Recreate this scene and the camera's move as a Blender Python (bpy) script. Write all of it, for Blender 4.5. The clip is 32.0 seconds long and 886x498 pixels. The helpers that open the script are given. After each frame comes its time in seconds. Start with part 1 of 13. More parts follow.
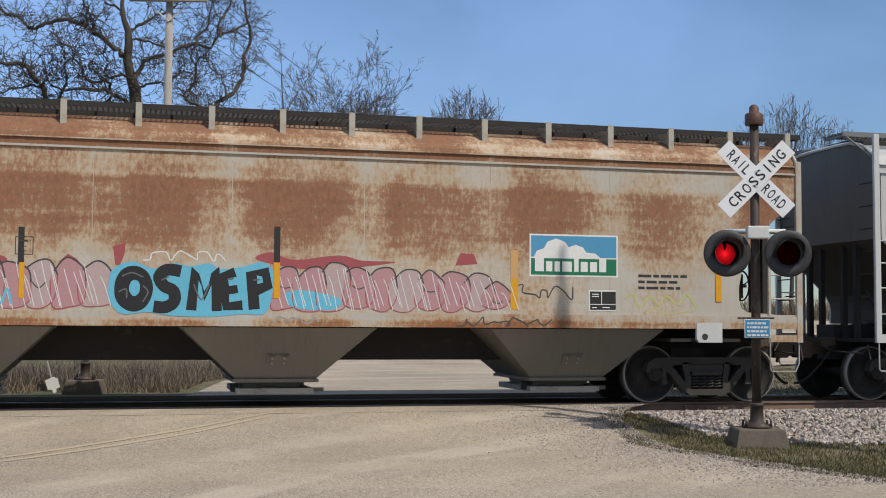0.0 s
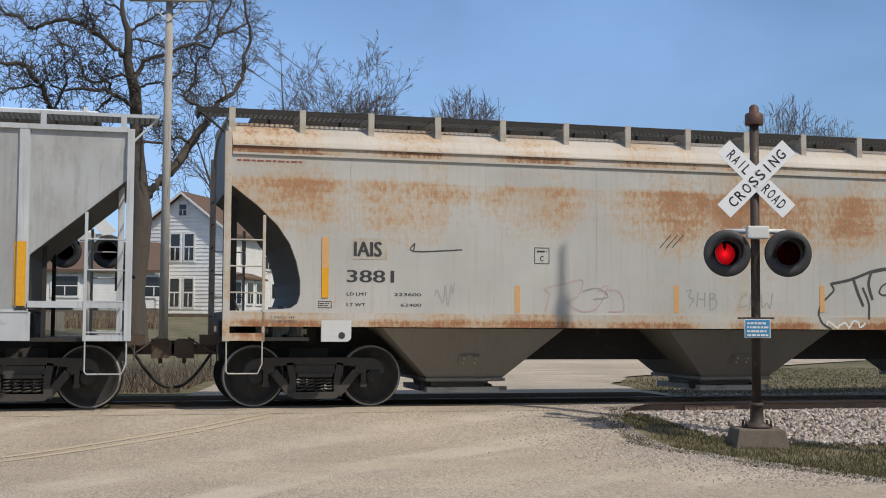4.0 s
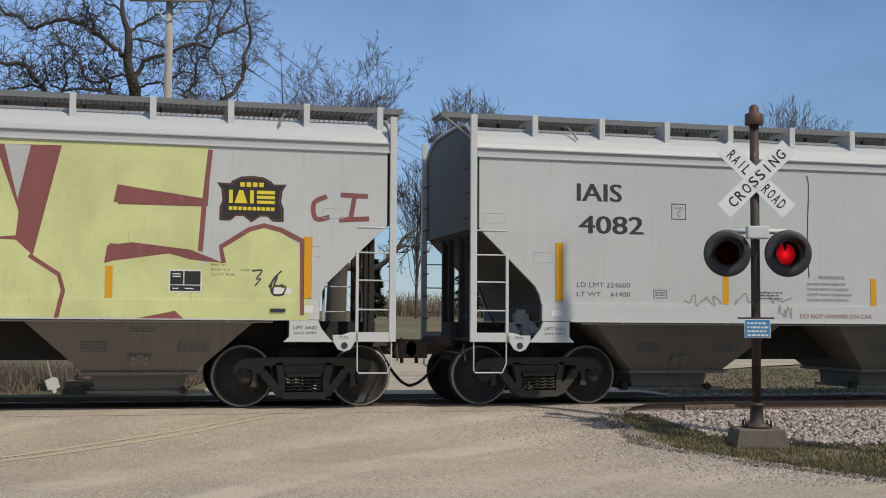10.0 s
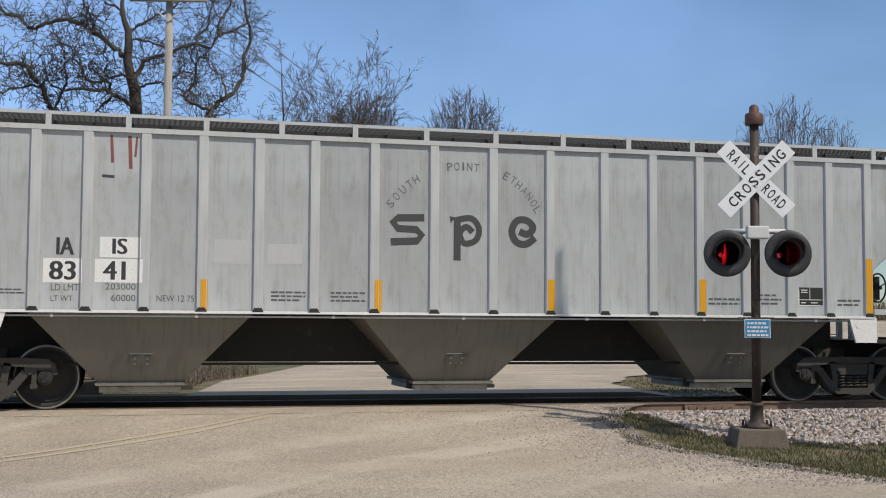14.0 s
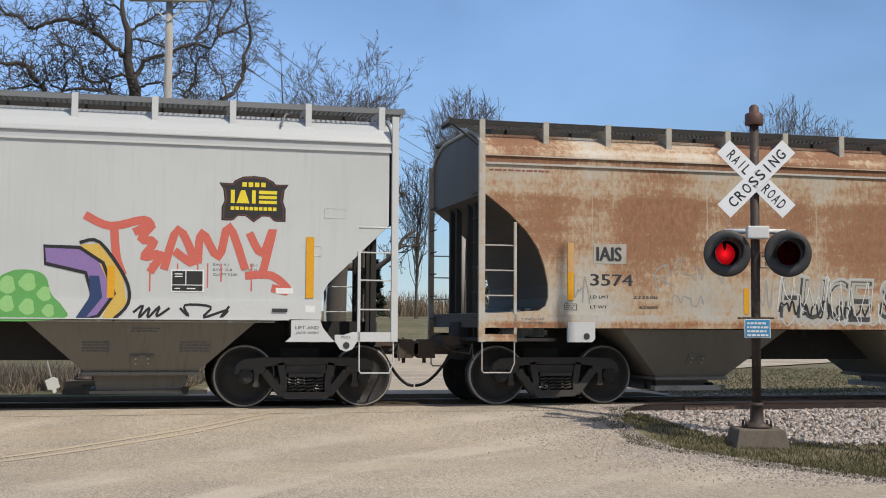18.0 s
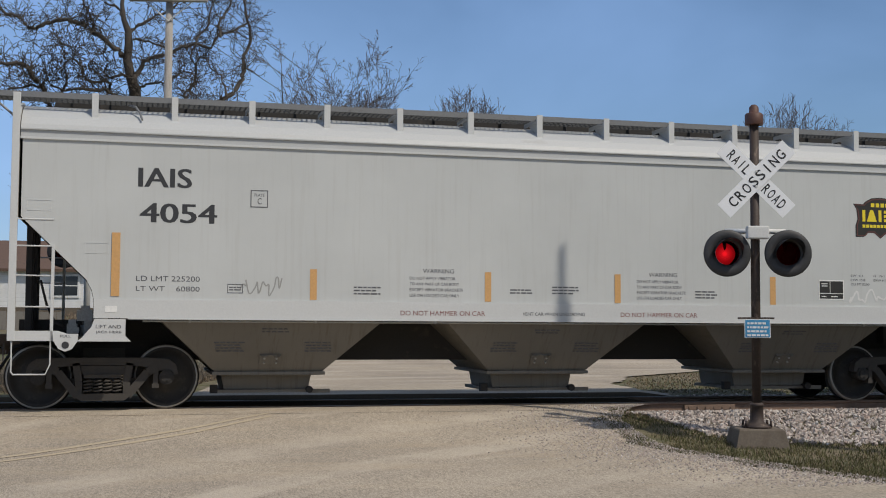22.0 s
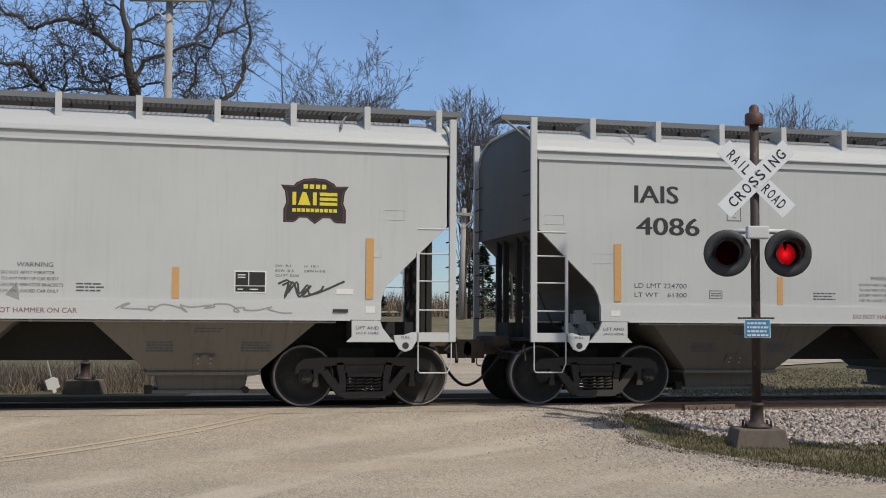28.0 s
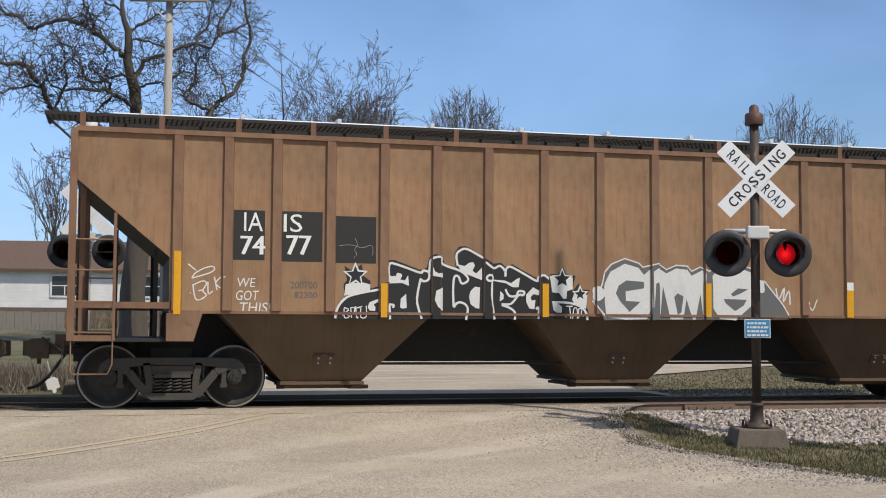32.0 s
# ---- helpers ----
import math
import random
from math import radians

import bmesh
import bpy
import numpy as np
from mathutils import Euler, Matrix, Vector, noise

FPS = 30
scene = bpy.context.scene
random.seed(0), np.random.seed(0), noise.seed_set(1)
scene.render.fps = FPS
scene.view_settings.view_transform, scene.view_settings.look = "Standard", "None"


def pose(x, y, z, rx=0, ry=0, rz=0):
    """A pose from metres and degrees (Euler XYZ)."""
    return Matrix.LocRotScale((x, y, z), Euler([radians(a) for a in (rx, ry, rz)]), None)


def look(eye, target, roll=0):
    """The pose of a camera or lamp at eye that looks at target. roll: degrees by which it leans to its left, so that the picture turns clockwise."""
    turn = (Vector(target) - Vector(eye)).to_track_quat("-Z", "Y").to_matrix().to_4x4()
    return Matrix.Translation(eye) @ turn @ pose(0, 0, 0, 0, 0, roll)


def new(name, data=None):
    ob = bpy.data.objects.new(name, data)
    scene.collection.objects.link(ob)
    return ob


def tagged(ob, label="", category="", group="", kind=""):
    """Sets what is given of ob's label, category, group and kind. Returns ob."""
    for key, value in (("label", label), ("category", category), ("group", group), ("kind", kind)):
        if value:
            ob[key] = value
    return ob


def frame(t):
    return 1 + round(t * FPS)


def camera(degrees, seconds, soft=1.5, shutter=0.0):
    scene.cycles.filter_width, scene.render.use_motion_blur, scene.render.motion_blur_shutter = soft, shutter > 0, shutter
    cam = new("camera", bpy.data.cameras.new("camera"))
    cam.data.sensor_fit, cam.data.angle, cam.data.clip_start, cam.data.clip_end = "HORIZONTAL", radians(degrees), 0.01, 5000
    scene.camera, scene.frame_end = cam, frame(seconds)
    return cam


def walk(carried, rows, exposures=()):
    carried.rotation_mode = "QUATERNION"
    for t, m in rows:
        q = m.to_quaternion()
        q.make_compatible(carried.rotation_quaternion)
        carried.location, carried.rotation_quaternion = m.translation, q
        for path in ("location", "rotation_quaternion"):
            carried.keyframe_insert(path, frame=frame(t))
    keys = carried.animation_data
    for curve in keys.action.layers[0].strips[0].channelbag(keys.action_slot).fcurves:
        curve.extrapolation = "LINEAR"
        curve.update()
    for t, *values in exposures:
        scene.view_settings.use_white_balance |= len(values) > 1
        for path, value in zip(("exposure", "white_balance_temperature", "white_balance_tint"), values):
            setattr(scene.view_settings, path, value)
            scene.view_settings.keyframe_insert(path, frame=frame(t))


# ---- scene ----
# Track along X at y = 0, rail top z = 0; the camera stands on the near side (negative y).
cam = camera(39.29, 32.0, soft=1.0, shutter=0.0)
EYE = (0.0, -19.556, 1.224)
YAW, PITCH, ROLL = radians(14.283), radians(3.527), 0.324
AIM = (EYE[0] + math.sin(YAW) * math.cos(PITCH), EYE[1] + math.cos(YAW) * math.cos(PITCH), EYE[2] + math.sin(PITCH))
CAM_POSE = look(EYE, AIM, ROLL)
EXPOSED = ((0.0, -0.10), (1.4, 0.0), (2.2, 0.02), (3.0, -0.10), (6.0, 0.12), (7.0, 0.13), (8.5, -0.2), (9.0, -0.29), (10.2, -0.24), (12.0, -0.38), (13.0, -0.16), (14.0, -0.08), (16.0, -0.05), (18.0, 0.05), (19.0, -0.07), (20.0, -0.23), (22.4, -0.34), (24.0, -0.24), (25.0, -0.23), (28.0, -0.22), (29.0, -0.27), (30.1, -0.27), (31.0, 0.0), (32.0, 0.07))
walk(cam, [(0.0, CAM_POSE), (32.0, CAM_POSE)], exposures=[(t, e, 6700, 10) for t, e in EXPOSED])

# ---- light ----
SUN_DIR = Vector((-0.60, 0.80, -1.28)).normalized()
world = bpy.data.worlds.new("sky")
scene.world = world
world.use_nodes = True
wn, wl = world.node_tree.nodes, world.node_tree.links
wn.clear()
sky = wn.new("ShaderNodeTexSky")
sky.sky_type = "NISHITA"
sky.sun_disc = False
sky.sun_elevation = math.asin(-SUN_DIR.z)
sky.sun_rotation = math.atan2(-SUN_DIR.x, -SUN_DIR.y)
sky.air_density, sky.dust_density, sky.ozone_density = 1.15, 0.1, 5.0
# thin high cloud veils
tc = wn.new("ShaderNodeTexCoord")
mp = wn.new("ShaderNodeMapping")
mp.inputs["Scale"].default_value = (1.0, 1.0, 3.0)
nz = wn.new("ShaderNodeTexNoise")
nz.inputs["Scale"].default_value = 1.6
nz.inputs["Detail"].default_value = 5.0
nz.inputs["Distortion"].default_value = 0.6
rp = wn.new("ShaderNodeValToRGB")
rp.color_ramp.elements[0].position, rp.color_ramp.elements[0].color = 0.45, (0, 0, 0, 1)
rp.color_ramp.elements[1].position, rp.color_ramp.elements[1].color = 0.85, (0.40, 0.40, 0.40, 1)
mx = wn.new("ShaderNodeMix")
mx.data_type = "RGBA"
mx.inputs["B"].default_value = (6.6, 9.4, 14.6, 1)
bg = wn.new("ShaderNodeBackground")
bg.inputs["Strength"].default_value = 0.088
wo = wn.new("ShaderNodeOutputWorld")
wl.new(tc.outputs["Generated"], mp.inputs["Vector"])
wl.new(mp.outputs["Vector"], nz.inputs["Vector"])
wl.new(nz.outputs["Fac"], rp.inputs["Fac"])
# the veil thickens towards the west
dv = wn.new("ShaderNodeSeparateXYZ")
wl.new(tc.outputs["Generated"], dv.inputs[0])
mr = wn.new("ShaderNodeMapRange")
mr.inputs["From Min"].default_value, mr.inputs["From Max"].default_value = 0.5, -0.3
mr.inputs["To Min"].default_value, mr.inputs["To Max"].default_value = 0.0, 0.34
wl.new(dv.outputs["X"], mr.inputs["Value"])
va = wn.new("ShaderNodeMath")
va.operation, va.use_clamp = "ADD", True
wl.new(rp.outputs["Color"], va.inputs[0])
wl.new(mr.outputs["Result"], va.inputs[1])
wl.new(va.outputs[0], mx.inputs["Factor"])
wl.new(sky.outputs["Color"], mx.inputs["A"])
clear = wn.new("ShaderNodeMix")
clear.data_type, clear.blend_type = "RGBA", "MULTIPLY"
clear.inputs["Factor"].default_value = 1.0
clear.inputs["B"].default_value = (0.86, 0.985, 1.13, 1)
wl.new(mx.outputs["Result"], clear.inputs["A"])
# haze whitens the sky round the sun
near_sun = wn.new("ShaderNodeVectorMath")
near_sun.operation = "DOT_PRODUCT"
near_sun.inputs[1].default_value = -SUN_DIR
wl.new(tc.outputs["Generated"], near_sun.inputs[0])
haze = wn.new("ShaderNodeMapRange")
haze.interpolation_type = "SMOOTHSTEP"
haze.inputs["From Min"].default_value, haze.inputs["From Max"].default_value = 0.0, 1.0
haze.inputs["To Min"].default_value, haze.inputs["To Max"].default_value = 0.0, 0.75
wl.new(near_sun.outputs["Value"], haze.inputs["Value"])
white = wn.new("ShaderNodeMix")
white.data_type = "RGBA"
white.inputs["B"].default_value = (4.6, 4.7, 4.9, 1)
wl.new(haze.outputs["Result"], white.inputs["Factor"])
wl.new(clear.outputs["Result"], white.inputs["A"])
wl.new(white.outputs["Result"], bg.inputs["Color"])
wl.new(bg.outputs["Background"], wo.inputs["Surface"])
sun_data = bpy.data.lights.new("sun", "SUN")
sun_data.energy, sun_data.angle, sun_data.color = 3.75, radians(0.6), (1.0, 0.94, 0.845)
sun = new("sun", sun_data)
sun.matrix_world = look((0, 0, 30), Vector((0, 0, 30)) + SUN_DIR)


# ---- mesh helpers ----
def part(name, data, material, parent=None, label="", m=None):
    """One mesh object, from a bmesh or a mesh, under a thing or a part."""
    if isinstance(data, bmesh.types.BMesh):
        me = bpy.data.meshes.new(name)
        data.to_mesh(me)
        data.free()
    else:
        me = data
    if not me.materials:
        me.materials.append(material)
    ob = new(name, me)
    if me.materials[0] != material:
        ob.material_slots[0].link = "OBJECT"
        ob.material_slots[0].material = material
    if m is not None:
        ob.matrix_basis = m
    if parent is not None:
        ob.parent = parent
    if label:
        ob["label"] = label
    if name == "small_print":
        ob["kind"] = "stuff"
    return ob


def empty(name):
    ob = new(name)
    ob.empty_display_size = 0.2
    return ob


SHARED = {}


def shared(key, build):
    """A mesh built once for its key and used again."""
    if key not in SHARED:
        bm = build()
        me = bpy.data.meshes.new(key if isinstance(key, str) else str(key[0]))
        bm.to_mesh(me)
        bm.free()
        SHARED[key] = me
    return SHARED[key]


def box(bm, x0, x1, y0, y1, z0, z1):
    v = [bm.verts.new(p) for p in ((x0, y0, z0), (x1, y0, z0), (x1, y1, z0), (x0, y1, z0), (x0, y0, z1), (x1, y0, z1), (x1, y1, z1), (x0, y1, z1))]
    for f in ((3, 2, 1, 0), (4, 5, 6, 7), (0, 1, 5, 4), (1, 2, 6, 5), (2, 3, 7, 6), (3, 0, 4, 7)):
        bm.faces.new([v[i] for i in f])
    return bm


def cube(x0, x1, y0, y1, z0, z1, bevel=0.0):
    bm = box(bmesh.new(), x0, x1, y0, y1, z0, z1)
    if bevel:
        bmesh.ops.bevel(bm, geom=bm.edges[:], offset=bevel, segments=2, affect="EDGES", profile=0.6)
    return bm


def prism(bm, pts, y0, y1, axis="y"):
    """A polygon in x and z drawn out along y (or in y and z drawn out along x)."""
    def at(p, d):
        return (p[0], d, p[1]) if axis == "y" else ((d, p[0], p[1]) if axis == "x" else (p[0], p[1], d))
    a = [bm.verts.new(at(p, y0)) for p in pts]
    b = [bm.verts.new(at(p, y1)) for p in pts]
    n = len(pts)
    bm.faces.new(a)
    bm.faces.new(b[::-1])
    for i in range(n):
        bm.faces.new((a[i], b[i], b[(i + 1) % n], a[(i + 1) % n]))
    bmesh.ops.recalc_face_normals(bm, faces=bm.faces[:])
    return bm


def rod(bm, p, q, r, n=8, r2=None, cap=True):
    p, q = Vector(p), Vector(q)
    d = (q - p).normalized()
    a = d.orthogonal().normalized()
    b = d.cross(a)
    r2 = r if r2 is None else r2
    rings = []
    for c, rr in ((p, r), (q, r2)):
        rings.append([bm.verts.new(c + (a * math.cos(t) + b * math.sin(t)) * rr) for t in (2 * math.pi * i / n for i in range(n))])
    for i in range(n):
        f = bm.faces.new((rings[0][i], rings[0][(i + 1) % n], rings[1][(i + 1) % n], rings[1][i]))
        f.smooth = n > 6
    if cap:
        bm.faces.new(rings[0][::-1])
        bm.faces.new(rings[1])
    return bm


def pipe(bm, pts, r, n=6):
    pts = [Vector(p) for p in pts]
    last = None
    for i, p in enumerate(pts):
        d = (pts[min(i + 1, len(pts) - 1)] - pts[max(i - 1, 0)]).normalized()
        a = (Vector((0.31, 0.95, 0.07)) - d * d.dot(Vector((0.31, 0.95, 0.07)))).normalized()
        b = d.cross(a)
        ring = [bm.verts.new(p + (a * math.cos(t) + b * math.sin(t)) * r) for t in (2 * math.pi * k / n for k in range(n))]
        if last:
            for k in range(n):
                bm.faces.new((last[k], last[(k + 1) % n], ring[(k + 1) % n], ring[k])).smooth = True
        last = ring
    return bm


def lathe(bm, prof, axis_y=True, n=32, centre=(0, 0, 0), cap=True):
    """Turns a profile of (radius, along) about an axis along y (or z)."""
    rings = []
    for r, h in prof:
        ring = []
        for i in range(n):
            t = 2 * math.pi * i / n
            c, s = math.cos(t) * r, math.sin(t) * r
            p = (c, h, s) if axis_y else (c, s, h)
            ring.append(bm.verts.new((p[0] + centre[0], p[1] + centre[1], p[2] + centre[2])))
        rings.append(ring)
    for a, b in zip(rings, rings[1:]):
        for i in range(n):
            f = bm.faces.new((a[i], a[(i + 1) % n], b[(i + 1) % n], b[i]))
            f.smooth = True
    if cap:
        for ring in (rings[0], rings[-1]):
            bm.faces.new(ring)
    bmesh.ops.recalc_face_normals(bm, faces=bm.faces[:])
    return bm


GLYPHS = {}


def glyphs(text, bold=0.0, thin=0.002):
    """Mesh of a text with the built-in font, and its box (x0, x1, y0, y1)."""
    key = (text, bold)
    if key not in GLYPHS:
        cu = bpy.data.curves.new("lettering", "FONT")
        cu.body, cu.offset, cu.resolution_u = text, bold, 3
        ob = bpy.data.objects.new("lettering", cu)
        me = bpy.data.meshes.new_from_object(ob)
        bpy.data.objects.remove(ob)
        co = np.array([v.co[:] for v in me.vertices])
        GLYPHS[key] = (me, co[:, 0].min(), co[:, 0].max(), co[:, 1].min(), co[:, 1].max())
    return GLYPHS[key]


def text_bm(text, x0, x1, z0, z1, y, bold=0.0, lean=0.0, turn=0.0):
    """A bmesh of the text that fills the box x0..x1, z0..z1 on the plane y, facing the near side."""
    me, a, b, c, d = glyphs(text, bold)
    bm = bmesh.new()
    bm.from_mesh(me)
    cx, cz = (x0 + x1) / 2, (z0 + z1) / 2
    ct, st = math.cos(turn), math.sin(turn)
    for v in bm.verts:
        u = x0 + (v.co.x - a) / (b - a) * (x1 - x0) - cx
        w = z0 + (v.co.y - c) / (d - c) * (z1 - z0) - cz
        u += lean * w
        v.co = (cx + u * ct - w * st, y, cz + u * st + w * ct)
    return bm


def poly_bm(pts, y, bm=None):
    """A flat polygon on the plane y, from points in x and z."""
    bm = bm or bmesh.new()
    f = bm.faces.new([bm.verts.new((p[0], y, p[1])) for p in pts])
    f.normal_update()
    if f.normal.y > 0:
        f.normal_flip()
    bmesh.ops.triangulate(bm, faces=[f])
    return bm


# ---- materials ----
def material(name):
    m = bpy.data.materials.new(name)
    m.use_nodes = True
    nt = m.node_tree
    return m, nt, nt.nodes["Principled BSDF"]


def noise_node(nt, scale, detail=4.0, stretch=(1, 1, 1), rough=0.55):
    c = nt.nodes.new("ShaderNodeTexCoord")
    mpg = nt.nodes.new("ShaderNodeMapping")
    mpg.inputs["Scale"].default_value = stretch
    n = nt.nodes.new("ShaderNodeTexNoise")
    n.inputs["Scale"].default_value, n.inputs["Detail"].default_value, n.inputs["Roughness"].default_value = scale, detail, rough
    nt.links.new(c.outputs["Object"], mpg.inputs["Vector"])
    nt.links.new(mpg.outputs["Vector"], n.inputs["Vector"])
    return n.outputs["Fac"]


def ramp(nt, fac, stops):
    r = nt.nodes.new("ShaderNodeValToRGB")
    el = r.color_ramp.elements
    while len(el) < len(stops):
        el.new(0.5)
    for e, (p, c) in zip(el, stops):
        e.position = p
        e.color = (*c, 1) if len(c) == 3 else c
    nt.links.new(fac, r.inputs["Fac"])
    return r.outputs["Color"]


def mix(nt, fac, a, b, blend="MIX"):
    m = nt.nodes.new("ShaderNodeMix")
    m.data_type, m.blend_type = "RGBA", blend
    for key, v in (("Factor", fac), ("A", a), ("B", b)):
        if isinstance(v, (int, float)):
            m.inputs[key].default_value = v
        elif isinstance(v, tuple):
            m.inputs[key].default_value = (*v, 1)
        else:
            nt.links.new(v, m.inputs[key])
    return m.outputs["Result"]


def math_node(nt, op, a, b=0.0):
    m = nt.nodes.new("ShaderNodeMath")
    m.operation = op
    for i, v in enumerate((a, b)):
        if isinstance(v, (int, float)):
            m.inputs[i].default_value = v
        else:
            nt.links.new(v, m.inputs[i])
    return m.outputs[0]


def bump(nt, bsdf, fac, strength=0.3, dist=0.01):
    b = nt.nodes.new("ShaderNodeBump")
    b.inputs["Strength"].default_value, b.inputs["Distance"].default_value = strength, dist
    nt.links.new(fac, b.inputs["Height"])
    nt.links.new(b.outputs["Normal"], bsdf.inputs["Normal"])


def worn(name, col, rough=0.6, metal=0.0, vary=0.25, scale=3.0, grime=(0.08, 0.065, 0.05), grime_at=0.62, stretch=(1, 1, 1), relief=0.1, fine=40.0):
    """A paint or plain surface with two scales of variation and patches of grime."""
    m, nt, b = material(name)
    lo = tuple(c * (1 - vary) for c in col)
    hi = tuple(min(1, c * (1 + vary * 0.6)) for c in col)
    base = ramp(nt, noise_node(nt, fine, 3), [(0.3, lo), (0.7, hi)])
    soft_base = mix(nt, 0.55, base, col)
    mask = ramp(nt, noise_node(nt, scale, 6, stretch, 0.62), [(grime_at, (0, 0, 0)), (min(1, grime_at + 0.22), (0.75, 0.75, 0.75))])
    out = mix(nt, mask, soft_base, grime)
    nt.links.new(out, b.inputs["Base Color"])
    b.inputs["Roughness"].default_value, b.inputs["Metallic"].default_value = rough, metal
    if relief:
        bump(nt, b, noise_node(nt, fine * 1.5, 4), relief, 0.004)
    return m


def weathered_paint(name, col, rust=0.0, rust_low=2.5, rust_high=3.7, streak=0.3, dirt=(0.21, 0.18, 0.14), rough=0.45, rust_col=(0.23, 0.085, 0.032), seed=0.0, fade=0.12, blotch=None, panels=0.0):
    """Side sheet paint of a hopper car: fade, run-down streaks, and rust that eats in from above."""
    m, nt, b = material(name)
    c = nt.nodes.new("ShaderNodeTexCoord")
    sep = nt.nodes.new("ShaderNodeSeparateXYZ")
    nt.links.new(c.outputs["Object"], sep.inputs[0])
    off = nt.nodes.new("ShaderNodeMapping")
    off.inputs["Location"].default_value = (seed, 0, seed * 0.37)
    nt.links.new(c.outputs["Object"], off.inputs["Vector"])

    def noise_at(scale, stretch, detail=5, rough_=0.6):
        mpg = nt.nodes.new("ShaderNodeMapping")
        mpg.inputs["Scale"].default_value = stretch
        nt.links.new(off.outputs["Vector"], mpg.inputs["Vector"])
        n = nt.nodes.new("ShaderNodeTexNoise")
        n.inputs["Scale"].default_value, n.inputs["Detail"].default_value, n.inputs["Roughness"].default_value = scale, detail, rough_
        nt.links.new(mpg.outputs["Vector"], n.inputs["Vector"])
        return n.outputs["Fac"]

    big = noise_at(0.7, (1, 1, 1), 4)
    col_lo = tuple(x * (1 - fade) for x in col)
    col_hi = tuple(min(1, x * (1 + fade * 0.7)) for x in col)
    base = ramp(nt, big, [(0.3, col_lo), (0.7, col_hi)])
    run = noise_at(3.0, (5.0, 1, 0.22), 6, 0.65)
    run_mask = ramp(nt, run, [(0.52, (0, 0, 0)), (0.80, (streak, streak, streak))])
    base = mix(nt, run_mask, base, dirt)
    if rust > 0:
        blot = noise_at(0.85, (1.0, 1, 0.75), 6, 0.66)
        fine = noise_at(13.0, (1.3, 1, 0.75), 6, 0.75)
        comb = noise_at(6.0, (8.0, 1, 0.18), 4, 0.6)
        hang = math_node(nt, "SUBTRACT", sep.outputs["Z"], rust_low)
        hang = math_node(nt, "DIVIDE", hang, rust_high - rust_low)
        ramp_h = ramp(nt, hang, [(0.0, (0, 0, 0)), (0.30, (0.7, 0.7, 0.7)), (0.72, (1, 1, 1)), (0.77, (0.45, 0.45, 0.45)), (0.93, (0.35, 0.35, 0.35)), (1.0, (0.6, 0.6, 0.6))])
        # rust sits in the middle of each welded sheet and keeps off the seams
        pan = math_node(nt, "FRACT", math_node(nt, "ADD", math_node(nt, "DIVIDE", sep.outputs["X"], 1.93), 0.08))
        pan = math_node(nt, "MULTIPLY", math_node(nt, "ABSOLUTE", math_node(nt, "SUBTRACT", pan, 0.5)), 2.0)
        pan = math_node(nt, "ADD", pan, math_node(nt, "MULTIPLY", math_node(nt, "SUBTRACT", noise_at(1.0, (1.0, 1, 1.6), 5, 0.6), 0.5), 1.5))
        pan = ramp(nt, pan, [(0.50, (1, 1, 1)), (0.95, (0, 0, 0))])
        amount = noise_at(0.42, (1.0, 0.0, 0.15), 2, 0.4)
        scrape = noise_at(1.4, (0.5, 1, 6.0), 5, 0.65)
        v = math_node(nt, "MULTIPLY", math_node(nt, "ADD", blot, -0.12), 1.0)
        v = math_node(nt, "MULTIPLY", v, 0.62)
        v = math_node(nt, "ADD", v, math_node(nt, "MULTIPLY", math_node(nt, "ADD", math_node(nt, "MULTIPLY", math_node(nt, "ADD", fine, -0.5), 1.9), 0.5), 0.42))
        v = math_node(nt, "ADD", v, math_node(nt, "MULTIPLY", math_node(nt, "ADD", math_node(nt, "MULTIPLY", math_node(nt, "ADD", comb, -0.5), 0.45), 0.5), 0.25))
        v = math_node(nt, "ADD", v, math_node(nt, "MULTIPLY", ramp_h, 0.36))
        v = math_node(nt, "ADD", v, math_node(nt, "MULTIPLY", math_node(nt, "ADD", pan, -0.9), 0.17))
        v = math_node(nt, "ADD", v, math_node(nt, "MULTIPLY", math_node(nt, "ADD", amount, -0.48), 0.62))
        v = math_node(nt, "ADD", v, math_node(nt, "MULTIPLY", math_node(nt, "ADD", scrape, -0.5), 0.34))
        t0 = 1.06 - 0.22 * rust
        film = ramp(nt, v, [(t0 - 0.26, (0, 0, 0)), (t0 - 0.02, (0.8, 0.8, 0.8))])
        deep = ramp(nt, v, [(t0 - 0.05, (0, 0, 0)), (t0 + 0.13, (0.9, 0.9, 0.9))])
        base = mix(nt, film, base, (0.43, 0.285, 0.155))
        tone = ramp(nt, fine, [(0.3, tuple(x * 0.62 for x in rust_col)), (0.7, tuple(x * 1.5 for x in rust_col))])
        base = mix(nt, deep, base, tone)
        rr = ramp(nt, v, [(t0 - 0.1, (rough, rough, rough)), (t0 + 0.1, (0.92, 0.92, 0.92))])
        nt.links.new(rr, b.inputs["Roughness"])
    else:
        b.inputs["Roughness"].default_value = rough
    if blotch:
        patch = ramp(nt, noise_at(0.9, (1.0, 1, 0.55), 6, 0.62), [(0.40, (0, 0, 0)), (0.66, (0.85, 0.85, 0.85))])
        base = mix(nt, patch, base, blotch)
        spots = ramp(nt, noise_at(4.0, (1.6, 1, 0.5), 6, 0.72), [(0.50, (0, 0, 0)), (0.74, (0.5, 0.5, 0.5))])
        base = mix(nt, spots, base, dirt)
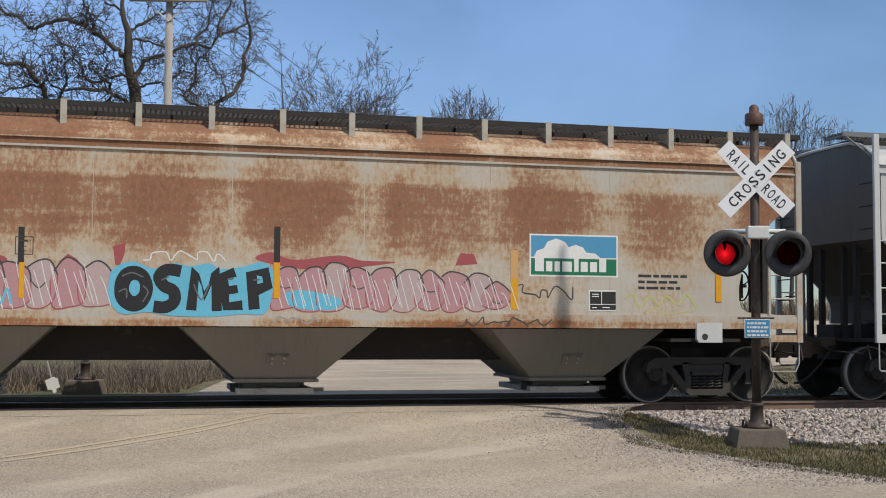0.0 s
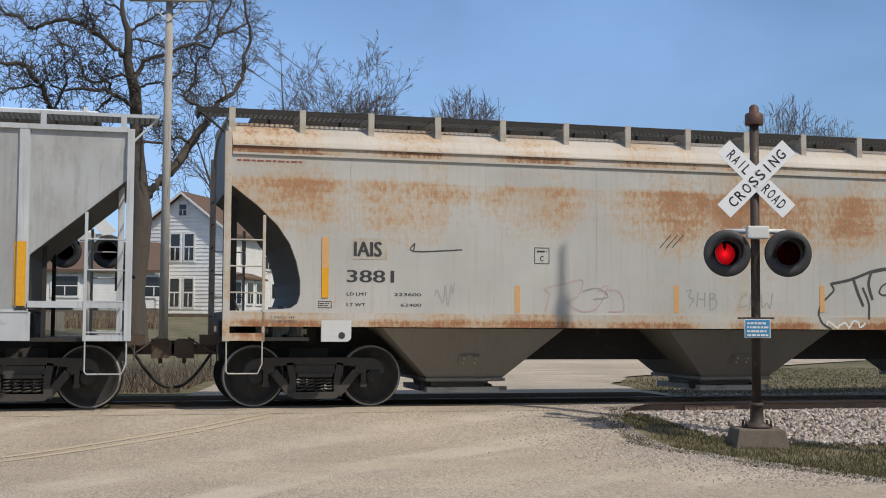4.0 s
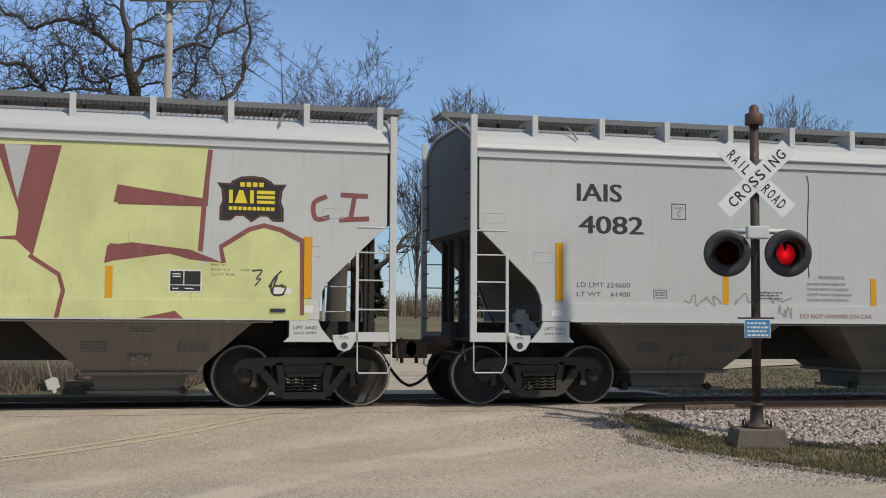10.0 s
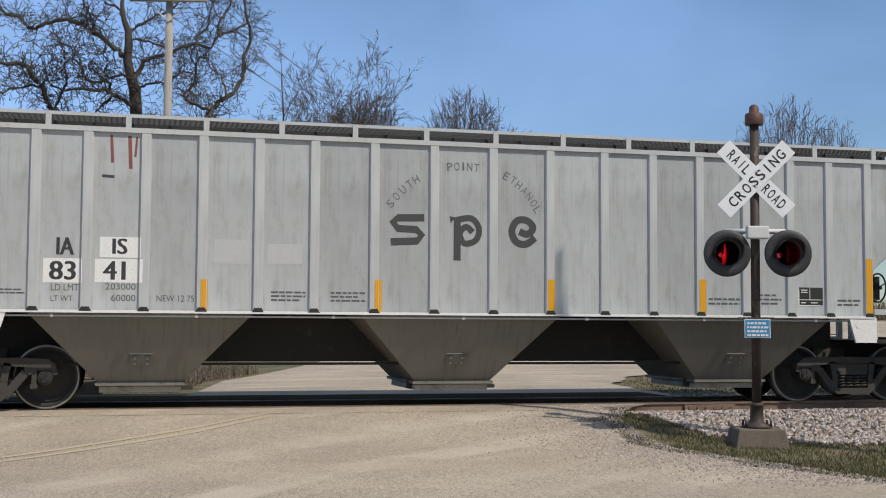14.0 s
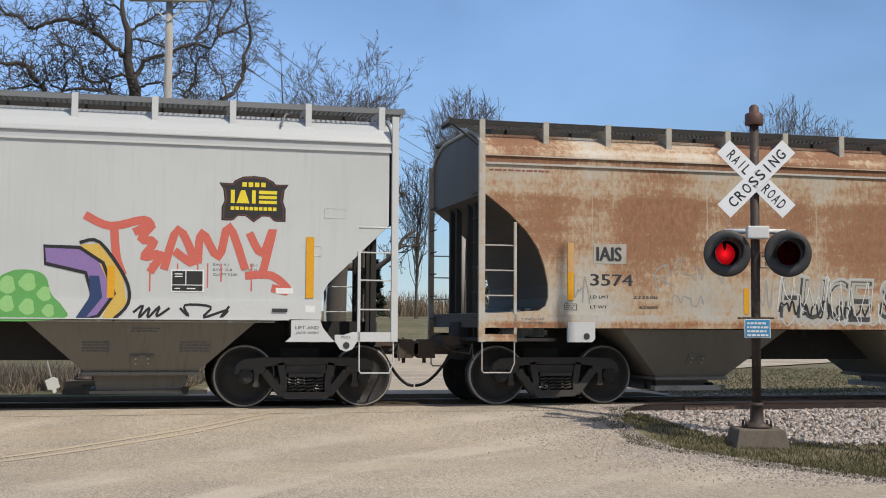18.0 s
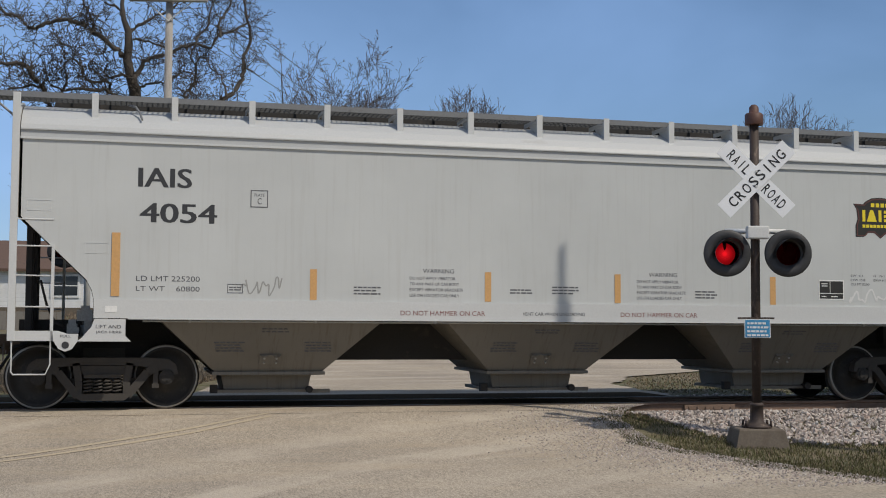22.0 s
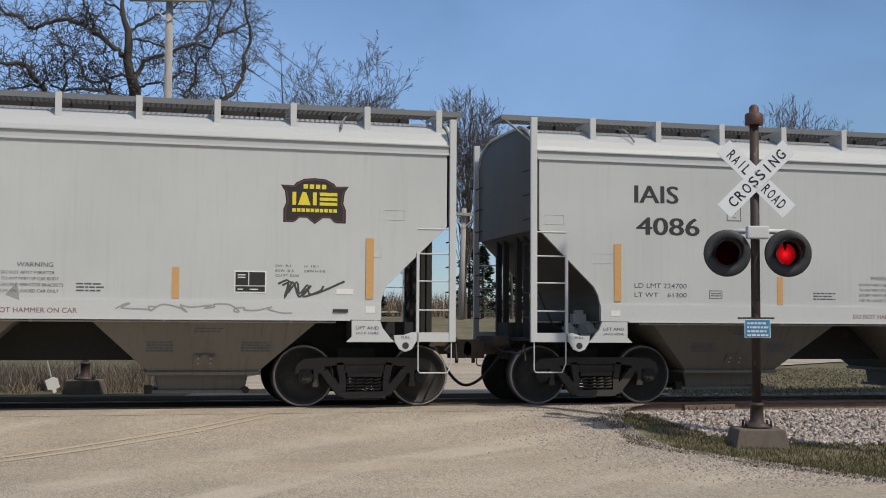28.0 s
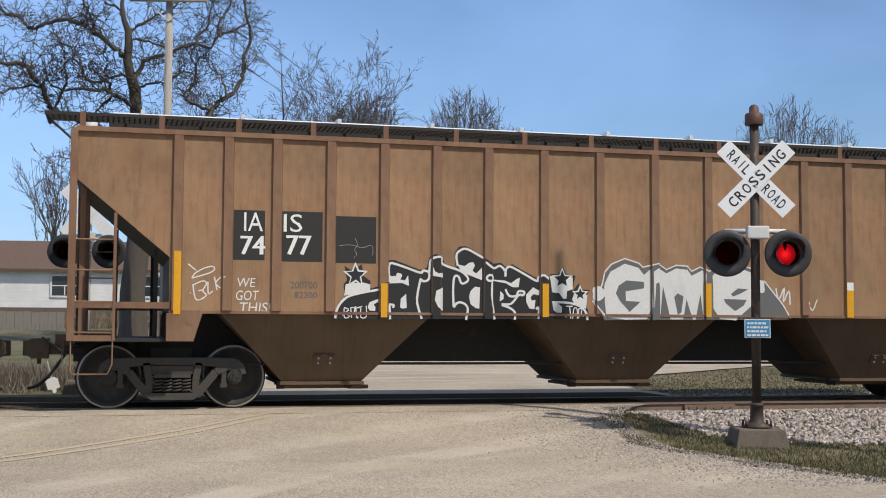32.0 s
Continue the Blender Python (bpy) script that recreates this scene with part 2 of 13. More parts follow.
    if panels:
        info = nt.nodes.new("ShaderNodeObjectInfo")
        tone = ramp(nt, info.outputs["Random"], [(0.0, (1 - panels,) * 3), (1.0, (1 + panels * 0.5,) * 3)])
        base = mix(nt, 1.0, base, tone, "MULTIPLY")
    nt.links.new(base, b.inputs["Base Color"])
    bump(nt, b, noise_at(2.2, (1.4, 1, 0.5), 3), 0.12, 0.02)
    return m


def flat_paint(name, col, rough=0.55, vary=0.18, scale=9.0):
    return worn(name, col, rough, 0.0, vary, scale, tuple(c * 0.6 for c in col), 0.66, (1, 1, 0.5), 0.0, 30.0)
GREY = weathered_paint("light_grey_paint", (0.515, 0.53, 0.522), streak=0.16, rough=0.38, fade=0.06)
SILL_GREY = worn("sill_paint", (0.55, 0.56, 0.555), 0.42, 0, 0.1, 2.0, (0.2, 0.17, 0.13), 0.68, (1, 1, 3))
ROOF_GREY = worn("roof_paint", (0.45, 0.46, 0.46), 0.45, 0, 0.1, 2.5, (0.25, 0.22, 0.18), 0.66, (0.4, 1, 1))
PALE_FRAME = worn("pale_outlet_paint", (0.36, 0.345, 0.31), 0.7, 0, 0.25, 5.0, (0.13, 0.10, 0.075), 0.50, (0.6, 1, 1))
PATCH_GREY = worn("patch_paint", (0.41, 0.385, 0.335), 0.6, 0, 0.2, 5.0, (0.33, 0.25, 0.17), 0.5)
HATCH_WHITE = worn("bright_hatch_paint", (0.70, 0.71, 0.72), 0.45, 0, 0.1, 2.0, (0.35, 0.32, 0.28), 0.62, (0.5, 1, 1))
# grimy bay paint; the shade under the body is put into its base colour
HOPPER_SHADE_GREY = weathered_paint("grimy_shaded_bay_paint", (0.165, 0.153, 0.130), streak=0.75, dirt=(0.085, 0.066, 0.045), rough=0.62)
RUST_IRON = worn("rusty_coupler_iron", (0.085, 0.060, 0.043), 0.85, 0, 0.4, 6.0, (0.04, 0.03, 0.024), 0.55, relief=0.3)
# grimy steel whose near-black colour includes the gloom beneath and between the cars
SHADOW_STEEL = worn("grimy_shadow_steel", (0.024, 0.022, 0.020), 0.8, 0, 0.3, 4.0, (0.10, 0.08, 0.06), 0.6)
TRUCK_IRON = worn("cast_iron_grime", (0.050, 0.044, 0.038), 0.75, 0.0, 0.4, 6.0, (0.085, 0.068, 0.05), 0.58, relief=0.35)
WHEEL_IRON = worn("wheel_grime", (0.021, 0.019, 0.017), 0.7, 0.0, 0.4, 5.0, (0.075, 0.063, 0.05), 0.55, relief=0.2)
TREAD = worn("bright_tread_steel", (0.33, 0.32, 0.30), 0.5, 0.5, 0.2, 6.0, (0.15, 0.12, 0.1), 0.65)
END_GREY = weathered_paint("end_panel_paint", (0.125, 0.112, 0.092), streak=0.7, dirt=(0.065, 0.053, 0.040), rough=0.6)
WALK_EDGE = worn("walkway_edge_steel", (0.19, 0.195, 0.20), 0.5, 0.2, 0.2, 6.0)
# dirty end sheets, painted darker still to carry the shade of the end recess
END_SHADE = weathered_paint("shaded_end_sheet_paint", (0.056, 0.049, 0.040), streak=0.6, dirt=(0.030, 0.025, 0.020), rough=0.65)
YELLOW = flat_paint("reflective_yellow", (0.68, 0.33, 0.012), 0.4)
ORANGE = flat_paint("faded_orange_strip", (0.58, 0.33, 0.13), 0.5)
INK = flat_paint("dark_grey_lettering", (0.035, 0.036, 0.04), 0.5)
SMALL_INK = flat_paint("small_grey_lettering", (0.10, 0.10, 0.11), 0.5)
RED_INK = flat_paint("dull_red_lettering", (0.22, 0.075, 0.065), 0.5)
WHITE_PAINT = flat_paint("white_paint", (0.74, 0.74, 0.72), 0.5)
BLACK_PAINT = flat_paint("black_paint", (0.02, 0.02, 0.02), 0.7)
PALE_IRON = worn("pale_valve_iron", (0.36, 0.36, 0.34), 0.7, 0, 0.4, 9.0)
HOSE = worn("black_rubber", (0.02, 0.02, 0.02), 0.7, 0, 0.3)
GRATING = worn("galvanised_grating", (0.085, 0.088, 0.09), 0.6, 0.2, 0.3, 8.0)
RIB_GREY = weathered_paint("rib_car_grey", (0.375, 0.395, 0.405), streak=0.65, dirt=(0.20, 0.185, 0.17), rough=0.55, seed=3.1, fade=0.22, blotch=(0.315, 0.315, 0.31), panels=0.22)
RIB_POST_DULL = weathered_paint("dull_rib_post_grey", (0.45, 0.48, 0.505), streak=0.6, dirt=(0.22, 0.185, 0.155), rough=0.5, seed=7.1, fade=0.2)
RIB_POST = weathered_paint("rib_post_grey", (0.47, 0.485, 0.49), streak=0.45, dirt=(0.27, 0.25, 0.22), rough=0.5, seed=4.1, fade=0.12)
RIB_GREY_B = weathered_paint("rib_car_blue_grey", (0.435, 0.46, 0.47), streak=0.65, dirt=(0.21, 0.19, 0.16), rough=0.55, seed=9.4, fade=0.2, blotch=(0.375, 0.39, 0.39), panels=0.15)
BROWN = weathered_paint("brown_oxide_paint", (0.275, 0.150, 0.078), streak=0.8, dirt=(0.118, 0.054, 0.033), rough=0.7, seed=6.2, fade=0.5, blotch=(0.345, 0.226, 0.125), panels=0.2)
BROWN_POST = weathered_paint("brown_rib_paint", (0.185, 0.093, 0.054), streak=0.7, dirt=(0.12, 0.055, 0.032), rough=0.7, seed=2.2, fade=0.25, blotch=(0.27, 0.165, 0.095))
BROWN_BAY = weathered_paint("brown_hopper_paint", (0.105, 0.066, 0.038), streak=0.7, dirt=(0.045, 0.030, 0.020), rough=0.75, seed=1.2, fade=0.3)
# grey ribbed car's bays: under-car shadow painted in as a very dark base
SHADED_BAY = weathered_paint("shaded_hopper_paint", (0.048, 0.044, 0.038), streak=0.6, dirt=(0.085, 0.058, 0.038), rough=0.7, seed=5.2, fade=0.25)
RUSTY = [weathered_paint("rusted_grey_paint", bc, rust=r, rust_low=lo, rust_high=3.75, streak=0.45, dirt=(0.33, 0.25, 0.17), rough=0.55, seed=sd, rust_col=rc) for r, lo, sd, rc, bc in ((1.55, 2.0, 1.7, (0.215, 0.092, 0.050), (0.48, 0.45, 0.395)), (0.68, 2.2, 12.3, (0.295, 0.145, 0.072), (0.435, 0.43, 0.405)), (1.25, 1.7, 25.1, (0.245, 0.112, 0.058), (0.46, 0.435, 0.38)))]
RUSTY_ROOF = [weathered_paint("rusted_roof_paint", (0.47, 0.43, 0.38), rust=r, rust_low=3.3, rust_high=4.0, streak=0.5, dirt=(0.33, 0.23, 0.15), rough=0.6, seed=sd, rust_col=(0.19, 0.082, 0.042)) for r, sd in ((2.0, 2.7), (0.6, 7.3), (1.7, 15.1))]
RUSTY_TRIM = weathered_paint("stained_trim_paint", (0.45, 0.43, 0.39), rust=1.0, rust_low=0.4, rust_high=1.6, streak=0.6, dirt=(0.27, 0.19, 0.12), rough=0.6, seed=8.8)
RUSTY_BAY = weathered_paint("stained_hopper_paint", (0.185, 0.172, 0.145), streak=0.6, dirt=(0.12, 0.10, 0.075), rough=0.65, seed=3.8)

WHEEL_R = 0.457
GAUGE_Y = 0.7175


# ---- running gear, shared by all cars ----
def wheelset_bm():
    bm = bmesh.new()
    prof = [(0.10, -0.075), (0.14, -0.075), (0.19, -0.02), (0.34, 0.005), (0.385, -0.055), (0.405, -0.065), (WHEEL_R - 0.006, -0.065), (WHEEL_R, -0.055), (WHEEL_R + 0.003, 0.03), (WHEEL_R + 0.03, 0.045), (WHEEL_R + 0.028, 0.07), (0.39, 0.07), (0.33, 0.04), (0.19, 0.05), (0.14, 0.08), (0.09, 0.08)]
    for sgn in (-1, 1):
        pr = [(r, sgn * -h) for r, h in prof]
        lathe(bm, pr, True, 36, (0, sgn * (GAUGE_Y + 0.045), 0))
    rod(bm, (0, -1.04, 0), (0, 1.04, 0), 0.075, 14)
    for sgn in (-1, 1):
        rod(bm, (0, sgn * 0.96, 0), (0, sgn * 1.09, 0), 0.105, 18)
        rod(bm, (0, sgn * 1.09, 0), (0, sgn * 1.105, 0), 0.075, 18)
        for k in range(3):
            a = k * 2.094
            rod(bm, (0.045 * math.cos(a), sgn * 1.105, 0.045 * math.sin(a)), (0.045 * math.cos(a), sgn * 1.12, 0.045 * math.sin(a)), 0.014, 6)
    return bm


def tread_bm(sgn):
    y = sgn * (GAUGE_Y + 0.045)
    return lathe(bmesh.new(), [(WHEEL_R - 0.024, y + sgn * 0.069), (WHEEL_R - 0.008, y + sgn * 0.068), (WHEEL_R + 0.002, y + sgn * 0.062), (WHEEL_R + 0.006, y - sgn * 0.028), (WHEEL_R + 0.001, y - sgn * 0.03)], True, 36, cap=False)


def beam(bm, pts, y, half_t, half_w):
    """A bar of even width along points in x and z."""
    for (xa, za), (xb, zb) in zip(pts, pts[1:]):
        dx, dz = xb - xa, zb - za
        ln = math.hypot(dx, dz)
        nx, nz2 = -dz / ln * half_w, dx / ln * half_w
        prism(bm, [(xa + nx, za + nz2), (xb + nx, zb + nz2), (xb - nx, zb - nz2), (xa - nx, za - nz2)], y - half_t, y + half_t)


def side_frame_bm(y):
    """Cast side frame: top chord, pedestals, sloping tension members, spring seat and columns."""
    bm = bmesh.new()
    s = -1 if y < 0 else 1
    t = 0.075
    top = [(-1.06, 0.50), (-1.02, 0.64), (-0.92, 0.715), (-0.62, 0.735), (0.62, 0.735), (0.92, 0.715), (1.02, 0.64), (1.06, 0.50), (0.99, 0.49), (0.96, 0.575), (0.80, 0.585), (0.66, 0.60), (0.30, 0.63), (-0.30, 0.63), (-0.66, 0.60), (-0.80, 0.585), (-0.96, 0.575), (-0.99, 0.49)]
    prism(bm, top, y - t, y + t)
    for e in (-1, 1):
        beam(bm, [(e * 0.76, 0.60), (e * 0.62, 0.53), (e * 0.34, 0.185)], y, t * 1.05, 0.058)
        beam(bm, [(e * 0.375, 0.66), (e * 0.33, 0.40), (e * 0.335, 0.18)], y, t, 0.05)
        beam(bm, [(e * 0.74, 0.62), (e * 0.735, 0.33)], y, t * 0.9, 0.035)
        box(bm, e * 0.735 - 0.05, e * 0.735 + 0.05, y - t, y + t, 0.30, 0.36)
        box(bm, e * 0.89 - 0.15, e * 0.89 + 0.15, y - 0.06, y + 0.06, 0.555, 0.60)
    prism(bm, [(-0.40, 0.20), (-0.30, 0.125), (0.30, 0.125), (0.40, 0.20), (0.33, 0.225), (-0.33, 0.225)], y - t * 1.3, y + t * 1.3)
    box(bm, -0.30, 0.30, y - 0.05, y + 0.10, 0.50, 0.62)
    box(bm, -0.26, 0.26, y + s * 0.06 - 0.03, y + s * 0.06 + 0.03, 0.445, 0.50)
    return bm


def spring_bm():
    bm = bmesh.new()
    n, turns, last = 46, 4.6, None
    for i in range(n + 1):
        a = turns * 2 * math.pi * i / n
        out = Vector((math.cos(a), math.sin(a), 0))
        p = out * 0.062 + Vector((0, 0, 0.23 + 0.215 * i / n))
        ring = [bm.verts.new(p + out * (0.0145 * math.cos(t)) + Vector((0, 0, 0.0145 * math.sin(t)))) for t in (k * math.pi / 3 for k in range(6))]
        if last:
            for k in range(6):
                bm.faces.new((last[k], last[(k + 1) % 6], ring[(k + 1) % 6], ring[k])).smooth = True
        last = ring
    return bm


def bolster_bm():
    bm = bmesh.new()
    box(bm, -0.20, 0.20, -1.0, 1.0, 0.44, 0.70)
    box(bm, -0.30, 0.30, -0.35, 0.35, 0.68, 0.86)
    for e in (-1, 1):
        box(bm, e * 0.42 - 0.03, e * 0.42 + 0.03, -0.95, 0.95, 0.36, 0.44)
        for f in (-1, 1):
            prism(bm, [(e * 0.40, 0.30), (e * 0.44, 0.55), (e * 0.37, 0.55), (e * 0.36, 0.30)], f * 0.74 - 0.04, f * 0.74 + 0.04)
    return bm


def add_truck(car, x, wheelsets):
    truck = part("truck", shared("bolster", bolster_bm), TRUCK_IRON, car, "grimy cast-iron truck with exposed coil springs", pose(x, 0, 0))
    for y in (-1.0, 1.0):
        part("side_frame", shared(("side_frame", y), lambda: side_frame_bm(y)), TRUCK_IRON, truck)
        for k in (-0.2, -0.067, 0.067, 0.2):
            part("spring", shared("spring", spring_bm), TRUCK_IRON, truck, "", pose(k, y + (-0.03 if y < 0 else 0.03), 0))
        for e in (-1, 1):
            part("bearing_adapter", shared("adapter", lambda: cube(-0.12, 0.12, -0.07, 0.07, 0.09, 0.16, 0.015)), TRUCK_IRON, truck, "", pose(e * 0.889, y, 0.457 - 0.0))
    for e in (-1, 1):
        w = part("wheelset", shared("wheelset", wheelset_bm), WHEEL_IRON, truck, "dark steel wheels on an axle", pose(e * 0.889, 0, WHEEL_R))
        for sgn in (-1, 1):
            part("tread", shared(("tread", sgn), lambda: tread_bm(sgn)), TREAD, w, "polished wheel tread")
        wheelsets.append(w)
    return truck


def coupler_bm(e):
    bm = bmesh.new()
    box(bm, min(0, e * 0.42), max(0, e * 0.42), -0.10, 0.10, 0.76, 0.92)
    prism(bm, [(e * 0.36, 0.70), (e * 0.60, 0.70), (e * 0.70, 0.78), (e * 0.70, 0.92), (e * 0.60, 1.0), (e * 0.36, 1.0)], -0.17, 0.08)
    prism(bm, [(e * 0.52, 0.72), (e * 0.74, 0.74), (e * 0.74, 0.96), (e * 0.52, 0.98)], 0.06, 0.19)
    box(bm, e * 0.12 - 0.14, e * 0.12 + 0.14, -0.30, 0.30, 0.90, 1.06)
    rod(bm, (e * 0.5, 0, 0.62), (e * 0.5, 0, 0.72), 0.03, 8)
    return bm


def hose_bm(e):
    bm = bmesh.new()
    pts = []
    for i in range(11):
        t = i / 10
        pts.append((e * (0.05 + 0.60 * t), -0.30 + 0.25 * t, 0.88 - 0.62 * math.sin(t * math.pi * 0.5)))
    pipe(bm, pts, 0.024, 8)
    rod(bm, (e * -0.12, -0.30, 0.90), (e * 0.06, -0.30, 0.88), 0.028, 8)
    return bm


def lever_bm(e):
    bm = bmesh.new()
    pipe(bm, [(e * 0.10, -1.45, 0.95), (e * 0.10, -1.30, 0.80), (e * 0.16, -0.5, 0.82), (e * 0.45, -0.2, 1.02)], 0.014, 6)
    rod(bm, (e * 0.10, -1.45, 0.95), (e * 0.10, -1.52, 0.70), 0.012, 6)
    return bm


def add_draft(car, x, e):
    c = part("coupler", shared(("coupler", e), lambda: coupler_bm(e)), RUST_IRON, car, "rusty knuckle coupler", pose(x, 0, 0))
    part("air_hose", shared(("hose", e), lambda: hose_bm(e)), HOSE, c, "black rubber brake hose")
    part("uncoupling_lever", shared(("lever", e), lambda: lever_bm(e)), TRUCK_IRON, c)


def brake_wheel_bm():
    bm = bmesh.new()
    n = 20
    ring = [(0, 0.26 * math.cos(2 * math.pi * i / n), 0.26 * math.sin(2 * math.pi * i / n)) for i in range(n + 1)]
    pipe(bm, ring, 0.016, 6)
    for k in range(3):
        a = k * 2.094 + 0.3
        rod(bm, (0.0, 0, 0), (0, 0.26 * math.cos(a), 0.26 * math.sin(a)), 0.012, 6)
    rod(bm, (-0.08, 0, 0), (0.08, 0, 0), 0.03, 8)
    box(bm, 0.05, 0.22, -0.14, 0.14, -0.22, 0.20)
    return bm


def rung_bm(w):
    return rod(bmesh.new(), (0, 0, 0), (w, 0, 0), 0.011, 6)


def end_rung_bm(w):
    return rod(bmesh.new(), (0, 0, 0), (0, w, 0), 0.011, 6)


def stirrup_bm(w, d):
    bm = bmesh.new()
    return pipe(bm, [(0.0, 0, 0), (0.0, 0, -d * 0.92), (0.03, 0, -d), (w - 0.06, 0, -d), (w, 0, -d * 0.7), (w, 0, 0)], 0.012, 6)


def mirror_x(pts, length):
    return pts + [(length - x, z) for x, z in reversed(pts)]


def add_ladders(car, length, mat, inner_top, rungs, low=0.98, post_top=4.38, w=0.53, end_mat=None):
    """Side ladders at both ends and both sides, end ladders, and stirrup steps below."""
    for e in (0, 1):
        for sy in (-1, 1):
            y = sy * 1.60
            xs = (0.0, w) if e == 0 else (length, length - w)
            tall = post_top if e == 0 else post_top - 0.10
            lad = part("ladder", shared(("ladder_post", low, tall), lambda: cube(-0.05, 0.05, -0.03, 0.03, low, tall, 0.006)), mat, car, "steel side ladder", pose(xs[0], y, 0))
            d = xs[1] - xs[0]
            part("ladder_post", shared(("ladder_inner", low, inner_top), lambda: cube(-0.022, 0.022, -0.02, 0.02, low, inner_top, 0.005)), mat, lad, "", pose(d, 0, 0))
            for z in rungs:
                part("rung", shared(("rung", w), lambda: rung_bm(w)), mat, lad, "", pose(min(0, d), 0, z))
            part("stirrup_step", shared(("stirrup", w), lambda: stirrup_bm(w - 0.02, 0.46)), mat, lad, "bent rod step", pose(min(0, d) + 0.01, 0, low))
            for z in [1.35 + 0.38 * i for i in range(int((post_top - 1.4) / 0.38))]:
                part("end_rung", shared("end_rung", lambda: end_rung_bm(0.45)), end_mat or mat, lad, "", pose(-0.02 if e == 0 else 0.02, 0 if sy < 0 else -0.45, z))


def lettering(car, text, x0, x1, z0, z1, mat, y=-1.604, bold=0.0, name="lettering", label=""):
    """Painted words that fill a box on the near side sheet; x from the car's left end."""
    return part(name, text_bm(text, x0, x1, z0, z1, y, bold), mat, car, label)


def plate(car, x0, x1, z0, z1, mat, y=-1.6, name="strip", label="", t=0.004):
    return part(name, box(bmesh.new(), x0, x1, y - t, y + 0.003, z0, z1), mat, car, label)


def outline_box(car, x0, x1, z0, z1, w, mat, y=-1.6, name="stencil_frame"):
    bm = bmesh.new()
    for a in ((x0, x1, z0, z0 + w), (x0, x1, z1 - w, z1), (x0, x0 + w, z0 + w, z1 - w), (x1 - w, x1, z0 + w, z1 - w)):
        box(bm, a[0], a[1], y - 0.004, y + 0.002, a[2], a[3])
    return part(name, bm, mat, car)


def bars(car, x0, x1, z0, z1, rows, mat, y=-1.6, seed=1, name="small_print", label=""):
    """Rows of bars in place of print too small to read."""
    rnd = random.Random(seed)
    bm = bmesh.new()
    h = (z1 - z0) / rows
    for r in range(rows):
        x = x0
        z = z1 - (r + 1) * h
        end = x1 - rnd.random() * 0.25 * (x1 - x0)
        while x < end:
            w = h * rnd.uniform(0.8, 2.4)
            box(bm, x, min(x + w, x1), y - 0.003, y + 0.002, z + h * 0.28, z + h * 0.72)
            x += w + h * 0.35
    return part(name, bm, mat, car, label)


def cots_box(car, x0, z0, y=-1.6, w=0.46, h=0.32):
    """The consolidated stencil panel: white frame, black fields."""
    outer = plate(car, x0, x0 + w, z0, z0 + h, WHITE_PAINT, y, "stencil_panel", "black stencil panel with a white frame")
    for a in ((0.02, 0.20, 0.11, 0.30), (0.215, 0.44, 0.11, 0.30), (0.02, 0.44, 0.02, 0.095)):
        part("panel_field", box(bmesh.new(), x0 + a[0], x0 + a[1], y - 0.008, y - 0.003, z0 + a[2], z0 + a[3]), BLACK_PAINT, outer)
    bm = bmesh.new()
    for a in ((0.05, 0.16, 0.25, 0.265), (0.05, 0.16, 0.215, 0.23), (0.05, 0.13, 0.045, 0.06), (0.22, 0.34, 0.045, 0.06)):
        box(bm, x0 + a[0], x0 + a[1], y - 0.011, y - 0.007, z0 + a[2], z0 + a[3])
    part("small_print", bm, WHITE_PAINT, outer)


def bay_bm(half_top, half_bot, z_top, z_bot, y_top, y_bot):
    """One hopper bay, a funnel with sloping sides, a lip and an outlet below."""
    bm = bmesh.new()
    rings = []
    for hx, hy, z in ((half_top, y_top, z_top), (half_bot, y_bot, z_bot), (half_bot + 0.035, y_bot + 0.035, z_bot - 0.005), (half_bot + 0.035, y_bot + 0.035, z_bot - 0.05), (half_bot - 0.04, y_bot - 0.05, z_bot - 0.06)):
        rings.append([bm.verts.new((sx * hx, sy * hy, z)) for sx, sy in ((-1, -1), (1, -1), (1, 1), (-1, 1))])
    for a, b in zip(rings, rings[1:]):
        for i in range(4):
            bm.faces.new((b[i], b[(i + 1) % 4], a[(i + 1) % 4], a[i]))
    bm.faces.new(rings[0])
    bm.faces.new(rings[-1][::-1])
    bmesh.ops.recalc_face_normals(bm, faces=bm.faces[:])
    return bm


def outlet_bm(half, z0, z1, y):
    bm = bmesh.new()
    prism(bm, [(-half, z1), (half, z1), (half * 0.93, z0 + 0.05), (-half * 0.93, z0 + 0.05)], -y, y)
    box(bm, -half - 0.05, half + 0.02, -y - 0.06, y + 0.06, z0, z0 + 0.045)
    return bm


def gate_bm(half, z0, y):
    bm = bmesh.new()
    rod(bm, (half - 0.05, -y - 0.16, z0 + 0.05), (half - 0.05, y + 0.16, z0 + 0.05), 0.03, 8)
    for s in (-1, 1):
        rod(bm, (half - 0.05, s * (y + 0.10), z0 + 0.05), (half - 0.05, s * (y + 0.19), z0 + 0.05), 0.055, 8)
    return bm


def gate_arm_bm(half, z0, y):
    return box(bmesh.new(), half - 0.02, half + 0.28, -y - 0.05, -y - 0.01, z0 - 0.01, z0 + 0.05)


def gate_latch_bm(half, z0, y):
    return box(bmesh.new(), -half - 0.16, -half - 0.05, -y - 0.06, -y + 0.06, z0 - 0.005, z0 + 0.12)


def bay_fitting_bm():
    bm = bmesh.new()
    box(bm, -0.16, 0.16, -0.022, 0.01, -0.09, 0.09)
    for sx in (-1, 1):
        box(bm, sx * 0.09 - 0.05, sx * 0.09 + 0.05, -0.045, -0.022, 0.055, 0.075)
    return bm


def fitting_bolt_bm():
    return rod(bmesh.new(), (0, -0.045, 0), (0, -0.02, 0), 0.017, 8)


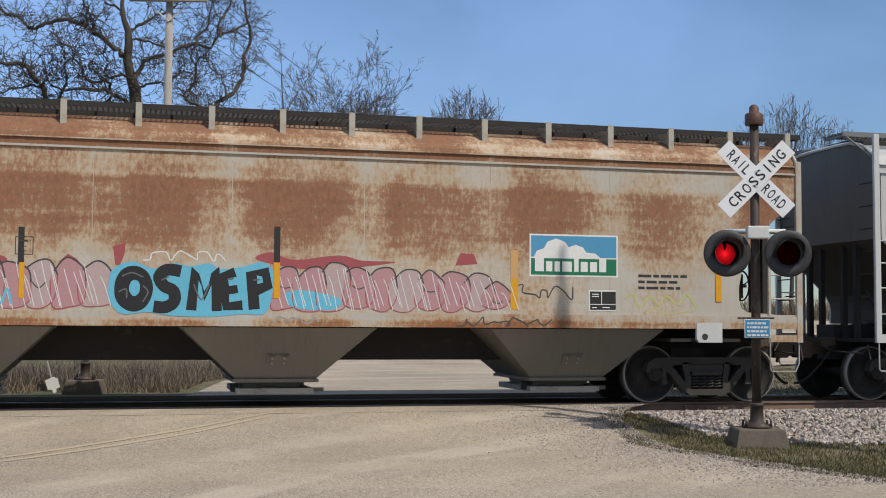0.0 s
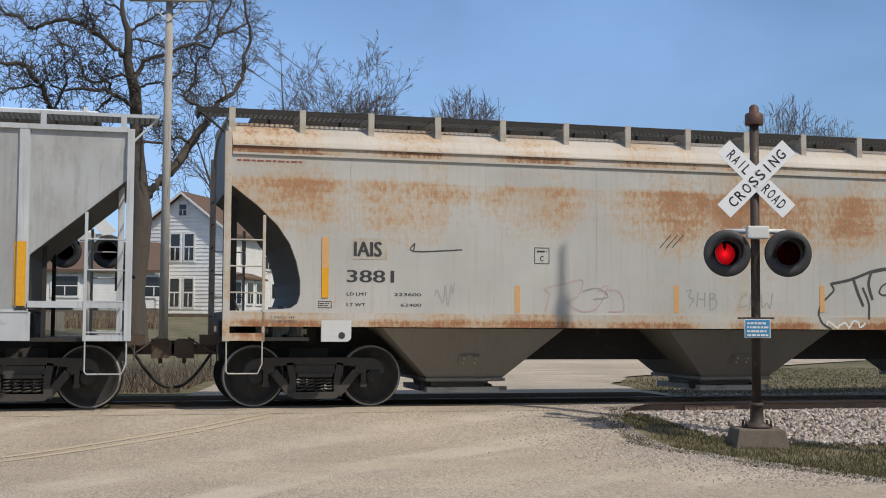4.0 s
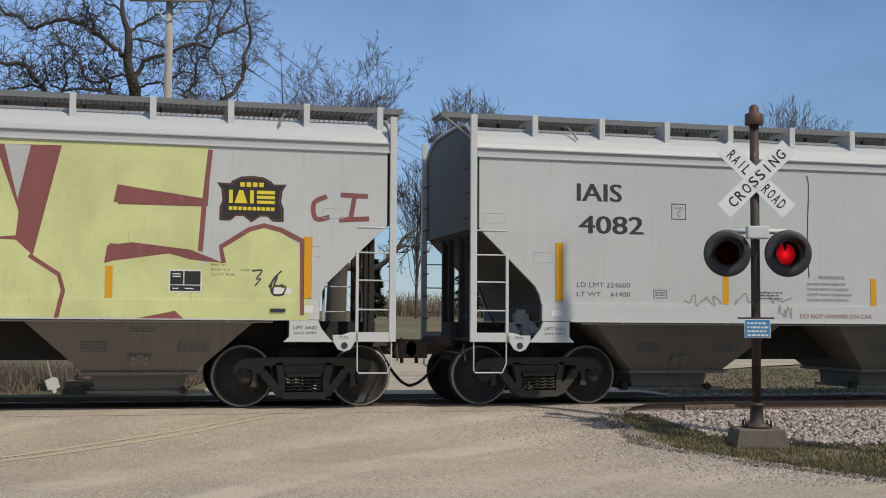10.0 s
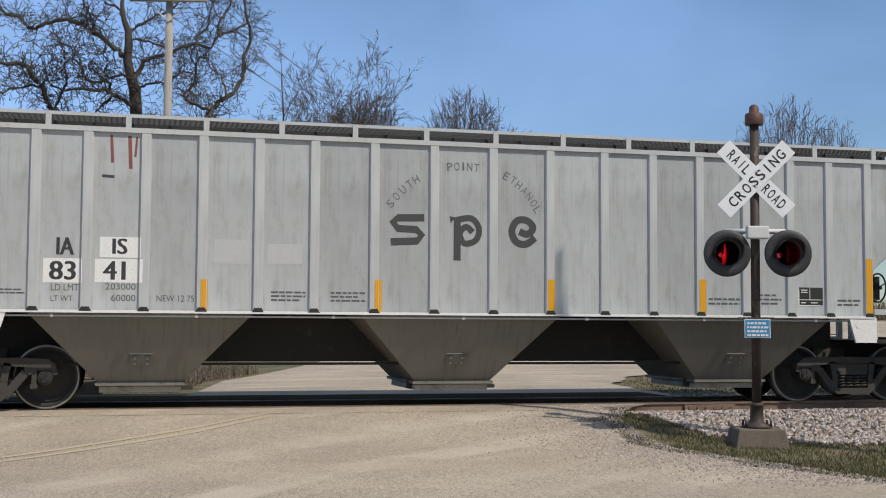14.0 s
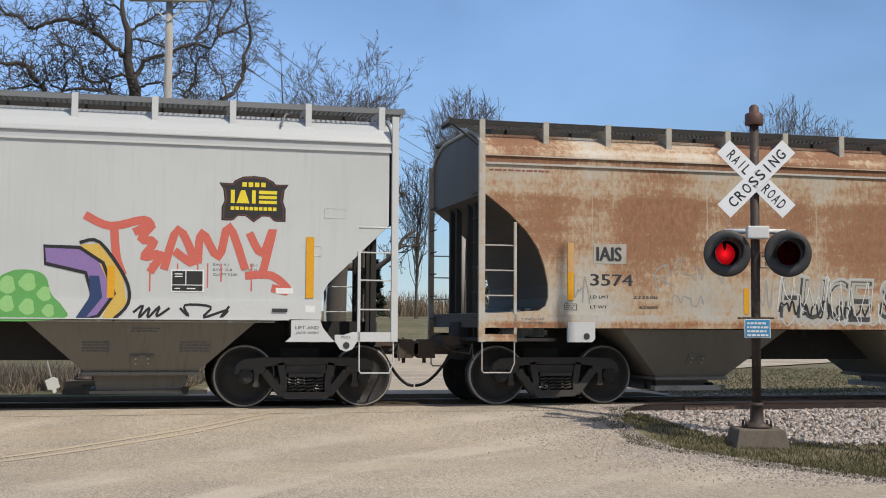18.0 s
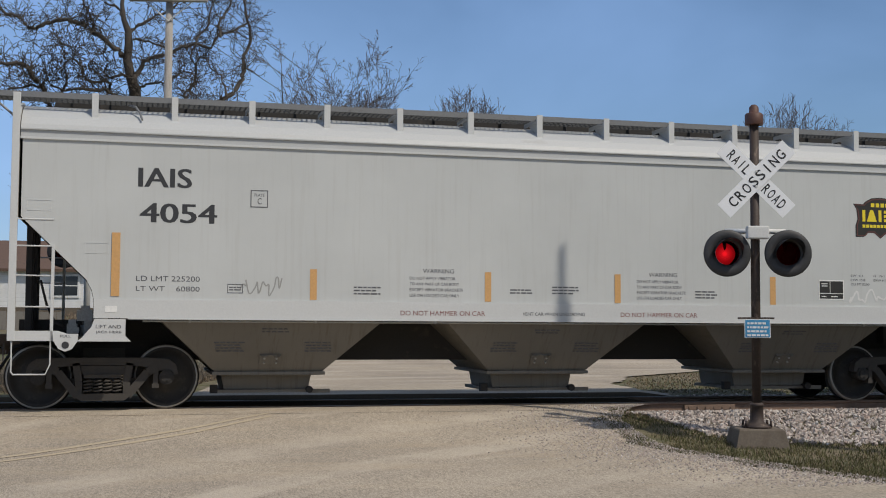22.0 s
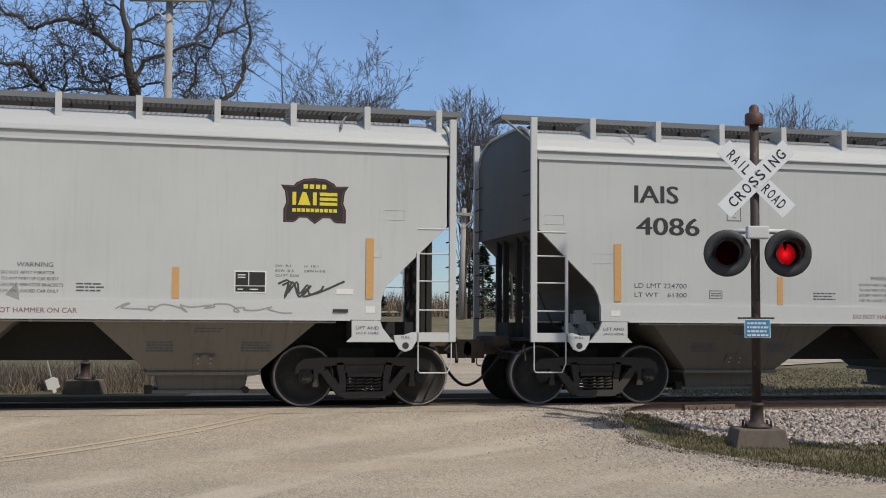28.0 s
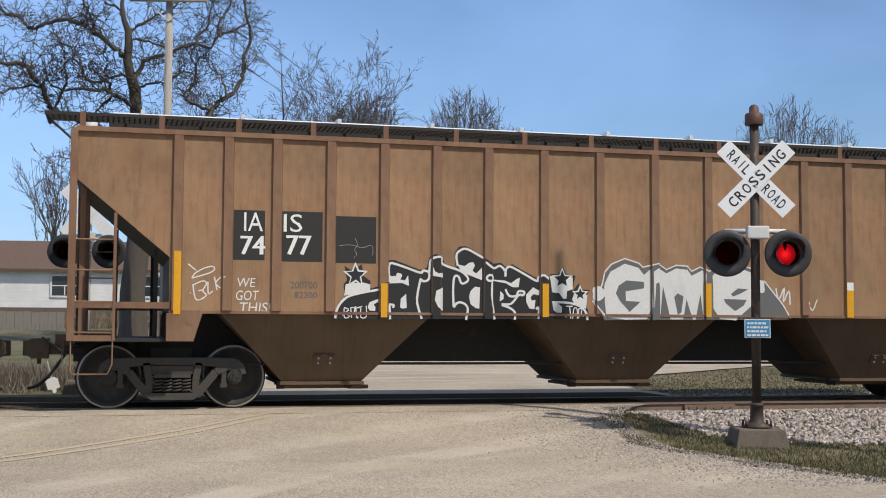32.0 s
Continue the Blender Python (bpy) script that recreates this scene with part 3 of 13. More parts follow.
def add_bays(car, centres, ht, hb, z_top, z_lip, z_out, mat, fitting=True, y_top=1.5, frame_mat=None):
    for c in centres:
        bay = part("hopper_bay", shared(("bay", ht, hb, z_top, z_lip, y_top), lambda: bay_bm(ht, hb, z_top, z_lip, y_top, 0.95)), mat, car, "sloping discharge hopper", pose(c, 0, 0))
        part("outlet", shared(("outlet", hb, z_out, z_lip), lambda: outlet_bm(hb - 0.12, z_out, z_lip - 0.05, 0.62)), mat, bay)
        part("outlet_gate", shared(("gate", hb, z_out), lambda: gate_bm(hb - 0.12, z_out, 0.62)), SHADOW_STEEL, bay, "sliding outlet gate with crank")
        part("gate_arm", shared(("gate_arm", hb, z_out), lambda: gate_arm_bm(hb - 0.12, z_out, 0.62)), mat, bay)
        part("gate_latch", shared(("gate_latch", hb, z_out), lambda: gate_latch_bm(hb - 0.12, z_out, 0.62)), SHADOW_STEEL, bay)
        if frame_mat:
            part("outlet_frame", shared(("outlet_frame", hb, z_out), lambda: cube(-hb + 0.02, hb - 0.02, -0.86, 0.86, z_out - 0.03, z_out + 0.055, 0.008)), frame_mat, bay, "pale outlet frame")
        if fitting:
            yy = y_top - 0.05 - (y_top - 0.95) * (z_top - 0.72) / (z_top - z_lip)
            tilt = pose(0.0, -yy - 0.05, 0.72, math.degrees(math.atan2(y_top - 0.95, z_top - z_lip)))
            part("vibrator_bracket", shared("bay_fitting", bay_fitting_bm), mat, bay, "", tilt)
            for bx, bz in ((-0.09, 0.03), (0.09, 0.03), (-0.09, -0.055), (0.09, -0.055)):
                part("bolt", shared("fitting_bolt", fitting_bolt_bm), PALE_IRON, bay, "", tilt @ Matrix.Translation((bx, 0, bz)))


def lattice_bm(length, y0, y1, z):
    """Roof walkway grating: bearing bars along and cross bars."""
    bm = bmesh.new()
    n = 5
    for i in range(n):
        y = y0 + (y1 - y0) * i / (n - 1)
        box(bm, 0, length, y - 0.012, y + 0.012, z - 0.035, z)
    k = int(length / 0.075)
    for i in range(k):
        x = (i + 0.5) * length / k
        box(bm, x - 0.006, x + 0.006, y0, y1, z - 0.03, z - 0.008)
    return bm


def roof_profile(z_eave, z_shoulder, z_top, half=1.6):
    pts = [(-half, z_eave - 0.12), (-half, z_eave), (-half + 0.03, z_eave + 0.09), (-half + 0.12, z_eave + 0.20), (-half + 0.28, z_eave + 0.31), (-half + 0.50, z_eave + 0.40), (-half + 0.78, z_eave + 0.46), (-0.4, z_top)]
    return pts + [(-y, z) for y, z in reversed(pts)]


def body_with_slots(side, half):
    """Side outline drawn out over the car's width, with a middle strip of vertices for smooth shading."""
    return prism(bmesh.new(), side, -half, half)


def smooth_hopper(number_label, body_mat, roof_mat, bay_mat, trim_mat, kind):
    """A three-bay covered hopper with plain side sheets. kind 'new': angular end openings; 'old': curved ones."""
    car = empty("covered_hopper_car")
    wheelsets = []
    if kind == "new":
        L, z_low, z_eave = 15.60, 1.31, 3.90
        half_side = [(0.09, z_eave - 0.1), (0.09, 2.70), (0.14, 2.645), (0.98, 1.83), (1.05, 1.70), (1.085, 1.55), (1.085, z_low)]
        rungs, inner_top = (1.45, 1.88, 2.29, 2.66), 2.31
        bays, ht, hb, z_lip, z_out = (3.60, 7.80, 12.00), 1.62, 0.80, 0.53, 0.20
        hubs = (1.22, L - 1.22)
        br0, brd = 1.04, 1.107
    else:
        L, z_low, z_eave = 16.62, 1.20, 3.80
        half_side = [(0.05, z_eave - 0.1), (0.05, 3.23), (0.42, 2.95), (0.72, 2.66), (0.90, 2.40), (1.00, 2.14), (1.06, 1.86), (1.06, 1.66), (1.02, 1.53), (0.92, 1.46), (0.30, 1.42), (0.05, 1.42), (0.05, z_low)]
        rungs, inner_top = (1.30, 1.68, 2.06, 2.44), 2.80
        bays, ht, hb, z_lip, z_out = (3.72, 8.31, 12.90), 1.42, 0.60, 0.42, 0.22
        hubs = (1.37, L - 1.37)
        br0, brd = 0.06, 1.031
    side = mirror_x(half_side, L)
    body = part("body", shared(("body", kind), lambda: body_with_slots(side, 1.6)), body_mat, car)
    for e in (0, 1):
        part("end_sheet", shared(("ends", kind, e), lambda: end_sheets_bm(half_side, L, e)), END_SHADE, car, "dirty sloping end sheet with the recess shade in its colour")
    roof = part("roof", shared(("roof", kind), lambda: prism(bmesh.new(), roof_profile(z_eave, z_eave + 0.42, z_eave + 0.47), 0.06, L - 0.06, "x")), roof_mat, car, "sloping roof sheet")
    for xa, xb in ((0.035, 0.055), (L - 0.055, L - 0.035)):
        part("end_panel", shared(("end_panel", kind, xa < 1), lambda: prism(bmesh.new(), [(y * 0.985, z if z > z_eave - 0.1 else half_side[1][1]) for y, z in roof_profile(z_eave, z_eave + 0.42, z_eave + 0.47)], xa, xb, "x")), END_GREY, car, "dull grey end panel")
    for zz, tt in ((z_eave + 0.005, 0.018), (z_eave - 0.125, 0.03)):
        for sy in (-1, 1):
            part("eave_rail", shared(("eave", kind, tt), lambda: cube(0.06, L - 0.06, -0.015, 0.015, 0, tt)), roof_mat if tt < 0.02 else trim_mat, roof, "", pose(0, sy * 1.612, zz))
    # side sill
    for sy in (-1, 1):
        if kind == "new":
            part("side_sill", shared("sill_new", lambda: prism(bmesh.new(), [(1.085, 1.30), (L - 1.085, 1.30), (L - 1.085, 1.565), (1.085, 1.565)], -0.02, 0.02)), trim_mat, car, "light sill plate with stencilled warnings", pose(0, sy * 1.605, 0))
            part("sill_flange", shared("flange_new", lambda: cube(1.55, L - 1.55, -0.025, 0.025, 1.285, 1.30)), trim_mat, car, "", pose(0, sy * 1.61, 0))
        else:
            part("side_sill", shared("sill_old", lambda: cube(0.05, L - 0.05, -0.015, 0.015, 1.195, 1.40)), trim_mat, car, "stained side sill", pose(0, sy * 1.605, 0))
    # end platforms, jacking plates, towing eyes
    for e in (0, 1):
        def fx(x):
            return x if e == 0 else L - x
        def flip(pts):
            return [(fx(x), z) for x, z in pts]
        for sy in (-1, 1):
            y = sy * 1.60
            if kind == "new":
                part("platform_sill", shared(("plat", e), lambda: prism(bmesh.new(), flip([(0.03, 0.98), (0.03, 1.12), (0.62, 1.12), (0.80, 1.06), (0.86, 0.98)]), -0.02, 0.02)), trim_mat, car, "", pose(0, y, 0))
                jack = part("jacking_plate", shared(("jack", e), lambda: prism(bmesh.new(), flip([(0.86, 0.975), (1.60, 0.975), (1.52, 1.05), (1.52, 1.29), (1.10, 1.29), (1.06, 1.18), (0.93, 1.02)]), -0.025, 0.025)), trim_mat, car, "jacking plate with stencilled words", pose(0, y, 0))
                eye = part("towing_eye", shared(("eye", e), lambda: towing_eye_bm(fx(0.72))), trim_mat, car, "towing eye plate", pose(0, y + sy * 0.03, 0))
                part("eye_hole", shared("hole", hole_bm), INK, eye, "dark round hole", pose(fx(0.72), 0, 0.925))
                part("train_line_pipe", shared("train_pipe", lambda: train_pipe_bm(L)), PALE_IRON, car, "thin pale pipe under the sill", pose(0, sy * 1.56, 0)) if e == 0 else None
                part("roof_strap", shared(("strap", e, sy), lambda: strap_bm(fx, sy, z_eave)), WALK_EDGE, car, "", pose(0, 0, 0))
                if sy < 0:
                    a = fx(1.12) if e == 0 else fx(1.46)
                    part("lettering", text_bm("LIFT AND", a, a + 0.34, 1.16, 1.205, -1.629), SMALL_INK, jack, "", pose(0, 1.6, 0))
                    part("lettering", text_bm("JACK HERE", a, a + 0.34, 1.08, 1.125, -1.629), SMALL_INK, jack, "", pose(0, 1.6, 0))
                    part("lettering", text_bm("PULL", fx(0.72) - 0.07, fx(0.72) + 0.07, 1.03, 1.065, -1.655), SMALL_INK, eye, "", pose(0, 1.63, 0))
            else:
                jack = part("jacking_plate", shared(("jack_old", e), lambda: jack_old_bm(fx)), SILL_GREY, car, "light grey jacking plate with a round hole", pose(0, y, 0))
                part("jack_hole", shared("hole", hole_bm), INK, jack, "dark round hole", pose(fx(1.67), sy * 0.01, 1.07))
                part("platform_sill", shared(("plat_old", e), lambda: prism(bmesh.new(), flip([(0.03, 0.99), (0.03, 1.10), (0.55, 1.10), (0.55, 0.99)]), -0.02, 0.02)), trim_mat, car, "", pose(0, y, 0))
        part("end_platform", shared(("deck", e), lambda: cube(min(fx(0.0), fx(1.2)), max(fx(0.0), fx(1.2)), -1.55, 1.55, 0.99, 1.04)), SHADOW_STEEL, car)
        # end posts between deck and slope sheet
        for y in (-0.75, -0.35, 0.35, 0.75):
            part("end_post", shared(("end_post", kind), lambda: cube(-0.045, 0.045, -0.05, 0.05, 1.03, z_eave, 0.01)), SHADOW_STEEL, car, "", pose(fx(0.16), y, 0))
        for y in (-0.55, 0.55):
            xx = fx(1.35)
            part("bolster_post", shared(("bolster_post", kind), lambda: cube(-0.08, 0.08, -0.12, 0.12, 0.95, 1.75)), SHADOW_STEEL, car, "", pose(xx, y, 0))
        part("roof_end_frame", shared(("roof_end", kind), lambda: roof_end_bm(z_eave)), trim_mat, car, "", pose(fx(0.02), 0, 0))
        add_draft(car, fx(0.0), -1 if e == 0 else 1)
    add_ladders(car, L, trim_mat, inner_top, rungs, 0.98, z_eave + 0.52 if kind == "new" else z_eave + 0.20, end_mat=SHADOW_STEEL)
    part("centre_sill", shared(("csill", kind), lambda: cube(0.0, L, -0.28, 0.28, 0.68, 1.28)), SHADOW_STEEL, car, "grimy centre sill with under-car shade in its colour")
    part("brake_wheel", shared("brake_wheel", brake_wheel_bm), SHADOW_STEEL, car, "hand brake wheel", pose(L + 0.02, 0.35, 1.95, 0, 0, 180))
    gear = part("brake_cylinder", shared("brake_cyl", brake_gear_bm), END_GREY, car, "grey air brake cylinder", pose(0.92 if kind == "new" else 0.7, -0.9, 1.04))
    for dx, dz, turn in ((-0.14, 0.02, 0), (0.06, 0.0, 15), (0.22, 0.05, -20), (0.36, 0.01, 40), (0.02, 0.22, 90), (0.26, 0.24, 10)):
        part("brake_valve", shared("valve", valve_bm), PALE_IRON, gear, "", pose(dx, -0.08, dz, 0, 0, turn))
    part("air_pipe", shared("air_pipe", lambda: pipe(bmesh.new(), [(-0.2, -0.05, 0.1), (-0.38, -0.05, 0.2), (-0.5, -0.03, 0.45), (-0.6, 0.1, 0.8)], 0.018, 6)), SHADOW_STEEL, gear)
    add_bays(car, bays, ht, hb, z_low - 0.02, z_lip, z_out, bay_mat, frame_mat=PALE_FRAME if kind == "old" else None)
    # roof walkway
    zt = z_eave + 0.58
    for sy in (-1, 1):
        y0, y1 = (-1.33, -0.75) if sy < 0 else (0.75, 1.33)
        over = 0.45 if sy < 0 else 0.0
        part("running_board", shared(("walk", kind, sy), lambda: lattice_bm(L + 0.2 + over, y0, y1, zt)), GRATING, car, "galvanised grating roof walkway", pose(-over, 0, 0))
        part("running_board_edge", shared(("walk_edge", kind, sy), lambda: cube(-over, L + 0.20, -0.01, 0.01, zt - 0.075, zt + 0.005)), WALK_EDGE if kind == "new" else SHADOW_STEEL, car, "", pose(0, sy * 1.345, 0))
        for i in range(int((L - br0) / brd) + 1):
            x = br0 + brd * i
            if x > L - 0.02:
                break
            part("roof_bracket", shared(("bracket", kind), lambda: bracket_bm(z_eave, zt)), PATCH_GREY if kind == "old" else trim_mat, car, "", pose(x, 0, 0, 0, 0, 0 if sy < 0 else 180))
    # near-black walls stand in for the shadow band below the walkway
    part("hatch_coaming", shared(("coaming", kind), lambda: coaming_bm(L, z_eave + 0.30, z_eave + 0.655)), SHADOW_STEEL, car, "dark hatch coaming that stands in for shade under the walkway")
    part("roof_hatch", shared(("hatch", kind), lambda: hatch_bm(L, z_eave + 0.47)), roof_mat, car, "long loading hatch cover")
    for e in (0, 1):
        part("walkway_brace", shared(("walk_brace", kind, e), lambda: walk_brace_bm(-0.40 if e == 0 else L + 0.16, 0.02 if e == 0 else L - 0.02, zt)), WALK_EDGE if kind == "new" else SHADOW_STEEL, car)
    for x in hubs:
        add_truck(car, x, wheelsets)
    return car, wheelsets, L


def end_sheets_bm(half_side, L, e):
    """Sloping end sheets lying a little outside the body's end faces."""
    bm = bmesh.new()
    pts = half_side if e == 0 else [(L - x, z) for x, z in half_side]
    d = -0.006 if e == 0 else 0.006
    rows = [[bm.verts.new((x + d, y, z - 0.004)) for x, z in pts] for y in (-1.555, -0.8, 0.8, 1.555)]
    for a, b in zip(rows, rows[1:]):
        for i in range(len(pts) - 1):
            bm.faces.new((a[i], a[i + 1], b[i + 1], b[i]))
    return bm


def towing_eye_bm(x):
    bm = bmesh.new()
    prism(bm, [(x - 0.17, 1.08), (x - 0.16, 0.98), (x - 0.09, 0.87), (x, 0.835), (x + 0.09, 0.87), (x + 0.16, 0.98), (x + 0.17, 1.08)], -0.02, 0.02)
    return bm


def hole_bm():
    return rod(bmesh.new(), (0, -0.026, 0), (0, 0.026, 0), 0.05, 14)


def jack_old_bm(fx):
    bm = bmesh.new()
    prism(bm, [(fx(1.37), 0.98), (fx(1.76), 0.98), (fx(1.81), 1.03), (fx(1.81), 1.29), (fx(1.37), 1.29)], -0.03, 0.03)
    return bm


def roof_end_bm(z_eave):
    bm = bmesh.new()
    pr = [(y, z + 0.02) for y, z in roof_profile(z_eave, z_eave + 0.42, z_eave + 0.47)[1:-1]]
    for a, b in zip(pr, pr[1:]):
        rod(bm, (0, a[0], a[1]), (0, b[0], b[1]), 0.03, 6)
    return bm


def bracket_bm(z_eave, zt):
    """Angle bracket from the roof slope up to the walkway's edge."""
    bm = bmesh.new()
    box(bm, -0.045, 0.045, -1.42, -1.405, z_eave + 0.17, zt + 0.01)
    box(bm, -0.045, -0.035, -1.41, -0.75, zt - 0.11, zt - 0.045)
    prism(bm, [(-1.41, z_eave + 0.18), (-1.30, z_eave + 0.22), (-0.95, zt - 0.10), (-1.41, zt - 0.06)], -0.02, -0.01, "x")
    return bm


def train_pipe_bm(L):
    bm = rod(bmesh.new(), (1.75, 0, 1.262), (L - 1.75, 0, 1.262), 0.013, 8)
    for i in range(7):
        x = 2.4 + i * (L - 4.8) / 6
        box(bm, x - 0.02, x + 0.02, -0.018, 0.018, 1.245, 1.287)
    return bm


def strap_bm(fx, sy, z_eave):
    """Bent flat strap from the roof slope up under the walkway."""
    bm = bmesh.new()
    pts = [(1.50, 1.22, 0.44), (1.60, 1.34, 0.40), (1.66, 1.42, 0.30), (1.69, 1.52, 0.19)]
    for (xa, ya, za), (xb, yb, zb) in zip(pts, pts[1:]):
        rod(bm, (fx(xa), sy * ya, z_eave + za + 0.03), (fx(xb), sy * yb, z_eave + zb + 0.03), 0.015, 6)
    return bm


def coaming_bm(L, z0, z1):
    """Upright walls round the long hatch, with stiffeners; they fill the shaded band under the walkway."""
    bm = bmesh.new()
    for s in (-1, 1):
        box(bm, 0.45, L - 0.45, s * 0.56 - 0.01, s * 0.56 + 0.01, z0, z1)
    for x in (0.45, L - 0.46):
        box(bm, x, x + 0.012, -0.549, 0.549, z0, z1)
    for i in range(int(L / 0.55) - 1):
        for s in (-1, 1):
            box(bm, 0.7 + i * 0.55, 0.76 + i * 0.55, s * 0.595 - 0.025, s * 0.595 + 0.025, z0, z1 - 0.03)
    return bm


def hatch_bm(L, z):
    bm = prism(bmesh.new(), [(-0.42, z - 0.05), (-0.38, z + 0.07), (-0.2, z + 0.12), (0.2, z + 0.12), (0.38, z + 0.07), (0.42, z - 0.05)], 0.5, L - 0.5, "x")
    for i in range(int(L / 1.5)):
        box(bm, 0.9 + i * 1.5, 0.96 + i * 1.5, -0.45, 0.45, z + 0.0, z + 0.14)
    return bm


def walk_brace_bm(x_out, x_in, z):
    """Cross bar under the walkway's overhang and the diagonal that carries it."""
    bm = box(bmesh.new(), x_out - 0.02, x_out + 0.02, -1.36, -0.74, z - 0.075, z - 0.036)
    rod(bm, (x_out, -1.33, z - 0.06), (x_in, -1.45, z - 0.42), 0.018, 6)
    return bm


def brake_gear_bm():
    return rod(bmesh.new(), (0, 0, 0.20), (0.30, 0, 0.20), 0.12, 12)


def valve_bm():
    bm = bmesh.new()
    box(bm, -0.07, 0.07, -0.12, 0.10, 0.0, 0.16)
    box(bm, -0.03, 0.10, -0.16, -0.10, 0.03, 0.11)
    box(bm, -0.05, 0.05, -0.08, 0.05, 0.15, 0.22)
    return bm


RIBS = (1.43, 2.14, 2.84, 3.63, 4.43, 5.23, 6.04, 6.93, 7.84)
RIB_L = 16.60
RIB_HALF = 0.062


def rib_bm():
    """Hat-section side post."""
    return prism(bmesh.new(), [(-0.08, -1.555), (-RIB_HALF, -1.60), (RIB_HALF, -1.60), (0.08, -1.555)], 1.42, 3.95, "z")


def ribbed_hopper(body_mat, post_mat, bay_mat, trim_mat, roof_dark):
    """A three-bay covered hopper with outside posts."""
    car = empty("covered_hopper_car")
    wheelsets = []
    L = RIB_L
    half_side = [(0.02, 3.97), (0.02, 3.27), (0.06, 3.235), (1.33, 2.17), (1.33, 1.41)]
    part("body", shared("rib_body", lambda: prism(bmesh.new(), mirror_x(half_side, L), -1.556, 1.556)), body_mat, car)
    for e in (0, 1):
        part("end_sheet", shared(("rib_ends", e), lambda: end_sheets_bm(half_side, L, e)), END_SHADE, car, "sloping end sheet with the recess shade in its colour")
    for x in RIBS + tuple(L - x for x in reversed(RIBS)):
        for sy in (-1, 1):
            part("side_post", shared("rib", rib_bm), post_mat, car, "", pose(x, 0, 0, 0, 0, 0 if sy < 0 else 180))
            if body_mat != BROWN:
                part("post_foot", shared("rib_foot", lambda: prism(bmesh.new(), [(-0.085, 1.40), (-0.05, 1.46), (0.05, 1.46), (0.085, 1.40)], -1.615, -1.60)), SHADOW_STEEL, car, "", pose(x, 0, 0, 0, 0, 0 if sy < 0 else 180))
    posts = RIBS + tuple(L - x for x in reversed(RIBS))
    for xa, xb in zip(posts, posts[1:]):
        for sy in (-1, 1):
            part("side_panel", shared(("rib_panel", round(xb - xa, 2)), lambda: box(bmesh.new(), 0.0, xb - xa - 0.001, -0.003, 0.003, 1.416, 3.919)), body_mat, car, "", pose(xa, sy * 1.557, 0))
    for sy in (-1, 1):
        part("side_sill", shared("rib_sill", lambda: cube(1.33, L - 1.33, -0.012, 0.012, 1.375, 1.415)), (WHITE_PAINT if body_mat == RIB_GREY_B else post_mat), car, "", pose(0, sy * (1.60 if body_mat != BROWN else 1.562), 0))
        part("top_chord", shared("rib_chord", lambda: cube(0.02, L - 0.02, -0.03, 0.03, 3.92, 3.99)), post_mat, car, "", pose(0, sy * 1.575, 0))
        if body_mat == RIB_GREY_B:
            part("train_line_pipe", shared("rib_train_pipe", lambda: train_pipe_bm(L)), RIB_POST, car, "thin pale pipe under the sill", pose(0, sy * 1.57, 0.07))
        part("sill_pipe", shared("rib_pipe", lambda: rod(bmesh.new(), (2.0, 0, 0.64), (L - 2.0, 0, 0.64), 0.02, 6)), SHADOW_STEEL, car, "", pose(0, sy * 0.9, 0))
    part("roof", shared("rib_roof", lambda: prism(bmesh.new(), [(-1.56, 3.95), (-1.5, 3.99), (-0.5, 4.08), (0.5, 4.08), (1.5, 3.99), (1.56, 3.95)], 0.03, L - 0.03, "x")), post_mat, car, "low roof sheet")
    zt = 4.20
    for sy in (-1, 1):
        y0, y1 = (-1.40, -0.85) if sy < 0 else (0.85, 1.40)
        part("running_board", shared(("rib_walk", sy), lambda: lattice_bm(L + (0.80 if sy < 0 else 0.0), y0, y1, zt)), GRATING if not roof_dark else SHADOW_STEEL, car, "grating roof walkway", pose(-0.42 if sy < 0 else 0.0, 0, 0))
        part("running_board_edge", shared(("rib_walk_edge", sy), lambda: cube(-0.42 if sy < 0 else 0.0, L + (0.38 if sy < 0 else 0.0), -0.01, 0.01, zt - 0.035, zt + 0.012)), post_mat if not roof_dark else SHADOW_STEEL, car, "", pose(0, sy * 1.41, 0))
        for i in range(16):
            x = 0.10 + i * 1.093
            if x < L:
                part("roof_bracket", shared("rib_bracket", lambda: cube(-0.04, 0.04, -1.435, -1.415, 3.98, 4.21)), post_mat, car, "", pose(x, 0, 0, 0, 0, 0 if sy < 0 else 180))
    # same dark walls in place of walkway shadow, lower on ribbed cars
    part("hatch_coaming", shared("rib_coaming", lambda: coaming_bm(L, 4.03, 4.325)), SHADOW_STEEL, car, "dark hatch coaming that stands in for shade under the walkway")
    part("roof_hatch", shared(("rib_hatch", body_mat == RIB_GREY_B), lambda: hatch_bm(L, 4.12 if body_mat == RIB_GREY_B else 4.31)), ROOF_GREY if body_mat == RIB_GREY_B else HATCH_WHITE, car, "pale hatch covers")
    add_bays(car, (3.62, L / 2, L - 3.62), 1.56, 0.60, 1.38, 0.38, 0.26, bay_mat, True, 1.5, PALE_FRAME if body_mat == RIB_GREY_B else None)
    part("centre_sill", shared("rib_csill", lambda: prism(bmesh.new(), [(0.0, 0.66), (L, 0.66), (L, 0.965), (L - 1.34, 0.965), (L - 1.34, 1.38), (1.34, 1.38), (1.34, 0.965), (0.0, 0.965)], -0.28, 0.28)), SHADOW_STEEL, car, "grimy centre sill with under-car shade in its colour")
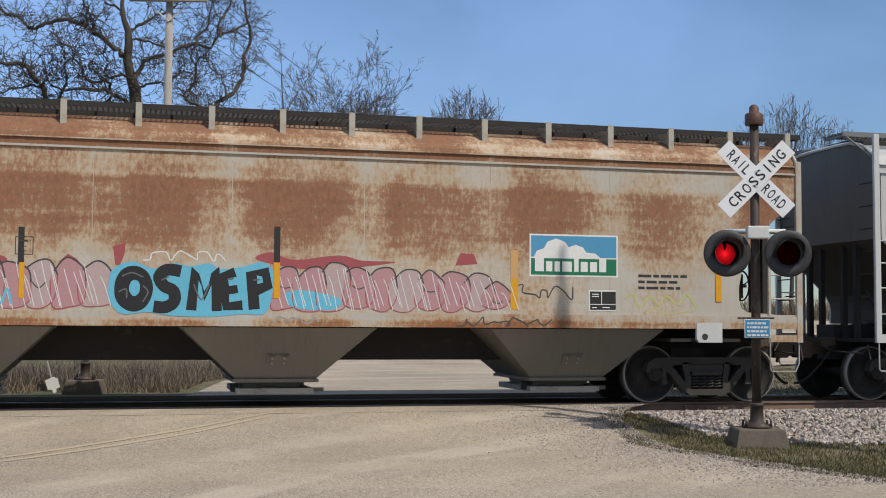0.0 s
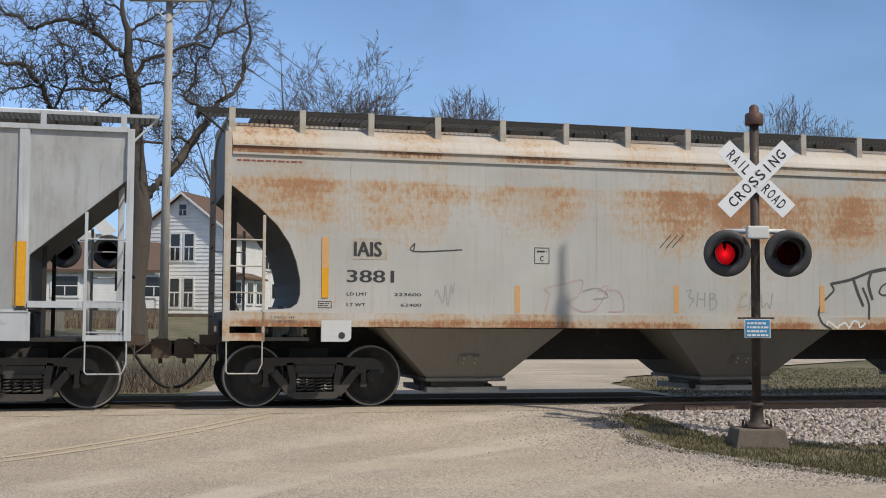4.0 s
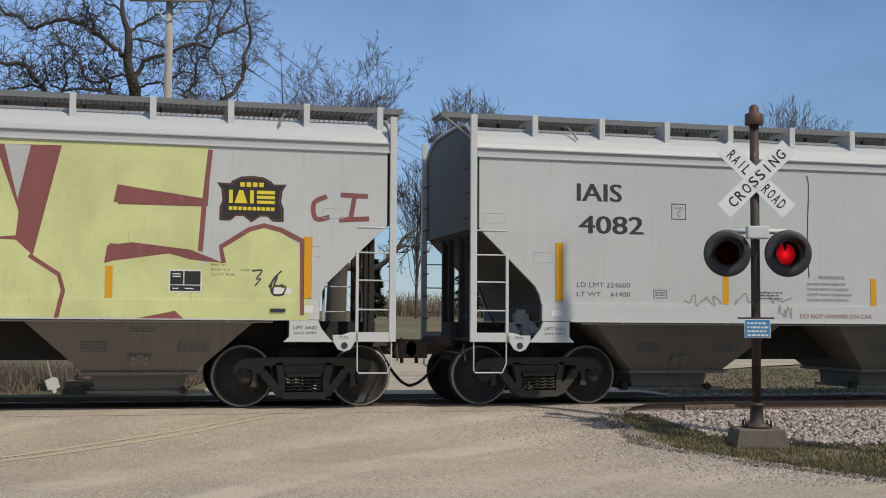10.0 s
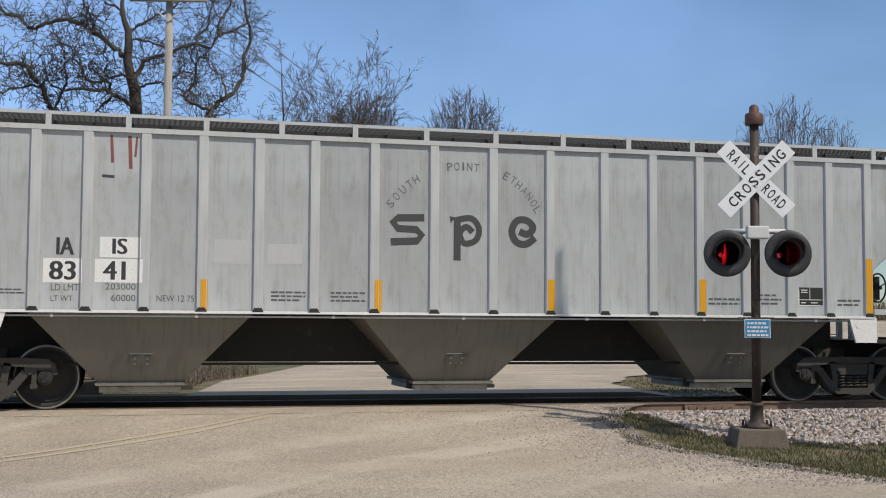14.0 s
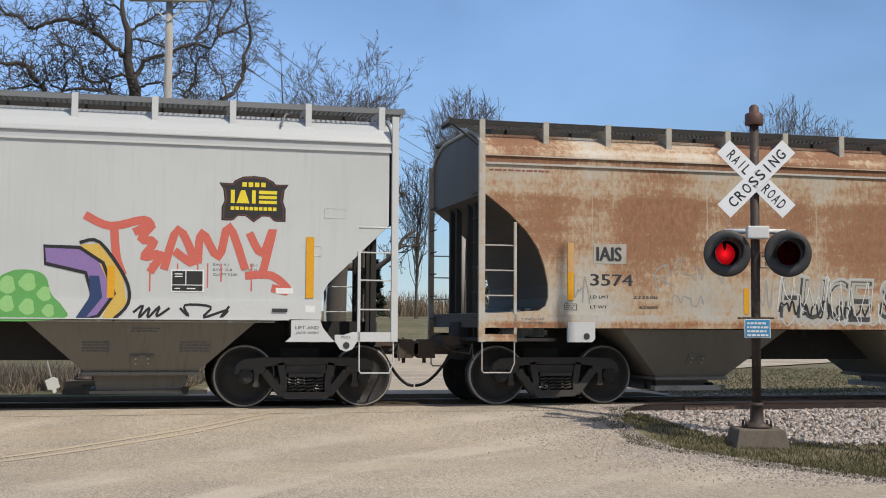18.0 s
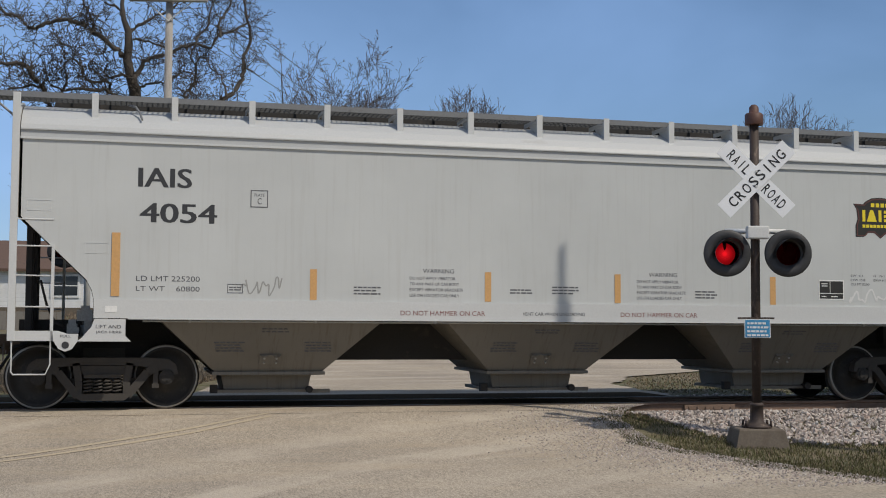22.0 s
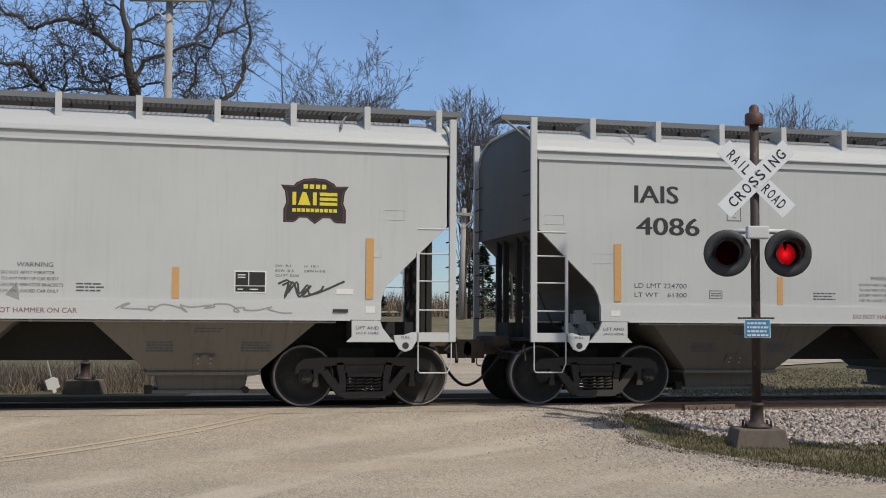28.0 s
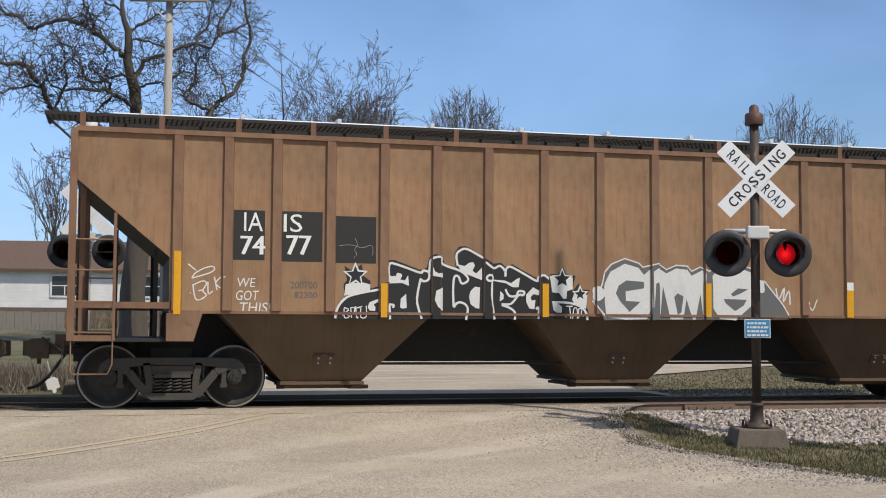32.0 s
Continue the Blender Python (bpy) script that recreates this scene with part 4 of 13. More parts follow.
    for e in (0, 1):
        def fx(x):
            return x if e == 0 else L - x
        for sy in (-1, 1):
            y = sy * 1.58
            part("corner_post", shared("rib_corner", lambda: cube(-0.05, 0.05, -0.03, 0.03, 1.0, 3.97, 0.008)), trim_mat, car, "", pose(fx(0.0), y, 0))
            part("side_rail", shared("rib_rail", lambda: cube(-0.66, 0.66, -0.025, 0.025, 1.44, 1.53)), trim_mat, car, "", pose(fx(0.68), y, 0))
            part("platform_sill", shared("rib_plat", lambda: cube(-0.3, 0.3, -0.025, 0.025, 0.98, 1.06)), trim_mat, car, "", pose(fx(0.3), y, 0))
            part("jacking_plate", shared(("rib_jack", e), lambda: rib_jack_bm(fx)), WHITE_PAINT if body_mat == RIB_GREY_B else post_mat, car, "jacking plate with a round hole", pose(0, y, 0))
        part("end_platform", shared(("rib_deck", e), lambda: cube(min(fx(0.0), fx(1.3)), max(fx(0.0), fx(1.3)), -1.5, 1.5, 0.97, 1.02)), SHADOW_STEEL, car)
        for y in (-1.0, -0.45, 0.45, 1.0):
            part("end_post", shared("rib_end_post", lambda: cube(-0.04, 0.04, -0.05, 0.05, 1.0, 3.2, 0.01)), trim_mat, car, "", pose(fx(0.12), y, 0))
        for y in (-1.2, 1.2):
            part("slope_support", shared("rib_support", lambda: cube(-0.03, 0.03, -0.04, 0.04, 1.0, 2.35)), SHADOW_STEEL, car, "", pose(fx(1.15), y, 0))
        part("walkway_brace", shared(("rib_walk_brace", e), lambda: walk_brace_bm(-0.38 if e == 0 else L + 0.34, fx(0.0), zt)), trim_mat if not roof_dark else SHADOW_STEEL, car)
        add_draft(car, fx(0.0), -1 if e == 0 else 1)
    add_ladders(car, L, trim_mat, 2.78, (1.10, 1.53, 1.97, 2.40), 0.98, 3.9, 0.58)
    part("brake_wheel", shared("brake_wheel", brake_wheel_bm), SHADOW_STEEL, car, "hand brake wheel", pose(L + 0.02, 0.35, 1.95, 0, 0, 180))
    for x in (1.42, L - 1.42):
        add_truck(car, x, wheelsets)
    return car, wheelsets, L


def rib_jack_bm(fx):
    bm = bmesh.new()
    prism(bm, [(fx(1.30), 0.98), (fx(1.68), 0.98), (fx(1.80), 1.38), (fx(1.30), 1.38)], -0.02, 0.02)
    rod(bm, (fx(1.63), -0.026, 1.27), (fx(1.63), 0.026, 1.27), 0.06, 14)
    return bm
# ---- setting: ground, road, track ----
def smooth(t):
    t = min(1.0, max(0.0, t))
    return t * t * (3 - 2 * t)


def ground_z(x, y):
    """Height of the land: falls gently from the track to the near road, rises to the houses and the far fields."""
    if y < 0:
        d = -y
        return -0.03 - 0.30 * smooth((d - 0.9) / 4.5) - 0.08 * smooth((d - 4) / 9)
    return -0.03 - 0.02 * smooth((y - 0.9) / 5) + 1.70 * smooth((y - 7) / 46) + 1.6 * smooth((y - 55) / 110) + 7 * smooth((y - 160) / 900)


def strip_values(a, b, fine0, fine1, step, grow=1.35):
    """Values that lie close between fine0 and fine1, and ever wider apart outside."""
    vals = list(np.arange(fine0, fine1 + step * 0.5, step))
    d, v = step, fine1
    while v < b:
        d *= grow
        v = min(b, v + d)
        vals.append(v)
    d, v = step, fine0
    while v > a:
        d *= grow
        v = max(a, v - d)
        vals.insert(0, v)
    return vals


def sheet(name, xs, ys, height, mat, keep=None):
    verts, faces, idx = [], [], {}
    for j, y in enumerate(ys):
        for i, x in enumerate(xs):
            idx[i, j] = len(verts)
            verts.append((x, y, height(x, y)))
    for j in range(len(ys) - 1):
        for i in range(len(xs) - 1):
            if keep is None or keep((xs[i] + xs[i + 1]) / 2, (ys[j] + ys[j + 1]) / 2):
                faces.append((idx[i, j], idx[i + 1, j], idx[i + 1, j + 1], idx[i, j + 1]))
    me = bpy.data.meshes.new(name)
    me.from_pydata(verts, [], faces)
    for p in me.polygons:
        p.use_smooth = True
    me.materials.append(mat)
    return new(name, me)


def grass_material():
    m, nt, b = material("spring_grass")
    big = noise_node(nt, 0.16, 5)
    mid = noise_node(nt, 1.3, 6)
    fine = noise_node(nt, 22, 4)
    green = ramp(nt, fine, [(0.3, (0.045, 0.052, 0.016)), (0.7, (0.10, 0.105, 0.036))])
    straw = ramp(nt, fine, [(0.3, (0.11, 0.088, 0.052)), (0.7, (0.22, 0.18, 0.11))])
    f = math_node(nt, "ADD", math_node(nt, "MULTIPLY", big, 0.6), math_node(nt, "MULTIPLY", mid, 0.5))
    nt.links.new(mix(nt, ramp(nt, f, [(0.45, (0, 0, 0)), (0.65, (1, 1, 1))]), green, straw), b.inputs["Base Color"])
    b.inputs["Roughness"].default_value = 0.95
    bump(nt, b, noise_node(nt, 14, 6), 0.8, 0.06)
    return m


def road_material(name, col, tracks=0.0, gloss=0.1):
    m, nt, b = material(name)
    stones = nt.nodes.new("ShaderNodeTexVoronoi")
    stones.inputs["Scale"].default_value = 70.0
    c = nt.nodes.new("ShaderNodeTexCoord")
    drag = nt.nodes.new("ShaderNodeMapping")
    drag.inputs["Scale"].default_value = (1.0, 0.32, 1.0)
    nt.links.new(c.outputs["Object"], drag.inputs["Vector"])
    nt.links.new(drag.outputs["Vector"], stones.inputs["Vector"])
    speck = ramp(nt, noise_node(nt, 85, 4, (1.0, 0.30, 1.0), 0.75), [(0.36, tuple(x * 0.42 for x in col)), (0.5, col), (0.66, tuple(min(1, x * 1.55) for x in col))])
    pebble = ramp(nt, stones.outputs["Color"], [(0.2, tuple(x * 0.60 for x in col)), (0.8, tuple(min(1, x * 1.35) for x in col))])
    base = mix(nt, 0.5, speck, pebble)
    wide = ramp(nt, noise_node(nt, 0.35, 5, (1, 1, 1)), [(0.35, (0.80, 0.79, 0.78)), (0.68, (1.06, 1.04, 1.0))])
    base = mix(nt, 1.0, base, wide, "MULTIPLY")
    worn_ = ramp(nt, noise_node(nt, 0.9, 6, (0.6, 2.2, 1)), [(0.5, (0, 0, 0)), (0.75, (0.45, 0.45, 0.45))])
    base = mix(nt, worn_, base, tuple(min(1, x * y) for x, y in zip(col, (1.12, 1.03, 0.90))))
    nt.links.new(base, b.inputs["Base Color"])
    if tracks:
        # pale sweeps where tyres turn
        hub = nt.nodes.new("ShaderNodeVectorMath")
        hub.operation = "DISTANCE"
        nt.links.new(c.outputs["Object"], hub.inputs[0])
        hub.inputs[1].default_value = (11.0, -15.0, 0.0)
        lane = nt.nodes.new("ShaderNodeTexNoise")
        lane.noise_dimensions = "1D"
        lane.inputs["Scale"].default_value, lane.inputs["Detail"].default_value = 1.1, 3.0
        nt.links.new(hub.outputs["Value"], lane.inputs["W"])
        sweep = math_node(nt, "MULTIPLY", ramp(nt, lane.outputs["Fac"], [(0.46, (0, 0, 0)), (0.64, (1, 1, 1))]), ramp(nt, noise_node(nt, 0.5, 4), [(0.40, (0, 0, 0)), (0.62, (1, 1, 1))]))
        base = mix(nt, math_node(nt, "MULTIPLY", sweep, tracks), base, tuple(min(1, x * 1.35) for x in col))
        nt.links.new(base, b.inputs["Base Color"])
    b.inputs["Roughness"].default_value = 0.9
    b.inputs["Specular IOR Level"].default_value = gloss
    bump(nt, b, stones.outputs["Distance"], 0.5, 0.008)
    return m


GRASS = grass_material()
ROAD = road_material("chip_sealed_road", (0.385, 0.335, 0.272), 0.55)
# crossing asphalt with the train's shadow put into its dark brown colour
SHADED_ASPHALT = road_material("shaded_crossing_asphalt", (0.085, 0.067, 0.048), gloss=0.0)
RAIL_SIDE = worn("rusty_rail_web", (0.20, 0.135, 0.10), 0.85, 0, 0.3, 5.0, (0.05, 0.035, 0.028), 0.55, (0.4, 1, 1))
RAIL_TOP = worn("polished_rail_head", (0.17, 0.155, 0.135), 0.5, 1.0, 0.15, 4.0, (0.2, 0.16, 0.13), 0.7)
TIE_WOOD = worn("creosoted_tie", (0.075, 0.058, 0.045), 0.9, 0, 0.4, 6.0, (0.15, 0.13, 0.11), 0.6, (0.4, 3, 1))
YELLOW_LINE = worn("worn_yellow_line", (0.43, 0.352, 0.245), 0.88, 0, 0.25, 9.0, (0.40, 0.342, 0.272), 0.50)

gx = strip_values(-1500, 1500, -20, 40, 1.0)
gy = strip_values(-400, 2600, -16, 40, 0.7)
ground = tagged(sheet("ground", gx, gy, lambda x, y: ground_z(x, y) - (0.16 if abs(y) < 2.2 and not (-6 < x < 8) else 0.02), GRASS), "patchy spring grass and dry straw ground", "ground", kind="structure")

# edges of the paved area, x at y
NEAR_EDGE = ((-0.8, 7.9), (-1.4, 7.35), (-2.0, 6.95), (-2.67, 6.63), (-3.97, 6.44), (-4.63, 6.42), (-5.9, 6.72), (-7.2, 7.1), (-8.31, 7.53), (-12.0, 9.0), (-45.0, 24.0))
FAR_LEFT = ((0.8, 0.6), (4.0, 1.3), (8.5, 2.1), (16.8, 5.6), (24.0, 10.5), (40.0, 22.0), (70.0, 46.0))
FAR_RIGHT = ((0.8, 9.6), (5.8, 10.3), (9.6, 12.2), (13.5, 17.5), (17.0, 24.0), (24.0, 33.0), (40.0, 43.0), (70.0, 66.0))


def along(table, y):
    ys, xs = [p[0] for p in table], [p[1] for p in table]
    if ys[0] > ys[-1]:
        ys, xs = ys[::-1], xs[::-1]
    return float(np.interp(y, ys, xs))


def ribbon(name, ys, left, right, lift, mat, n=24, rag=0.0):
    """A sheet between two edges that are functions of y, laid on the land."""
    verts, faces = [], []
    for y in ys:
        a, b = left(y), right(y)
        b += rag * (noise.noise((y * 1.7, 3.1, 0)) + 0.5 * noise.noise((y * 5.1, 1.1, 0)))
        for i in range(n + 1):
            x = a + (b - a) * i / n
            verts.append((x, y, ground_z(x, y) + lift))
    for j in range(len(ys) - 1):
        for i in range(n):
            k = j * (n + 1) + i
            faces.append((k, k + 1, k + n + 2, k + n + 1))
    me = bpy.data.meshes.new(name)
    me.from_pydata(verts, [], faces)
    me.materials.append(mat)
    return new(name, me)


near_ys = [-0.80 - 0.14 * i for i in range(80)] + [-12.2 - 0.8 * i for i in range(40)]
road_near = tagged(ribbon("road", near_ys, lambda y: -60.0, lambda y: along(NEAR_EDGE, y), 0.012, ROAD, 40, 0.34), "pale chip-sealed road with tyre wear", "road", kind="structure")
far_ys = [0.80 + 0.3 * i for i in range(60)] + [19.5 + 1.5 * i for i in range(34)]
road_far = tagged(ribbon("road_far", far_ys, lambda y: along(FAR_LEFT, y), lambda y: along(FAR_RIGHT, y), 0.012, ROAD, 24, 0.3), "pale chip-sealed road beyond the track", "road", kind="structure")
crossing = tagged(part("crossing", cube(-30.0, 8.4, -0.655, 0.655, -0.12, -0.012), SHADED_ASPHALT), "asphalt fill between the rails, darkened for the train's shade", "crossing", kind="structure")
# reaches past the rail edge to darken road that lies in the train's shadow
tagged(part("crossing_edge", cube(-30.0, 9.4, 0.79, 2.3, -0.10, -0.004), SHADED_ASPHALT), "asphalt strip beside the rail, widened and darkened as the train's shade", "crossing", kind="structure")
joint_line = ribbon("pavement_joint", [-1.735, -1.72], lambda y: -30.0, lambda y: 6.6, 0.0155, SHADOW_STEEL, 60)
tagged(joint_line, "thin dark joint across the road", "joint", kind="structure")


def rail_bm(x0, x1):
    bm = bmesh.new()
    prism(bm, [(-0.07, -0.17), (0.07, -0.17), (0.07, -0.158), (0.014, -0.135), (0.010, -0.05), (0.036, -0.035), (0.036, -0.004), (-0.036, -0.004), (-0.036, -0.035), (-0.010, -0.05), (-0.014, -0.135), (-0.07, -0.158)], x0, x1, "x")
    return bm


track = tagged(empty("railway_track"), "rusty steel rails on dark wooden ties", "railway track", kind="structure")
for sy in (-1, 1):
    r = part("rail", rail_bm(-330, 330), RAIL_SIDE, track, "rusty steel rail", pose(0, sy * 0.753, 0))
    part("rail_head", cube(-330, 330, -0.034, 0.034, -0.004, 0.0), RAIL_TOP, r, "polished rail head")
tie_me = shared("tie", lambda: cube(-0.11, 0.11, -1.3, 1.3, -0.36, -0.172, 0.01))
for i in range(120):
    x = 9.0 + i * 0.53
    part("tie", tie_me, TIE_WOOD, track, "", pose(x, 0, 0, 0, 0, random.uniform(-0.6, 0.6)))
for i in range(60):
    part("tie", tie_me, TIE_WOOD, track, "", pose(-30.5 - i * 0.53, 0, 0, 0, 0, random.uniform(-0.6, 0.6)))
joint = part("joint_bar", cube(-0.45, 0.45, -0.018, 0.018, -0.13, -0.045, 0.006), RAIL_SIDE, track, "bolted rail joint bar", pose(9.3, -0.80, 0))
for i in range(6):
    part("bolt", shared("rail_bolt", lambda: rod(bmesh.new(), (0, -0.02, -0.088), (0, 0.0, -0.088), 0.016, 6)), RAIL_SIDE, joint, "", pose(-0.37 + 0.148 * i, -0.018, 0))

# faded double centre line
CENTRE = ((-7.5, -9.2), (-1.3, -4.75), (0.9, -3.0), (2.2, -1.6))
for off in (-0.12, 0.12):
    verts, faces = [], []
    xs = np.linspace(-7.5, 2.0, 40)
    for x in xs:
        y = float(np.interp(x, [p[0] for p in CENTRE], [p[1] for p in CENTRE])) + off * 1.25
        for w in (-0.06, 0.06):
            verts.append((x, y + w, ground_z(x, y + w) + 0.017))
    for i in range(len(xs) - 1):
        faces.append((2 * i, 2 * i + 2, 2 * i + 3, 2 * i + 1))
    me = bpy.data.meshes.new("road_line")
    me.from_pydata(verts, [], faces)
    me.materials.append(YELLOW_LINE)
    tagged(new("road_line", me), "worn faded yellow centre line", "road marking", kind="structure")

# ---- ballast, grass blades ----
rnd = random.Random(11)


def stones(name, count, place, size, mat):
    """Loose broken stones as one mesh."""
    base = [(1, 0, 0), (-1, 0, 0), (0, 1, 0), (0, -1, 0), (0, 0, 1), (0, 0, -1), (0.6, 0.6, 0.5), (-0.6, -0.6, 0.5)]
    tri = ((0, 6, 4), (6, 2, 4), (2, 1, 4), (1, 7, 4), (7, 3, 4), (3, 0, 4), (0, 2, 6), (1, 3, 7), (2, 0, 5), (1, 2, 5), (3, 1, 5), (0, 3, 5))
    verts, faces = [], []
    for _ in range(count):
        p = place()
        s = size * rnd.uniform(0.55, 1.35)
        e = Euler((rnd.random() * 6, rnd.random() * 6, rnd.random() * 6)).to_matrix()
        k = len(verts)
        for b in base:
            v = e @ Vector((b[0] * rnd.uniform(0.7, 1.2), b[1] * rnd.uniform(0.7, 1.1), b[2] * rnd.uniform(0.5, 0.9))) * s
            verts.append((p[0] + v.x, p[1] + v.y, p[2] + v.z))
        faces += [(a + k, b + k, c + k) for a, b, c in tri]
    me = bpy.data.meshes.new(name)
    me.from_pydata(verts, [], faces)
    me.materials.append(mat)
    return new(name, me)


def island_material(name, stops, rough=0.9):
    m, nt, b = material(name)
    g = nt.nodes.new("ShaderNodeNewGeometry")
    col = ramp(nt, g.outputs["Random Per Island"], stops)
    col = mix(nt, 1.0, col, ramp(nt, noise_node(nt, 30, 3), [(0.3, (0.75, 0.75, 0.75)), (0.7, (1.1, 1.1, 1.1))]), "MULTIPLY")
    nt.links.new(col, b.inputs["Base Color"])
    b.inputs["Roughness"].default_value = rough
    return m


STONE = island_material("broken_ballast_stone", [(0.0, (0.20, 0.165, 0.145)), (0.3, (0.37, 0.315, 0.275)), (0.6, (0.47, 0.42, 0.375)), (0.85, (0.38, 0.29, 0.245)), (1.0, (0.66, 0.62, 0.57))])
BLADE = island_material("grass_blades", [(0.0, (0.042, 0.046, 0.010)), (0.5, (0.080, 0.083, 0.022)), (0.8, (0.13, 0.115, 0.042)), (1.0, (0.23, 0.18, 0.10))], 0.8)
STRAW = island_material("dry_weed_stems", [(0.0, (0.13, 0.095, 0.065)), (0.5, (0.22, 0.165, 0.11)), (0.8, (0.30, 0.24, 0.16)), (1.0, (0.10, 0.06, 0.05))], 0.9)


BALLAST_X, BALLAST_D = (7.3, 7.55, 7.75, 8.4, 10.0, 16.0), (1.2, 2.3, 3.8, 4.5, 5.0, 5.6)


def near_ballast():
    x = 7.4 + 11 * rnd.random() ** 1.2
    edge = float(np.interp(x, BALLAST_X, BALLAST_D)) + rnd.gauss(0, 0.12)
    y = -0.85 - (edge - 0.85) * rnd.random()
    return (x, y, ground_z(x, y) - 0.17 * smooth((2.2 + y) / 1.2) + 0.012)


tagged(stones("ballast", 12500, near_ballast, 0.036, STONE), "pale broken stone ballast beside the rail", "ballast", kind="stuff")


def far_ballast():
    x = 9.8 + 16 * rnd.random()
    y = 0.9 + 2.6 * rnd.random() ** 1.5
    return (x, y, ground_z(x, y) - 0.06)


def mid_ballast():
    x = rnd.choice((-1, 1)) * (8.6 + 26 * rnd.random())
    if x < 0:
        x -= 22
    y = rnd.uniform(-0.68, 0.68)
    return (x, y, -0.19)


tagged(stones("ballast_far", 3200, far_ballast, 0.036, STONE), "grey broken stone ballast beyond the rail", "ballast", kind="stuff")
tagged(stones("ballast_between", 3500, mid_ballast, 0.034, STONE), "broken stone between the ties", "ballast", kind="stuff")


def crumbs():
    y = -0.9 - 7.5 * rnd.random()
    x = along(NEAR_EDGE, y) - abs(rnd.gauss(0, 0.9)) + 0.35
    return (x, y, ground_z(x, y) + 0.014)


tagged(stones("loose_gravel", 8000, crumbs, 0.012, STONE), "loose gravel crumbs at the road's edge", "gravel", kind="stuff")


def blades(name, count, place, h, mat, w=0.006, lean=0.5):
    verts, faces = [], []
    for _ in range(count):
        x, y, z = place()
        hh = h * rnd.uniform(0.4, 1.3)
        a = rnd.random() * 6.283
        dx, dy = math.cos(a), math.sin(a)
        lx, ly = rnd.gauss(0, lean) * hh, rnd.gauss(0, lean) * hh
        k = len(verts)
        verts += [(x - dx * w, y - dy * w, z), (x + dx * w, y + dy * w, z), (x + lx * 0.45 + dx * w * 0.7, y + ly * 0.45 + dy * w * 0.7, z + hh * 0.6), (x + lx * 0.45 - dx * w * 0.7, y + ly * 0.45 - dy * w * 0.7, z + hh * 0.6), (x + lx, y + ly, z + hh)]
        faces += [(k, k + 1, k + 2, k + 3), (k + 3, k + 2, k + 4)]
    me = bpy.data.meshes.new(name)
    me.from_pydata(verts, [], faces)
    me.materials.append(mat)
    return new(name, me)


def verge():
    while True:
        y = -1.5 - 7.5 * rnd.random()
        e = along(NEAR_EDGE, y)
        x = e + (0.0 + 9.5 * rnd.random() ** 1.6)
        inner = float(np.interp(x, BALLAST_X, BALLAST_D))
        thin = noise.noise((x * 1.1, y * 1.6, 2.0)) + 0.5 * noise.noise((x * 3.7, y * 4.9, 5.0)) + 0.35 * min(1.0, (x - e) / 0.8) - 0.05
        if -y > inner - 0.45 * rnd.random() and thin > rnd.uniform(-0.45, 0.35):
            return (x, y, ground_z(x, y) - 0.02)


tagged(blades("grass_verge", 27000, verge, 0.055, BLADE, 0.0045), "short green grass verge round the signal", "grass", kind="stuff")
tagged(blades("dry_grass", 8000, verge, 0.045, STRAW, 0.0045), "dry straw among the grass", "grass", kind="stuff")


def far_verge():
    y = 2.4 + 11 * rnd.random()
    x = along(FAR_RIGHT, y) + 0.2 + 17 * rnd.random()
    return (x, y, ground_z(x, y) - 0.02)


tagged(blades("far_grass", 8000, far_verge, 0.035, BLADE, 0.012, 0.9), "rough grass beyond the track", "grass", kind="stuff")
tagged(blades("far_dry_grass", 15000, far_verge, 0.045, STRAW, 0.010, 1.0), "dry grass and weeds beyond the track", "grass", kind="stuff")


def brush_place():
    y = 4.3 + 8.1 * rnd.random()
    x = along(FAR_LEFT, y) - 0.4 - 13 * rnd.random() ** 1.2
    # trodden bare patch before the marker stake
    if y < 4.9 and abs(x + 1.25) < 0.4:
        y += 1.2
    return (x, y, ground_z(x, y) - 0.02)


BRUSH = island_material("grey_brush_stems", [(0.0, (0.09, 0.075, 0.06)), (0.5, (0.155, 0.13, 0.10)), (0.85, (0.21, 0.18, 0.14)), (1.0, (0.08, 0.055, 0.05))], 0.9)
tagged(blades("dry_brush", 11000, brush_place, 0.42, BRUSH, 0.006, 0.45), "dense dry weeds and brush along the track", "weeds", kind="stuff")
tagged(blades("brush_grass", 9000, brush_place, 0.16, STRAW, 0.012, 0.6), "matted dry grass among the weeds", "weeds", kind="stuff")


# ---- crossing signal ----
MAST = worn("peeling_black_brown_mast", (0.050, 0.034, 0.027), 0.65, 0.1, 0.5, 9.0, (0.36, 0.27, 0.21), 0.56, (1, 1, 0.35), 0.4)
MAST_CAP = worn("red_brown_cap", (0.095, 0.045, 0.033), 0.6, 0.1, 0.3, 7.0)
SIGN_WHITE = worn("sign_white", (0.80, 0.81, 0.82), 0.5, 0, 0.06, 5.0, (0.5, 0.48, 0.45), 0.72, relief=0.0)
SIGN_BLACK = flat_paint("sign_black", (0.02, 0.02, 0.022), 0.5)
LAMP_BLACK = worn("flat_black_lamp", (0.032, 0.032, 0.034), 0.55, 0, 0.4, 8.0, (0.05, 0.048, 0.045), 0.6)
BOX_GREY = worn("pale_box_paint", (0.62, 0.62, 0.60), 0.5, 0, 0.15, 8.0, (0.35, 0.32, 0.28), 0.66)
CONCRETE = worn("weathered_concrete", (0.135, 0.110, 0.085), 0.92, 0, 0.35, 5.0, (0.085, 0.062, 0.045), 0.50, (1, 1, 0.5), relief=0.6)
BLUE_SIGN = flat_paint("blue_sign_face", (0.045, 0.25, 0.47), 0.45)
lens_m, lens_nt, lens_b = material("red_signal_lens")
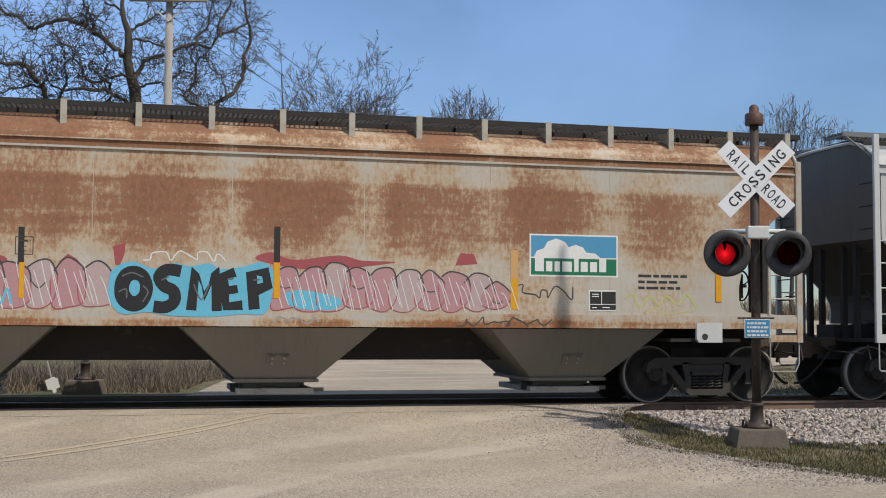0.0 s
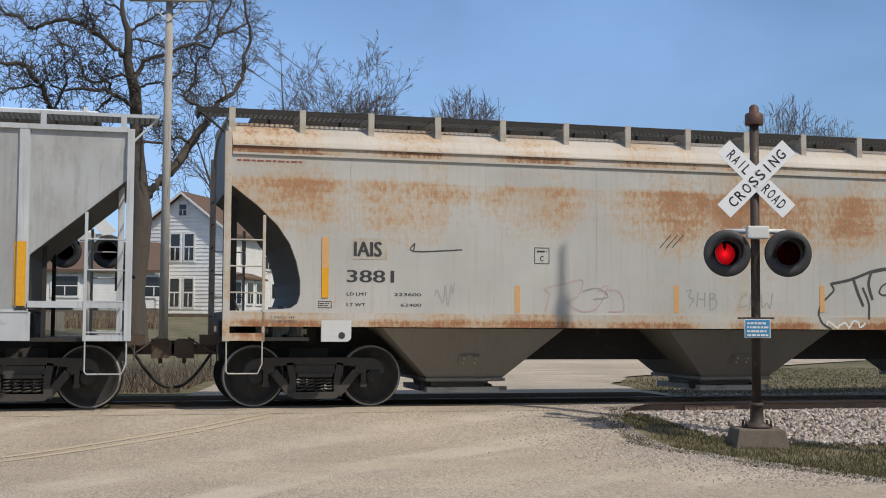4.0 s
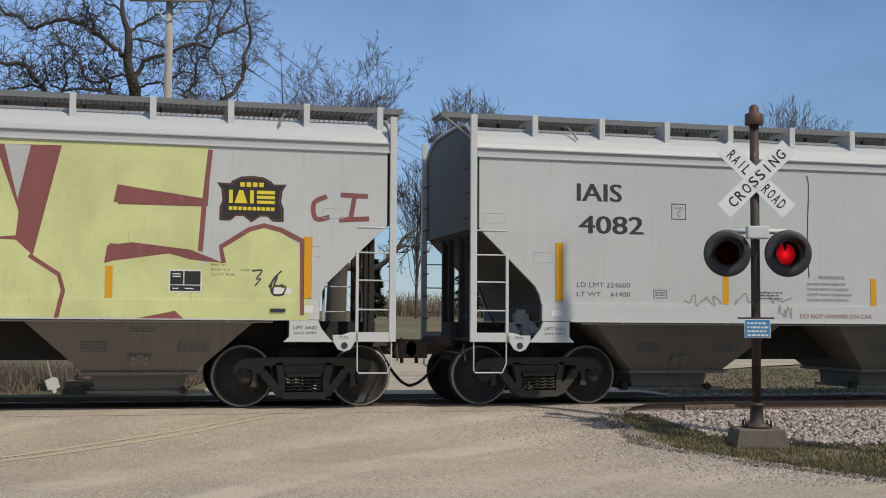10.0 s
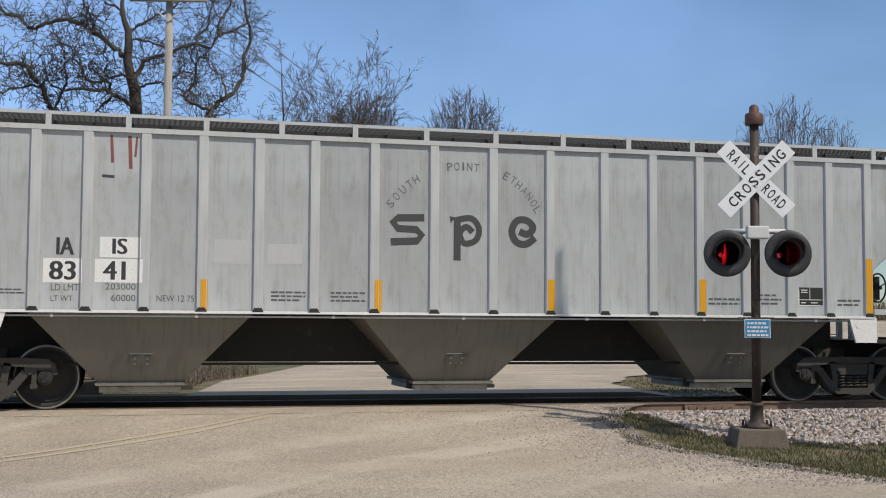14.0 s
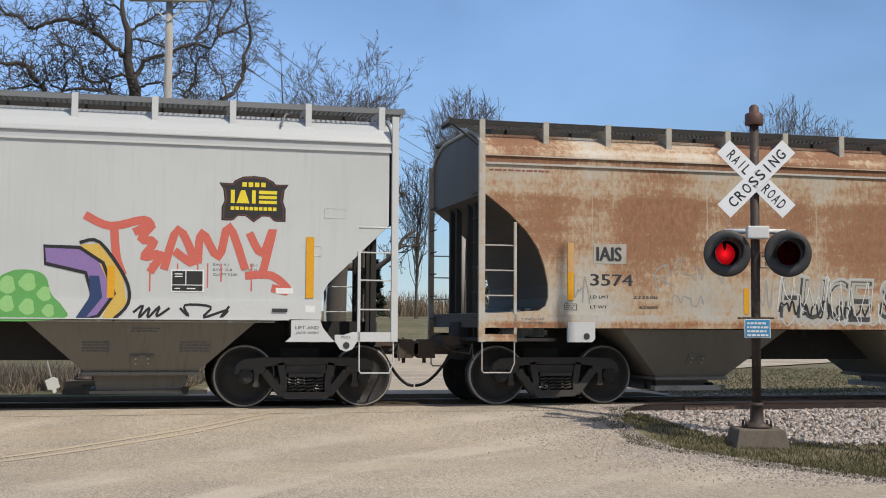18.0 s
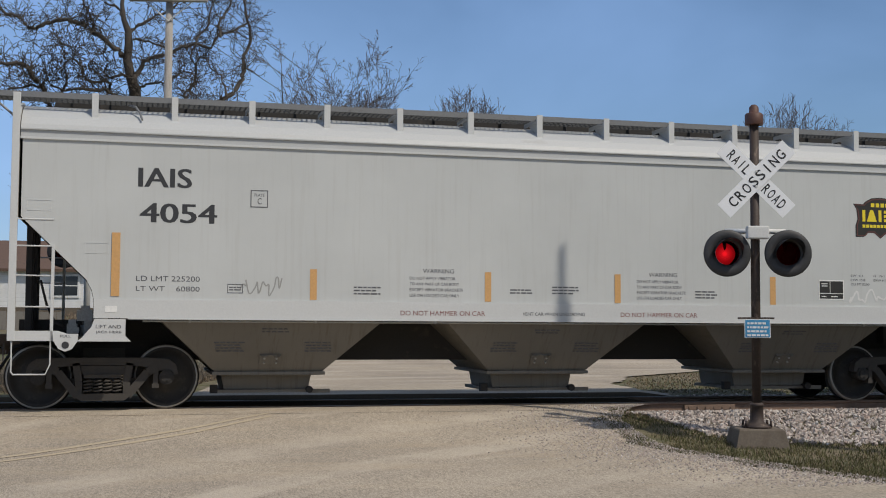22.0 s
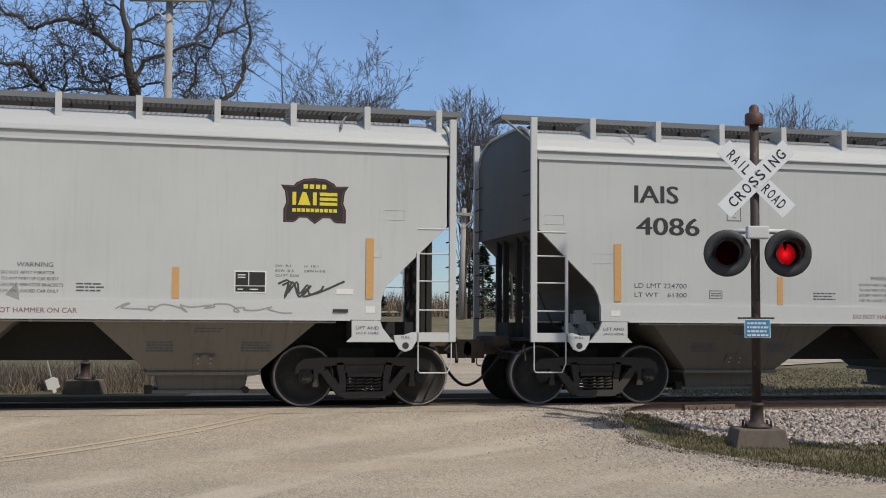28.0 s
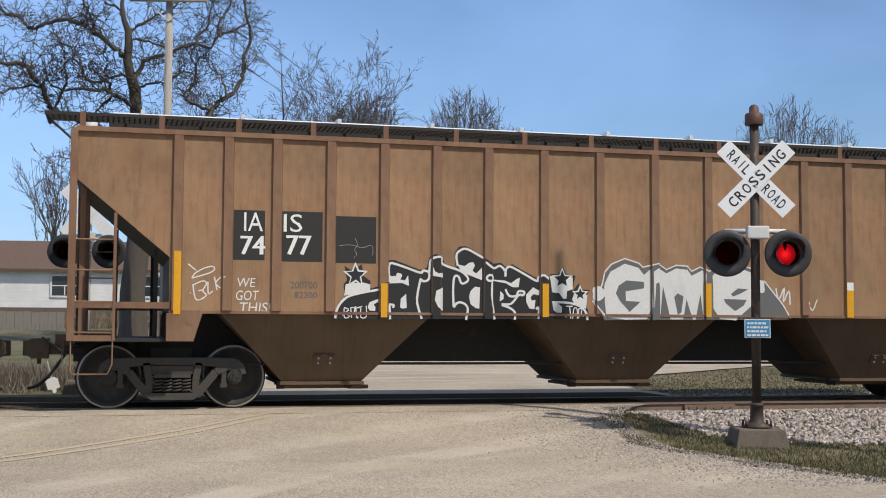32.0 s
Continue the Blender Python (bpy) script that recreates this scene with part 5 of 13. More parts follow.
lens_b.inputs["Base Color"].default_value = (0.75, 0.06, 0.085, 1)
lens_b.inputs["Transmission Weight"].default_value = 1.0
lens_b.inputs["Roughness"].default_value = 0.08
lens_b.inputs["IOR"].default_value = 1.06
bump(lens_nt, lens_b, noise_node(lens_nt, 60, 2), 0.2, 0.004)
glow_m, glow_nt, glow_b = material("lit_lamp_reflector")
glow_b.inputs["Base Color"].default_value = (0.35, 0.03, 0.03, 1)
glow_b.inputs["Emission Color"].default_value = (1.0, 0.14, 0.18, 1)
glow_c = glow_nt.nodes.new("ShaderNodeTexCoord")
glow_len = glow_nt.nodes.new("ShaderNodeVectorMath")
glow_len.operation = "LENGTH"
glow_nt.links.new(glow_c.outputs["Object"], glow_len.inputs[0])
glow_fall = (ramp(glow_nt, math_node(glow_nt, "DIVIDE", glow_len.outputs["Value"], 0.11), [(0.0, (1, 1, 1)), (0.4, (0.45, 0.45, 0.45)), (1.0, (0.16, 0.16, 0.16))]))
glow_nt.links.new(math_node(glow_nt, "MULTIPLY", glow_fall, 1.9), glow_b.inputs["Emission Strength"])
FLASHERS = []


def lamp_unit(parent, x, z, first, yaw=0.0, flash=True):
    bg_ = part("lamp_background", lathe(bmesh.new(), [(0.16, 0.03), (0.30, 0.03), (0.31, 0.02), (0.31, 0.0), (0.295, -0.012), (0.16, -0.02), (0.16, 0.03)], True, 40, cap=False), LAMP_BLACK, parent, "black round signal background", pose(x, -0.14, z, 0, 0, yaw))
    bm = bmesh.new()
    n = 18
    ra, rb = 0.185, 0.165
    va, vb = [], []
    for i in range(n + 1):
        a = radians(-20 + 220 * i / n)
        dep = 0.06 + 0.25 * max(0.0, math.sin(a)) ** 0.7
        va.append((bm.verts.new((math.cos(a) * ra, -0.01, math.sin(a) * ra)), bm.verts.new((math.cos(a) * ra, -0.01 - dep, math.sin(a) * ra * 0.98))))
    for p, q in zip(va, va[1:]):
        bm.faces.new((p[0], q[0], q[1], p[1]))
    bmesh.ops.solidify(bm, geom=bm.faces[:], thickness=0.006)
    part("lamp_hood", bm, LAMP_BLACK, bg_, "black visor over the lens")
    part("lamp_housing", lathe(bmesh.new(), [(0.16, 0.02), (0.17, 0.05), (0.16, 0.30), (0.10, 0.36), (0.03, 0.37)], True, 28, cap=False), LAMP_BLACK, bg_)
    part("lens", lathe(bmesh.new(), [(0.152, 0.004), (0.152, -0.012), (0.12, -0.03), (0.06, -0.042), (0.012, -0.046)], True, 32), lens_m, bg_, "round red signal lens")
    disc = part("flasher_disc", lathe(bmesh.new(), [(0.145, 0.006), (0.145, 0.0), (0.01, 0.0)], True, 28), LAMP_BLACK, bg_, "turning flasher disc", pose(0, 0.165, 0))
    part("lamp_reflector", lathe(bmesh.new(), [(0.135, -0.002), (0.13, -0.008), (0.01, -0.010)], True, 28), glow_m, disc, "glowing red reflector")
    if flash:
        FLASHERS.append((disc, first))
    else:
        disc.rotation_euler = (0, 0, math.pi)
    return bg_


def crossbuck(parent, z, near=True):
    words = (("RAIL", -0.50, -0.13), ("ROAD", 0.14, 0.52)), (("CROSSING", -0.50, 0.52),)
    for turn, y, sets in ((-45, -0.085, words[0]), (45, -0.10, words[1])):
        b = part("crossbuck_blade", cube(-0.61, 0.61, -0.004, 0.004, -0.122, 0.122, 0.002), SIGN_WHITE, parent, "white crossing blade with black letters", pose(0, y, z, 0, -turn, 0))
        for word, x0, x1 in sets if near else ():
            n = len(word)
            for i, ch in enumerate(word):
                a = x0 + (x1 - x0) * i / n
                d = (x1 - x0) / n
                wd = 0.16 * d if ch == "I" else 0.76 * d
                part("letter", text_bm(ch, a + d / 2 - wd / 2, a + d / 2 + wd / 2, -0.070, 0.070, -0.0062, 0.012 if ch != "I" else 0.0), SIGN_BLACK, b)
    for zz in (-0.10, 0.10):
        part("bolt", shared("sign_bolt", lambda: rod(bmesh.new(), (0, -0.112, 0), (0, -0.10, 0), 0.016, 8)), BOX_GREY, parent, "", pose(0, 0, z + zz))


def crossing_signal(x, y, z, rz, label, h_mast, near, flash=True, lamp_drop=2.0, cross_rise=0.99):
    sig = tagged(empty("crossing_signal"), label, "railway signal", "pair of crossing signals")
    sig.matrix_basis = pose(x, y, z, 0, 0, rz)
    bm = bmesh.new()
    pr = [(0.36, -0.06), (0.345, 0.0), (0.295, 0.222), (0.28, 0.24)]
    rings = [[bm.verts.new((sx * r, sy * r, hh)) for sx, sy in ((-1, -1), (1, -1), (1, 1), (-1, 1))] for r, hh in [(0.37, -0.3)] + pr]
    for a, b in zip(rings, rings[1:]):
        for i in range(4):
            bm.faces.new((a[i], a[(i + 1) % 4], b[(i + 1) % 4], b[i]))
    bm.faces.new(rings[-1])
    part("concrete_base", bm, CONCRETE, sig, "weathered concrete footing")
    b0 = 0.24
    foot = part("mast_base", lathe(bmesh.new(), [(0.19, b0), (0.19, b0 + 0.03), (0.12, b0 + 0.055), (0.088, b0 + 0.09), (0.084, b0 + 0.28), (0.092, b0 + 0.285), (0.092, b0 + 0.31), (0.07, b0 + 0.33)], False, 24), MAST, sig, "cast mast base")
    for sx in (-1, 1):
        for sy in (-1, 1):
            part("anchor_bolt", shared("anchor", lambda: rod(bmesh.new(), (0, 0, b0 + 0.02), (0, 0, b0 + 0.10), 0.018, 8)), MAST, foot, "", pose(sx * 0.16, sy * 0.10, 0))
    part("mast", rod(bmesh.new(), (0, 0, b0 + 0.05), (0, 0, h_mast - 0.22), 0.060, 20), MAST if near else BOX_GREY, sig, "peeling painted steel mast" if near else "silver painted steel mast")
    part("mast_cap", lathe(bmesh.new(), [(0.115, h_mast - 0.28), (0.12, h_mast - 0.27), (0.12, h_mast - 0.14), (0.10, h_mast - 0.12), (0.065, h_mast - 0.115), (0.062, h_mast - 0.04), (0.03, h_mast - 0.005), (0.005, h_mast)], False, 22), MAST_CAP if near else BOX_GREY, sig, "red-brown cast cap")
    zl = h_mast - lamp_drop
    crossbuck(sig, zl + cross_rise, near)
    part("junction_box", cube(-0.145, 0.145, -0.20, -0.06, zl + 0.19, zl + 0.36, 0.02), BOX_GREY, sig, "pale junction box")
    part("crossarm", rod(bmesh.new(), (-0.40, 0.0, zl + 0.30), (0.40, 0.0, zl + 0.30), 0.035, 10), BOX_GREY, sig, "pale crossarm")
    for sx in (-1, 1):
        part("lamp_bracket", rod(bmesh.new(), (sx * 0.40, 0.0, zl + 0.31), (sx * 0.40, 0.05, zl), 0.028, 8), LAMP_BLACK, sig)
        lamp_unit(sig, sx * 0.40, zl, sx < 0, 0, flash)
    if near:
        sgn = part("notice_plate", cube(-0.17, 0.17, -0.085, -0.078, 1.42, 1.665, 0.0), WHITE_PAINT, sig, "small blue notice plate with white print")
        part("plate_face", cube(-0.16, 0.16, -0.0895, -0.0855, 1.43, 1.655), BLUE_SIGN, sgn)
        rn = random.Random(3)
        bmx = bmesh.new()
        for r in range(4):
            zz = 1.61 - r * 0.052
            xx = -0.135
            while xx < 0.11:
                ww = rn.uniform(0.02, 0.06)
                box(bmx, xx, min(xx + ww, 0.14), -0.0935, -0.089, zz - 0.013, zz + 0.013)
                xx += ww + 0.012
        part("small_print", bmx, WHITE_PAINT, sgn)
        part("plate_bracket", cube(-0.225, 0.225, -0.077, 0.07, 1.667, 1.69), MAST, sig)
    return sig


near_signal = crossing_signal(8.07, -4.65, -0.335, -15.0, "weathered railroad crossing signal with red flashing lamps", 4.53, True)
far_signal = crossing_signal(-0.71, 4.3, -0.05, -8.0, "silver crossing signal with dark lamps beyond the track", 5.15, False, False, 2.55, 0.74)
# ---- trees ----
BARK = worn("grey_brown_bark", (0.082, 0.069, 0.058), 0.95, 0, 0.35, 5.0, (0.055, 0.045, 0.038), 0.5, (1, 1, 0.3), 0.8, 20.0)
TWIG = worn("brown_twigs", (0.115, 0.094, 0.080), 0.95, 0, 0.3, 3.0, (0.08, 0.06, 0.055), 0.55, relief=0.0)


class Wood:
    """Collects tapered limbs; they become rings of vertices at the end."""
    def __init__(self):
        self.limbs = []

    def limb(self, pts, radii, sides):
        self.limbs.append((pts, radii, sides))

    def reach(self):
        pts = [p for l in self.limbs for p in l[0]]
        return max(abs(p.x) for p in pts), max(p.z for p in pts)

    def mesh(self, name, mat, wide=1.0, high=1.0):
        verts, faces = [], []
        for pts, radii, sides in self.limbs:
            pts = [Vector((p.x * wide, p.y * wide, p.z * high)) for p in pts]
            base = None
            for i, (p, r) in enumerate(zip(pts, radii)):
                d = (pts[min(i + 1, len(pts) - 1)] - pts[max(i - 1, 0)])
                d = d.normalized() if d.length > 1e-6 else Vector((0, 0, 1))
                a = d.orthogonal().normalized()
                b = d.cross(a)
                k = len(verts)
                for j in range(sides):
                    t = 2 * math.pi * j / sides
                    v = p + (a * math.cos(t) + b * math.sin(t)) * r
                    verts.append((v.x, v.y, v.z))
                if base is not None:
                    for j in range(sides):
                        faces.append((base + j, base + (j + 1) % sides, k + (j + 1) % sides, k + j))
                base = k
        me = bpy.data.meshes.new(name)
        me.from_pydata(verts, [], faces)
        me.polygons.foreach_set("use_smooth", [True] * len(faces))
        me.materials.append(mat)
        return me


def grow(wood_trunk, wood_crown, rng, p, d, length, r, level, cfg):
    """A limb with wobble; its children leave along its length."""
    lv = min(level, 4)
    n = max(3, int(length / cfg["seg"][lv]))
    pts, radii = [p.copy()], [r]
    step = length / n
    cur = d.normalized()
    tip = cfg["tip"]
    bend = Vector((0, 0, 0))
    for i in range(n):
        w = cfg["wobble"][lv]
        bend = bend * 0.55 + Vector((rng.gauss(0, w), rng.gauss(0, w), rng.gauss(0, w)))
        cur = (cur + bend + Vector((0, 0, cfg["rise"][lv]))).normalized()
        pts.append(pts[-1] + cur * step)
        radii.append(max(tip, r * (1 - (i + 1) / n * cfg["taper"])))
    sides = (9, 7, 5, 4, 3, 3)[min(level, 5)]
    (wood_trunk if level == 0 else wood_crown).limb(pts, radii, sides)
    if level >= cfg["levels"]:
        return
    kids = cfg["kids"][lv]
    for k in range(kids):
        f = cfg["from"][lv] + (1 - cfg["from"][lv]) * (k + rng.random() * 0.9) / kids
        i = min(n, max(1, int(f * n + 0.5)))
        q = pts[i]
        along_d = (pts[i] - pts[i - 1]).normalized()
        side = along_d.orthogonal().normalized()
        side.rotate(Matrix.Rotation(rng.random() * 6.283, 3, along_d))
        sp = cfg["spread"][lv] * rng.uniform(0.7, 1.25)
        nd = (along_d * math.cos(sp) + side * math.sin(sp)).normalized()
        ln = length * cfg["ratio"][lv] * rng.uniform(0.6, 1.15) * (1.1 - 0.4 * f)
        grow(wood_trunk, wood_crown, rng, q, nd, ln, max(tip, radii[i] * rng.uniform(*cfg["thin"])), level + 1, cfg)


UPRIGHT = dict(seg=(0.8, 0.6, 0.4, 0.35, 0.3), wobble=(0.035, 0.06, 0.08, 0.10, 0.12), rise=(0.02, 0.05, 0.05, 0.04, 0.02), kids=(9, 6, 4, 3, 0), spread=(0.55, 0.6, 0.6, 0.6, 0.6), ratio=(0.50, 0.50, 0.52, 0.55, 0.5), levels=4, tip=0.015, taper=0.85, thin=(0.4, 0.6))
UPRIGHT["from"] = (0.18, 0.15, 0.12, 0.15, 0.2)
FAN = dict(seg=(0.9, 0.6, 0.45, 0.4, 0.35), wobble=(0.04, 0.06, 0.08, 0.10, 0.12), rise=(0.02, 0.035, 0.03, 0.02, 0.02), kids=(9, 6, 4, 3, 0), spread=(0.55, 0.6, 0.65, 0.7, 0.6), ratio=(0.34, 0.52, 0.55, 0.55, 0.5), levels=4, tip=0.011, taper=0.93, thin=(0.42, 0.62))
FAN["from"] = (0.40, 0.2, 0.15, 0.15, 0.2)
BUSHY = dict(seg=(0.6, 0.5, 0.4, 0.3, 0.3), wobble=(0.05, 0.08, 0.10, 0.12, 0.15), rise=(0.02, 0.04, 0.04, 0.04, 0.02), kids=(11, 9, 7, 5, 0), spread=(0.75, 0.65, 0.6, 0.6, 0.6), ratio=(0.66, 0.55, 0.5, 0.5, 0.5), levels=4, tip=0.016, taper=0.8, thin=(0.4, 0.6))
BUSHY["from"] = (0.12, 0.12, 0.12, 0.15, 0.2)
OAK = dict(seg=(0.7, 0.30, 0.24, 0.17, 0.13), wobble=(0.06, 0.20, 0.26, 0.27, 0.30), rise=(0.0, 0.0, 0.02, 0.03, 0.03), kids=(0, 6, 4, 3, 2), spread=(0.8, 0.9, 0.9, 0.9, 0.8), ratio=(0.8, 0.50, 0.60, 0.55, 0.6), levels=5, tip=0.0085, taper=0.72, thin=(0.45, 0.62))
OAK["from"] = (0.3, 0.15, 0.12, 0.10, 0.15)


def bare_tree(x, y, height, r, seed, cfg, label, stems=1, flare=0.25, spread=None, z=None):
    tree = tagged(empty("bare_tree"), label, "tree", "bare trees behind the track")
    z0 = (ground_z(x, y) if z is None else z) - 0.15
    tree.location = (x, y, z0)
    rng = random.Random(seed)
    t, c = Wood(), Wood()
    for k in range(stems):
        a = 6.283 * k / stems + rng.random()
        lean = Vector((math.cos(a) * flare, math.sin(a) * flare, 1)) if stems > 1 else Vector((rng.gauss(0, 0.05), rng.gauss(0, 0.05), 1))
        grow(t, c, rng, Vector((0, 0, 0)), lean, height * (1 if stems == 1 else rng.uniform(0.75, 1)), r, 0, cfg)
    wide, top = c.reach()
    high = height / top
    wide = spread / wide if spread else high
    part("trunk", t.mesh("trunk", BARK, wide, high), BARK, tree)
    part("crown", c.mesh("crown", TWIG, wide, high), TWIG, tree, "bare twiggy crown")
    return tree


OAK_TRUNK = ((0, 0, 0), (0.02, 0, 0.97), (-0.04, 0, 2.0), (0.11, 0.02, 3.51), (0.2, 0.05, 4.55), (0.11, 0.05, 5.59), (0.01, 0, 6.73), (-0.03, 0, 8.06), (-0.09, 0, 8.83), (-0.24, 0, 9.3), (-0.36, 0, 9.85), (-0.32, 0, 10.35), (-0.35, 0, 10.83), (-0.5, 0, 11.2), (-0.57, 0, 11.72), (-0.49, 0.1, 12.55), (-0.68, 0.1, 13.41))
OAK_RADII = (0.60, 0.47, 0.42, 0.40, 0.37, 0.31, 0.25, 0.21, 0.20, 0.17, 0.15, 0.14, 0.12, 0.09, 0.07, 0.05, 0.03)
# the oak's great limbs: thickness at foot and tip, reach in depth, and their bends as (aside, height)
OAK_BOUGHS = (
    (0.090, 0.040, -1.5, ((-0.36, 9.81), (-0.68, 10.11), (-1.05, 10.37), (-1.42, 10.64), (-1.7, 10.82), (-2.04, 10.89), (-2.44, 10.89), (-2.86, 10.76), (-3.23, 10.54), (-3.46, 10.55), (-3.72, 10.77), (-4.07, 10.84), (-4.51, 11.02), (-4.96, 10.85))),
    (0.060, 0.030, -1.2, ((-1.48, 10.77), (-1.46, 10.91), (-1.57, 11.11), (-1.75, 11.45), (-1.93, 11.9), (-2.28, 12.37))),
    (0.080, 0.030, 1.2, ((-0.14, 9.02), (0.05, 9.51), (0.25, 9.89), (0.56, 10.09), (1.04, 10.21), (1.32, 10.48), (1.9, 10.65), (2.42, 10.64), (2.74, 11.07), (3.27, 11.37), (3.77, 11.68))),
    (0.050, 0.020, 1.4, ((1.86, 10.48), (2.01, 10.92), (2.33, 11.36), (2.42, 11.95), (2.68, 12.63))),
    (0.060, 0.025, 0.5, ((-0.27, 10.81), (-0.02, 11.08), (0.29, 11.24), (0.57, 11.47), (1.0, 11.68), (1.47, 12.16), (1.94, 12.68))),
    (0.040, 0.020, -1.0, ((0.04, 8.83), (0.26, 9.01), (0.66, 9.05), (0.97, 9.08), (1.24, 9.29), (1.6, 9.37), (1.83, 9.16))),
    (0.070, 0.025, -1.4, ((-0.05, 8.12), (-0.32, 8.4), (-0.68, 8.5), (-1.01, 8.68), (-1.42, 8.63), (-1.85, 8.63), (-2.28, 8.52), (-2.68, 8.65), (-2.88, 8.97))),
    (0.050, 0.025, -2.0, ((-0.98, 8.74), (-0.86, 8.93), (-1.09, 8.98), (-1.44, 8.86), (-1.68, 8.97), (-1.75, 9.25), (-2.01, 9.46), (-2.09, 9.75), (-2.39, 9.82))),
    (0.050, 0.025, 1.0, ((-0.69, 8.57), (-0.98, 8.48), (-1.2, 8.28), (-1.53, 8.02), (-1.91, 7.99))),
    (0.110, 0.050, -2.2, ((-0.05, 6.35), (-0.86, 7.23), (-1.67, 7.6), (-2.2, 7.75), (-2.63, 7.88), (-2.85, 8.17), (-2.97, 8.55), (-3.26, 8.8), (-3.42, 9.08), (-3.66, 9.17), (-4.03, 9.09), (-4.51, 9.07))),
    (0.045, 0.020, -2.6, ((-3.07, 8.75), (-3.32, 8.75), (-3.55, 8.58), (-3.8, 8.42), (-4.17, 8.18), (-4.48, 8.15))),
    (0.050, 0.025, -1.6, ((-2.63, 8.13), (-2.41, 8.55), (-2.26, 8.97), (-2.34, 9.35), (-2.28, 9.67), (-2.47, 9.96))),
    (0.180, 0.110, 1.5, ((0.26, 5.18), (0.76, 5.8), (1.37, 6.48), (1.83, 7.28), (2.3, 7.94), (2.49, 8.37))),
    (0.100, 0.030, 2.2, ((2.3, 7.94), (2.42, 8.26), (2.7, 8.64), (3.21, 9.02), (3.54, 9.58), (3.61, 10.07), (3.62, 10.48), (3.87, 11.15), (3.74, 12.12), (3.62, 12.99), (3.75, 13.68))),
    (0.060, 0.030, 2.6, ((2.41, 8.26), (1.93, 8.49), (1.57, 8.81), (1.77, 9.17), (1.96, 9.51), (1.98, 10.13), (1.84, 10.6), (1.99, 11.02))),
    (0.040, 0.020, 1.8, ((2.93, 8.79), (2.88, 9.3), (2.75, 9.7), (2.47, 10.01), (2.37, 10.4))),
    (0.050, 0.020, 1.0, ((1.79, 7.09), (1.42, 7.32), (1.05, 7.27), (0.8, 7.37), (0.53, 7.83))),
    (0.050, 0.020, -0.6, ((-0.34, 10.43), (-0.07, 10.52), (0.34, 10.42), (0.73, 10.28), (1.0, 10.07))),
    (0.050, 0.020, 0.8, ((2.71, 10.81), (2.68, 11.33), (2.92, 11.83), (3.13, 12.45), (3.02, 13.04))),
    (0.050, 0.020, -0.9, ((-0.22, 9.24), (-0.54, 9.3), (-0.88, 9.1), (-1.06, 9.28), (-0.99, 9.62), (-1.21, 9.87))),
    (0.050, 0.020, 0.4, ((-0.54, 11.3), (-0.77, 11.66), (-1.13, 11.82), (-1.43, 12.3))),
)
OAK_LIMBS = ((7.0, (0.9, 0.5, 0.15), 2.6, 0.05), (6.0, (-0.8, -0.5, 0.2), 3.2, 0.06), (7.6, (0.5, -0.6, 0.3), 2.2, 0.05), (12.3, (-0.6, 0.1, 0.6), 2.4, 0.045), (12.6, (0.7, 0.2, 0.6), 2.4, 0.045))
FORK_TRUNK = ((0, 0, 0), (0.02, 0, 1.0), (0.06, 0, 2.4), (0.20, 0.05, 3.7), (0.1, 0.1, 4.6), (0.3, 0.1, 5.8), (0.1, 0.0, 7.2))
FORK_LIMBS = ((3.0, (0.95, -0.1, 0.25), 3.6, 0.16), (3.6, (0.85, 0.2, 0.45), 3.4, 0.13), (3.7, (-0.85, 0.1, 0.55), 2.8, 0.12), (4.4, (0.8, -0.2, 0.55), 2.8, 0.10), (4.8, (-0.6, -0.3, 0.7), 2.6, 0.09), (5.4, (0.7, 0.2, 0.6), 2.2, 0.08), (6.0, (-0.4, 0.4, 0.8), 1.8, 0.06), (2.6, (-0.9, -0.1, 0.35), 2.2, 0.08))


def bough(t, c, rng, r, tip, depth, bends):
    """A great limb through its bends, knotty between them, with crooked twigs all along."""
    pts = [Vector((x, depth * i / (len(bends) - 1), z)) for i, (x, z) in enumerate(bends)]
    path = []
    for i in range(len(pts) - 1):
        a, b, e, f = pts[max(i - 1, 0)], pts[i], pts[i + 1], pts[min(i + 2, len(pts) - 1)]
        for k in range(4):
            u = k / 4
            q = 0.5 * (2 * b + (e - a) * u + (2 * a - 5 * b + 4 * e - f) * u * u + (3 * b - a - 3 * e + f) * u ** 3)
            if i or k:
                q = q + Vector((rng.gauss(0, 0.022), rng.gauss(0, 0.03), rng.gauss(0, 0.022)))
            path.append(q)
    path.append(pts[-1])
    n = len(path) - 1
    radii = [(r + (tip - r) * i / n) * rng.uniform(0.92, 1.10) for i in range(n + 1)]
    c.limb(path, radii, 8)
    lateral = Vector((0, 0, 1))
    for i in range(3, n + 1):
        for _ in range(1 + (rng.random() < 0.7) if i < n - 2 else 3):
            d = (path[i] - path[i - 1]).normalized() * 0.6 + lateral * rng.gauss(0.25, 0.8) + Vector((rng.gauss(0, 0.7), rng.gauss(0, 0.7), 0))
            grow(t, c, rng, path[i], d, rng.uniform(0.35, 1.35), min(0.022, max(0.011, radii[i] * rng.uniform(0.22, 0.4))), 3, OAK)


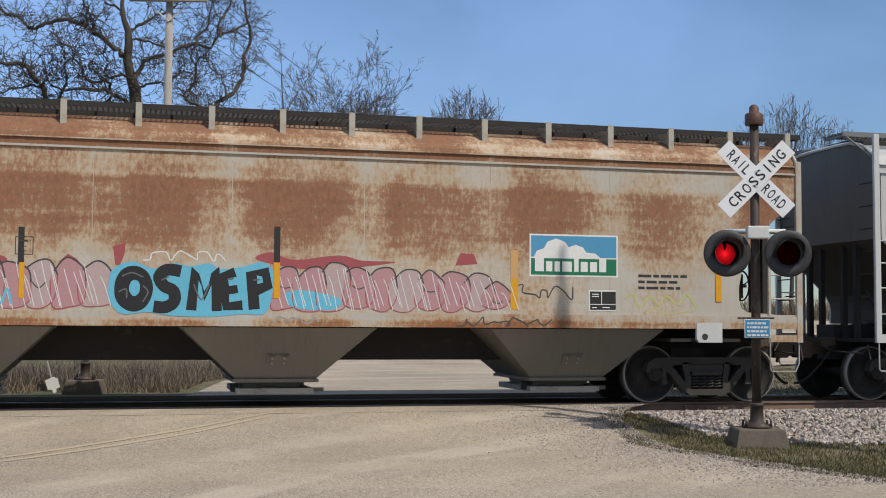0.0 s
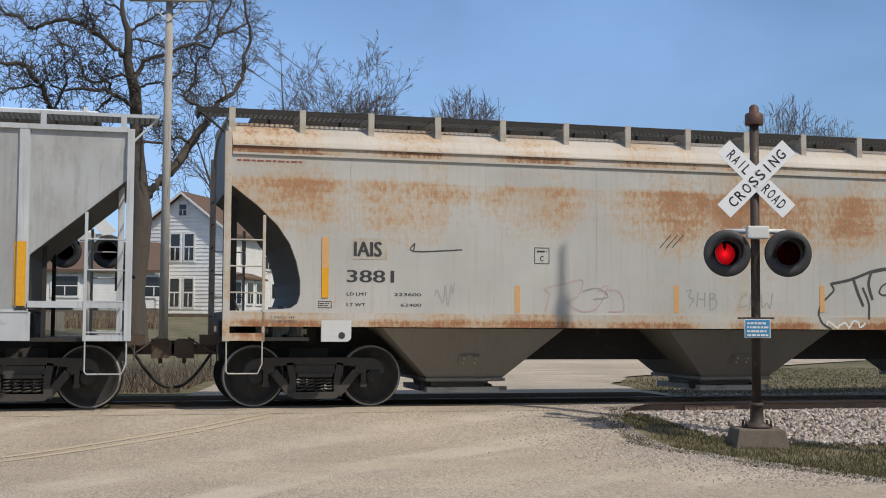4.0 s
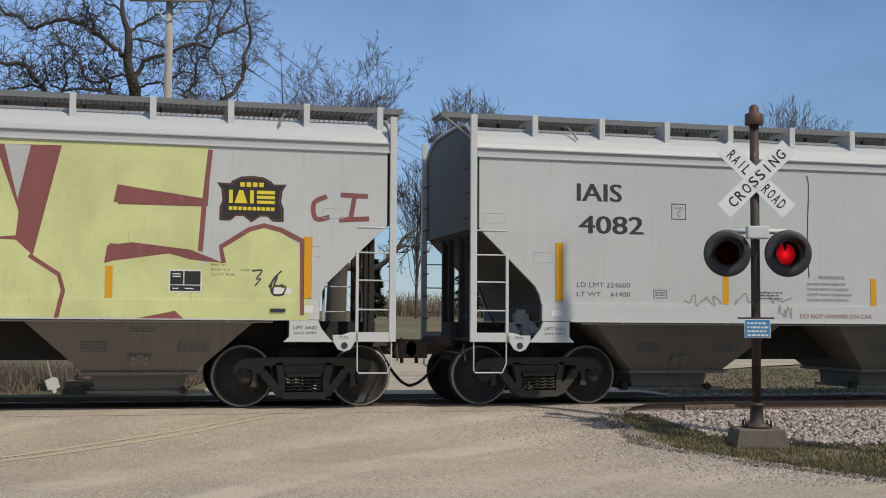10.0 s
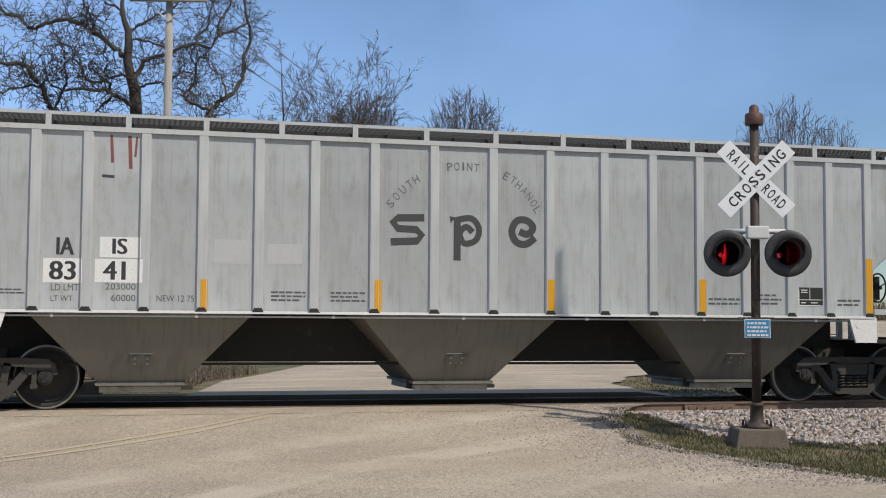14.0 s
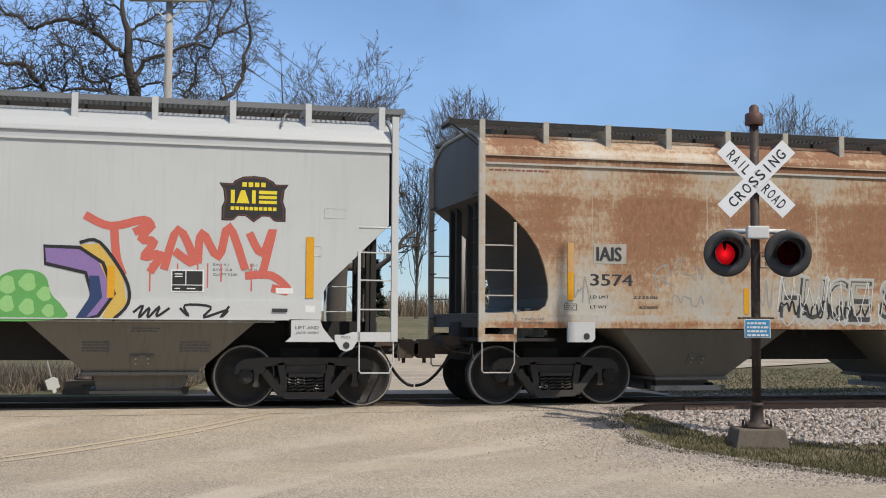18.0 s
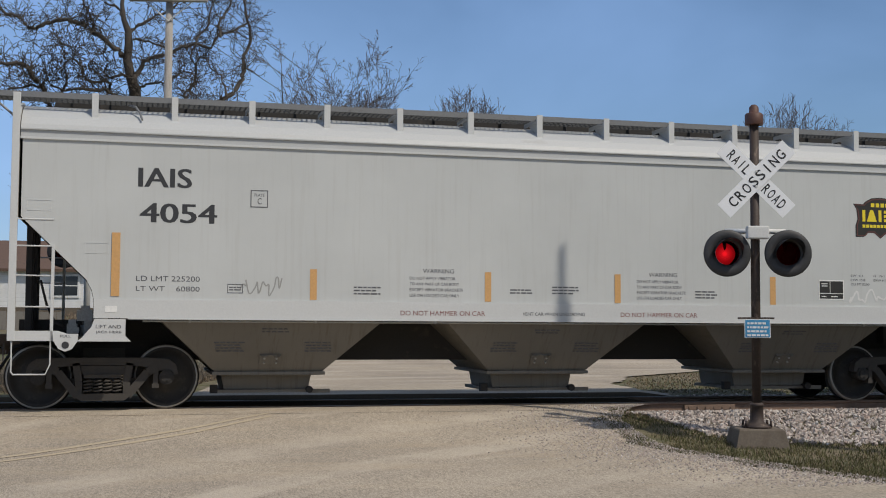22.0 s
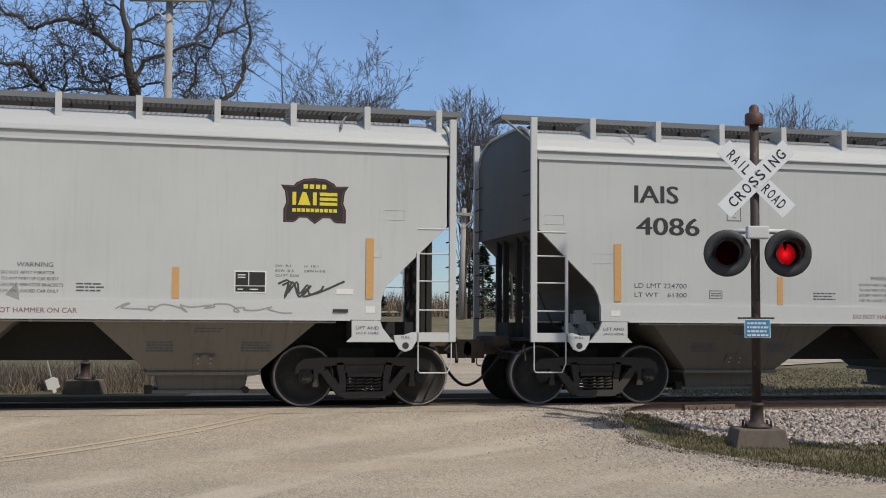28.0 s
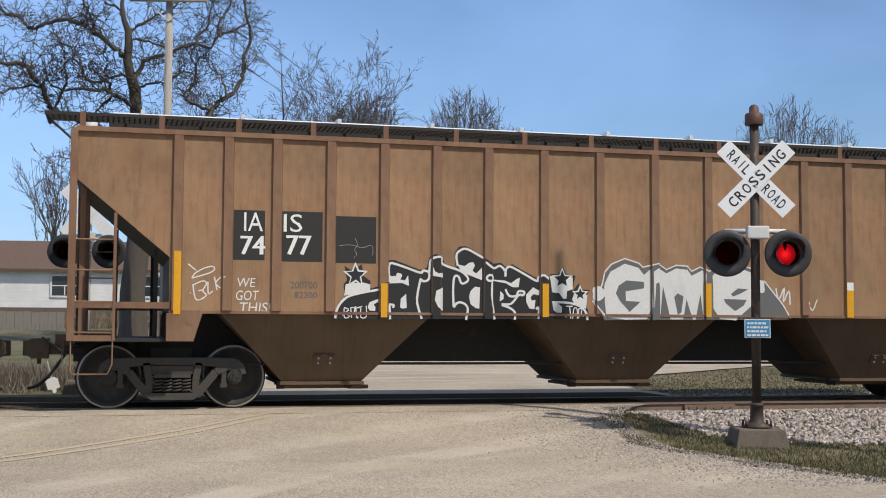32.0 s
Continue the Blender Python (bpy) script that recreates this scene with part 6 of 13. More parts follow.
def oak_tree(x, y, seed, trunk, radii, limbs, label, boughs=()):
    """A gnarled tree: a stout trunk and long crooked limbs."""
    tree = tagged(empty("oak_tree"), label, "tree", "bare trees behind the track")
    tree.location = (x, y, ground_z(x, y) - 0.2)
    rng = random.Random(seed)
    t, c = Wood(), Wood()
    pts = [Vector(p) for p in trunk]
    t.limb(pts, radii, 12)
    zs = [p.z for p in pts]
    for h, d, ln, lr in limbs:
        px = float(np.interp(h, zs, [p.x for p in pts]))
        py = float(np.interp(h, zs, [p.y for p in pts]))
        grow(t, c, rng, Vector((px, py, h)), Vector(d), ln, lr, 1, OAK)
    for r, tip, depth, bends in boughs:
        bough(t, c, rng, r, tip, depth, bends)
    part("trunk", t.mesh("trunk", BARK), BARK, tree, "stout grey-brown trunk")
    part("crown", c.mesh("crown", BARK), BARK, tree, "tangle of crooked bare limbs")
    return tree


FINE = dict(seg=(0.8, 0.6, 0.4, 0.35, 0.3), wobble=(0.03, 0.05, 0.06, 0.08, 0.1), rise=(0.02, 0.04, 0.04, 0.03, 0.02), kids=(9, 6, 4, 3, 0), spread=(0.5, 0.5, 0.5, 0.5, 0.5), ratio=(0.5, 0.5, 0.5, 0.5, 0.5), levels=4, tip=0.015, taper=0.8, thin=(0.45, 0.65))
FINE["from"] = (0.2, 0.2, 0.15, 0.2, 0.2)


def dome_tree(x, y, top, half, low, seed, n, r, label, twigs=7, tip=0.015, flat=0.72):
    """A bare tree with a rounded, even crown: limbs sweep up from the trunk to the crown's surface, with twigs on their outer half."""
    tree = tagged(empty("bare_tree"), label, "tree", "bare trees behind the track")
    tree.location = (x, y, ground_z(x, y) - 0.15)
    rng = random.Random(seed)
    t, c = Wood(), Wood()
    cfg = dict(FINE, tip=tip)
    bend = [Vector((rng.gauss(0, 0.02) * top * k / 6, rng.gauss(0, 0.02) * top * k / 6, top * 0.62 * k / 6)) for k in range(7)]
    t.limb(bend, [r * (1 - 0.12 * k) for k in range(7)], 8)
    for i in range(n):
        a = 2.4 * i + rng.uniform(-0.5, 0.5)
        u = (i + rng.random()) / n
        rad = half * math.sqrt(u) * rng.uniform(0.75, 1.05)
        z = low + (top - low) * math.sqrt(max(0.04, 1 - flat * u)) * rng.uniform(0.88, 1.0)
        k = rng.uniform(0.28, 0.9) * min(1.0, low / (top * 0.62) + 0.35 * (1 - u))
        p0 = bend[0].lerp(bend[6], min(1.0, k))
        p1 = Vector((math.cos(a) * rad, math.sin(a) * rad, max(z, p0.z + 0.8)))
        pts = []
        for j in range(7):
            q = j / 6
            p = Vector((p0.x + (p1.x - p0.x) * q ** 0.95, p0.y + (p1.y - p0.y) * q ** 0.95, p0.z + (p1.z - p0.z) * q ** 1.05))
            if 0 < j < 6:
                p += Vector((rng.gauss(0, 0.13), rng.gauss(0, 0.13), rng.gauss(0, 0.10)))
            pts.append(p)
        lr = r * rng.uniform(0.15, 0.27)
        c.limb(pts, [max(tip, lr * (1 - 0.85 * j / 6)) for j in range(7)], 5)
        for k in range(twigs):
            q = rng.uniform(0.35, 1.0)
            f = q * 6
            j = min(5, int(f))
            p = pts[j].lerp(pts[j + 1], f - j)
            d = (pts[j + 1] - pts[j]).normalized() + Vector((rng.gauss(0, 0.75), rng.gauss(0, 0.75), rng.gauss(0.1, 0.55)))
            grow(t, c, rng, p, d, rng.uniform(0.07, 0.16) * (top - low) + 0.3, tip * 1.5, 3, cfg)
    part("trunk", t.mesh("trunk", BARK), BARK, tree)
    part("crown", c.mesh("crown", TWIG), TWIG, tree, "bare twiggy crown")
    return tree


def px_place(px, y):
    """x at the depth y of a line of sight px picture widths off the picture's centre."""
    a = YAW + math.atan((px - 0.5) * 2 * math.tan(radians(39.29 / 2)))
    return EYE[0] + (y - EYE[1]) * math.tan(a)


oak_tree(px_place(0.151, 23.0), 23.0, 5, OAK_TRUNK, OAK_RADII, OAK_LIMBS, "large bare gnarled oak with crooked limbs", OAK_BOUGHS)
oak_tree(px_place(0.379, 26.0), 26.0, 14, FORK_TRUNK, (0.48, 0.39, 0.36, 0.30, 0.17, 0.11, 0.04), FORK_LIMBS, "bare gnarled tree with a dark forked trunk")
for px, ty, top, r, seed, label in ((0.287, 66, 18.4, 0.20, 35, "tall slender bare tree behind the house"), (0.311, 62, 18.6, 0.22, 31, "tall slender bare tree behind the track"), (0.332, 64, 18.8, 0.22, 36, "tall slender bare tree behind the track"), (0.356, 58, 17.2, 0.26, 32, "tall slender bare tree with a forked trunk"), (0.386, 60, 18.9, 0.24, 38, "tall slender bare tree behind the track")):
    bare_tree(px_place(px, ty), ty, top, r, seed, FAN, label, 2, 0.12)
dome_tree(px_place(0.058, 63), 63, 11.0, 2.7, 5.5, 61, 30, 0.18, "bare spreading tree behind the low house", 8, 0.013)
dome_tree(px_place(0.408, 64), 64, 15.7, 3.1, 10.5, 34, 95, 0.22, "dense round-headed bare tree", 9)
dome_tree(px_place(0.525, 66), 66, 16.5, 3.5, 10.0, 41, 88, 0.14, "round-headed bare tree with fine twigs", 11, 0.012)
dome_tree(px_place(0.578, 70), 70, 14.6, 2.2, 9.5, 43, 40, 0.12, "small round-headed bare tree with fine twigs", 9, 0.012)
dome_tree(px_place(0.470, 68), 68, 11.6, 2.4, 6.5, 42, 40, 0.13, "low slender bare tree behind the road", 9, 0.012)
dome_tree(px_place(0.852, 95), 95, 19.8, 3.2, 13.0, 51, 40, 0.24, "far bare tree with fine twigs", 9, 0.014)
dome_tree(px_place(0.893, 92), 92, 22.4, 3.8, 14.0, 52, 50, 0.26, "far bare tree with fine twigs", 10, 0.014)
dome_tree(px_place(0.943, 98), 98, 21.6, 3.2, 14.0, 53, 40, 0.24, "far bare tree with fine twigs", 9, 0.014)

# ---- poles and wires ----
POLE_WOOD = worn("weathered_pole_wood", (0.35, 0.33, 0.305), 0.9, 0, 0.35, 4.0, (0.14, 0.115, 0.09), 0.50, (3, 3, 0.25), 0.4)
WIRE = worn("dark_wire", (0.04, 0.04, 0.04), 0.6, 0, 0.2)


def utility_pole(x, y, h, r, label, arm=True, lean=0.0, turn=0.0):
    pole = tagged(empty("utility_pole"), label, "utility pole", "utility poles")
    pole.matrix_basis = pose(x, y, ground_z(x, y) - 0.3, 0, lean, turn)
    bm = rod(bmesh.new(), (0, 0, 0), (0, 0, h), r, 14, r * 0.78)
    part("shaft", bm, POLE_WOOD, pole, "grey weathered wooden shaft")
    if arm:
        a = part("crossarm", cube(-1.25, 1.25, -0.16 - r, -r * 0.8, h - 0.42, h - 0.26, 0.01), POLE_WOOD, pole, "wooden crossarm with braces")
        for sx in (-1, 1):
            part("brace", rod(bmesh.new(), (sx * 0.75, -r, h - 0.40), (0, -r, h - 1.05), 0.018, 6), BOX_GREY, a)
            for k in (0.55, 1.12):
                part("insulator", lathe(bmesh.new(), [(0.02, 0), (0.045, 0.03), (0.05, 0.10), (0.03, 0.16), (0.01, 0.17)], False, 12, (sx * k, -r - 0.05, h - 0.26)), CONCRETE, a)
    return pole


utility_pole(px_place(0.1855, 21.0), 21.0, 11.98, 0.15, "grey wooden utility pole with a crossarm", True, 0, -12)
utility_pole(px_place(0.520, 46.0), 46.0, 6.4, 0.17, "leaning pale wooden utility pole", True, 1.6, -12)
utility_pole(px_place(0.692, 84.0), 84.0, 5.6, 0.12, "far grey wooden utility pole with a crossarm", True, 0, 20)
near_pole = utility_pole(11.06, -7.75, 12.05, 0.13, "wooden utility pole on the near side of the track", False)
part("pole_pin", rod(bmesh.new(), (0, 0, 12.0), (0, 0, 12.9), 0.05, 8), BOX_GREY, near_pole, "thin metal pin on the pole top")


def wire_bm(p, q, sag, r=0.012):
    bm = bmesh.new()
    pts = [Vector(p).lerp(Vector(q), i / 20) - Vector((0, 0, sag * 4 * (i / 20) * (1 - i / 20))) for i in range(21)]
    return pipe(bm, pts, r, 4)


pxa = px_place(0.1855, 21.0)
for k, dx in enumerate((-1.1, 0.0, 1.1)):
    tagged(part("overhead_wire", wire_bm((pxa + dx, 20.8, 11.9), (px_place(0.52, 46) + dx, 45.8, 9.2), 0.5), WIRE), "thin dark overhead wire", "wire", "overhead wires")

# ---- houses ----
def siding_material():
    m, nt, b = material("white_lap_siding")
    c = nt.nodes.new("ShaderNodeTexCoord")
    s = nt.nodes.new("ShaderNodeSeparateXYZ")
    nt.links.new(c.outputs["Object"], s.inputs[0])
    w = math_node(nt, "FRACT", math_node(nt, "MULTIPLY", s.outputs["Z"], 4.65))
    col = ramp(nt, w, [(0.0, (0.62, 0.62, 0.62)), (0.12, (0.80, 0.80, 0.795)), (1.0, (0.82, 0.82, 0.81))])
    st = ramp(nt, noise_node(nt, 1.2, 5), [(0.35, (0.86, 0.86, 0.86)), (0.7, (1, 1, 1))])
    nt.links.new(mix(nt, 1.0, col, st, "MULTIPLY"), b.inputs["Base Color"])
    b.inputs["Roughness"].default_value = 0.6
    bump(nt, b, w, 0.4, 0.02)
    return m


SIDING = siding_material()
SHINGLE = worn("brown_shingles", (0.12, 0.075, 0.055), 0.9, 0, 0.35, 3.0, (0.07, 0.05, 0.04), 0.55, (1, 1, 1), 0.6, 18.0)
TRIM_WHITE = worn("white_trim", (0.72, 0.72, 0.71), 0.5, 0, 0.08, 4.0, relief=0.0)
DARK_GLASS_M, _, dg_b = material("window_glass")
dg_b.inputs["Base Color"].default_value = (0.03, 0.035, 0.04, 1)
dg_b.inputs["Roughness"].default_value = 0.08


def house_window(parent, x, z, w, h, m):
    """Sash window on a wall that faces -y in its own space."""
    win = part("window", box(bmesh.new(), x - w / 2 - 0.1, x + w / 2 + 0.1, -0.06, 0.02, z - 0.12, z + h + 0.12), TRIM_WHITE, parent, "white framed sash window", m)
    part("pane", box(bmesh.new(), x - w / 2, x + w / 2, -0.075, -0.061, z, z + h), DARK_GLASS_M, win)
    part("sash_bar", box(bmesh.new(), x - w / 2, x + w / 2, -0.085, -0.076, z + h * 0.48, z + h * 0.53), TRIM_WHITE, win)
    part("mullion", box(bmesh.new(), x - 0.025, x + 0.025, -0.085, -0.076, z, z + h * 0.475), TRIM_WHITE, win)
    return win


def siding_boards(house, span, z0, z1, y, step=0.215):
    """Lap boards, one over the other, each with its lower edge proud."""
    z = z0
    while z < z1:
        a, b = span(z + step)
        bm = bmesh.new()
        prism(bm, [(y - 0.004, z + step), (y - 0.034, z + 0.004), (y - 0.034, z), (y, z), (y, z + step)], a, b, "x")
        part("siding_board", bm, SIDING, house)
        z += step


def gable_house(name, label, m, w, d, eave, ridge, windows=(), side_windows=(), over=0.35):
    """A block with a pitched roof; the ridge runs along y, the gable faces -y."""
    house = tagged(empty(name), label, "house", "white houses behind the track")
    house.matrix_basis = m
    part("wall", prism(bmesh.new(), [(-w / 2, -0.4), (w / 2, -0.4), (w / 2, eave), (0, ridge), (-w / 2, eave)], 0, d), SIDING, house, "white lap siding walls")
    part("foundation", box(bmesh.new(), -w / 2 - 0.03, w / 2 + 0.03, -0.03, d + 0.03, -0.5, 0.35), CONCRETE, house)
    slope = (ridge - eave) / (w / 2)
    for s in (-1, 1):
        pts = [(0, ridge + 0.16), (s * (w / 2 + over), eave - over * slope + 0.16), (s * (w / 2 + over), eave - over * slope + 0.02), (0, ridge + 0.02)]
        part("roof", prism(bmesh.new(), pts, -over, d + over), SHINGLE, house, "brown shingled roof slope")
        part("bargeboard", prism(bmesh.new(), [(x, z - 0.03) for x, z in pts], -over - 0.04, -over), TRIM_WHITE, house)
    siding_boards(house, lambda z: (-w / 2, w / 2) if z < eave else (-w / 2 * (ridge - z) / (ridge - eave), w / 2 * (ridge - z) / (ridge - eave)), 0.36, ridge - 0.25, 0.0)
    for x, z, ww, hh in windows:
        house_window(house, x, z, ww, hh, pose(0, 0, 0))
    for x, z, ww, hh in side_windows:
        house_window(house, x, z, ww, hh, pose(w / 2, 0, 0, 0, 0, 90))
    return house


# the house stands square to the road: its gable looks down the street, its long side and a cross gable look at the road
TURN = radians(28.0)
ALONG, ACROSS = Vector((math.sin(TURN), math.cos(TURN), 0)), Vector((math.cos(TURN), -math.sin(TURN), 0))
house_corner = Vector((5.46, 50.0, 1.45))
house_m = Matrix.Translation(house_corner - ACROSS * 2.8) @ pose(0, 0, 0, 0, 0, -28)
farmhouse = gable_house("farmhouse", "two-storey white house with a brown gable roof", house_m, 5.6, 11.0, 4.9, 7.05, [(0.0, 5.85, 0.42, 0.62), (-0.42, 3.35, 0.52, 1.45), (0.42, 3.35, 0.52, 1.45), (-0.42, 0.75, 0.52, 1.55), (0.42, 0.75, 0.52, 1.55)], [(1.9, 3.2, 0.6, 1.35), (5.7, 3.1, 1.1, 1.45), (4.9, 0.7, 0.6, 1.5)])
bay = part("bay_window", box(bmesh.new(), 2.8, 3.65, 0.25, 3.05, -0.4, 2.35), SIDING, farmhouse, "white bay window with a dark roof")
part("bay_roof", prism(bmesh.new(), [(2.75, 2.72), (3.85, 2.36), (3.85, 2.26), (2.75, 2.26)], 0.05, 3.25), SHINGLE, bay, "small dark bay roof")
for k in (0.95, 2.25):
    house_window(bay, k, 0.95, 0.78, 1.15, pose(3.65, 0, 0, 0, 0, 90))
house_window(bay, 3.22, 0.95, 0.5, 1.15, pose(0, 0.25, 0))
door = part("house_door", box(bmesh.new(), 2.78, 2.85, 6.2, 7.1, 0.35, 2.4), TRIM_WHITE, farmhouse, "white panelled door")
part("door_glass", box(bmesh.new(), 2.851, 2.86, 6.4, 6.9, 1.35, 2.2), DARK_GLASS_M, door)
cross_m = Matrix.Translation(house_corner + ALONG * 11.0 + ACROSS * 0.25) @ pose(0, 0, 0, 0, 0, 62)
gable_house("house_wing", "white gabled wing of the house with a brown roof", cross_m, 5.0, 6.0, 4.9, 6.95, [(-1.25, 0.8, 0.5, 1.5), (0.9, 0.8, 0.6, 1.5), (-0.2, 3.3, 0.6, 1.4)], [(2.0, 1.0, 0.6, 1.3)])
lx = px_place(0.03, 52.0)
low = gable_house("low_house", "low white house with a long brown roof", pose(lx + 7.3, 52.0, ground_z(lx, 52) + 0.05, 0, 0, 82), 8.0, 17.0, 2.35, 3.95, [], [])
for x, ww in ((3.4, 1.3), (-1.2, 0.5), (8.0, 1.1)):
    house_window(low, x, 1.0, ww, 1.0, pose(-4.0, 8.0, 0, 0, 0, -90))


# ---- evergreens and distance ----
NEEDLE = island_material("evergreen_needles", [(0.0, (0.012, 0.026, 0.014)), (0.6, (0.028, 0.05, 0.024)), (1.0, (0.05, 0.075, 0.035))], 0.85)


def evergreen(x, y, h, w, seed, label):
    tree = tagged(empty("evergreen_tree"), label, "tree", "evergreens behind the track")
    tree.location = (x, y, ground_z(x, y) - 0.1)
    rng = random.Random(seed)
    part("trunk", rod(bmesh.new(), (0, 0, 0), (0, 0, h * 0.95), 0.16, 8, 0.03), BARK, tree)
    verts, faces = [], []
    for i in range(2600):
        t = rng.random() ** 0.8
        z = h * (0.10 + 0.90 * t)
        rad = w * (1 - t) ** 0.8 * (0.35 + 0.65 * rng.random() ** 0.4) * (0.8 + 0.3 * math.sin(z * 5.2 + seed))
        a = rng.random() * 6.283
        c = Vector((math.cos(a) * rad, math.sin(a) * rad, z - rad * 0.25))
        out = Vector((math.cos(a), math.sin(a), rng.uniform(-0.5, 0.2)))
        up = Vector((rng.gauss(0, 0.5), rng.gauss(0, 0.5), 1))
        s = 0.30 * rng.uniform(0.6, 1.3)
        k = len(verts)
        side = out.cross(up).normalized() * s * 0.4
        for p in (c - side, c + side, c + out * s):
            verts.append((p.x, p.y, p.z))
        faces.append((k, k + 1, k + 2))
    me = bpy.data.meshes.new("crown")
    me.from_pydata(verts, [], faces)
    me.materials.append(NEEDLE)
    part("crown", me, NEEDLE, tree, "dark green needled crown")
    return tree


evergreen(px_place(0.53, 74), 74, 7.2, 1.6, 3, "dark pointed evergreen tree")
evergreen(px_place(0.545, 82), 82, 6.2, 1.9, 4, "dark green evergreen tree behind the road")
evergreen(px_place(0.585, 80), 80, 5.6, 1.5, 5, "small dark evergreen tree")
for k, (px, ey, eh, ew) in enumerate(((0.642, 96, 4.6, 1.9), (0.660, 92, 5.4, 2.3), (0.677, 98, 6.2, 2.4), (0.697, 94, 5.6, 2.2), (0.716, 90, 5.9, 2.3), (0.735, 97, 6.6, 2.5), (0.752, 93, 5.2, 2.0))):
    evergreen(px_place(px, ey), ey, eh, ew, 20 + k, "dark green evergreen tree beyond the field")
evergreen(px_place(0.423, 70), 70, 4.4, 0.9, 6, "slim dark evergreen shrub")


def thicket(name, place, count, h, mat, label, w=0.02, lean=0.25):
    return tagged(blades(name, count, place, h, mat, w, lean), label, "shrubs", kind="stuff")


def hedge_far():
    y = 88 + 10 * rnd.random()
    x = px_place(0.40 + 0.65 * rnd.random(), y)
    return (x, y, ground_z(x, y) - 0.1)


thicket("far_hedge", hedge_far, 9000, 2.0, STRAW, "brown leafless hedge far behind the track", 0.035)


def hedge_house():
    y = 34 + 4 * rnd.random()
    x = px_place(-0.06 + 0.24 * rnd.random(), y)
    return (x, y, ground_z(x, y) - 0.1)


thicket("house_hedge", hedge_house, 4000, 0.6, STRAW, "grey-brown leafless hedge by the low house", 0.015)
FENCE_WOOD = worn("grey_fence_board", (0.20, 0.185, 0.165), 0.9, 0, 0.25, 5.0, (0.11, 0.10, 0.09), 0.55, (2, 2, 0.3))
fence = tagged(empty("board_fence"), "low weathered grey board fence by the house", "fence")
fy = 33.0
for i in range(10):
    x = px_place(-0.02, fy) + i * 0.32
    part("board", shared("fence_board", lambda: cube(0, 0.30, -0.015, 0.015, 0, 0.75)), FENCE_WOOD, fence, "", pose(x, fy, ground_z(x, fy) - 0.02 + random.uniform(-0.03, 0.03)))
# small white tag on a leaning stake by the track
stake = tagged(empty("marker_stake"), "leaning stake with a white marker plate", "marker")
sx, sy_ = px_place(0.066, 4.6), 4.6
stake.matrix_basis = pose(sx, sy_, ground_z(sx, sy_) - 0.06, 0, -15, 0)
part("stake", rod(bmesh.new(), (0, 0, 0), (0, 0, 0.66), 0.022, 6), POLE_WOOD, stake)
part("marker_plate", prism(bmesh.new(), [(-0.03, 0.05), (0.035, 0.05), (0.04, 0.115), (0.115, 0.125), (0.11, 0.30), (0.03, 0.345), (-0.115, 0.315), (-0.105, 0.135), (-0.035, 0.12)], -0.04, -0.024), WHITE_PAINT, stake, "white plate")
# ---- the train: left end of every car at 0 s, in metres along the track ----
TRAIN = []


def put_car(made, s, label):
    car, wheelsets, L = made
    tagged(car, label, "freight car", "train of covered hopper cars")
    TRAIN.append((car, wheelsets, s))
    return car


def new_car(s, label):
    return put_car(smooth_hopper(label, GREY, ROOF_GREY, HOPPER_SHADE_GREY, SILL_GREY, "new"), s, label)


def old_car(i, s, label):
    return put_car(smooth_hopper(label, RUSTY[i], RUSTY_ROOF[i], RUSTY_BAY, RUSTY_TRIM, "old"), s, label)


car_lead = new_car(11.93, "light grey steel covered hopper car with plain sides")
car_farm_a = old_car(0, -6.13, "rusted grey covered hopper car with pink bubble graffiti")
car_farm_b = old_car(1, -24.10, "pale rust-streaked covered hopper car with black scrawled graffiti")
car_rib_a = put_car(ribbed_hopper(RIB_GREY, RIB_POST_DULL, SHADED_BAY, RIB_POST_DULL, False), -42.06, "grey ribbed covered hopper car with blue and orange graffiti")
car_4082 = new_car(-59.01, "light grey smooth-sided covered hopper car on the track")
car_kobe = new_car(-75.85, "grey covered hopper car covered in yellow and maroon graffiti")
car_rib_b = put_car(ribbed_hopper(RIB_GREY_B, RIB_POST, HOPPER_SHADE_GREY, RIB_POST, False), -93.80, "blue-grey ribbed covered hopper car with dark round symbols")
car_farm_c = old_car(2, -111.78, "rusted covered hopper car with silver outline graffiti")
car_4053 = new_car(-128.72, "light grey covered hopper car with red and purple graffiti")
car_4054 = new_car(-145.63, "clean light grey smooth-sided covered hopper car")
car_4067 = new_car(-162.52, "light grey covered hopper car with orange and white graffiti")
car_4086 = new_car(-179.44, "light grey covered hopper car with black numbers")
car_4006 = new_car(-196.32, "light grey covered hopper car with small grey scribbles")
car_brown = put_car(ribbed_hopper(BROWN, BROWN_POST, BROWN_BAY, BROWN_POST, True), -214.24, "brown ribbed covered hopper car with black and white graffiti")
car_tail = new_car(-231.50, "light grey covered hopper car at the end of the train")
# ---- lettering and graffiti ----
def hue(name, col, rough=0.5):
    return worn(name, col, rough, 0.0, 0.14, 2.2, tuple(c * 0.74 + 0.02 * min(1.0, c * 6) for c in col), 0.60, (1, 1, 0.45), 0.0, 26.0)


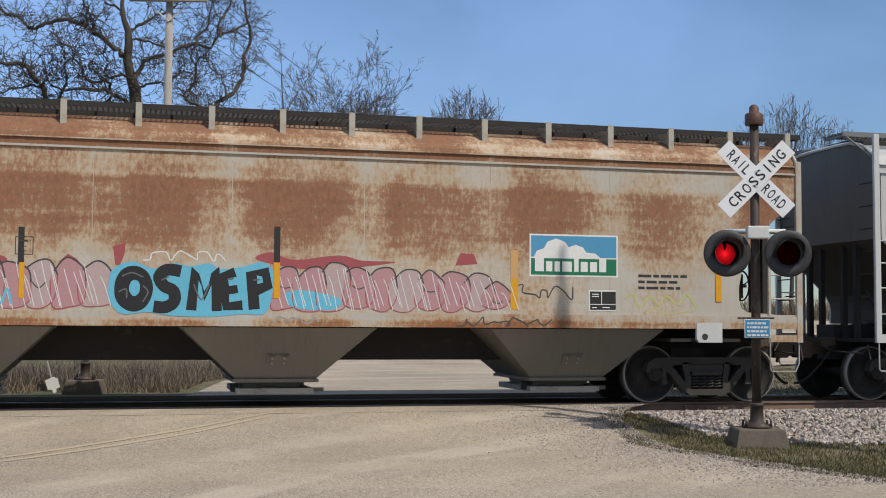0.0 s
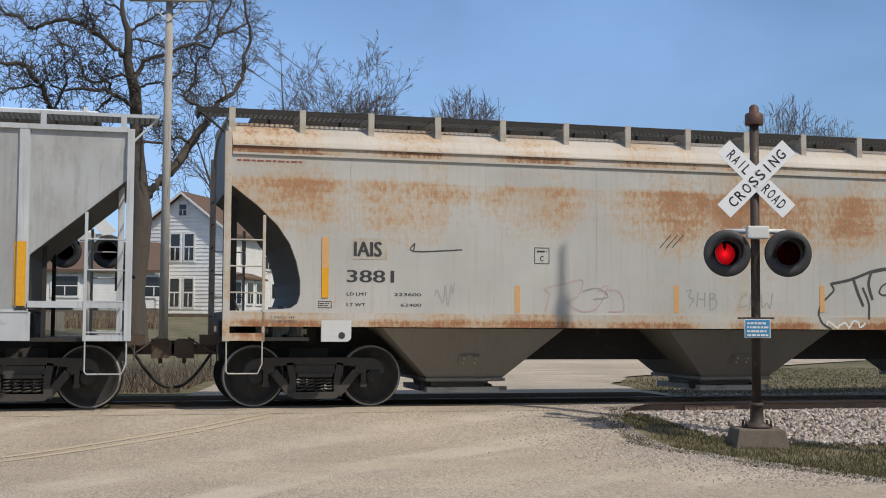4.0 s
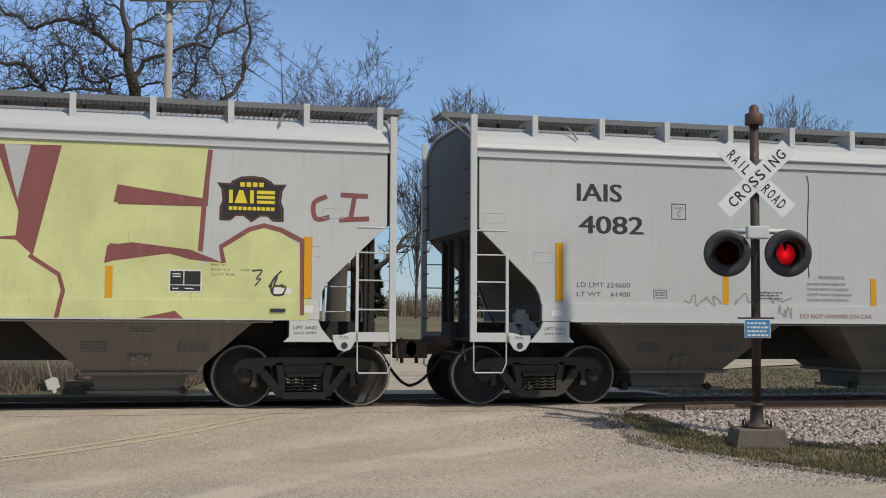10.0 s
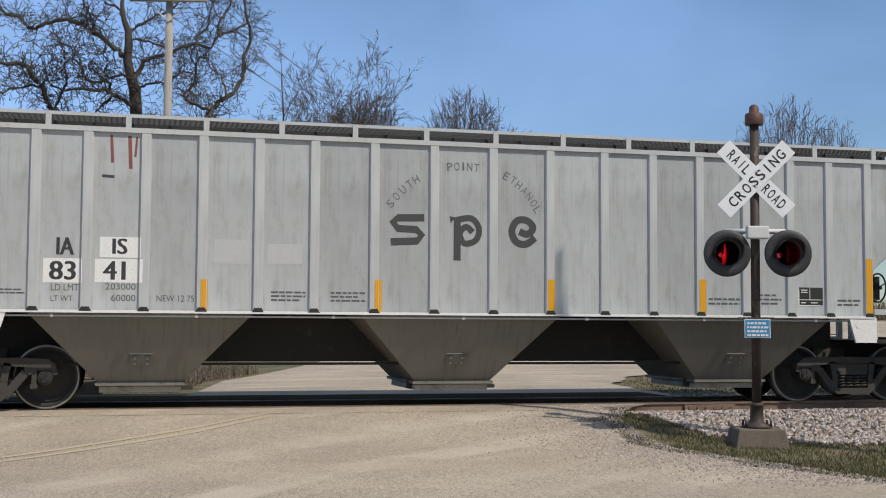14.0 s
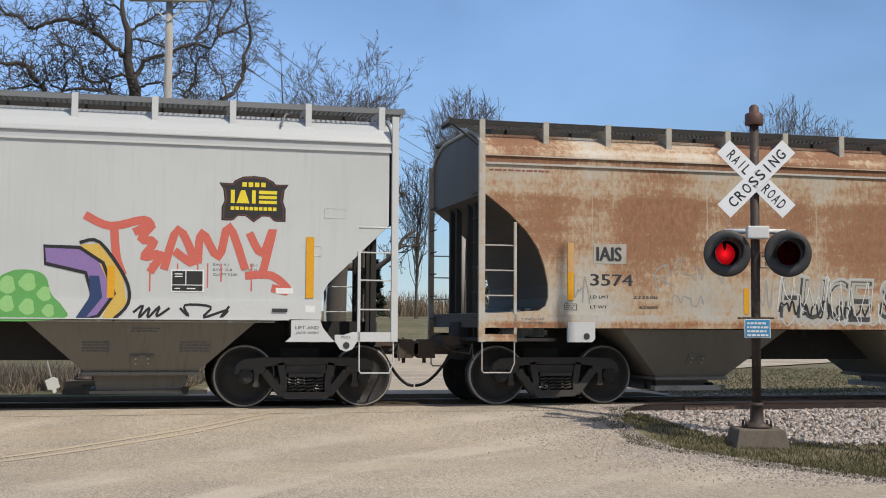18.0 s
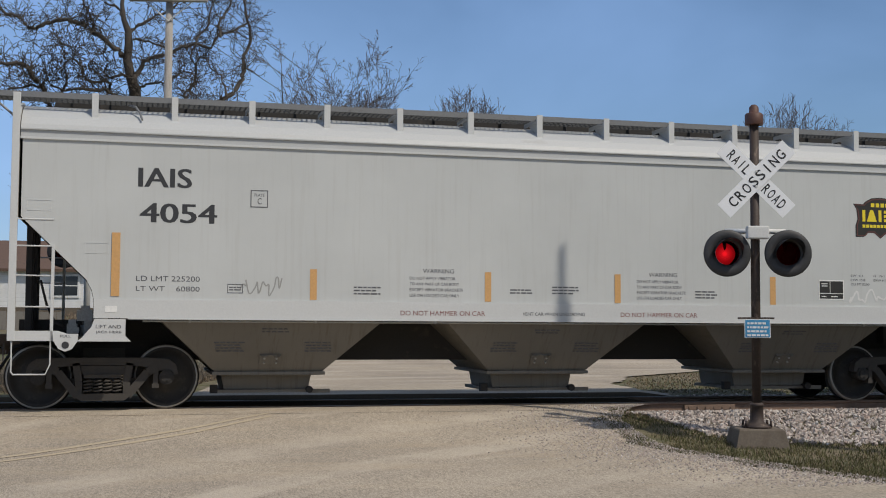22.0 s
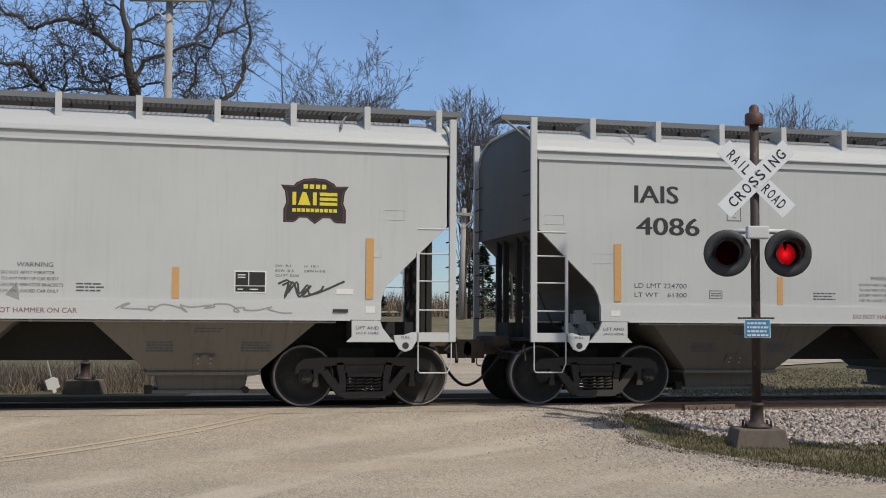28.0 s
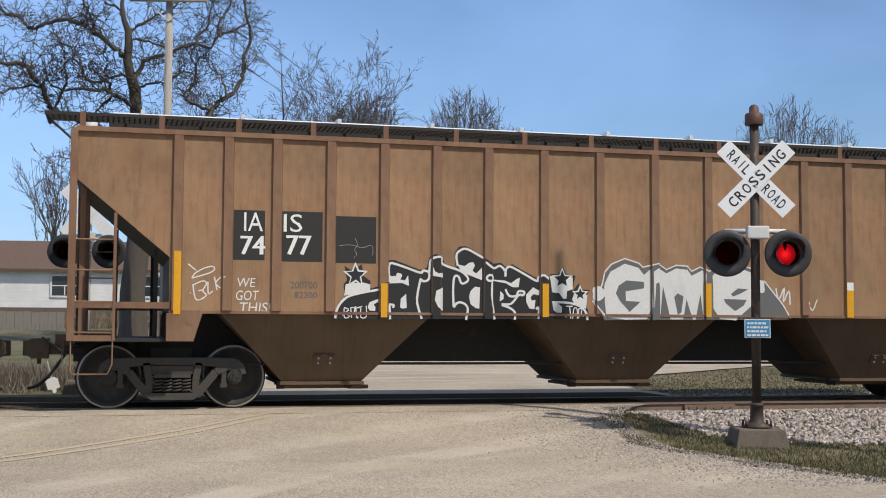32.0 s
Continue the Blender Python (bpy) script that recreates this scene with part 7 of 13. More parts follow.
def stained_spray(name, col, stain):
    """Old sprayed paint: cloudy thin places and rusty runs that hang down."""
    m, nt, b = material(name)
    cloud = ramp(nt, noise_node(nt, 1.3, 5, (1, 1, 0.8), 0.6), [(0.38, tuple(c * 0.88 for c in col)), (0.62, tuple(min(1, c * 1.05) for c in col))])
    run = ramp(nt, noise_node(nt, 2.2, 6, (1.6, 1, 0.35), 0.7), [(0.55, (0, 0, 0)), (0.80, (0.9, 0.9, 0.9))])
    drip = ramp(nt, noise_node(nt, 9.0, 4, (2.2, 1, 0.12), 0.6), [(0.66, (0, 0, 0)), (0.78, (0.6, 0.6, 0.6))])
    base = mix(nt, drip, mix(nt, run, cloud, stain), tuple(c * 0.7 for c in stain))
    nt.links.new(base, b.inputs["Base Color"])
    b.inputs["Roughness"].default_value = 0.55
    return m


SPRAY = {
    "black": hue("black_spray", (0.016, 0.016, 0.018)), "white": hue("white_spray", (0.66, 0.66, 0.65)), "grey": hue("grey_spray", (0.30, 0.30, 0.30)),
    "coral": hue("coral_red_spray", (0.56, 0.125, 0.09)), "slate": hue("slate_grey_spray", (0.125, 0.13, 0.135)), "coal": hue("dark_grey_spray", (0.055, 0.055, 0.055)), "blue": hue("blue_spray", (0.02, 0.185, 0.45)), "sky": hue("light_blue_spray", (0.12, 0.45, 0.62)),
    "teal": hue("teal_spray", (0.06, 0.40, 0.42)), "steel": hue("steel_blue_spray", (0.055, 0.185, 0.33)), "putty": hue("bare_paint_inside_letters", (0.41, 0.385, 0.33)), "orange": hue("orange_spray", (0.62, 0.25, 0.035)),
    "lemon": stained_spray("pale_yellow_spray", (0.61, 0.635, 0.29), (0.56, 0.47, 0.20)), "halo": hue("overspray_grey", (0.55, 0.565, 0.44)), "maroon": stained_spray("maroon_spray", (0.235, 0.078, 0.072), (0.36, 0.17, 0.15)), "silver": hue("pale_grey_spray", (0.46, 0.46, 0.46)),
    "gold": hue("gold_yellow_spray", (0.60, 0.40, 0.085)), "purple": hue("lilac_spray", (0.24, 0.155, 0.36)), "navy": hue("navy_spray", (0.022, 0.045, 0.125)),
    "green": hue("green_spray", (0.11, 0.34, 0.09)), "mint": hue("mint_spray", (0.27, 0.52, 0.19)), "red": hue("red_spray", (0.55, 0.07, 0.045)),
    "pink": hue("faded_pink_spray", (0.43, 0.235, 0.25)), "rose": hue("dark_pink_spray", (0.33, 0.075, 0.085)), "amber": hue("amber_spray", (0.68, 0.36, 0.035)),
    "blush": hue("grey_pink_spray", (0.44, 0.335, 0.33)), "pale": hue("faded_scrawl", (0.30, 0.30, 0.29)), "lime": hue("lime_scrawl", (0.50, 0.50, 0.20)),
}
SHEETS = {}


def curve_points(pts, closed):
    """Points of a soft curve through the given ones."""
    out, n = [], len(pts)
    last = n if closed else n - 1
    for i in range(last):
        p0, p1 = pts[(i - 1) % n if closed else max(i - 1, 0)], pts[i]
        p2, p3 = pts[(i + 1) % n], pts[(i + 2) % n if closed else min(i + 2, n - 1)]
        for k in range(4):
            t = k / 4
            out.append(tuple(0.5 * (2 * b + (c - a) * t + (2 * a - 5 * b + 4 * c - d) * t * t + (3 * b - a - 3 * c + d) * t ** 3) for a, b, c, d in zip(p0, p1, p2, p3)))
    if not closed:
        out.append(pts[-1])
    return out


def stroke_bm(pts, width, closed, soft, taper=0.0):
    if soft:
        pts = curve_points(pts, closed)
    bm = bmesh.new()
    n = len(pts)
    left, right = [], []
    for i, p in enumerate(pts):
        a = pts[(i - 1) % n] if closed or i else pts[i]
        b = pts[(i + 1) % n] if closed or i < n - 1 else pts[i]
        dx, dz = b[0] - a[0], b[1] - a[1]
        ln = math.hypot(dx, dz) or 1.0
        w = width / 2 * (1 - taper * abs(2 * i / max(1, n - 1) - 1))
        nx, nz2 = -dz / ln * w, dx / ln * w
        lift = -0.0007 * i / n
        left.append(bm.verts.new((p[0] + nx, lift, p[1] + nz2)))
        right.append(bm.verts.new((p[0] - nx, lift, p[1] - nz2)))
    for i in range(n if closed else n - 1):
        j = (i + 1) % n
        bm.faces.new((left[i], left[j], right[j], right[i]))
    return bm


def cut(bm, axis, lo, hi):
    """A copy of bm that keeps what lies between lo and hi along x (0) or z (2)."""
    c = bm.copy()
    no = Vector((1, 0, 0)) if axis == 0 else Vector((0, 0, 1))
    for at, sgn in ((hi, 1), (lo, -1)):
        geom = c.verts[:] + c.edges[:] + c.faces[:]
        if geom:
            bmesh.ops.bisect_plane(c, geom=geom, plane_co=no * at, plane_no=no * sgn, clear_outer=True)
    return c


LAID = [0]


def on_sheet(car, bm, layer):
    """Lays flat paint on the side sheet, over the posts or the sill that stand proud of it."""
    kind = SHEETS[car.name]
    LAID[0] = (LAID[0] + 1) % 4
    off = 0.0015 + 0.0007 * layer + 0.00015 * LAID[0]
    xs = [v.co.x for v in bm.verts]
    zs = [v.co.z for v in bm.verts]
    extra = []
    if kind == "rib":
        base = -1.56
        for x in RIBS + tuple(RIB_L - r for r in RIBS):
            if min(xs) < x + RIB_HALF and max(xs) > x - RIB_HALF:
                extra.append((cut(bm, 0, x - RIB_HALF, x + RIB_HALF), -1.60))
    else:
        base, top, face = (-1.60, 1.565, -1.625) if kind == "new" else (-1.60, 1.40, -1.62)
        if min(zs) < top:
            extra.append((cut(bm, 2, -9, top), face))
    for v in bm.verts:
        v.co.y += base - off
    for c, y in extra:
        for v in c.verts:
            v.co.y += y - off
        me = bpy.data.meshes.new("piece")
        c.to_mesh(me)
        c.free()
        bm.from_mesh(me)
        bpy.data.meshes.remove(me)
    for f in bm.faces:
        f.normal_update()
        if f.normal.y > 0:
            f.normal_flip()
    return bm


def fill(car, colour, pts, layer=0, soft=False, name="graffiti_fill"):
    if soft:
        pts = curve_points(pts, True)
    return part(name, on_sheet(car, poly_bm(pts, 0.0), layer), SPRAY[colour], car)


def line(car, colour, width, pts, layer=1, closed=False, soft=True, name="graffiti_line"):
    return part(name, on_sheet(car, stroke_bm(pts, width, closed, soft), layer), SPRAY[colour], car)


def letter(car, colour, edge, width, pts, layer=1, soft=False):
    """One graffiti letter: a filled shape and its outline."""
    f = fill(car, colour, pts, layer, soft, "graffiti_letter")
    part("letter_outline", on_sheet(car, stroke_bm(pts, width, True, soft), layer + 2), SPRAY[edge], f)
    return f


def blobs(car, colour, spots, layer=2, name="graffiti_spot"):
    """Round spots: (x, z, radius)."""
    for x, z, r in spots:
        pts = [(x + r * math.cos(a) * (1 + 0.2 * math.sin(3 * a + x)), z + r * math.sin(a) * 1.15) for a in (2 * math.pi * k / 14 for k in range(14))]
        part(name, on_sheet(car, poly_bm(pts, 0.0), layer), SPRAY[colour], car)


def tag_text(car, text, x0, x1, z0, z1, colour, layer=1, bold=0.0, lean=0.0, turn=0.0, name="graffiti_tag"):
    return part(name, on_sheet(car, text_bm(text, x0, x1, z0, z1, 0.0, bold, lean, turn), layer), SPRAY[colour], car)


def words(car, text, x0, x1, z0, z1, mat, bold=0.0, layer=1, name="lettering"):
    bold = min(bold, 0.045 * (z1 - z0))
    bm = text_bm(text, x0 + bold, x1 - bold, z0, z1, 0.0)
    if bold:
        # a heavier cut: the same letters once more, a little to each side
        for k, dx in enumerate((-bold, bold)):
            two = text_bm(text, x0 + bold + dx, x1 - bold + dx, z0, z1, -0.0003 * (k + 1))
            me = bpy.data.meshes.new("piece")
            two.to_mesh(me)
            two.free()
            bm.from_mesh(me)
            bpy.data.meshes.remove(me)
    if z1 - z0 < 0.15 or len(text) == 1:
        ob = part(name, on_sheet(car, bm, layer), mat, car)
        if len(text) > 1:
            ob["kind"] = "stuff"
        return ob
    # large letters are parts of their own, split where the text has gaps
    spans = []
    for f in sorted(bm.faces, key=lambda f: min(v.co.x for v in f.verts)):
        lo, hi = min(v.co.x for v in f.verts), max(v.co.x for v in f.verts)
        if spans and lo <= spans[-1][1] + 0.004:
            spans[-1][1] = max(hi, spans[-1][1])
        else:
            spans.append([lo, hi])
    for lo, hi in spans:
        one = bm.copy()
        bmesh.ops.delete(one, geom=[v for v in one.verts if not lo - 0.002 <= v.co.x <= hi + 0.002], context="VERTS")
        part("digit" if text.isdigit() else "letter", on_sheet(car, one, layer), mat, car)
    bm.free()


def scribble(car, colour, width, x0, x1, z0, z1, n, seed, layer=1, name="graffiti_scrawl"):
    """A nervous hand-drawn line that wanders through a box."""
    rn = random.Random(seed)
    pts = []
    for i in range(n):
        t = i / (n - 1)
        pts.append((x0 + (x1 - x0) * t + rn.uniform(-0.06, 0.06) * (x1 - x0), z0 + (z1 - z0) * (rn.random() if i % 2 else rn.random() * 0.5 + (0.5 if i % 4 else 0.0))))
    return line(car, colour, width, pts, layer, name=name)


EMBLEM_EDGE = flat_paint("emblem_brown", (0.10, 0.035, 0.03), 0.5)
EMBLEM_YELLOW = flat_paint("emblem_yellow", (0.78, 0.62, 0.035), 0.45)


def emblem(car, x, z):
    """Shield-shaped company sign in brown, black and yellow, as plain shapes."""
    def shape(k, dz=0.0):
        half = [(0.0, 0.345), (0.16, 0.33), (0.28, 0.27), (0.31, 0.23), (0.50, 0.235), (0.44, 0.14), (0.42, -0.02), (0.46, -0.12), (0.46, -0.31), (0.31, -0.31), (0.24, -0.24), (0.12, -0.24), (0.0, -0.33)]
        pts = [(a * k, b * k) for a, b in half] + [(-a * k, b * k) for a, b in reversed(half[1:-1])]
        return [(x + a, z + b + dz) for a, b in pts]
    e = part("emblem", on_sheet(car, poly_bm(shape(1.0), 0.0), 0), BLACK_PAINT, car, "shield emblem with yellow bars on black")
    part("emblem_border", on_sheet(car, stroke_bm(shape(0.93), 0.022, True, False), 1), EMBLEM_EDGE, e)
    rows = [(-0.17 + 0.09 * k, -0.17 + 0.09 * k + 0.065, 0.185, 0.25) for k in range(4)]
    rows += [(-0.33, -0.275, -0.055, 0.135), (-0.03, 0.025, -0.055, 0.135), (0.07, 0.33, 0.085, 0.135), (0.07, 0.33, 0.015, 0.062), (0.07, 0.33, -0.055, -0.01)]
    rows += [(-0.33 + 0.067 * k, -0.33 + 0.067 * k + 0.052, -0.155, -0.105) for k in range(10)]
    for a, b, c, d in rows:
        part("emblem_bar", on_sheet(car, poly_bm([(x + a, z + c), (x + b, z + c), (x + b, z + d), (x + a, z + d)], 0.0), 2), EMBLEM_YELLOW, e)
    part("emblem_bar", on_sheet(car, poly_bm([(x - 0.25, z - 0.055), (x - 0.065, z - 0.055), (x - 0.13, z + 0.135), (x - 0.185, z + 0.135)], 0.0), 2), EMBLEM_YELLOW, e)


def reflectors(car, xs, mat, z0, z1, w=0.10):
    for x in xs:
        part("reflector_strip", on_sheet(car, poly_bm([(x - w / 2, z0), (x + w / 2, z0), (x + w / 2, z1), (x - w / 2, z1)], 0.0), 5), mat, car, "reflective strip")


def new_marks(car, number, ld, lt, strip, warnings=(5.79, 9.41), sill_words=True, box_at=3.23):
    """The stencils that all plain-sided grey cars carry."""
    SHEETS[car.name] = "new"
    words(car, "IAIS", 1.65, 2.40, 3.155, 3.43, INK, 0.011, name="reporting_mark")
    words(car, number, 1.68, 2.76, 2.655, 2.93, INK, 0.012, name="car_number")
    words(car, "LD LMT " + ld, 1.65, 2.53, 1.825, 1.90, SMALL_INK, 0.0)
    words(car, "LT WT    " + lt, 1.65, 2.53, 1.685, 1.755, SMALL_INK, 0.0)
    outline_box(car, box_at, box_at + 0.25, 2.91, 3.16, 0.012, SMALL_INK)
    words(car, "PLATE", box_at + 0.055, box_at + 0.20, 3.07, 3.11, SMALL_INK)
    words(car, "C", box_at + 0.10, box_at + 0.16, 2.955, 3.045, SMALL_INK)
    plate(car, 1.31, 1.425, 1.61, 2.50, strip, name="reflector_strip", label="long reflective strip", t=0.012)
    plate(car, 14.285, 14.40, 1.61, 2.50, strip, name="reflector_strip", label="long reflective strip", t=0.012)
    reflectors(car, (4.155, 6.80, 8.89, 11.55), strip, 1.585, 2.03)
    for x in warnings:
        words(car, "WARNING", x, x + 0.48, 2.0, 2.065, SMALL_INK, 0.0)
        for k, row in enumerate(("DO NOT APPLY VIBRATOR", "TO ANY PART OF CAR BODY", "EXCEPT VIBRATOR BRACKETS", "USE ON LOADED CAR ONLY")):
            words(car, row, x - 0.20, x + (0.50, 0.56, 0.62, 0.56)[k], 1.90 - 0.085 * k, 1.945 - 0.085 * k, SMALL_INK, 0.0)
    if sill_words:
        words(car, "DO NOT HAMMER ON CAR", 5.45, 6.75, 1.37, 1.44, RED_INK, 0.0)
        words(car, "VENT CAR WHEN UNLOADING", 7.34, 8.34, 1.38, 1.43, SMALL_INK, 0.0)
        words(car, "DO NOT HAMMER ON CAR", 8.93, 10.22, 1.37, 1.44, RED_INK, 0.0)
        bars(car, 7.15, 7.55, 1.70, 1.79, 2, SMALL_INK, seed=2)
        bars(car, 7.82, 8.25, 1.70, 1.84, 3, SMALL_INK, seed=3)
        bars(car, 4.75, 5.15, 1.66, 1.80, 3, SMALL_INK, seed=4)
        bars(car, 10.2, 10.6, 1.66, 1.80, 3, SMALL_INK, seed=5)
    cots_box(car, 12.37, 1.675)
    words(car, "EW  9-1", 12.96, 13.18, 2.055, 2.09, SMALL_INK)
    words(car, "EXW 10-8", 12.96, 13.22, 1.985, 2.02, SMALL_INK)
    words(car, "CU FT 5200", 12.96, 13.30, 1.915, 1.95, SMALL_INK)
    words(car, "H  15-1", 13.38, 13.58, 2.055, 2.09, SMALL_INK)
    words(car, "EXW H 9-0", 13.38, 13.68, 1.985, 2.02, SMALL_INK)
    plate(car, 13.85, 14.10, 1.67, 1.75, WHITE_PAINT, name="notice_label")
    plate(car, 1.24, 1.40, 1.38, 1.47, WHITE_PAINT, -1.625, "reflector_plate")
    plate(car, 14.28, 14.42, 1.40, 1.50, WHITE_PAINT, -1.625, "reflector_plate")
    part("defect_card_holder", cube(13.80, 14.02, -1.645, -1.62, 1.405, 1.455, 0.006), INK, car)
    outline_box(car, 2.92, 3.14, 1.67, 1.80, 0.008, SMALL_INK)
    bars(car, 2.945, 3.115, 1.70, 1.77, 2, SMALL_INK, seed=9)
    for x, z in ((0.17, 2.78), (0.95, 2.20), (14.55, 2.78), (14.2, 2.22)):
        outline_box(car, x, x + 0.32, z, z + 0.15, 0.006, SILL_GREY, name="weld_seam")
    emblem(car, 13.52, 3.02)
    for b, c in enumerate((3.60, 7.80, 12.00)):
        bm = bmesh.new()
        rn = random.Random(b)
        for x0, rows, z in ((-0.20, 2, 1.16), (-0.85, 4, 0.96), (0.48, 4, 0.96)):
            for r in range(rows):
                zz = z - 0.042 * r
                yy = 1.50 - 0.55 * (1.29 - zz) / 0.76
                x = c + x0 + rn.uniform(0, 0.05)
                while x < c + x0 + 0.40:
                    ww = rn.uniform(0.03, 0.09)
                    box(bm, x, x + ww, -yy - 0.012, -yy + 0.03, zz - 0.007, zz + 0.007)
                    x += ww + 0.02
        part("small_print", bm, SMALL_INK, car)


def old_marks(car, number, ld, lt):
    SHEETS[car.name] = "old"
    plate(car, 1.80, 2.34, 2.19, 2.50, PATCH_GREY, name="paint_patch", label="faint pale grey paint patch")
    words(car, "IAIS", 1.84, 2.26, 2.235, 2.45, INK, 0.01, 12, "reporting_mark")
    words(car, number, 1.74, 2.45, 1.85, 2.03, INK, 0.008, name="car_number")
    words(car, "LD LMT", 1.74, 2.05, 1.655, 1.70, INK, 0.004)
    words(car, ld, 2.45, 2.86, 1.655, 1.70, INK, 0.004)
    words(car, "LT WT", 1.74, 2.02, 1.50, 1.545, INK, 0.004)
    words(car, lt, 2.55, 2.86, 1.50, 1.545, INK, 0.004)
    for x in (1.42, 15.20):
        plate(car, x - 0.05, x + 0.05, 2.05, 2.50, ORANGE, name="reflector_strip", label="faded reflective strip", t=0.012)
        plate(car, x - 0.05, x + 0.05, 1.62, 2.05, YELLOW, name="reflector_strip", label="yellow reflective strip", t=0.012)
    outline_box(car, 4.63, 4.87, 2.17, 2.42, 0.010, INK)
    words(car, "C", 4.72, 4.78, 2.21, 2.29, INK, 0.01)
    bars(car, 4.67, 4.83, 2.33, 2.39, 1, INK, seed=1)
    outline_box(car, 1.32, 1.52, 1.47, 1.57, 0.008, INK)
    bars(car, 1.34, 1.50, 1.49, 1.55, 2, INK, seed=2)
    words(car, "2 INCH HF", 0.62, 0.98, 1.31, 1.345, SMALL_INK)
    words(car, "COMP SHOES", 0.62, 1.02, 1.255, 1.29, SMALL_INK)
    words(car, "2 INCH HF", 15.60, 15.96, 1.31, 1.345, SMALL_INK)
    words(car, "COMP SHOES", 15.60, 16.0, 1.255, 1.29, SMALL_INK)
    bars(car, 0.12, 1.15, 3.56, 3.62, 1, RED_INK, seed=7)
    for i in range(7):
        x = 1.78 + i * 1.93
        part("sheet_seam", on_sheet(car, poly_bm([(x, 1.42), (x + 0.009, 1.42), (x + 0.009, 3.66), (x, 3.66)], 0.0), 0), RUSTY_TRIM, car)


FARM_BLUE = flat_paint("sign_blue", (0.08, 0.30, 0.50), 0.4)
FARM_GREEN = flat_paint("sign_green", (0.015, 0.17, 0.085), 0.4)


def farm_sign(car, x0, x1, z0, z1):
    """White-edged sign, blue sky with a cloud over a green field, lettering as plain bars."""
    s = part("company_sign", on_sheet(car, poly_bm([(x0, z0), (x1, z0), (x1, z1), (x0, z1)], 0.0), 1), WHITE_PAINT, car, "blue and green sign with a white cloud")
    w, h, e = x1 - x0, z1 - z0, 0.025
    part("sign_sky", on_sheet(car, poly_bm([(x0 + e, z0 + h * 0.46), (x1 - e, z0 + h * 0.46), (x1 - e, z1 - e), (x0 + e, z1 - e)], 0.0), 2), FARM_BLUE, s)
    part("sign_field", on_sheet(car, poly_bm([(x0 + e, z0 + e), (x1 - e, z0 + e), (x1 - e, z0 + h * 0.43), (x0 + e, z0 + h * 0.43)], 0.0), 2), FARM_GREEN, s)
    cl = [(0.05, 0.46), (0.08, 0.60), (0.16, 0.66), (0.20, 0.82), (0.30, 0.90), (0.40, 0.82), (0.44, 0.70), (0.52, 0.76), (0.60, 0.70), (0.64, 0.58), (0.74, 0.56), (0.80, 0.46)]
    part("sign_cloud", on_sheet(car, poly_bm([(x0 + w * a, z0 + h * b) for a, b in cl], 0.0), 3), WHITE_PAINT, s)
    xx = x0 + w * 0.06
    for k, ww in enumerate((0.10, 0.07, 0.06, 0.11, 0.05, 0.08, 0.08, 0.08)):
        hh = 0.34 if k in (0, 4, 7) else 0.24
        part("sign_bar", on_sheet(car, poly_bm([(xx, z0 + h * 0.12), (xx + w * ww, z0 + h * 0.12), (xx + w * ww, z0 + h * (0.12 + hh)), (xx, z0 + h * (0.12 + hh))], 0.0), 3), WHITE_PAINT, s)
        xx += w * (ww + 0.025)


for c_ in (car_rib_a, car_rib_b, car_brown):
    SHEETS[c_.name] = "rib"
new_marks(car_lead, "4005", "224800", "61200", YELLOW)
new_marks(car_4082, "4082", "224600", "61400", YELLOW)
new_marks(car_kobe, "4098", "224200", "61800", YELLOW, (), False)
new_marks(car_4053, "4053", "224700", "61300", YELLOW, (), False)
new_marks(car_4054, "4054", "225200", "60800", ORANGE)
new_marks(car_4067, "4067", "224200", "61800", ORANGE, (), False)
new_marks(car_4086, "4086", "224700", "61300", ORANGE)
new_marks(car_4006, "4006", "224800", "61200", ORANGE, box_at=6.82)
old_marks(car_farm_a, "3815", "223700", "62300")
old_marks(car_farm_b, "3881", "223600", "62400")
old_marks(car_farm_c, "3574", "223500", "62500")

# pink bubble letters and a black name on the first rusted car
farm_sign(car_farm_a, 12.06, 13.5, 1.98, 2.63)
cots_box(car_farm_a, 13.02, 1.46, -1.6, 0.44, 0.32)
fill(car_farm_a, "pink", [(2.82, 1.8), (2.87, 1.96), (2.99, 2.07), (3.23, 1.97), (3.29, 1.83), (3.24, 1.54), (3.05, 1.44), (2.85, 1.43)], 1, True)
line(car_farm_a, "coal", 0.022, [(2.87, 1.96), (2.99, 2.07), (3.23, 1.97), (3.29, 1.83)], 3, False, True)
line(car_farm_a, "coal", 0.016, [(2.96, 1.76), (3.05, 1.68), (3.14, 1.75)], 3, False, True)
line(car_farm_a, "rose", 0.014, [(3.29, 1.83), (3.24, 1.54), (3.05, 1.44), (2.85, 1.43), (2.82, 1.8)], 3, False, True)
line(car_farm_a, "white", 0.012, [(2.87, 1.9), (2.93, 1.74), (3, 1.48)], 4, False, True)
line(car_farm_a, "white", 0.012, [(2.96, 1.93), (3.02, 1.74), (3.1, 1.44)], 4, False, True)
line(car_farm_a, "white", 0.012, [(3.1, 1.89), (3.16, 1.74), (3.24, 1.49)], 4, False, True)
line(car_farm_a, "white", 0.012, [(3.21, 1.93), (3.27, 1.74), (3.35, 1.45)], 4, False, True)
fill(car_farm_a, "blush", [(3.11, 1.77), (3.15, 1.93), (3.35, 2.1), (3.51, 2), (3.59, 1.76), (3.57, 1.52), (3.37, 1.42), (3.16, 1.5)], 2, True)
line(car_farm_a, "coal", 0.022, [(3.15, 1.93), (3.35, 2.1), (3.51, 2), (3.59, 1.76)], 3, False, True)
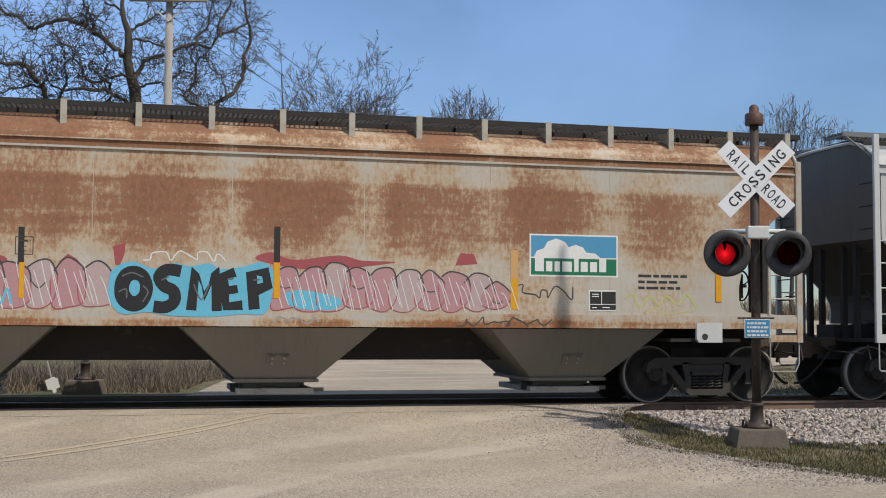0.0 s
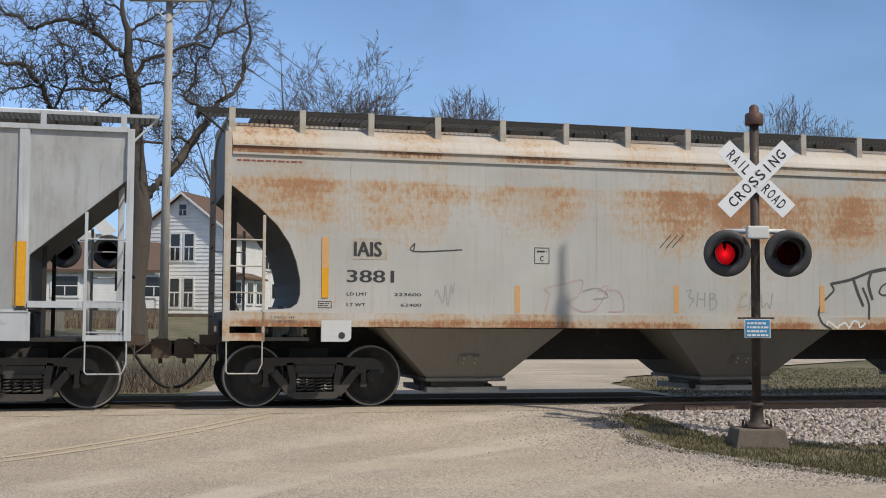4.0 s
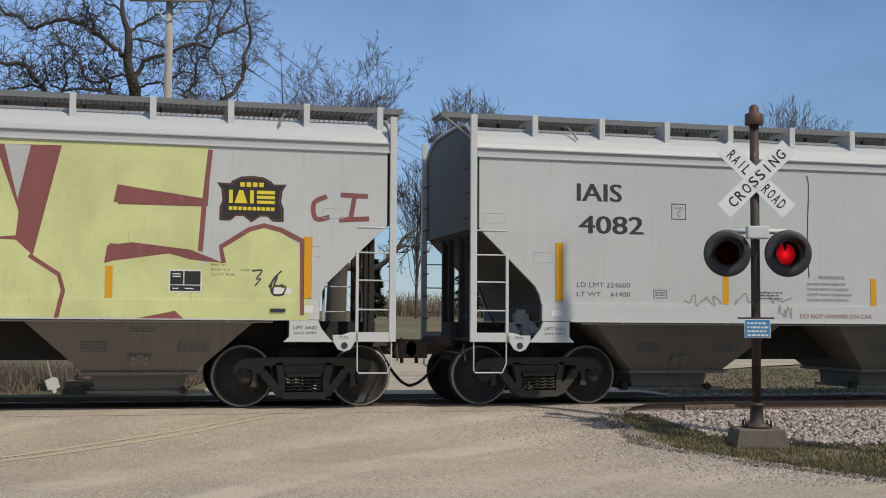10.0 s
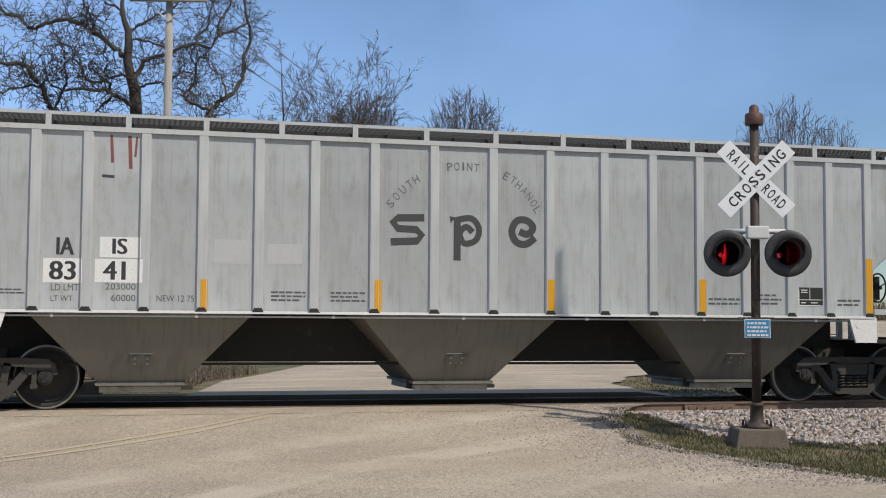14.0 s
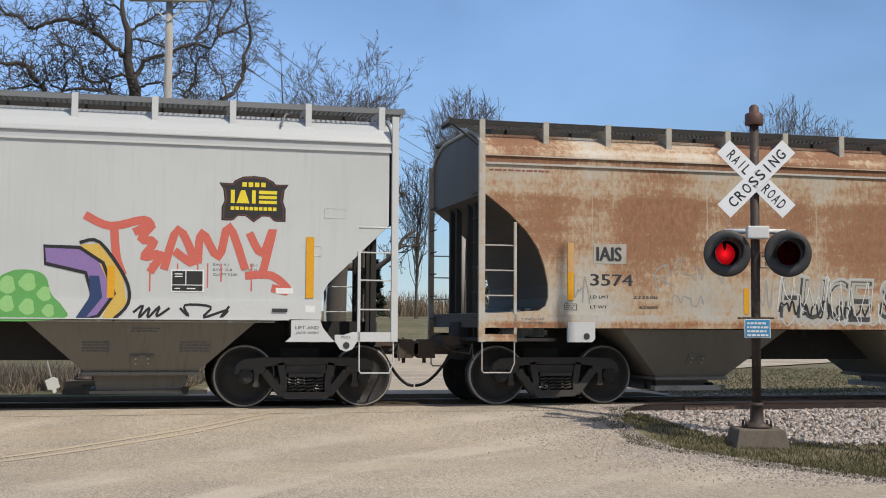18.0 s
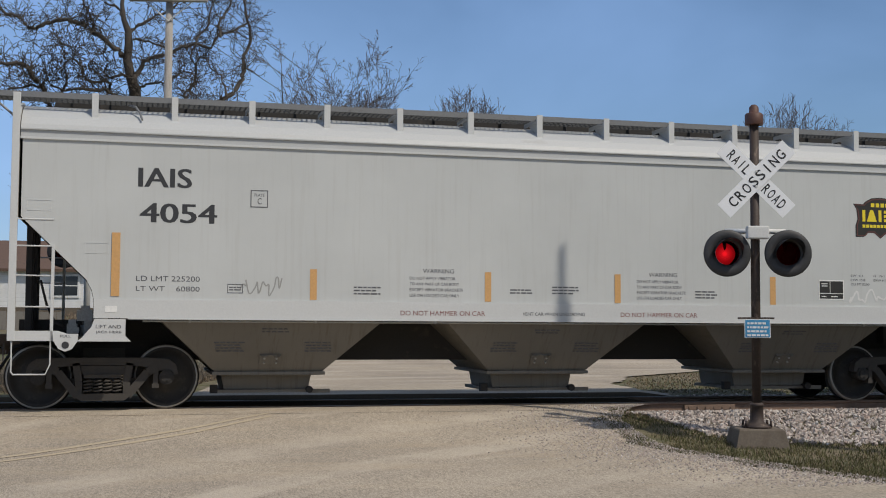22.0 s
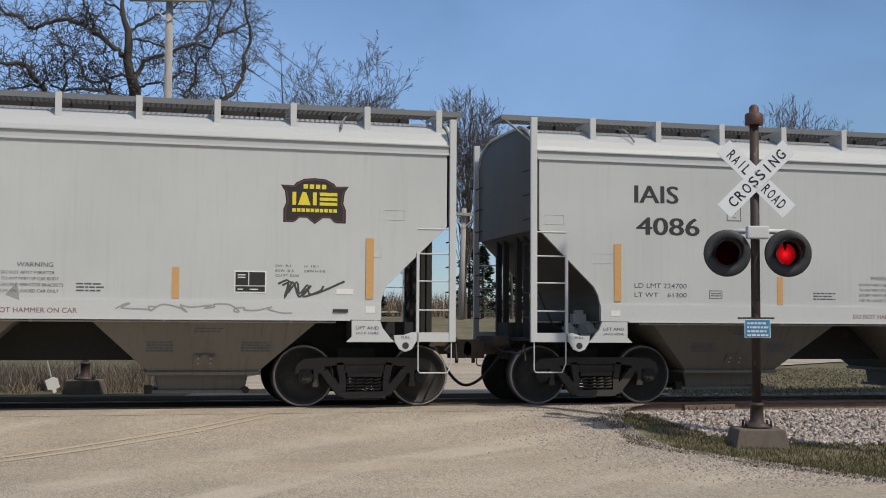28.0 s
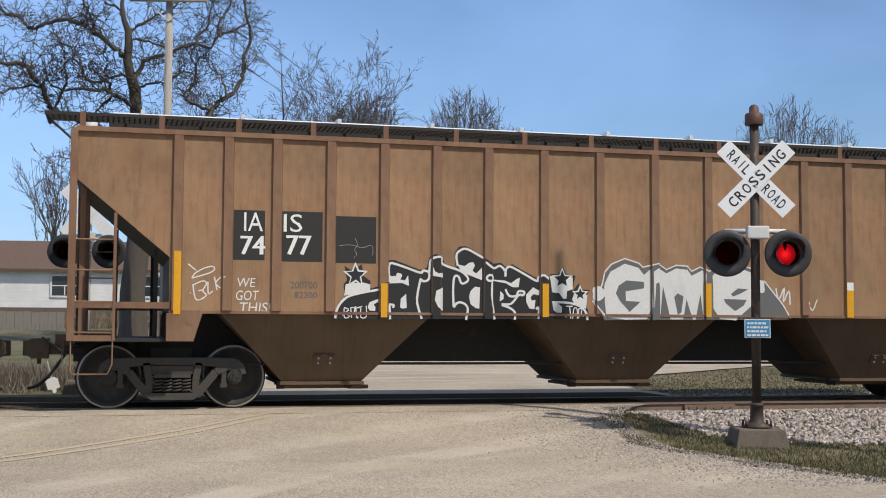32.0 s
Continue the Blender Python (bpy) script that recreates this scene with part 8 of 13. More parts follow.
line(car_farm_a, "rose", 0.014, [(3.59, 1.76), (3.57, 1.52), (3.37, 1.42), (3.16, 1.5), (3.11, 1.77)], 3, False, True)
line(car_farm_a, "white", 0.012, [(3.13, 1.93), (3.19, 1.76), (3.27, 1.5)], 4, False, True)
line(car_farm_a, "white", 0.012, [(3.24, 1.97), (3.3, 1.76), (3.38, 1.48)], 4, False, True)
line(car_farm_a, "white", 0.012, [(3.4, 2), (3.46, 1.76), (3.54, 1.47)], 4, False, True)
line(car_farm_a, "white", 0.012, [(3.54, 2.05), (3.6, 1.76), (3.68, 1.47)], 4, False, True)
fill(car_farm_a, "pink", [(3.42, 1.71), (3.47, 1.92), (3.67, 2.06), (3.86, 1.94), (3.92, 1.84), (3.87, 1.51), (3.72, 1.44), (3.47, 1.51)], 1, True)
line(car_farm_a, "coal", 0.022, [(3.47, 1.92), (3.67, 2.06), (3.86, 1.94), (3.92, 1.84)], 3, False, True)
line(car_farm_a, "rose", 0.014, [(3.92, 1.84), (3.87, 1.51), (3.72, 1.44), (3.47, 1.51), (3.42, 1.71)], 3, False, True)
line(car_farm_a, "white", 0.012, [(3.45, 2), (3.51, 1.73), (3.59, 1.44)], 4, False, True)
line(car_farm_a, "white", 0.012, [(3.6, 1.85), (3.66, 1.73), (3.74, 1.44)], 4, False, True)
line(car_farm_a, "white", 0.012, [(3.74, 2.01), (3.8, 1.73), (3.88, 1.48)], 4, False, True)
line(car_farm_a, "white", 0.012, [(3.87, 1.89), (3.94, 1.74), (4.02, 1.48)], 4, False, True)
fill(car_farm_a, "blush", [(3.77, 1.75), (3.83, 1.99), (3.93, 2.11), (4.12, 2.04), (4.23, 1.83), (4.14, 1.57), (3.98, 1.42), (3.8, 1.5)], 2, True)
line(car_farm_a, "coal", 0.022, [(3.83, 1.99), (3.93, 2.11), (4.12, 2.04), (4.23, 1.83)], 3, False, True)
line(car_farm_a, "coal", 0.016, [(3.89, 1.79), (3.99, 1.77), (4.07, 1.78)], 3, False, True)
line(car_farm_a, "rose", 0.014, [(4.23, 1.83), (4.14, 1.57), (3.98, 1.42), (3.8, 1.5), (3.77, 1.75)], 3, False, True)
line(car_farm_a, "white", 0.012, [(3.81, 1.99), (3.87, 1.76), (3.95, 1.49)], 4, False, True)
line(car_farm_a, "white", 0.012, [(3.87, 2.05), (3.94, 1.76), (4.02, 1.49)], 4, False, True)
line(car_farm_a, "white", 0.012, [(4.03, 2.05), (4.09, 1.76), (4.17, 1.51)], 4, False, True)
line(car_farm_a, "white", 0.012, [(4.14, 2.03), (4.2, 1.76), (4.28, 1.42)], 4, False, True)
fill(car_farm_a, "blush", [(4.02, 1.78), (4.11, 2.01), (4.3, 2.15), (4.44, 2.08), (4.51, 1.84), (4.47, 1.51), (4.34, 1.44), (4.06, 1.5)], 1, True)
line(car_farm_a, "coal", 0.022, [(4.11, 2.01), (4.3, 2.15), (4.44, 2.08), (4.51, 1.84)], 3, False, True)
line(car_farm_a, "rose", 0.014, [(4.51, 1.84), (4.47, 1.51), (4.34, 1.44), (4.06, 1.5), (4.02, 1.78)], 3, False, True)
line(car_farm_a, "white", 0.012, [(4.05, 2.06), (4.11, 1.78), (4.19, 1.49)], 4, False, True)
line(car_farm_a, "white", 0.012, [(4.21, 2.08), (4.27, 1.78), (4.35, 1.51)], 4, False, True)
line(car_farm_a, "white", 0.012, [(4.34, 2.01), (4.4, 1.78), (4.48, 1.42)], 4, False, True)
line(car_farm_a, "white", 0.012, [(4.45, 1.95), (4.51, 1.78), (4.59, 1.46)], 4, False, True)
fill(car_farm_a, "pink", [(4.35, 1.73), (4.39, 1.99), (4.54, 2.07), (4.8, 1.98), (4.85, 1.79), (4.83, 1.53), (4.65, 1.43), (4.41, 1.47)], 2, True)
line(car_farm_a, "coal", 0.022, [(4.39, 1.99), (4.54, 2.07), (4.8, 1.98), (4.85, 1.79)], 3, False, True)
line(car_farm_a, "rose", 0.014, [(4.85, 1.79), (4.83, 1.53), (4.65, 1.43), (4.41, 1.47), (4.35, 1.73)], 3, False, True)
line(car_farm_a, "white", 0.012, [(4.35, 1.9), (4.41, 1.76), (4.49, 1.42)], 4, False, True)
line(car_farm_a, "white", 0.012, [(4.48, 1.89), (4.54, 1.76), (4.62, 1.42)], 4, False, True)
line(car_farm_a, "white", 0.012, [(4.65, 2.06), (4.71, 1.76), (4.79, 1.43)], 4, False, True)
line(car_farm_a, "white", 0.012, [(4.75, 1.9), (4.82, 1.76), (4.9, 1.45)], 4, False, True)
fill(car_farm_a, "blush", [(4.7, 1.82), (4.78, 1.98), (4.94, 2.09), (5.1, 2.09), (5.2, 1.89), (5.16, 1.57), (4.99, 1.43), (4.79, 1.48)], 1, True)
line(car_farm_a, "coal", 0.022, [(4.78, 1.98), (4.94, 2.09), (5.1, 2.09), (5.2, 1.89)], 3, False, True)
line(car_farm_a, "coal", 0.016, [(4.85, 1.81), (4.95, 1.71), (5.04, 1.79)], 3, False, True)
line(car_farm_a, "rose", 0.014, [(5.2, 1.89), (5.16, 1.57), (4.99, 1.43), (4.79, 1.48), (4.7, 1.82)], 3, False, True)
line(car_farm_a, "white", 0.012, [(4.72, 1.97), (4.78, 1.77), (4.86, 1.49)], 4, False, True)
line(car_farm_a, "white", 0.012, [(4.88, 1.95), (4.94, 1.77), (5.02, 1.48)], 4, False, True)
line(car_farm_a, "white", 0.012, [(4.98, 2.08), (5.05, 1.77), (5.13, 1.52)], 4, False, True)
line(car_farm_a, "white", 0.012, [(5.12, 2.01), (5.18, 1.78), (5.26, 1.44)], 4, False, True)
fill(car_farm_a, "pink", [(5.1, 1.82), (5.15, 1.95), (5.32, 2.14), (5.54, 2), (5.58, 1.82), (5.55, 1.52), (5.35, 1.45), (5.14, 1.45)], 2, True)
line(car_farm_a, "coal", 0.022, [(5.15, 1.95), (5.32, 2.14), (5.54, 2), (5.58, 1.82)], 3, False, True)
line(car_farm_a, "rose", 0.014, [(5.58, 1.82), (5.55, 1.52), (5.35, 1.45), (5.14, 1.45), (5.1, 1.82)], 3, False, True)
line(car_farm_a, "white", 0.012, [(5.1, 2.05), (5.16, 1.77), (5.24, 1.46)], 4, False, True)
line(car_farm_a, "white", 0.012, [(5.28, 1.98), (5.34, 1.77), (5.42, 1.48)], 4, False, True)
line(car_farm_a, "white", 0.012, [(5.41, 1.94), (5.47, 1.77), (5.56, 1.52)], 4, False, True)
line(car_farm_a, "white", 0.012, [(5.55, 2.05), (5.61, 1.77), (5.69, 1.5)], 4, False, True)
fill(car_farm_a, "blush", [(5.46, 1.77), (5.53, 1.97), (5.72, 2.1), (5.88, 2.01), (5.98, 1.8), (5.96, 1.53), (5.69, 1.46), (5.51, 1.5)], 1, True)
line(car_farm_a, "coal", 0.022, [(5.53, 1.97), (5.72, 2.1), (5.88, 2.01), (5.98, 1.8)], 3, False, True)
line(car_farm_a, "rose", 0.014, [(5.98, 1.8), (5.96, 1.53), (5.69, 1.46), (5.51, 1.5), (5.46, 1.77)], 3, False, True)
line(car_farm_a, "white", 0.012, [(5.49, 1.96), (5.55, 1.76), (5.64, 1.53)], 4, False, True)
line(car_farm_a, "white", 0.012, [(5.61, 1.9), (5.67, 1.76), (5.75, 1.49)], 4, False, True)
line(car_farm_a, "white", 0.012, [(5.77, 1.88), (5.83, 1.76), (5.92, 1.47)], 4, False, True)
line(car_farm_a, "white", 0.012, [(5.91, 1.94), (5.97, 1.76), (6.05, 1.5)], 4, False, True)
fill(car_farm_a, "rose", [(2.84, 1.68), (2.83, 2.01), (2.88, 2.16), (3.05, 2.21), (3.12, 2.08), (2.97, 1.97), (2.94, 1.6)], 0, False)
fill(car_farm_a, "rose", [(3.34, 2.04), (3.39, 2.19), (3.52, 2.22), (3.6, 2.12), (3.61, 1.94)], 0, False)
fill(car_farm_a, "rose", [(3.76, 2.01), (3.88, 2.15), (4.1, 2.2), (4.49, 2.14), (4.49, 2.04), (4.14, 2.05)], 0, True)
fill(car_farm_a, "rose", [(5.2, 2.07), (5.33, 2.19), (5.45, 2.12), (5.51, 2.04)], 0, False)
line(car_farm_a, "sky", 0.035, [(4.01, 1.69), (4.15, 1.49), (4.21, 1.7), (4.3, 1.46), (4.37, 1.74), (4.46, 1.49), (4.54, 1.7), (4.6, 1.49)], 5, False, True)
fill(car_farm_a, "pink", [(8.14, 1.76), (8.19, 1.96), (8.35, 2.06), (8.51, 2.02), (8.56, 1.76), (8.53, 1.52), (8.35, 1.45), (8.15, 1.45)], 1, True)
line(car_farm_a, "coal", 0.022, [(8.19, 1.96), (8.35, 2.06), (8.51, 2.02), (8.56, 1.76)], 3, False, True)
line(car_farm_a, "coal", 0.016, [(8.26, 1.78), (8.35, 1.75), (8.43, 1.77)], 3, False, True)
line(car_farm_a, "rose", 0.014, [(8.56, 1.76), (8.53, 1.52), (8.35, 1.45), (8.15, 1.45), (8.14, 1.76)], 3, False, True)
line(car_farm_a, "white", 0.012, [(8.17, 1.99), (8.23, 1.75), (8.31, 1.46)], 4, False, True)
line(car_farm_a, "white", 0.012, [(8.26, 1.95), (8.32, 1.75), (8.4, 1.5)], 4, False, True)
line(car_farm_a, "white", 0.012, [(8.38, 1.9), (8.44, 1.75), (8.52, 1.49)], 4, False, True)
line(car_farm_a, "white", 0.012, [(8.51, 2), (8.57, 1.76), (8.65, 1.49)], 4, False, True)
fill(car_farm_a, "pink", [(8.45, 1.81), (8.54, 1.91), (8.7, 2.05), (8.89, 2.04), (8.95, 1.8), (8.91, 1.5), (8.75, 1.41), (8.49, 1.47)], 2, True)
line(car_farm_a, "coal", 0.022, [(8.54, 1.91), (8.7, 2.05), (8.89, 2.04), (8.95, 1.8)], 3, False, True)
line(car_farm_a, "rose", 0.014, [(8.95, 1.8), (8.91, 1.5), (8.75, 1.41), (8.49, 1.47), (8.45, 1.81)], 3, False, True)
line(car_farm_a, "white", 0.012, [(8.49, 1.92), (8.55, 1.75), (8.63, 1.45)], 4, False, True)
line(car_farm_a, "white", 0.012, [(8.63, 1.99), (8.69, 1.75), (8.77, 1.42)], 4, False, True)
line(car_farm_a, "white", 0.012, [(8.74, 1.95), (8.8, 1.75), (8.87, 1.43)], 4, False, True)
line(car_farm_a, "white", 0.012, [(8.88, 1.99), (8.94, 1.75), (9.02, 1.5)], 4, False, True)
fill(car_farm_a, "blush", [(8.79, 1.76), (8.88, 1.97), (9.01, 2.13), (9.25, 2.08), (9.31, 1.89), (9.25, 1.53), (9.1, 1.43), (8.84, 1.45)], 1, True)
line(car_farm_a, "coal", 0.022, [(8.88, 1.97), (9.01, 2.13), (9.25, 2.08), (9.31, 1.89)], 3, False, True)
line(car_farm_a, "rose", 0.014, [(9.31, 1.89), (9.25, 1.53), (9.1, 1.43), (8.84, 1.45), (8.79, 1.76)], 3, False, True)
line(car_farm_a, "white", 0.012, [(8.82, 2.06), (8.88, 1.78), (8.96, 1.51)], 4, False, True)
line(car_farm_a, "white", 0.012, [(8.98, 1.93), (9.04, 1.78), (9.11, 1.42)], 4, False, True)
line(car_farm_a, "white", 0.012, [(9.1, 2.04), (9.16, 1.78), (9.24, 1.51)], 4, False, True)
line(car_farm_a, "white", 0.012, [(9.22, 2.06), (9.28, 1.78), (9.36, 1.43)], 4, False, True)
fill(car_farm_a, "pink", [(9.2, 1.73), (9.23, 1.99), (9.38, 2.07), (9.56, 2), (9.66, 1.81), (9.64, 1.56), (9.44, 1.46), (9.21, 1.52)], 2, True)
line(car_farm_a, "coal", 0.022, [(9.23, 1.99), (9.38, 2.07), (9.56, 2), (9.66, 1.81)], 3, False, True)
line(car_farm_a, "coal", 0.016, [(9.33, 1.8), (9.42, 1.75), (9.51, 1.78)], 3, False, True)
line(car_farm_a, "rose", 0.014, [(9.66, 1.81), (9.64, 1.56), (9.44, 1.46), (9.21, 1.52), (9.2, 1.73)], 3, False, True)
line(car_farm_a, "white", 0.012, [(9.19, 2.05), (9.25, 1.76), (9.33, 1.43)], 4, False, True)
line(car_farm_a, "white", 0.012, [(9.33, 1.92), (9.39, 1.77), (9.47, 1.45)], 4, False, True)
line(car_farm_a, "white", 0.012, [(9.47, 1.96), (9.53, 1.77), (9.61, 1.43)], 4, False, True)
line(car_farm_a, "white", 0.012, [(9.6, 1.95), (9.66, 1.77), (9.74, 1.47)], 4, False, True)
fill(car_farm_a, "pink", [(9.53, 1.73), (9.59, 1.93), (9.71, 2.05), (9.94, 2.05), (10.01, 1.76), (9.97, 1.56), (9.81, 1.42), (9.57, 1.5)], 1, True)
line(car_farm_a, "coal", 0.022, [(9.59, 1.93), (9.71, 2.05), (9.94, 2.05), (10.01, 1.76)], 3, False, True)
line(car_farm_a, "rose", 0.014, [(10.01, 1.76), (9.97, 1.56), (9.81, 1.42), (9.57, 1.5), (9.53, 1.73)], 3, False, True)
line(car_farm_a, "white", 0.012, [(9.54, 2.03), (9.61, 1.75), (9.69, 1.44)], 4, False, True)
line(car_farm_a, "white", 0.012, [(9.66, 1.88), (9.72, 1.75), (9.8, 1.51)], 4, False, True)
line(car_farm_a, "white", 0.012, [(9.8, 1.9), (9.86, 1.76), (9.94, 1.45)], 4, False, True)
line(car_farm_a, "white", 0.012, [(9.94, 1.95), (10, 1.76), (10.08, 1.48)], 4, False, True)
fill(car_farm_a, "blush", [(9.87, 1.8), (9.95, 1.89), (10.12, 2.04), (10.34, 2.01), (10.42, 1.75), (10.36, 1.58), (10.17, 1.42), (9.91, 1.48)], 2, True)
line(car_farm_a, "coal", 0.022, [(9.95, 1.89), (10.12, 2.04), (10.34, 2.01), (10.42, 1.75)], 3, False, True)
line(car_farm_a, "rose", 0.014, [(10.42, 1.75), (10.36, 1.58), (10.17, 1.42), (9.91, 1.48), (9.87, 1.8)], 3, False, True)
line(car_farm_a, "white", 0.012, [(9.91, 1.92), (9.97, 1.75), (10.05, 1.52)], 4, False, True)
line(car_farm_a, "white", 0.012, [(10.04, 1.98), (10.1, 1.75), (10.18, 1.44)], 4, False, True)
line(car_farm_a, "white", 0.012, [(10.18, 1.98), (10.25, 1.75), (10.33, 1.44)], 4, False, True)
line(car_farm_a, "white", 0.012, [(10.33, 1.98), (10.39, 1.75), (10.47, 1.44)], 4, False, True)
fill(car_farm_a, "pink", [(10.27, 1.69), (10.33, 1.9), (10.49, 2.05), (10.66, 1.93), (10.73, 1.85), (10.71, 1.56), (10.52, 1.44), (10.29, 1.52)], 1, True)
line(car_farm_a, "coal", 0.022, [(10.33, 1.9), (10.49, 2.05), (10.66, 1.93), (10.73, 1.85)], 3, False, True)
line(car_farm_a, "coal", 0.016, [(10.4, 1.75), (10.5, 1.72), (10.58, 1.73)], 3, False, True)
line(car_farm_a, "rose", 0.014, [(10.73, 1.85), (10.71, 1.56), (10.52, 1.44), (10.29, 1.52), (10.27, 1.69)], 3, False, True)
line(car_farm_a, "white", 0.012, [(10.3, 1.86), (10.36, 1.74), (10.44, 1.46)], 4, False, True)
line(car_farm_a, "white", 0.012, [(10.38, 1.85), (10.44, 1.75), (10.52, 1.45)], 4, False, True)
line(car_farm_a, "white", 0.012, [(10.53, 2.02), (10.59, 1.75), (10.67, 1.45)], 4, False, True)
line(car_farm_a, "white", 0.012, [(10.67, 1.92), (10.73, 1.75), (10.81, 1.53)], 4, False, True)
fill(car_farm_a, "pink", [(10.63, 1.82), (10.68, 1.95), (10.83, 2.03), (11.07, 1.96), (11.13, 1.81), (11.1, 1.59), (10.9, 1.43), (10.69, 1.47)], 2, True)
line(car_farm_a, "coal", 0.022, [(10.68, 1.95), (10.83, 2.03), (11.07, 1.96), (11.13, 1.81)], 3, False, True)
line(car_farm_a, "rose", 0.014, [(11.13, 1.81), (11.1, 1.59), (10.9, 1.43), (10.69, 1.47), (10.63, 1.82)], 3, False, True)
line(car_farm_a, "white", 0.012, [(10.63, 1.91), (10.7, 1.75), (10.78, 1.45)], 4, False, True)
line(car_farm_a, "white", 0.012, [(10.79, 1.95), (10.85, 1.75), (10.93, 1.52)], 4, False, True)
line(car_farm_a, "white", 0.012, [(10.9, 1.88), (10.96, 1.75), (11.04, 1.44)], 4, False, True)
line(car_farm_a, "white", 0.012, [(11.05, 1.9), (11.11, 1.75), (11.19, 1.5)], 4, False, True)
fill(car_farm_a, "blush", [(10.98, 1.68), (11.03, 1.86), (11.19, 2.01), (11.42, 1.96), (11.52, 1.73), (11.45, 1.54), (11.23, 1.43), (11, 1.54)], 1, True)
line(car_farm_a, "coal", 0.022, [(11.03, 1.86), (11.19, 2.01), (11.42, 1.96), (11.52, 1.73)], 3, False, True)
line(car_farm_a, "rose", 0.014, [(11.52, 1.73), (11.45, 1.54), (11.23, 1.43), (11, 1.54), (10.98, 1.68)], 3, False, True)
line(car_farm_a, "white", 0.012, [(10.98, 1.82), (11.05, 1.73), (11.13, 1.47)], 4, False, True)
line(car_farm_a, "white", 0.012, [(11.17, 1.9), (11.23, 1.73), (11.31, 1.53)], 4, False, True)
line(car_farm_a, "white", 0.012, [(11.28, 1.9), (11.35, 1.73), (11.43, 1.44)], 4, False, True)
line(car_farm_a, "white", 0.012, [(11.42, 1.95), (11.49, 1.73), (11.57, 1.45)], 4, False, True)
fill(car_farm_a, "pink", [(11.29, 1.62), (11.35, 1.77), (11.53, 1.89), (11.69, 1.8), (11.78, 1.7), (11.71, 1.54), (11.54, 1.47), (11.32, 1.52)], 2, True)
line(car_farm_a, "coal", 0.022, [(11.35, 1.77), (11.53, 1.89), (11.69, 1.8), (11.78, 1.7)], 3, False, True)
line(car_farm_a, "coal", 0.016, [(11.45, 1.61), (11.55, 1.56), (11.64, 1.59)], 3, False, True)
line(car_farm_a, "rose", 0.014, [(11.78, 1.7), (11.71, 1.54), (11.54, 1.47), (11.32, 1.52), (11.29, 1.62)], 3, False, True)
line(car_farm_a, "white", 0.012, [(11.35, 1.77), (11.42, 1.68), (11.5, 1.5)], 4, False, True)
line(car_farm_a, "white", 0.012, [(11.49, 1.85), (11.55, 1.68), (11.63, 1.52)], 4, False, True)
line(car_farm_a, "white", 0.012, [(11.61, 1.72), (11.67, 1.68), (11.76, 1.47)], 4, False, True)
line(car_farm_a, "white", 0.012, [(11.75, 1.87), (11.81, 1.69), (11.89, 1.46)], 4, False, True)
fill(car_farm_a, "rose", [(5.93, 2.31), (6.1, 2.36), (6.09, 2.2), (6.03, 2.04), (5.97, 2.04)], 0, False)
fill(car_farm_a, "rose", [(10.89, 2.12), (10.97, 2.31), (11.18, 2.3), (11.24, 2.15)], 0, False)
fill(car_farm_a, "rose", [(7.94, 2.15), (8.14, 2.27), (8.47, 2.16), (9.13, 2.24), (9.47, 2.17), (9.98, 2.15), (8.8, 2.02)], 0, True)
fill(car_farm_a, "sky", [(8.35, 1.67), (8.64, 1.72), (9.14, 1.61), (9.06, 1.45), (8.48, 1.47)], 3, True)
fill(car_farm_a, "sky", [(5.88, 1.75), (5.94, 1.99), (6.2, 2.1), (6.49, 2.0), (6.77, 2.09), (6.98, 2.04), (7.27, 2.09), (7.42, 2.01), (7.74, 2.05), (8.01, 2.12), (8.18, 1.99), (8.17, 1.72), (8.07, 1.39), (7.74, 1.37), (7.27, 1.33), (6.75, 1.34), (6.41, 1.39), (6.07, 1.36), (5.91, 1.53)], 5, True)
fill(car_farm_a, "black", [(6.49, 1.72), (6.46, 1.58), (6.39, 1.46), (6.28, 1.4), (6.17, 1.4), (6.06, 1.46), (5.98, 1.57), (5.96, 1.71), (5.98, 1.85), (6.05, 1.97), (6.16, 2.03), (6.28, 2.03), (6.39, 1.97), (6.46, 1.86)], 6, True, "graffiti_letter")
fill(car_farm_a, "sky", [(6.31, 1.73), (6.29, 1.65), (6.23, 1.61), (6.18, 1.65), (6.16, 1.72), (6.18, 1.8), (6.23, 1.84), (6.29, 1.81)], 7, True)
line(car_farm_a, "black", 0.17, [(6.87, 1.97), (6.68, 1.99), (6.57, 1.89), (6.64, 1.76), (6.77, 1.69), (6.78, 1.54), (6.66, 1.46), (6.5, 1.47)], 6, False, True, "graffiti_letter")
line(car_farm_a, "black", 0.145, [(7.02, 1.42), (7.07, 1.99), (7.2, 1.62), (7.35, 2.0), (7.38, 1.41)], 6, False, False, "graffiti_letter")
line(car_farm_a, "black", 0.14, [(7.63, 1.97), (7.47, 1.91), (7.48, 1.68), (7.51, 1.48), (7.74, 1.5)], 6, False, False, "graffiti_letter")
line(car_farm_a, "black", 0.12, [(7.48, 1.7), (7.67, 1.73)], 6, False, False, "graffiti_letter")
line(car_farm_a, "black", 0.16, [(7.91, 1.44), (7.86, 1.95), (8.06, 1.98), (8.1, 1.79), (7.9, 1.7)], 6, False, False, "graffiti_letter")
line(car_farm_a, "slate", 0.02, [(6.06, 1.89), (6.2, 1.94), (6.35, 1.88)], 8)
line(car_farm_a, "slate", 0.02, [(6.02, 1.67), (6.12, 1.71), (6.13, 1.58)], 8)
line(car_farm_a, "slate", 0.02, [(6.35, 1.76), (6.42, 1.67), (6.35, 1.53)], 8)
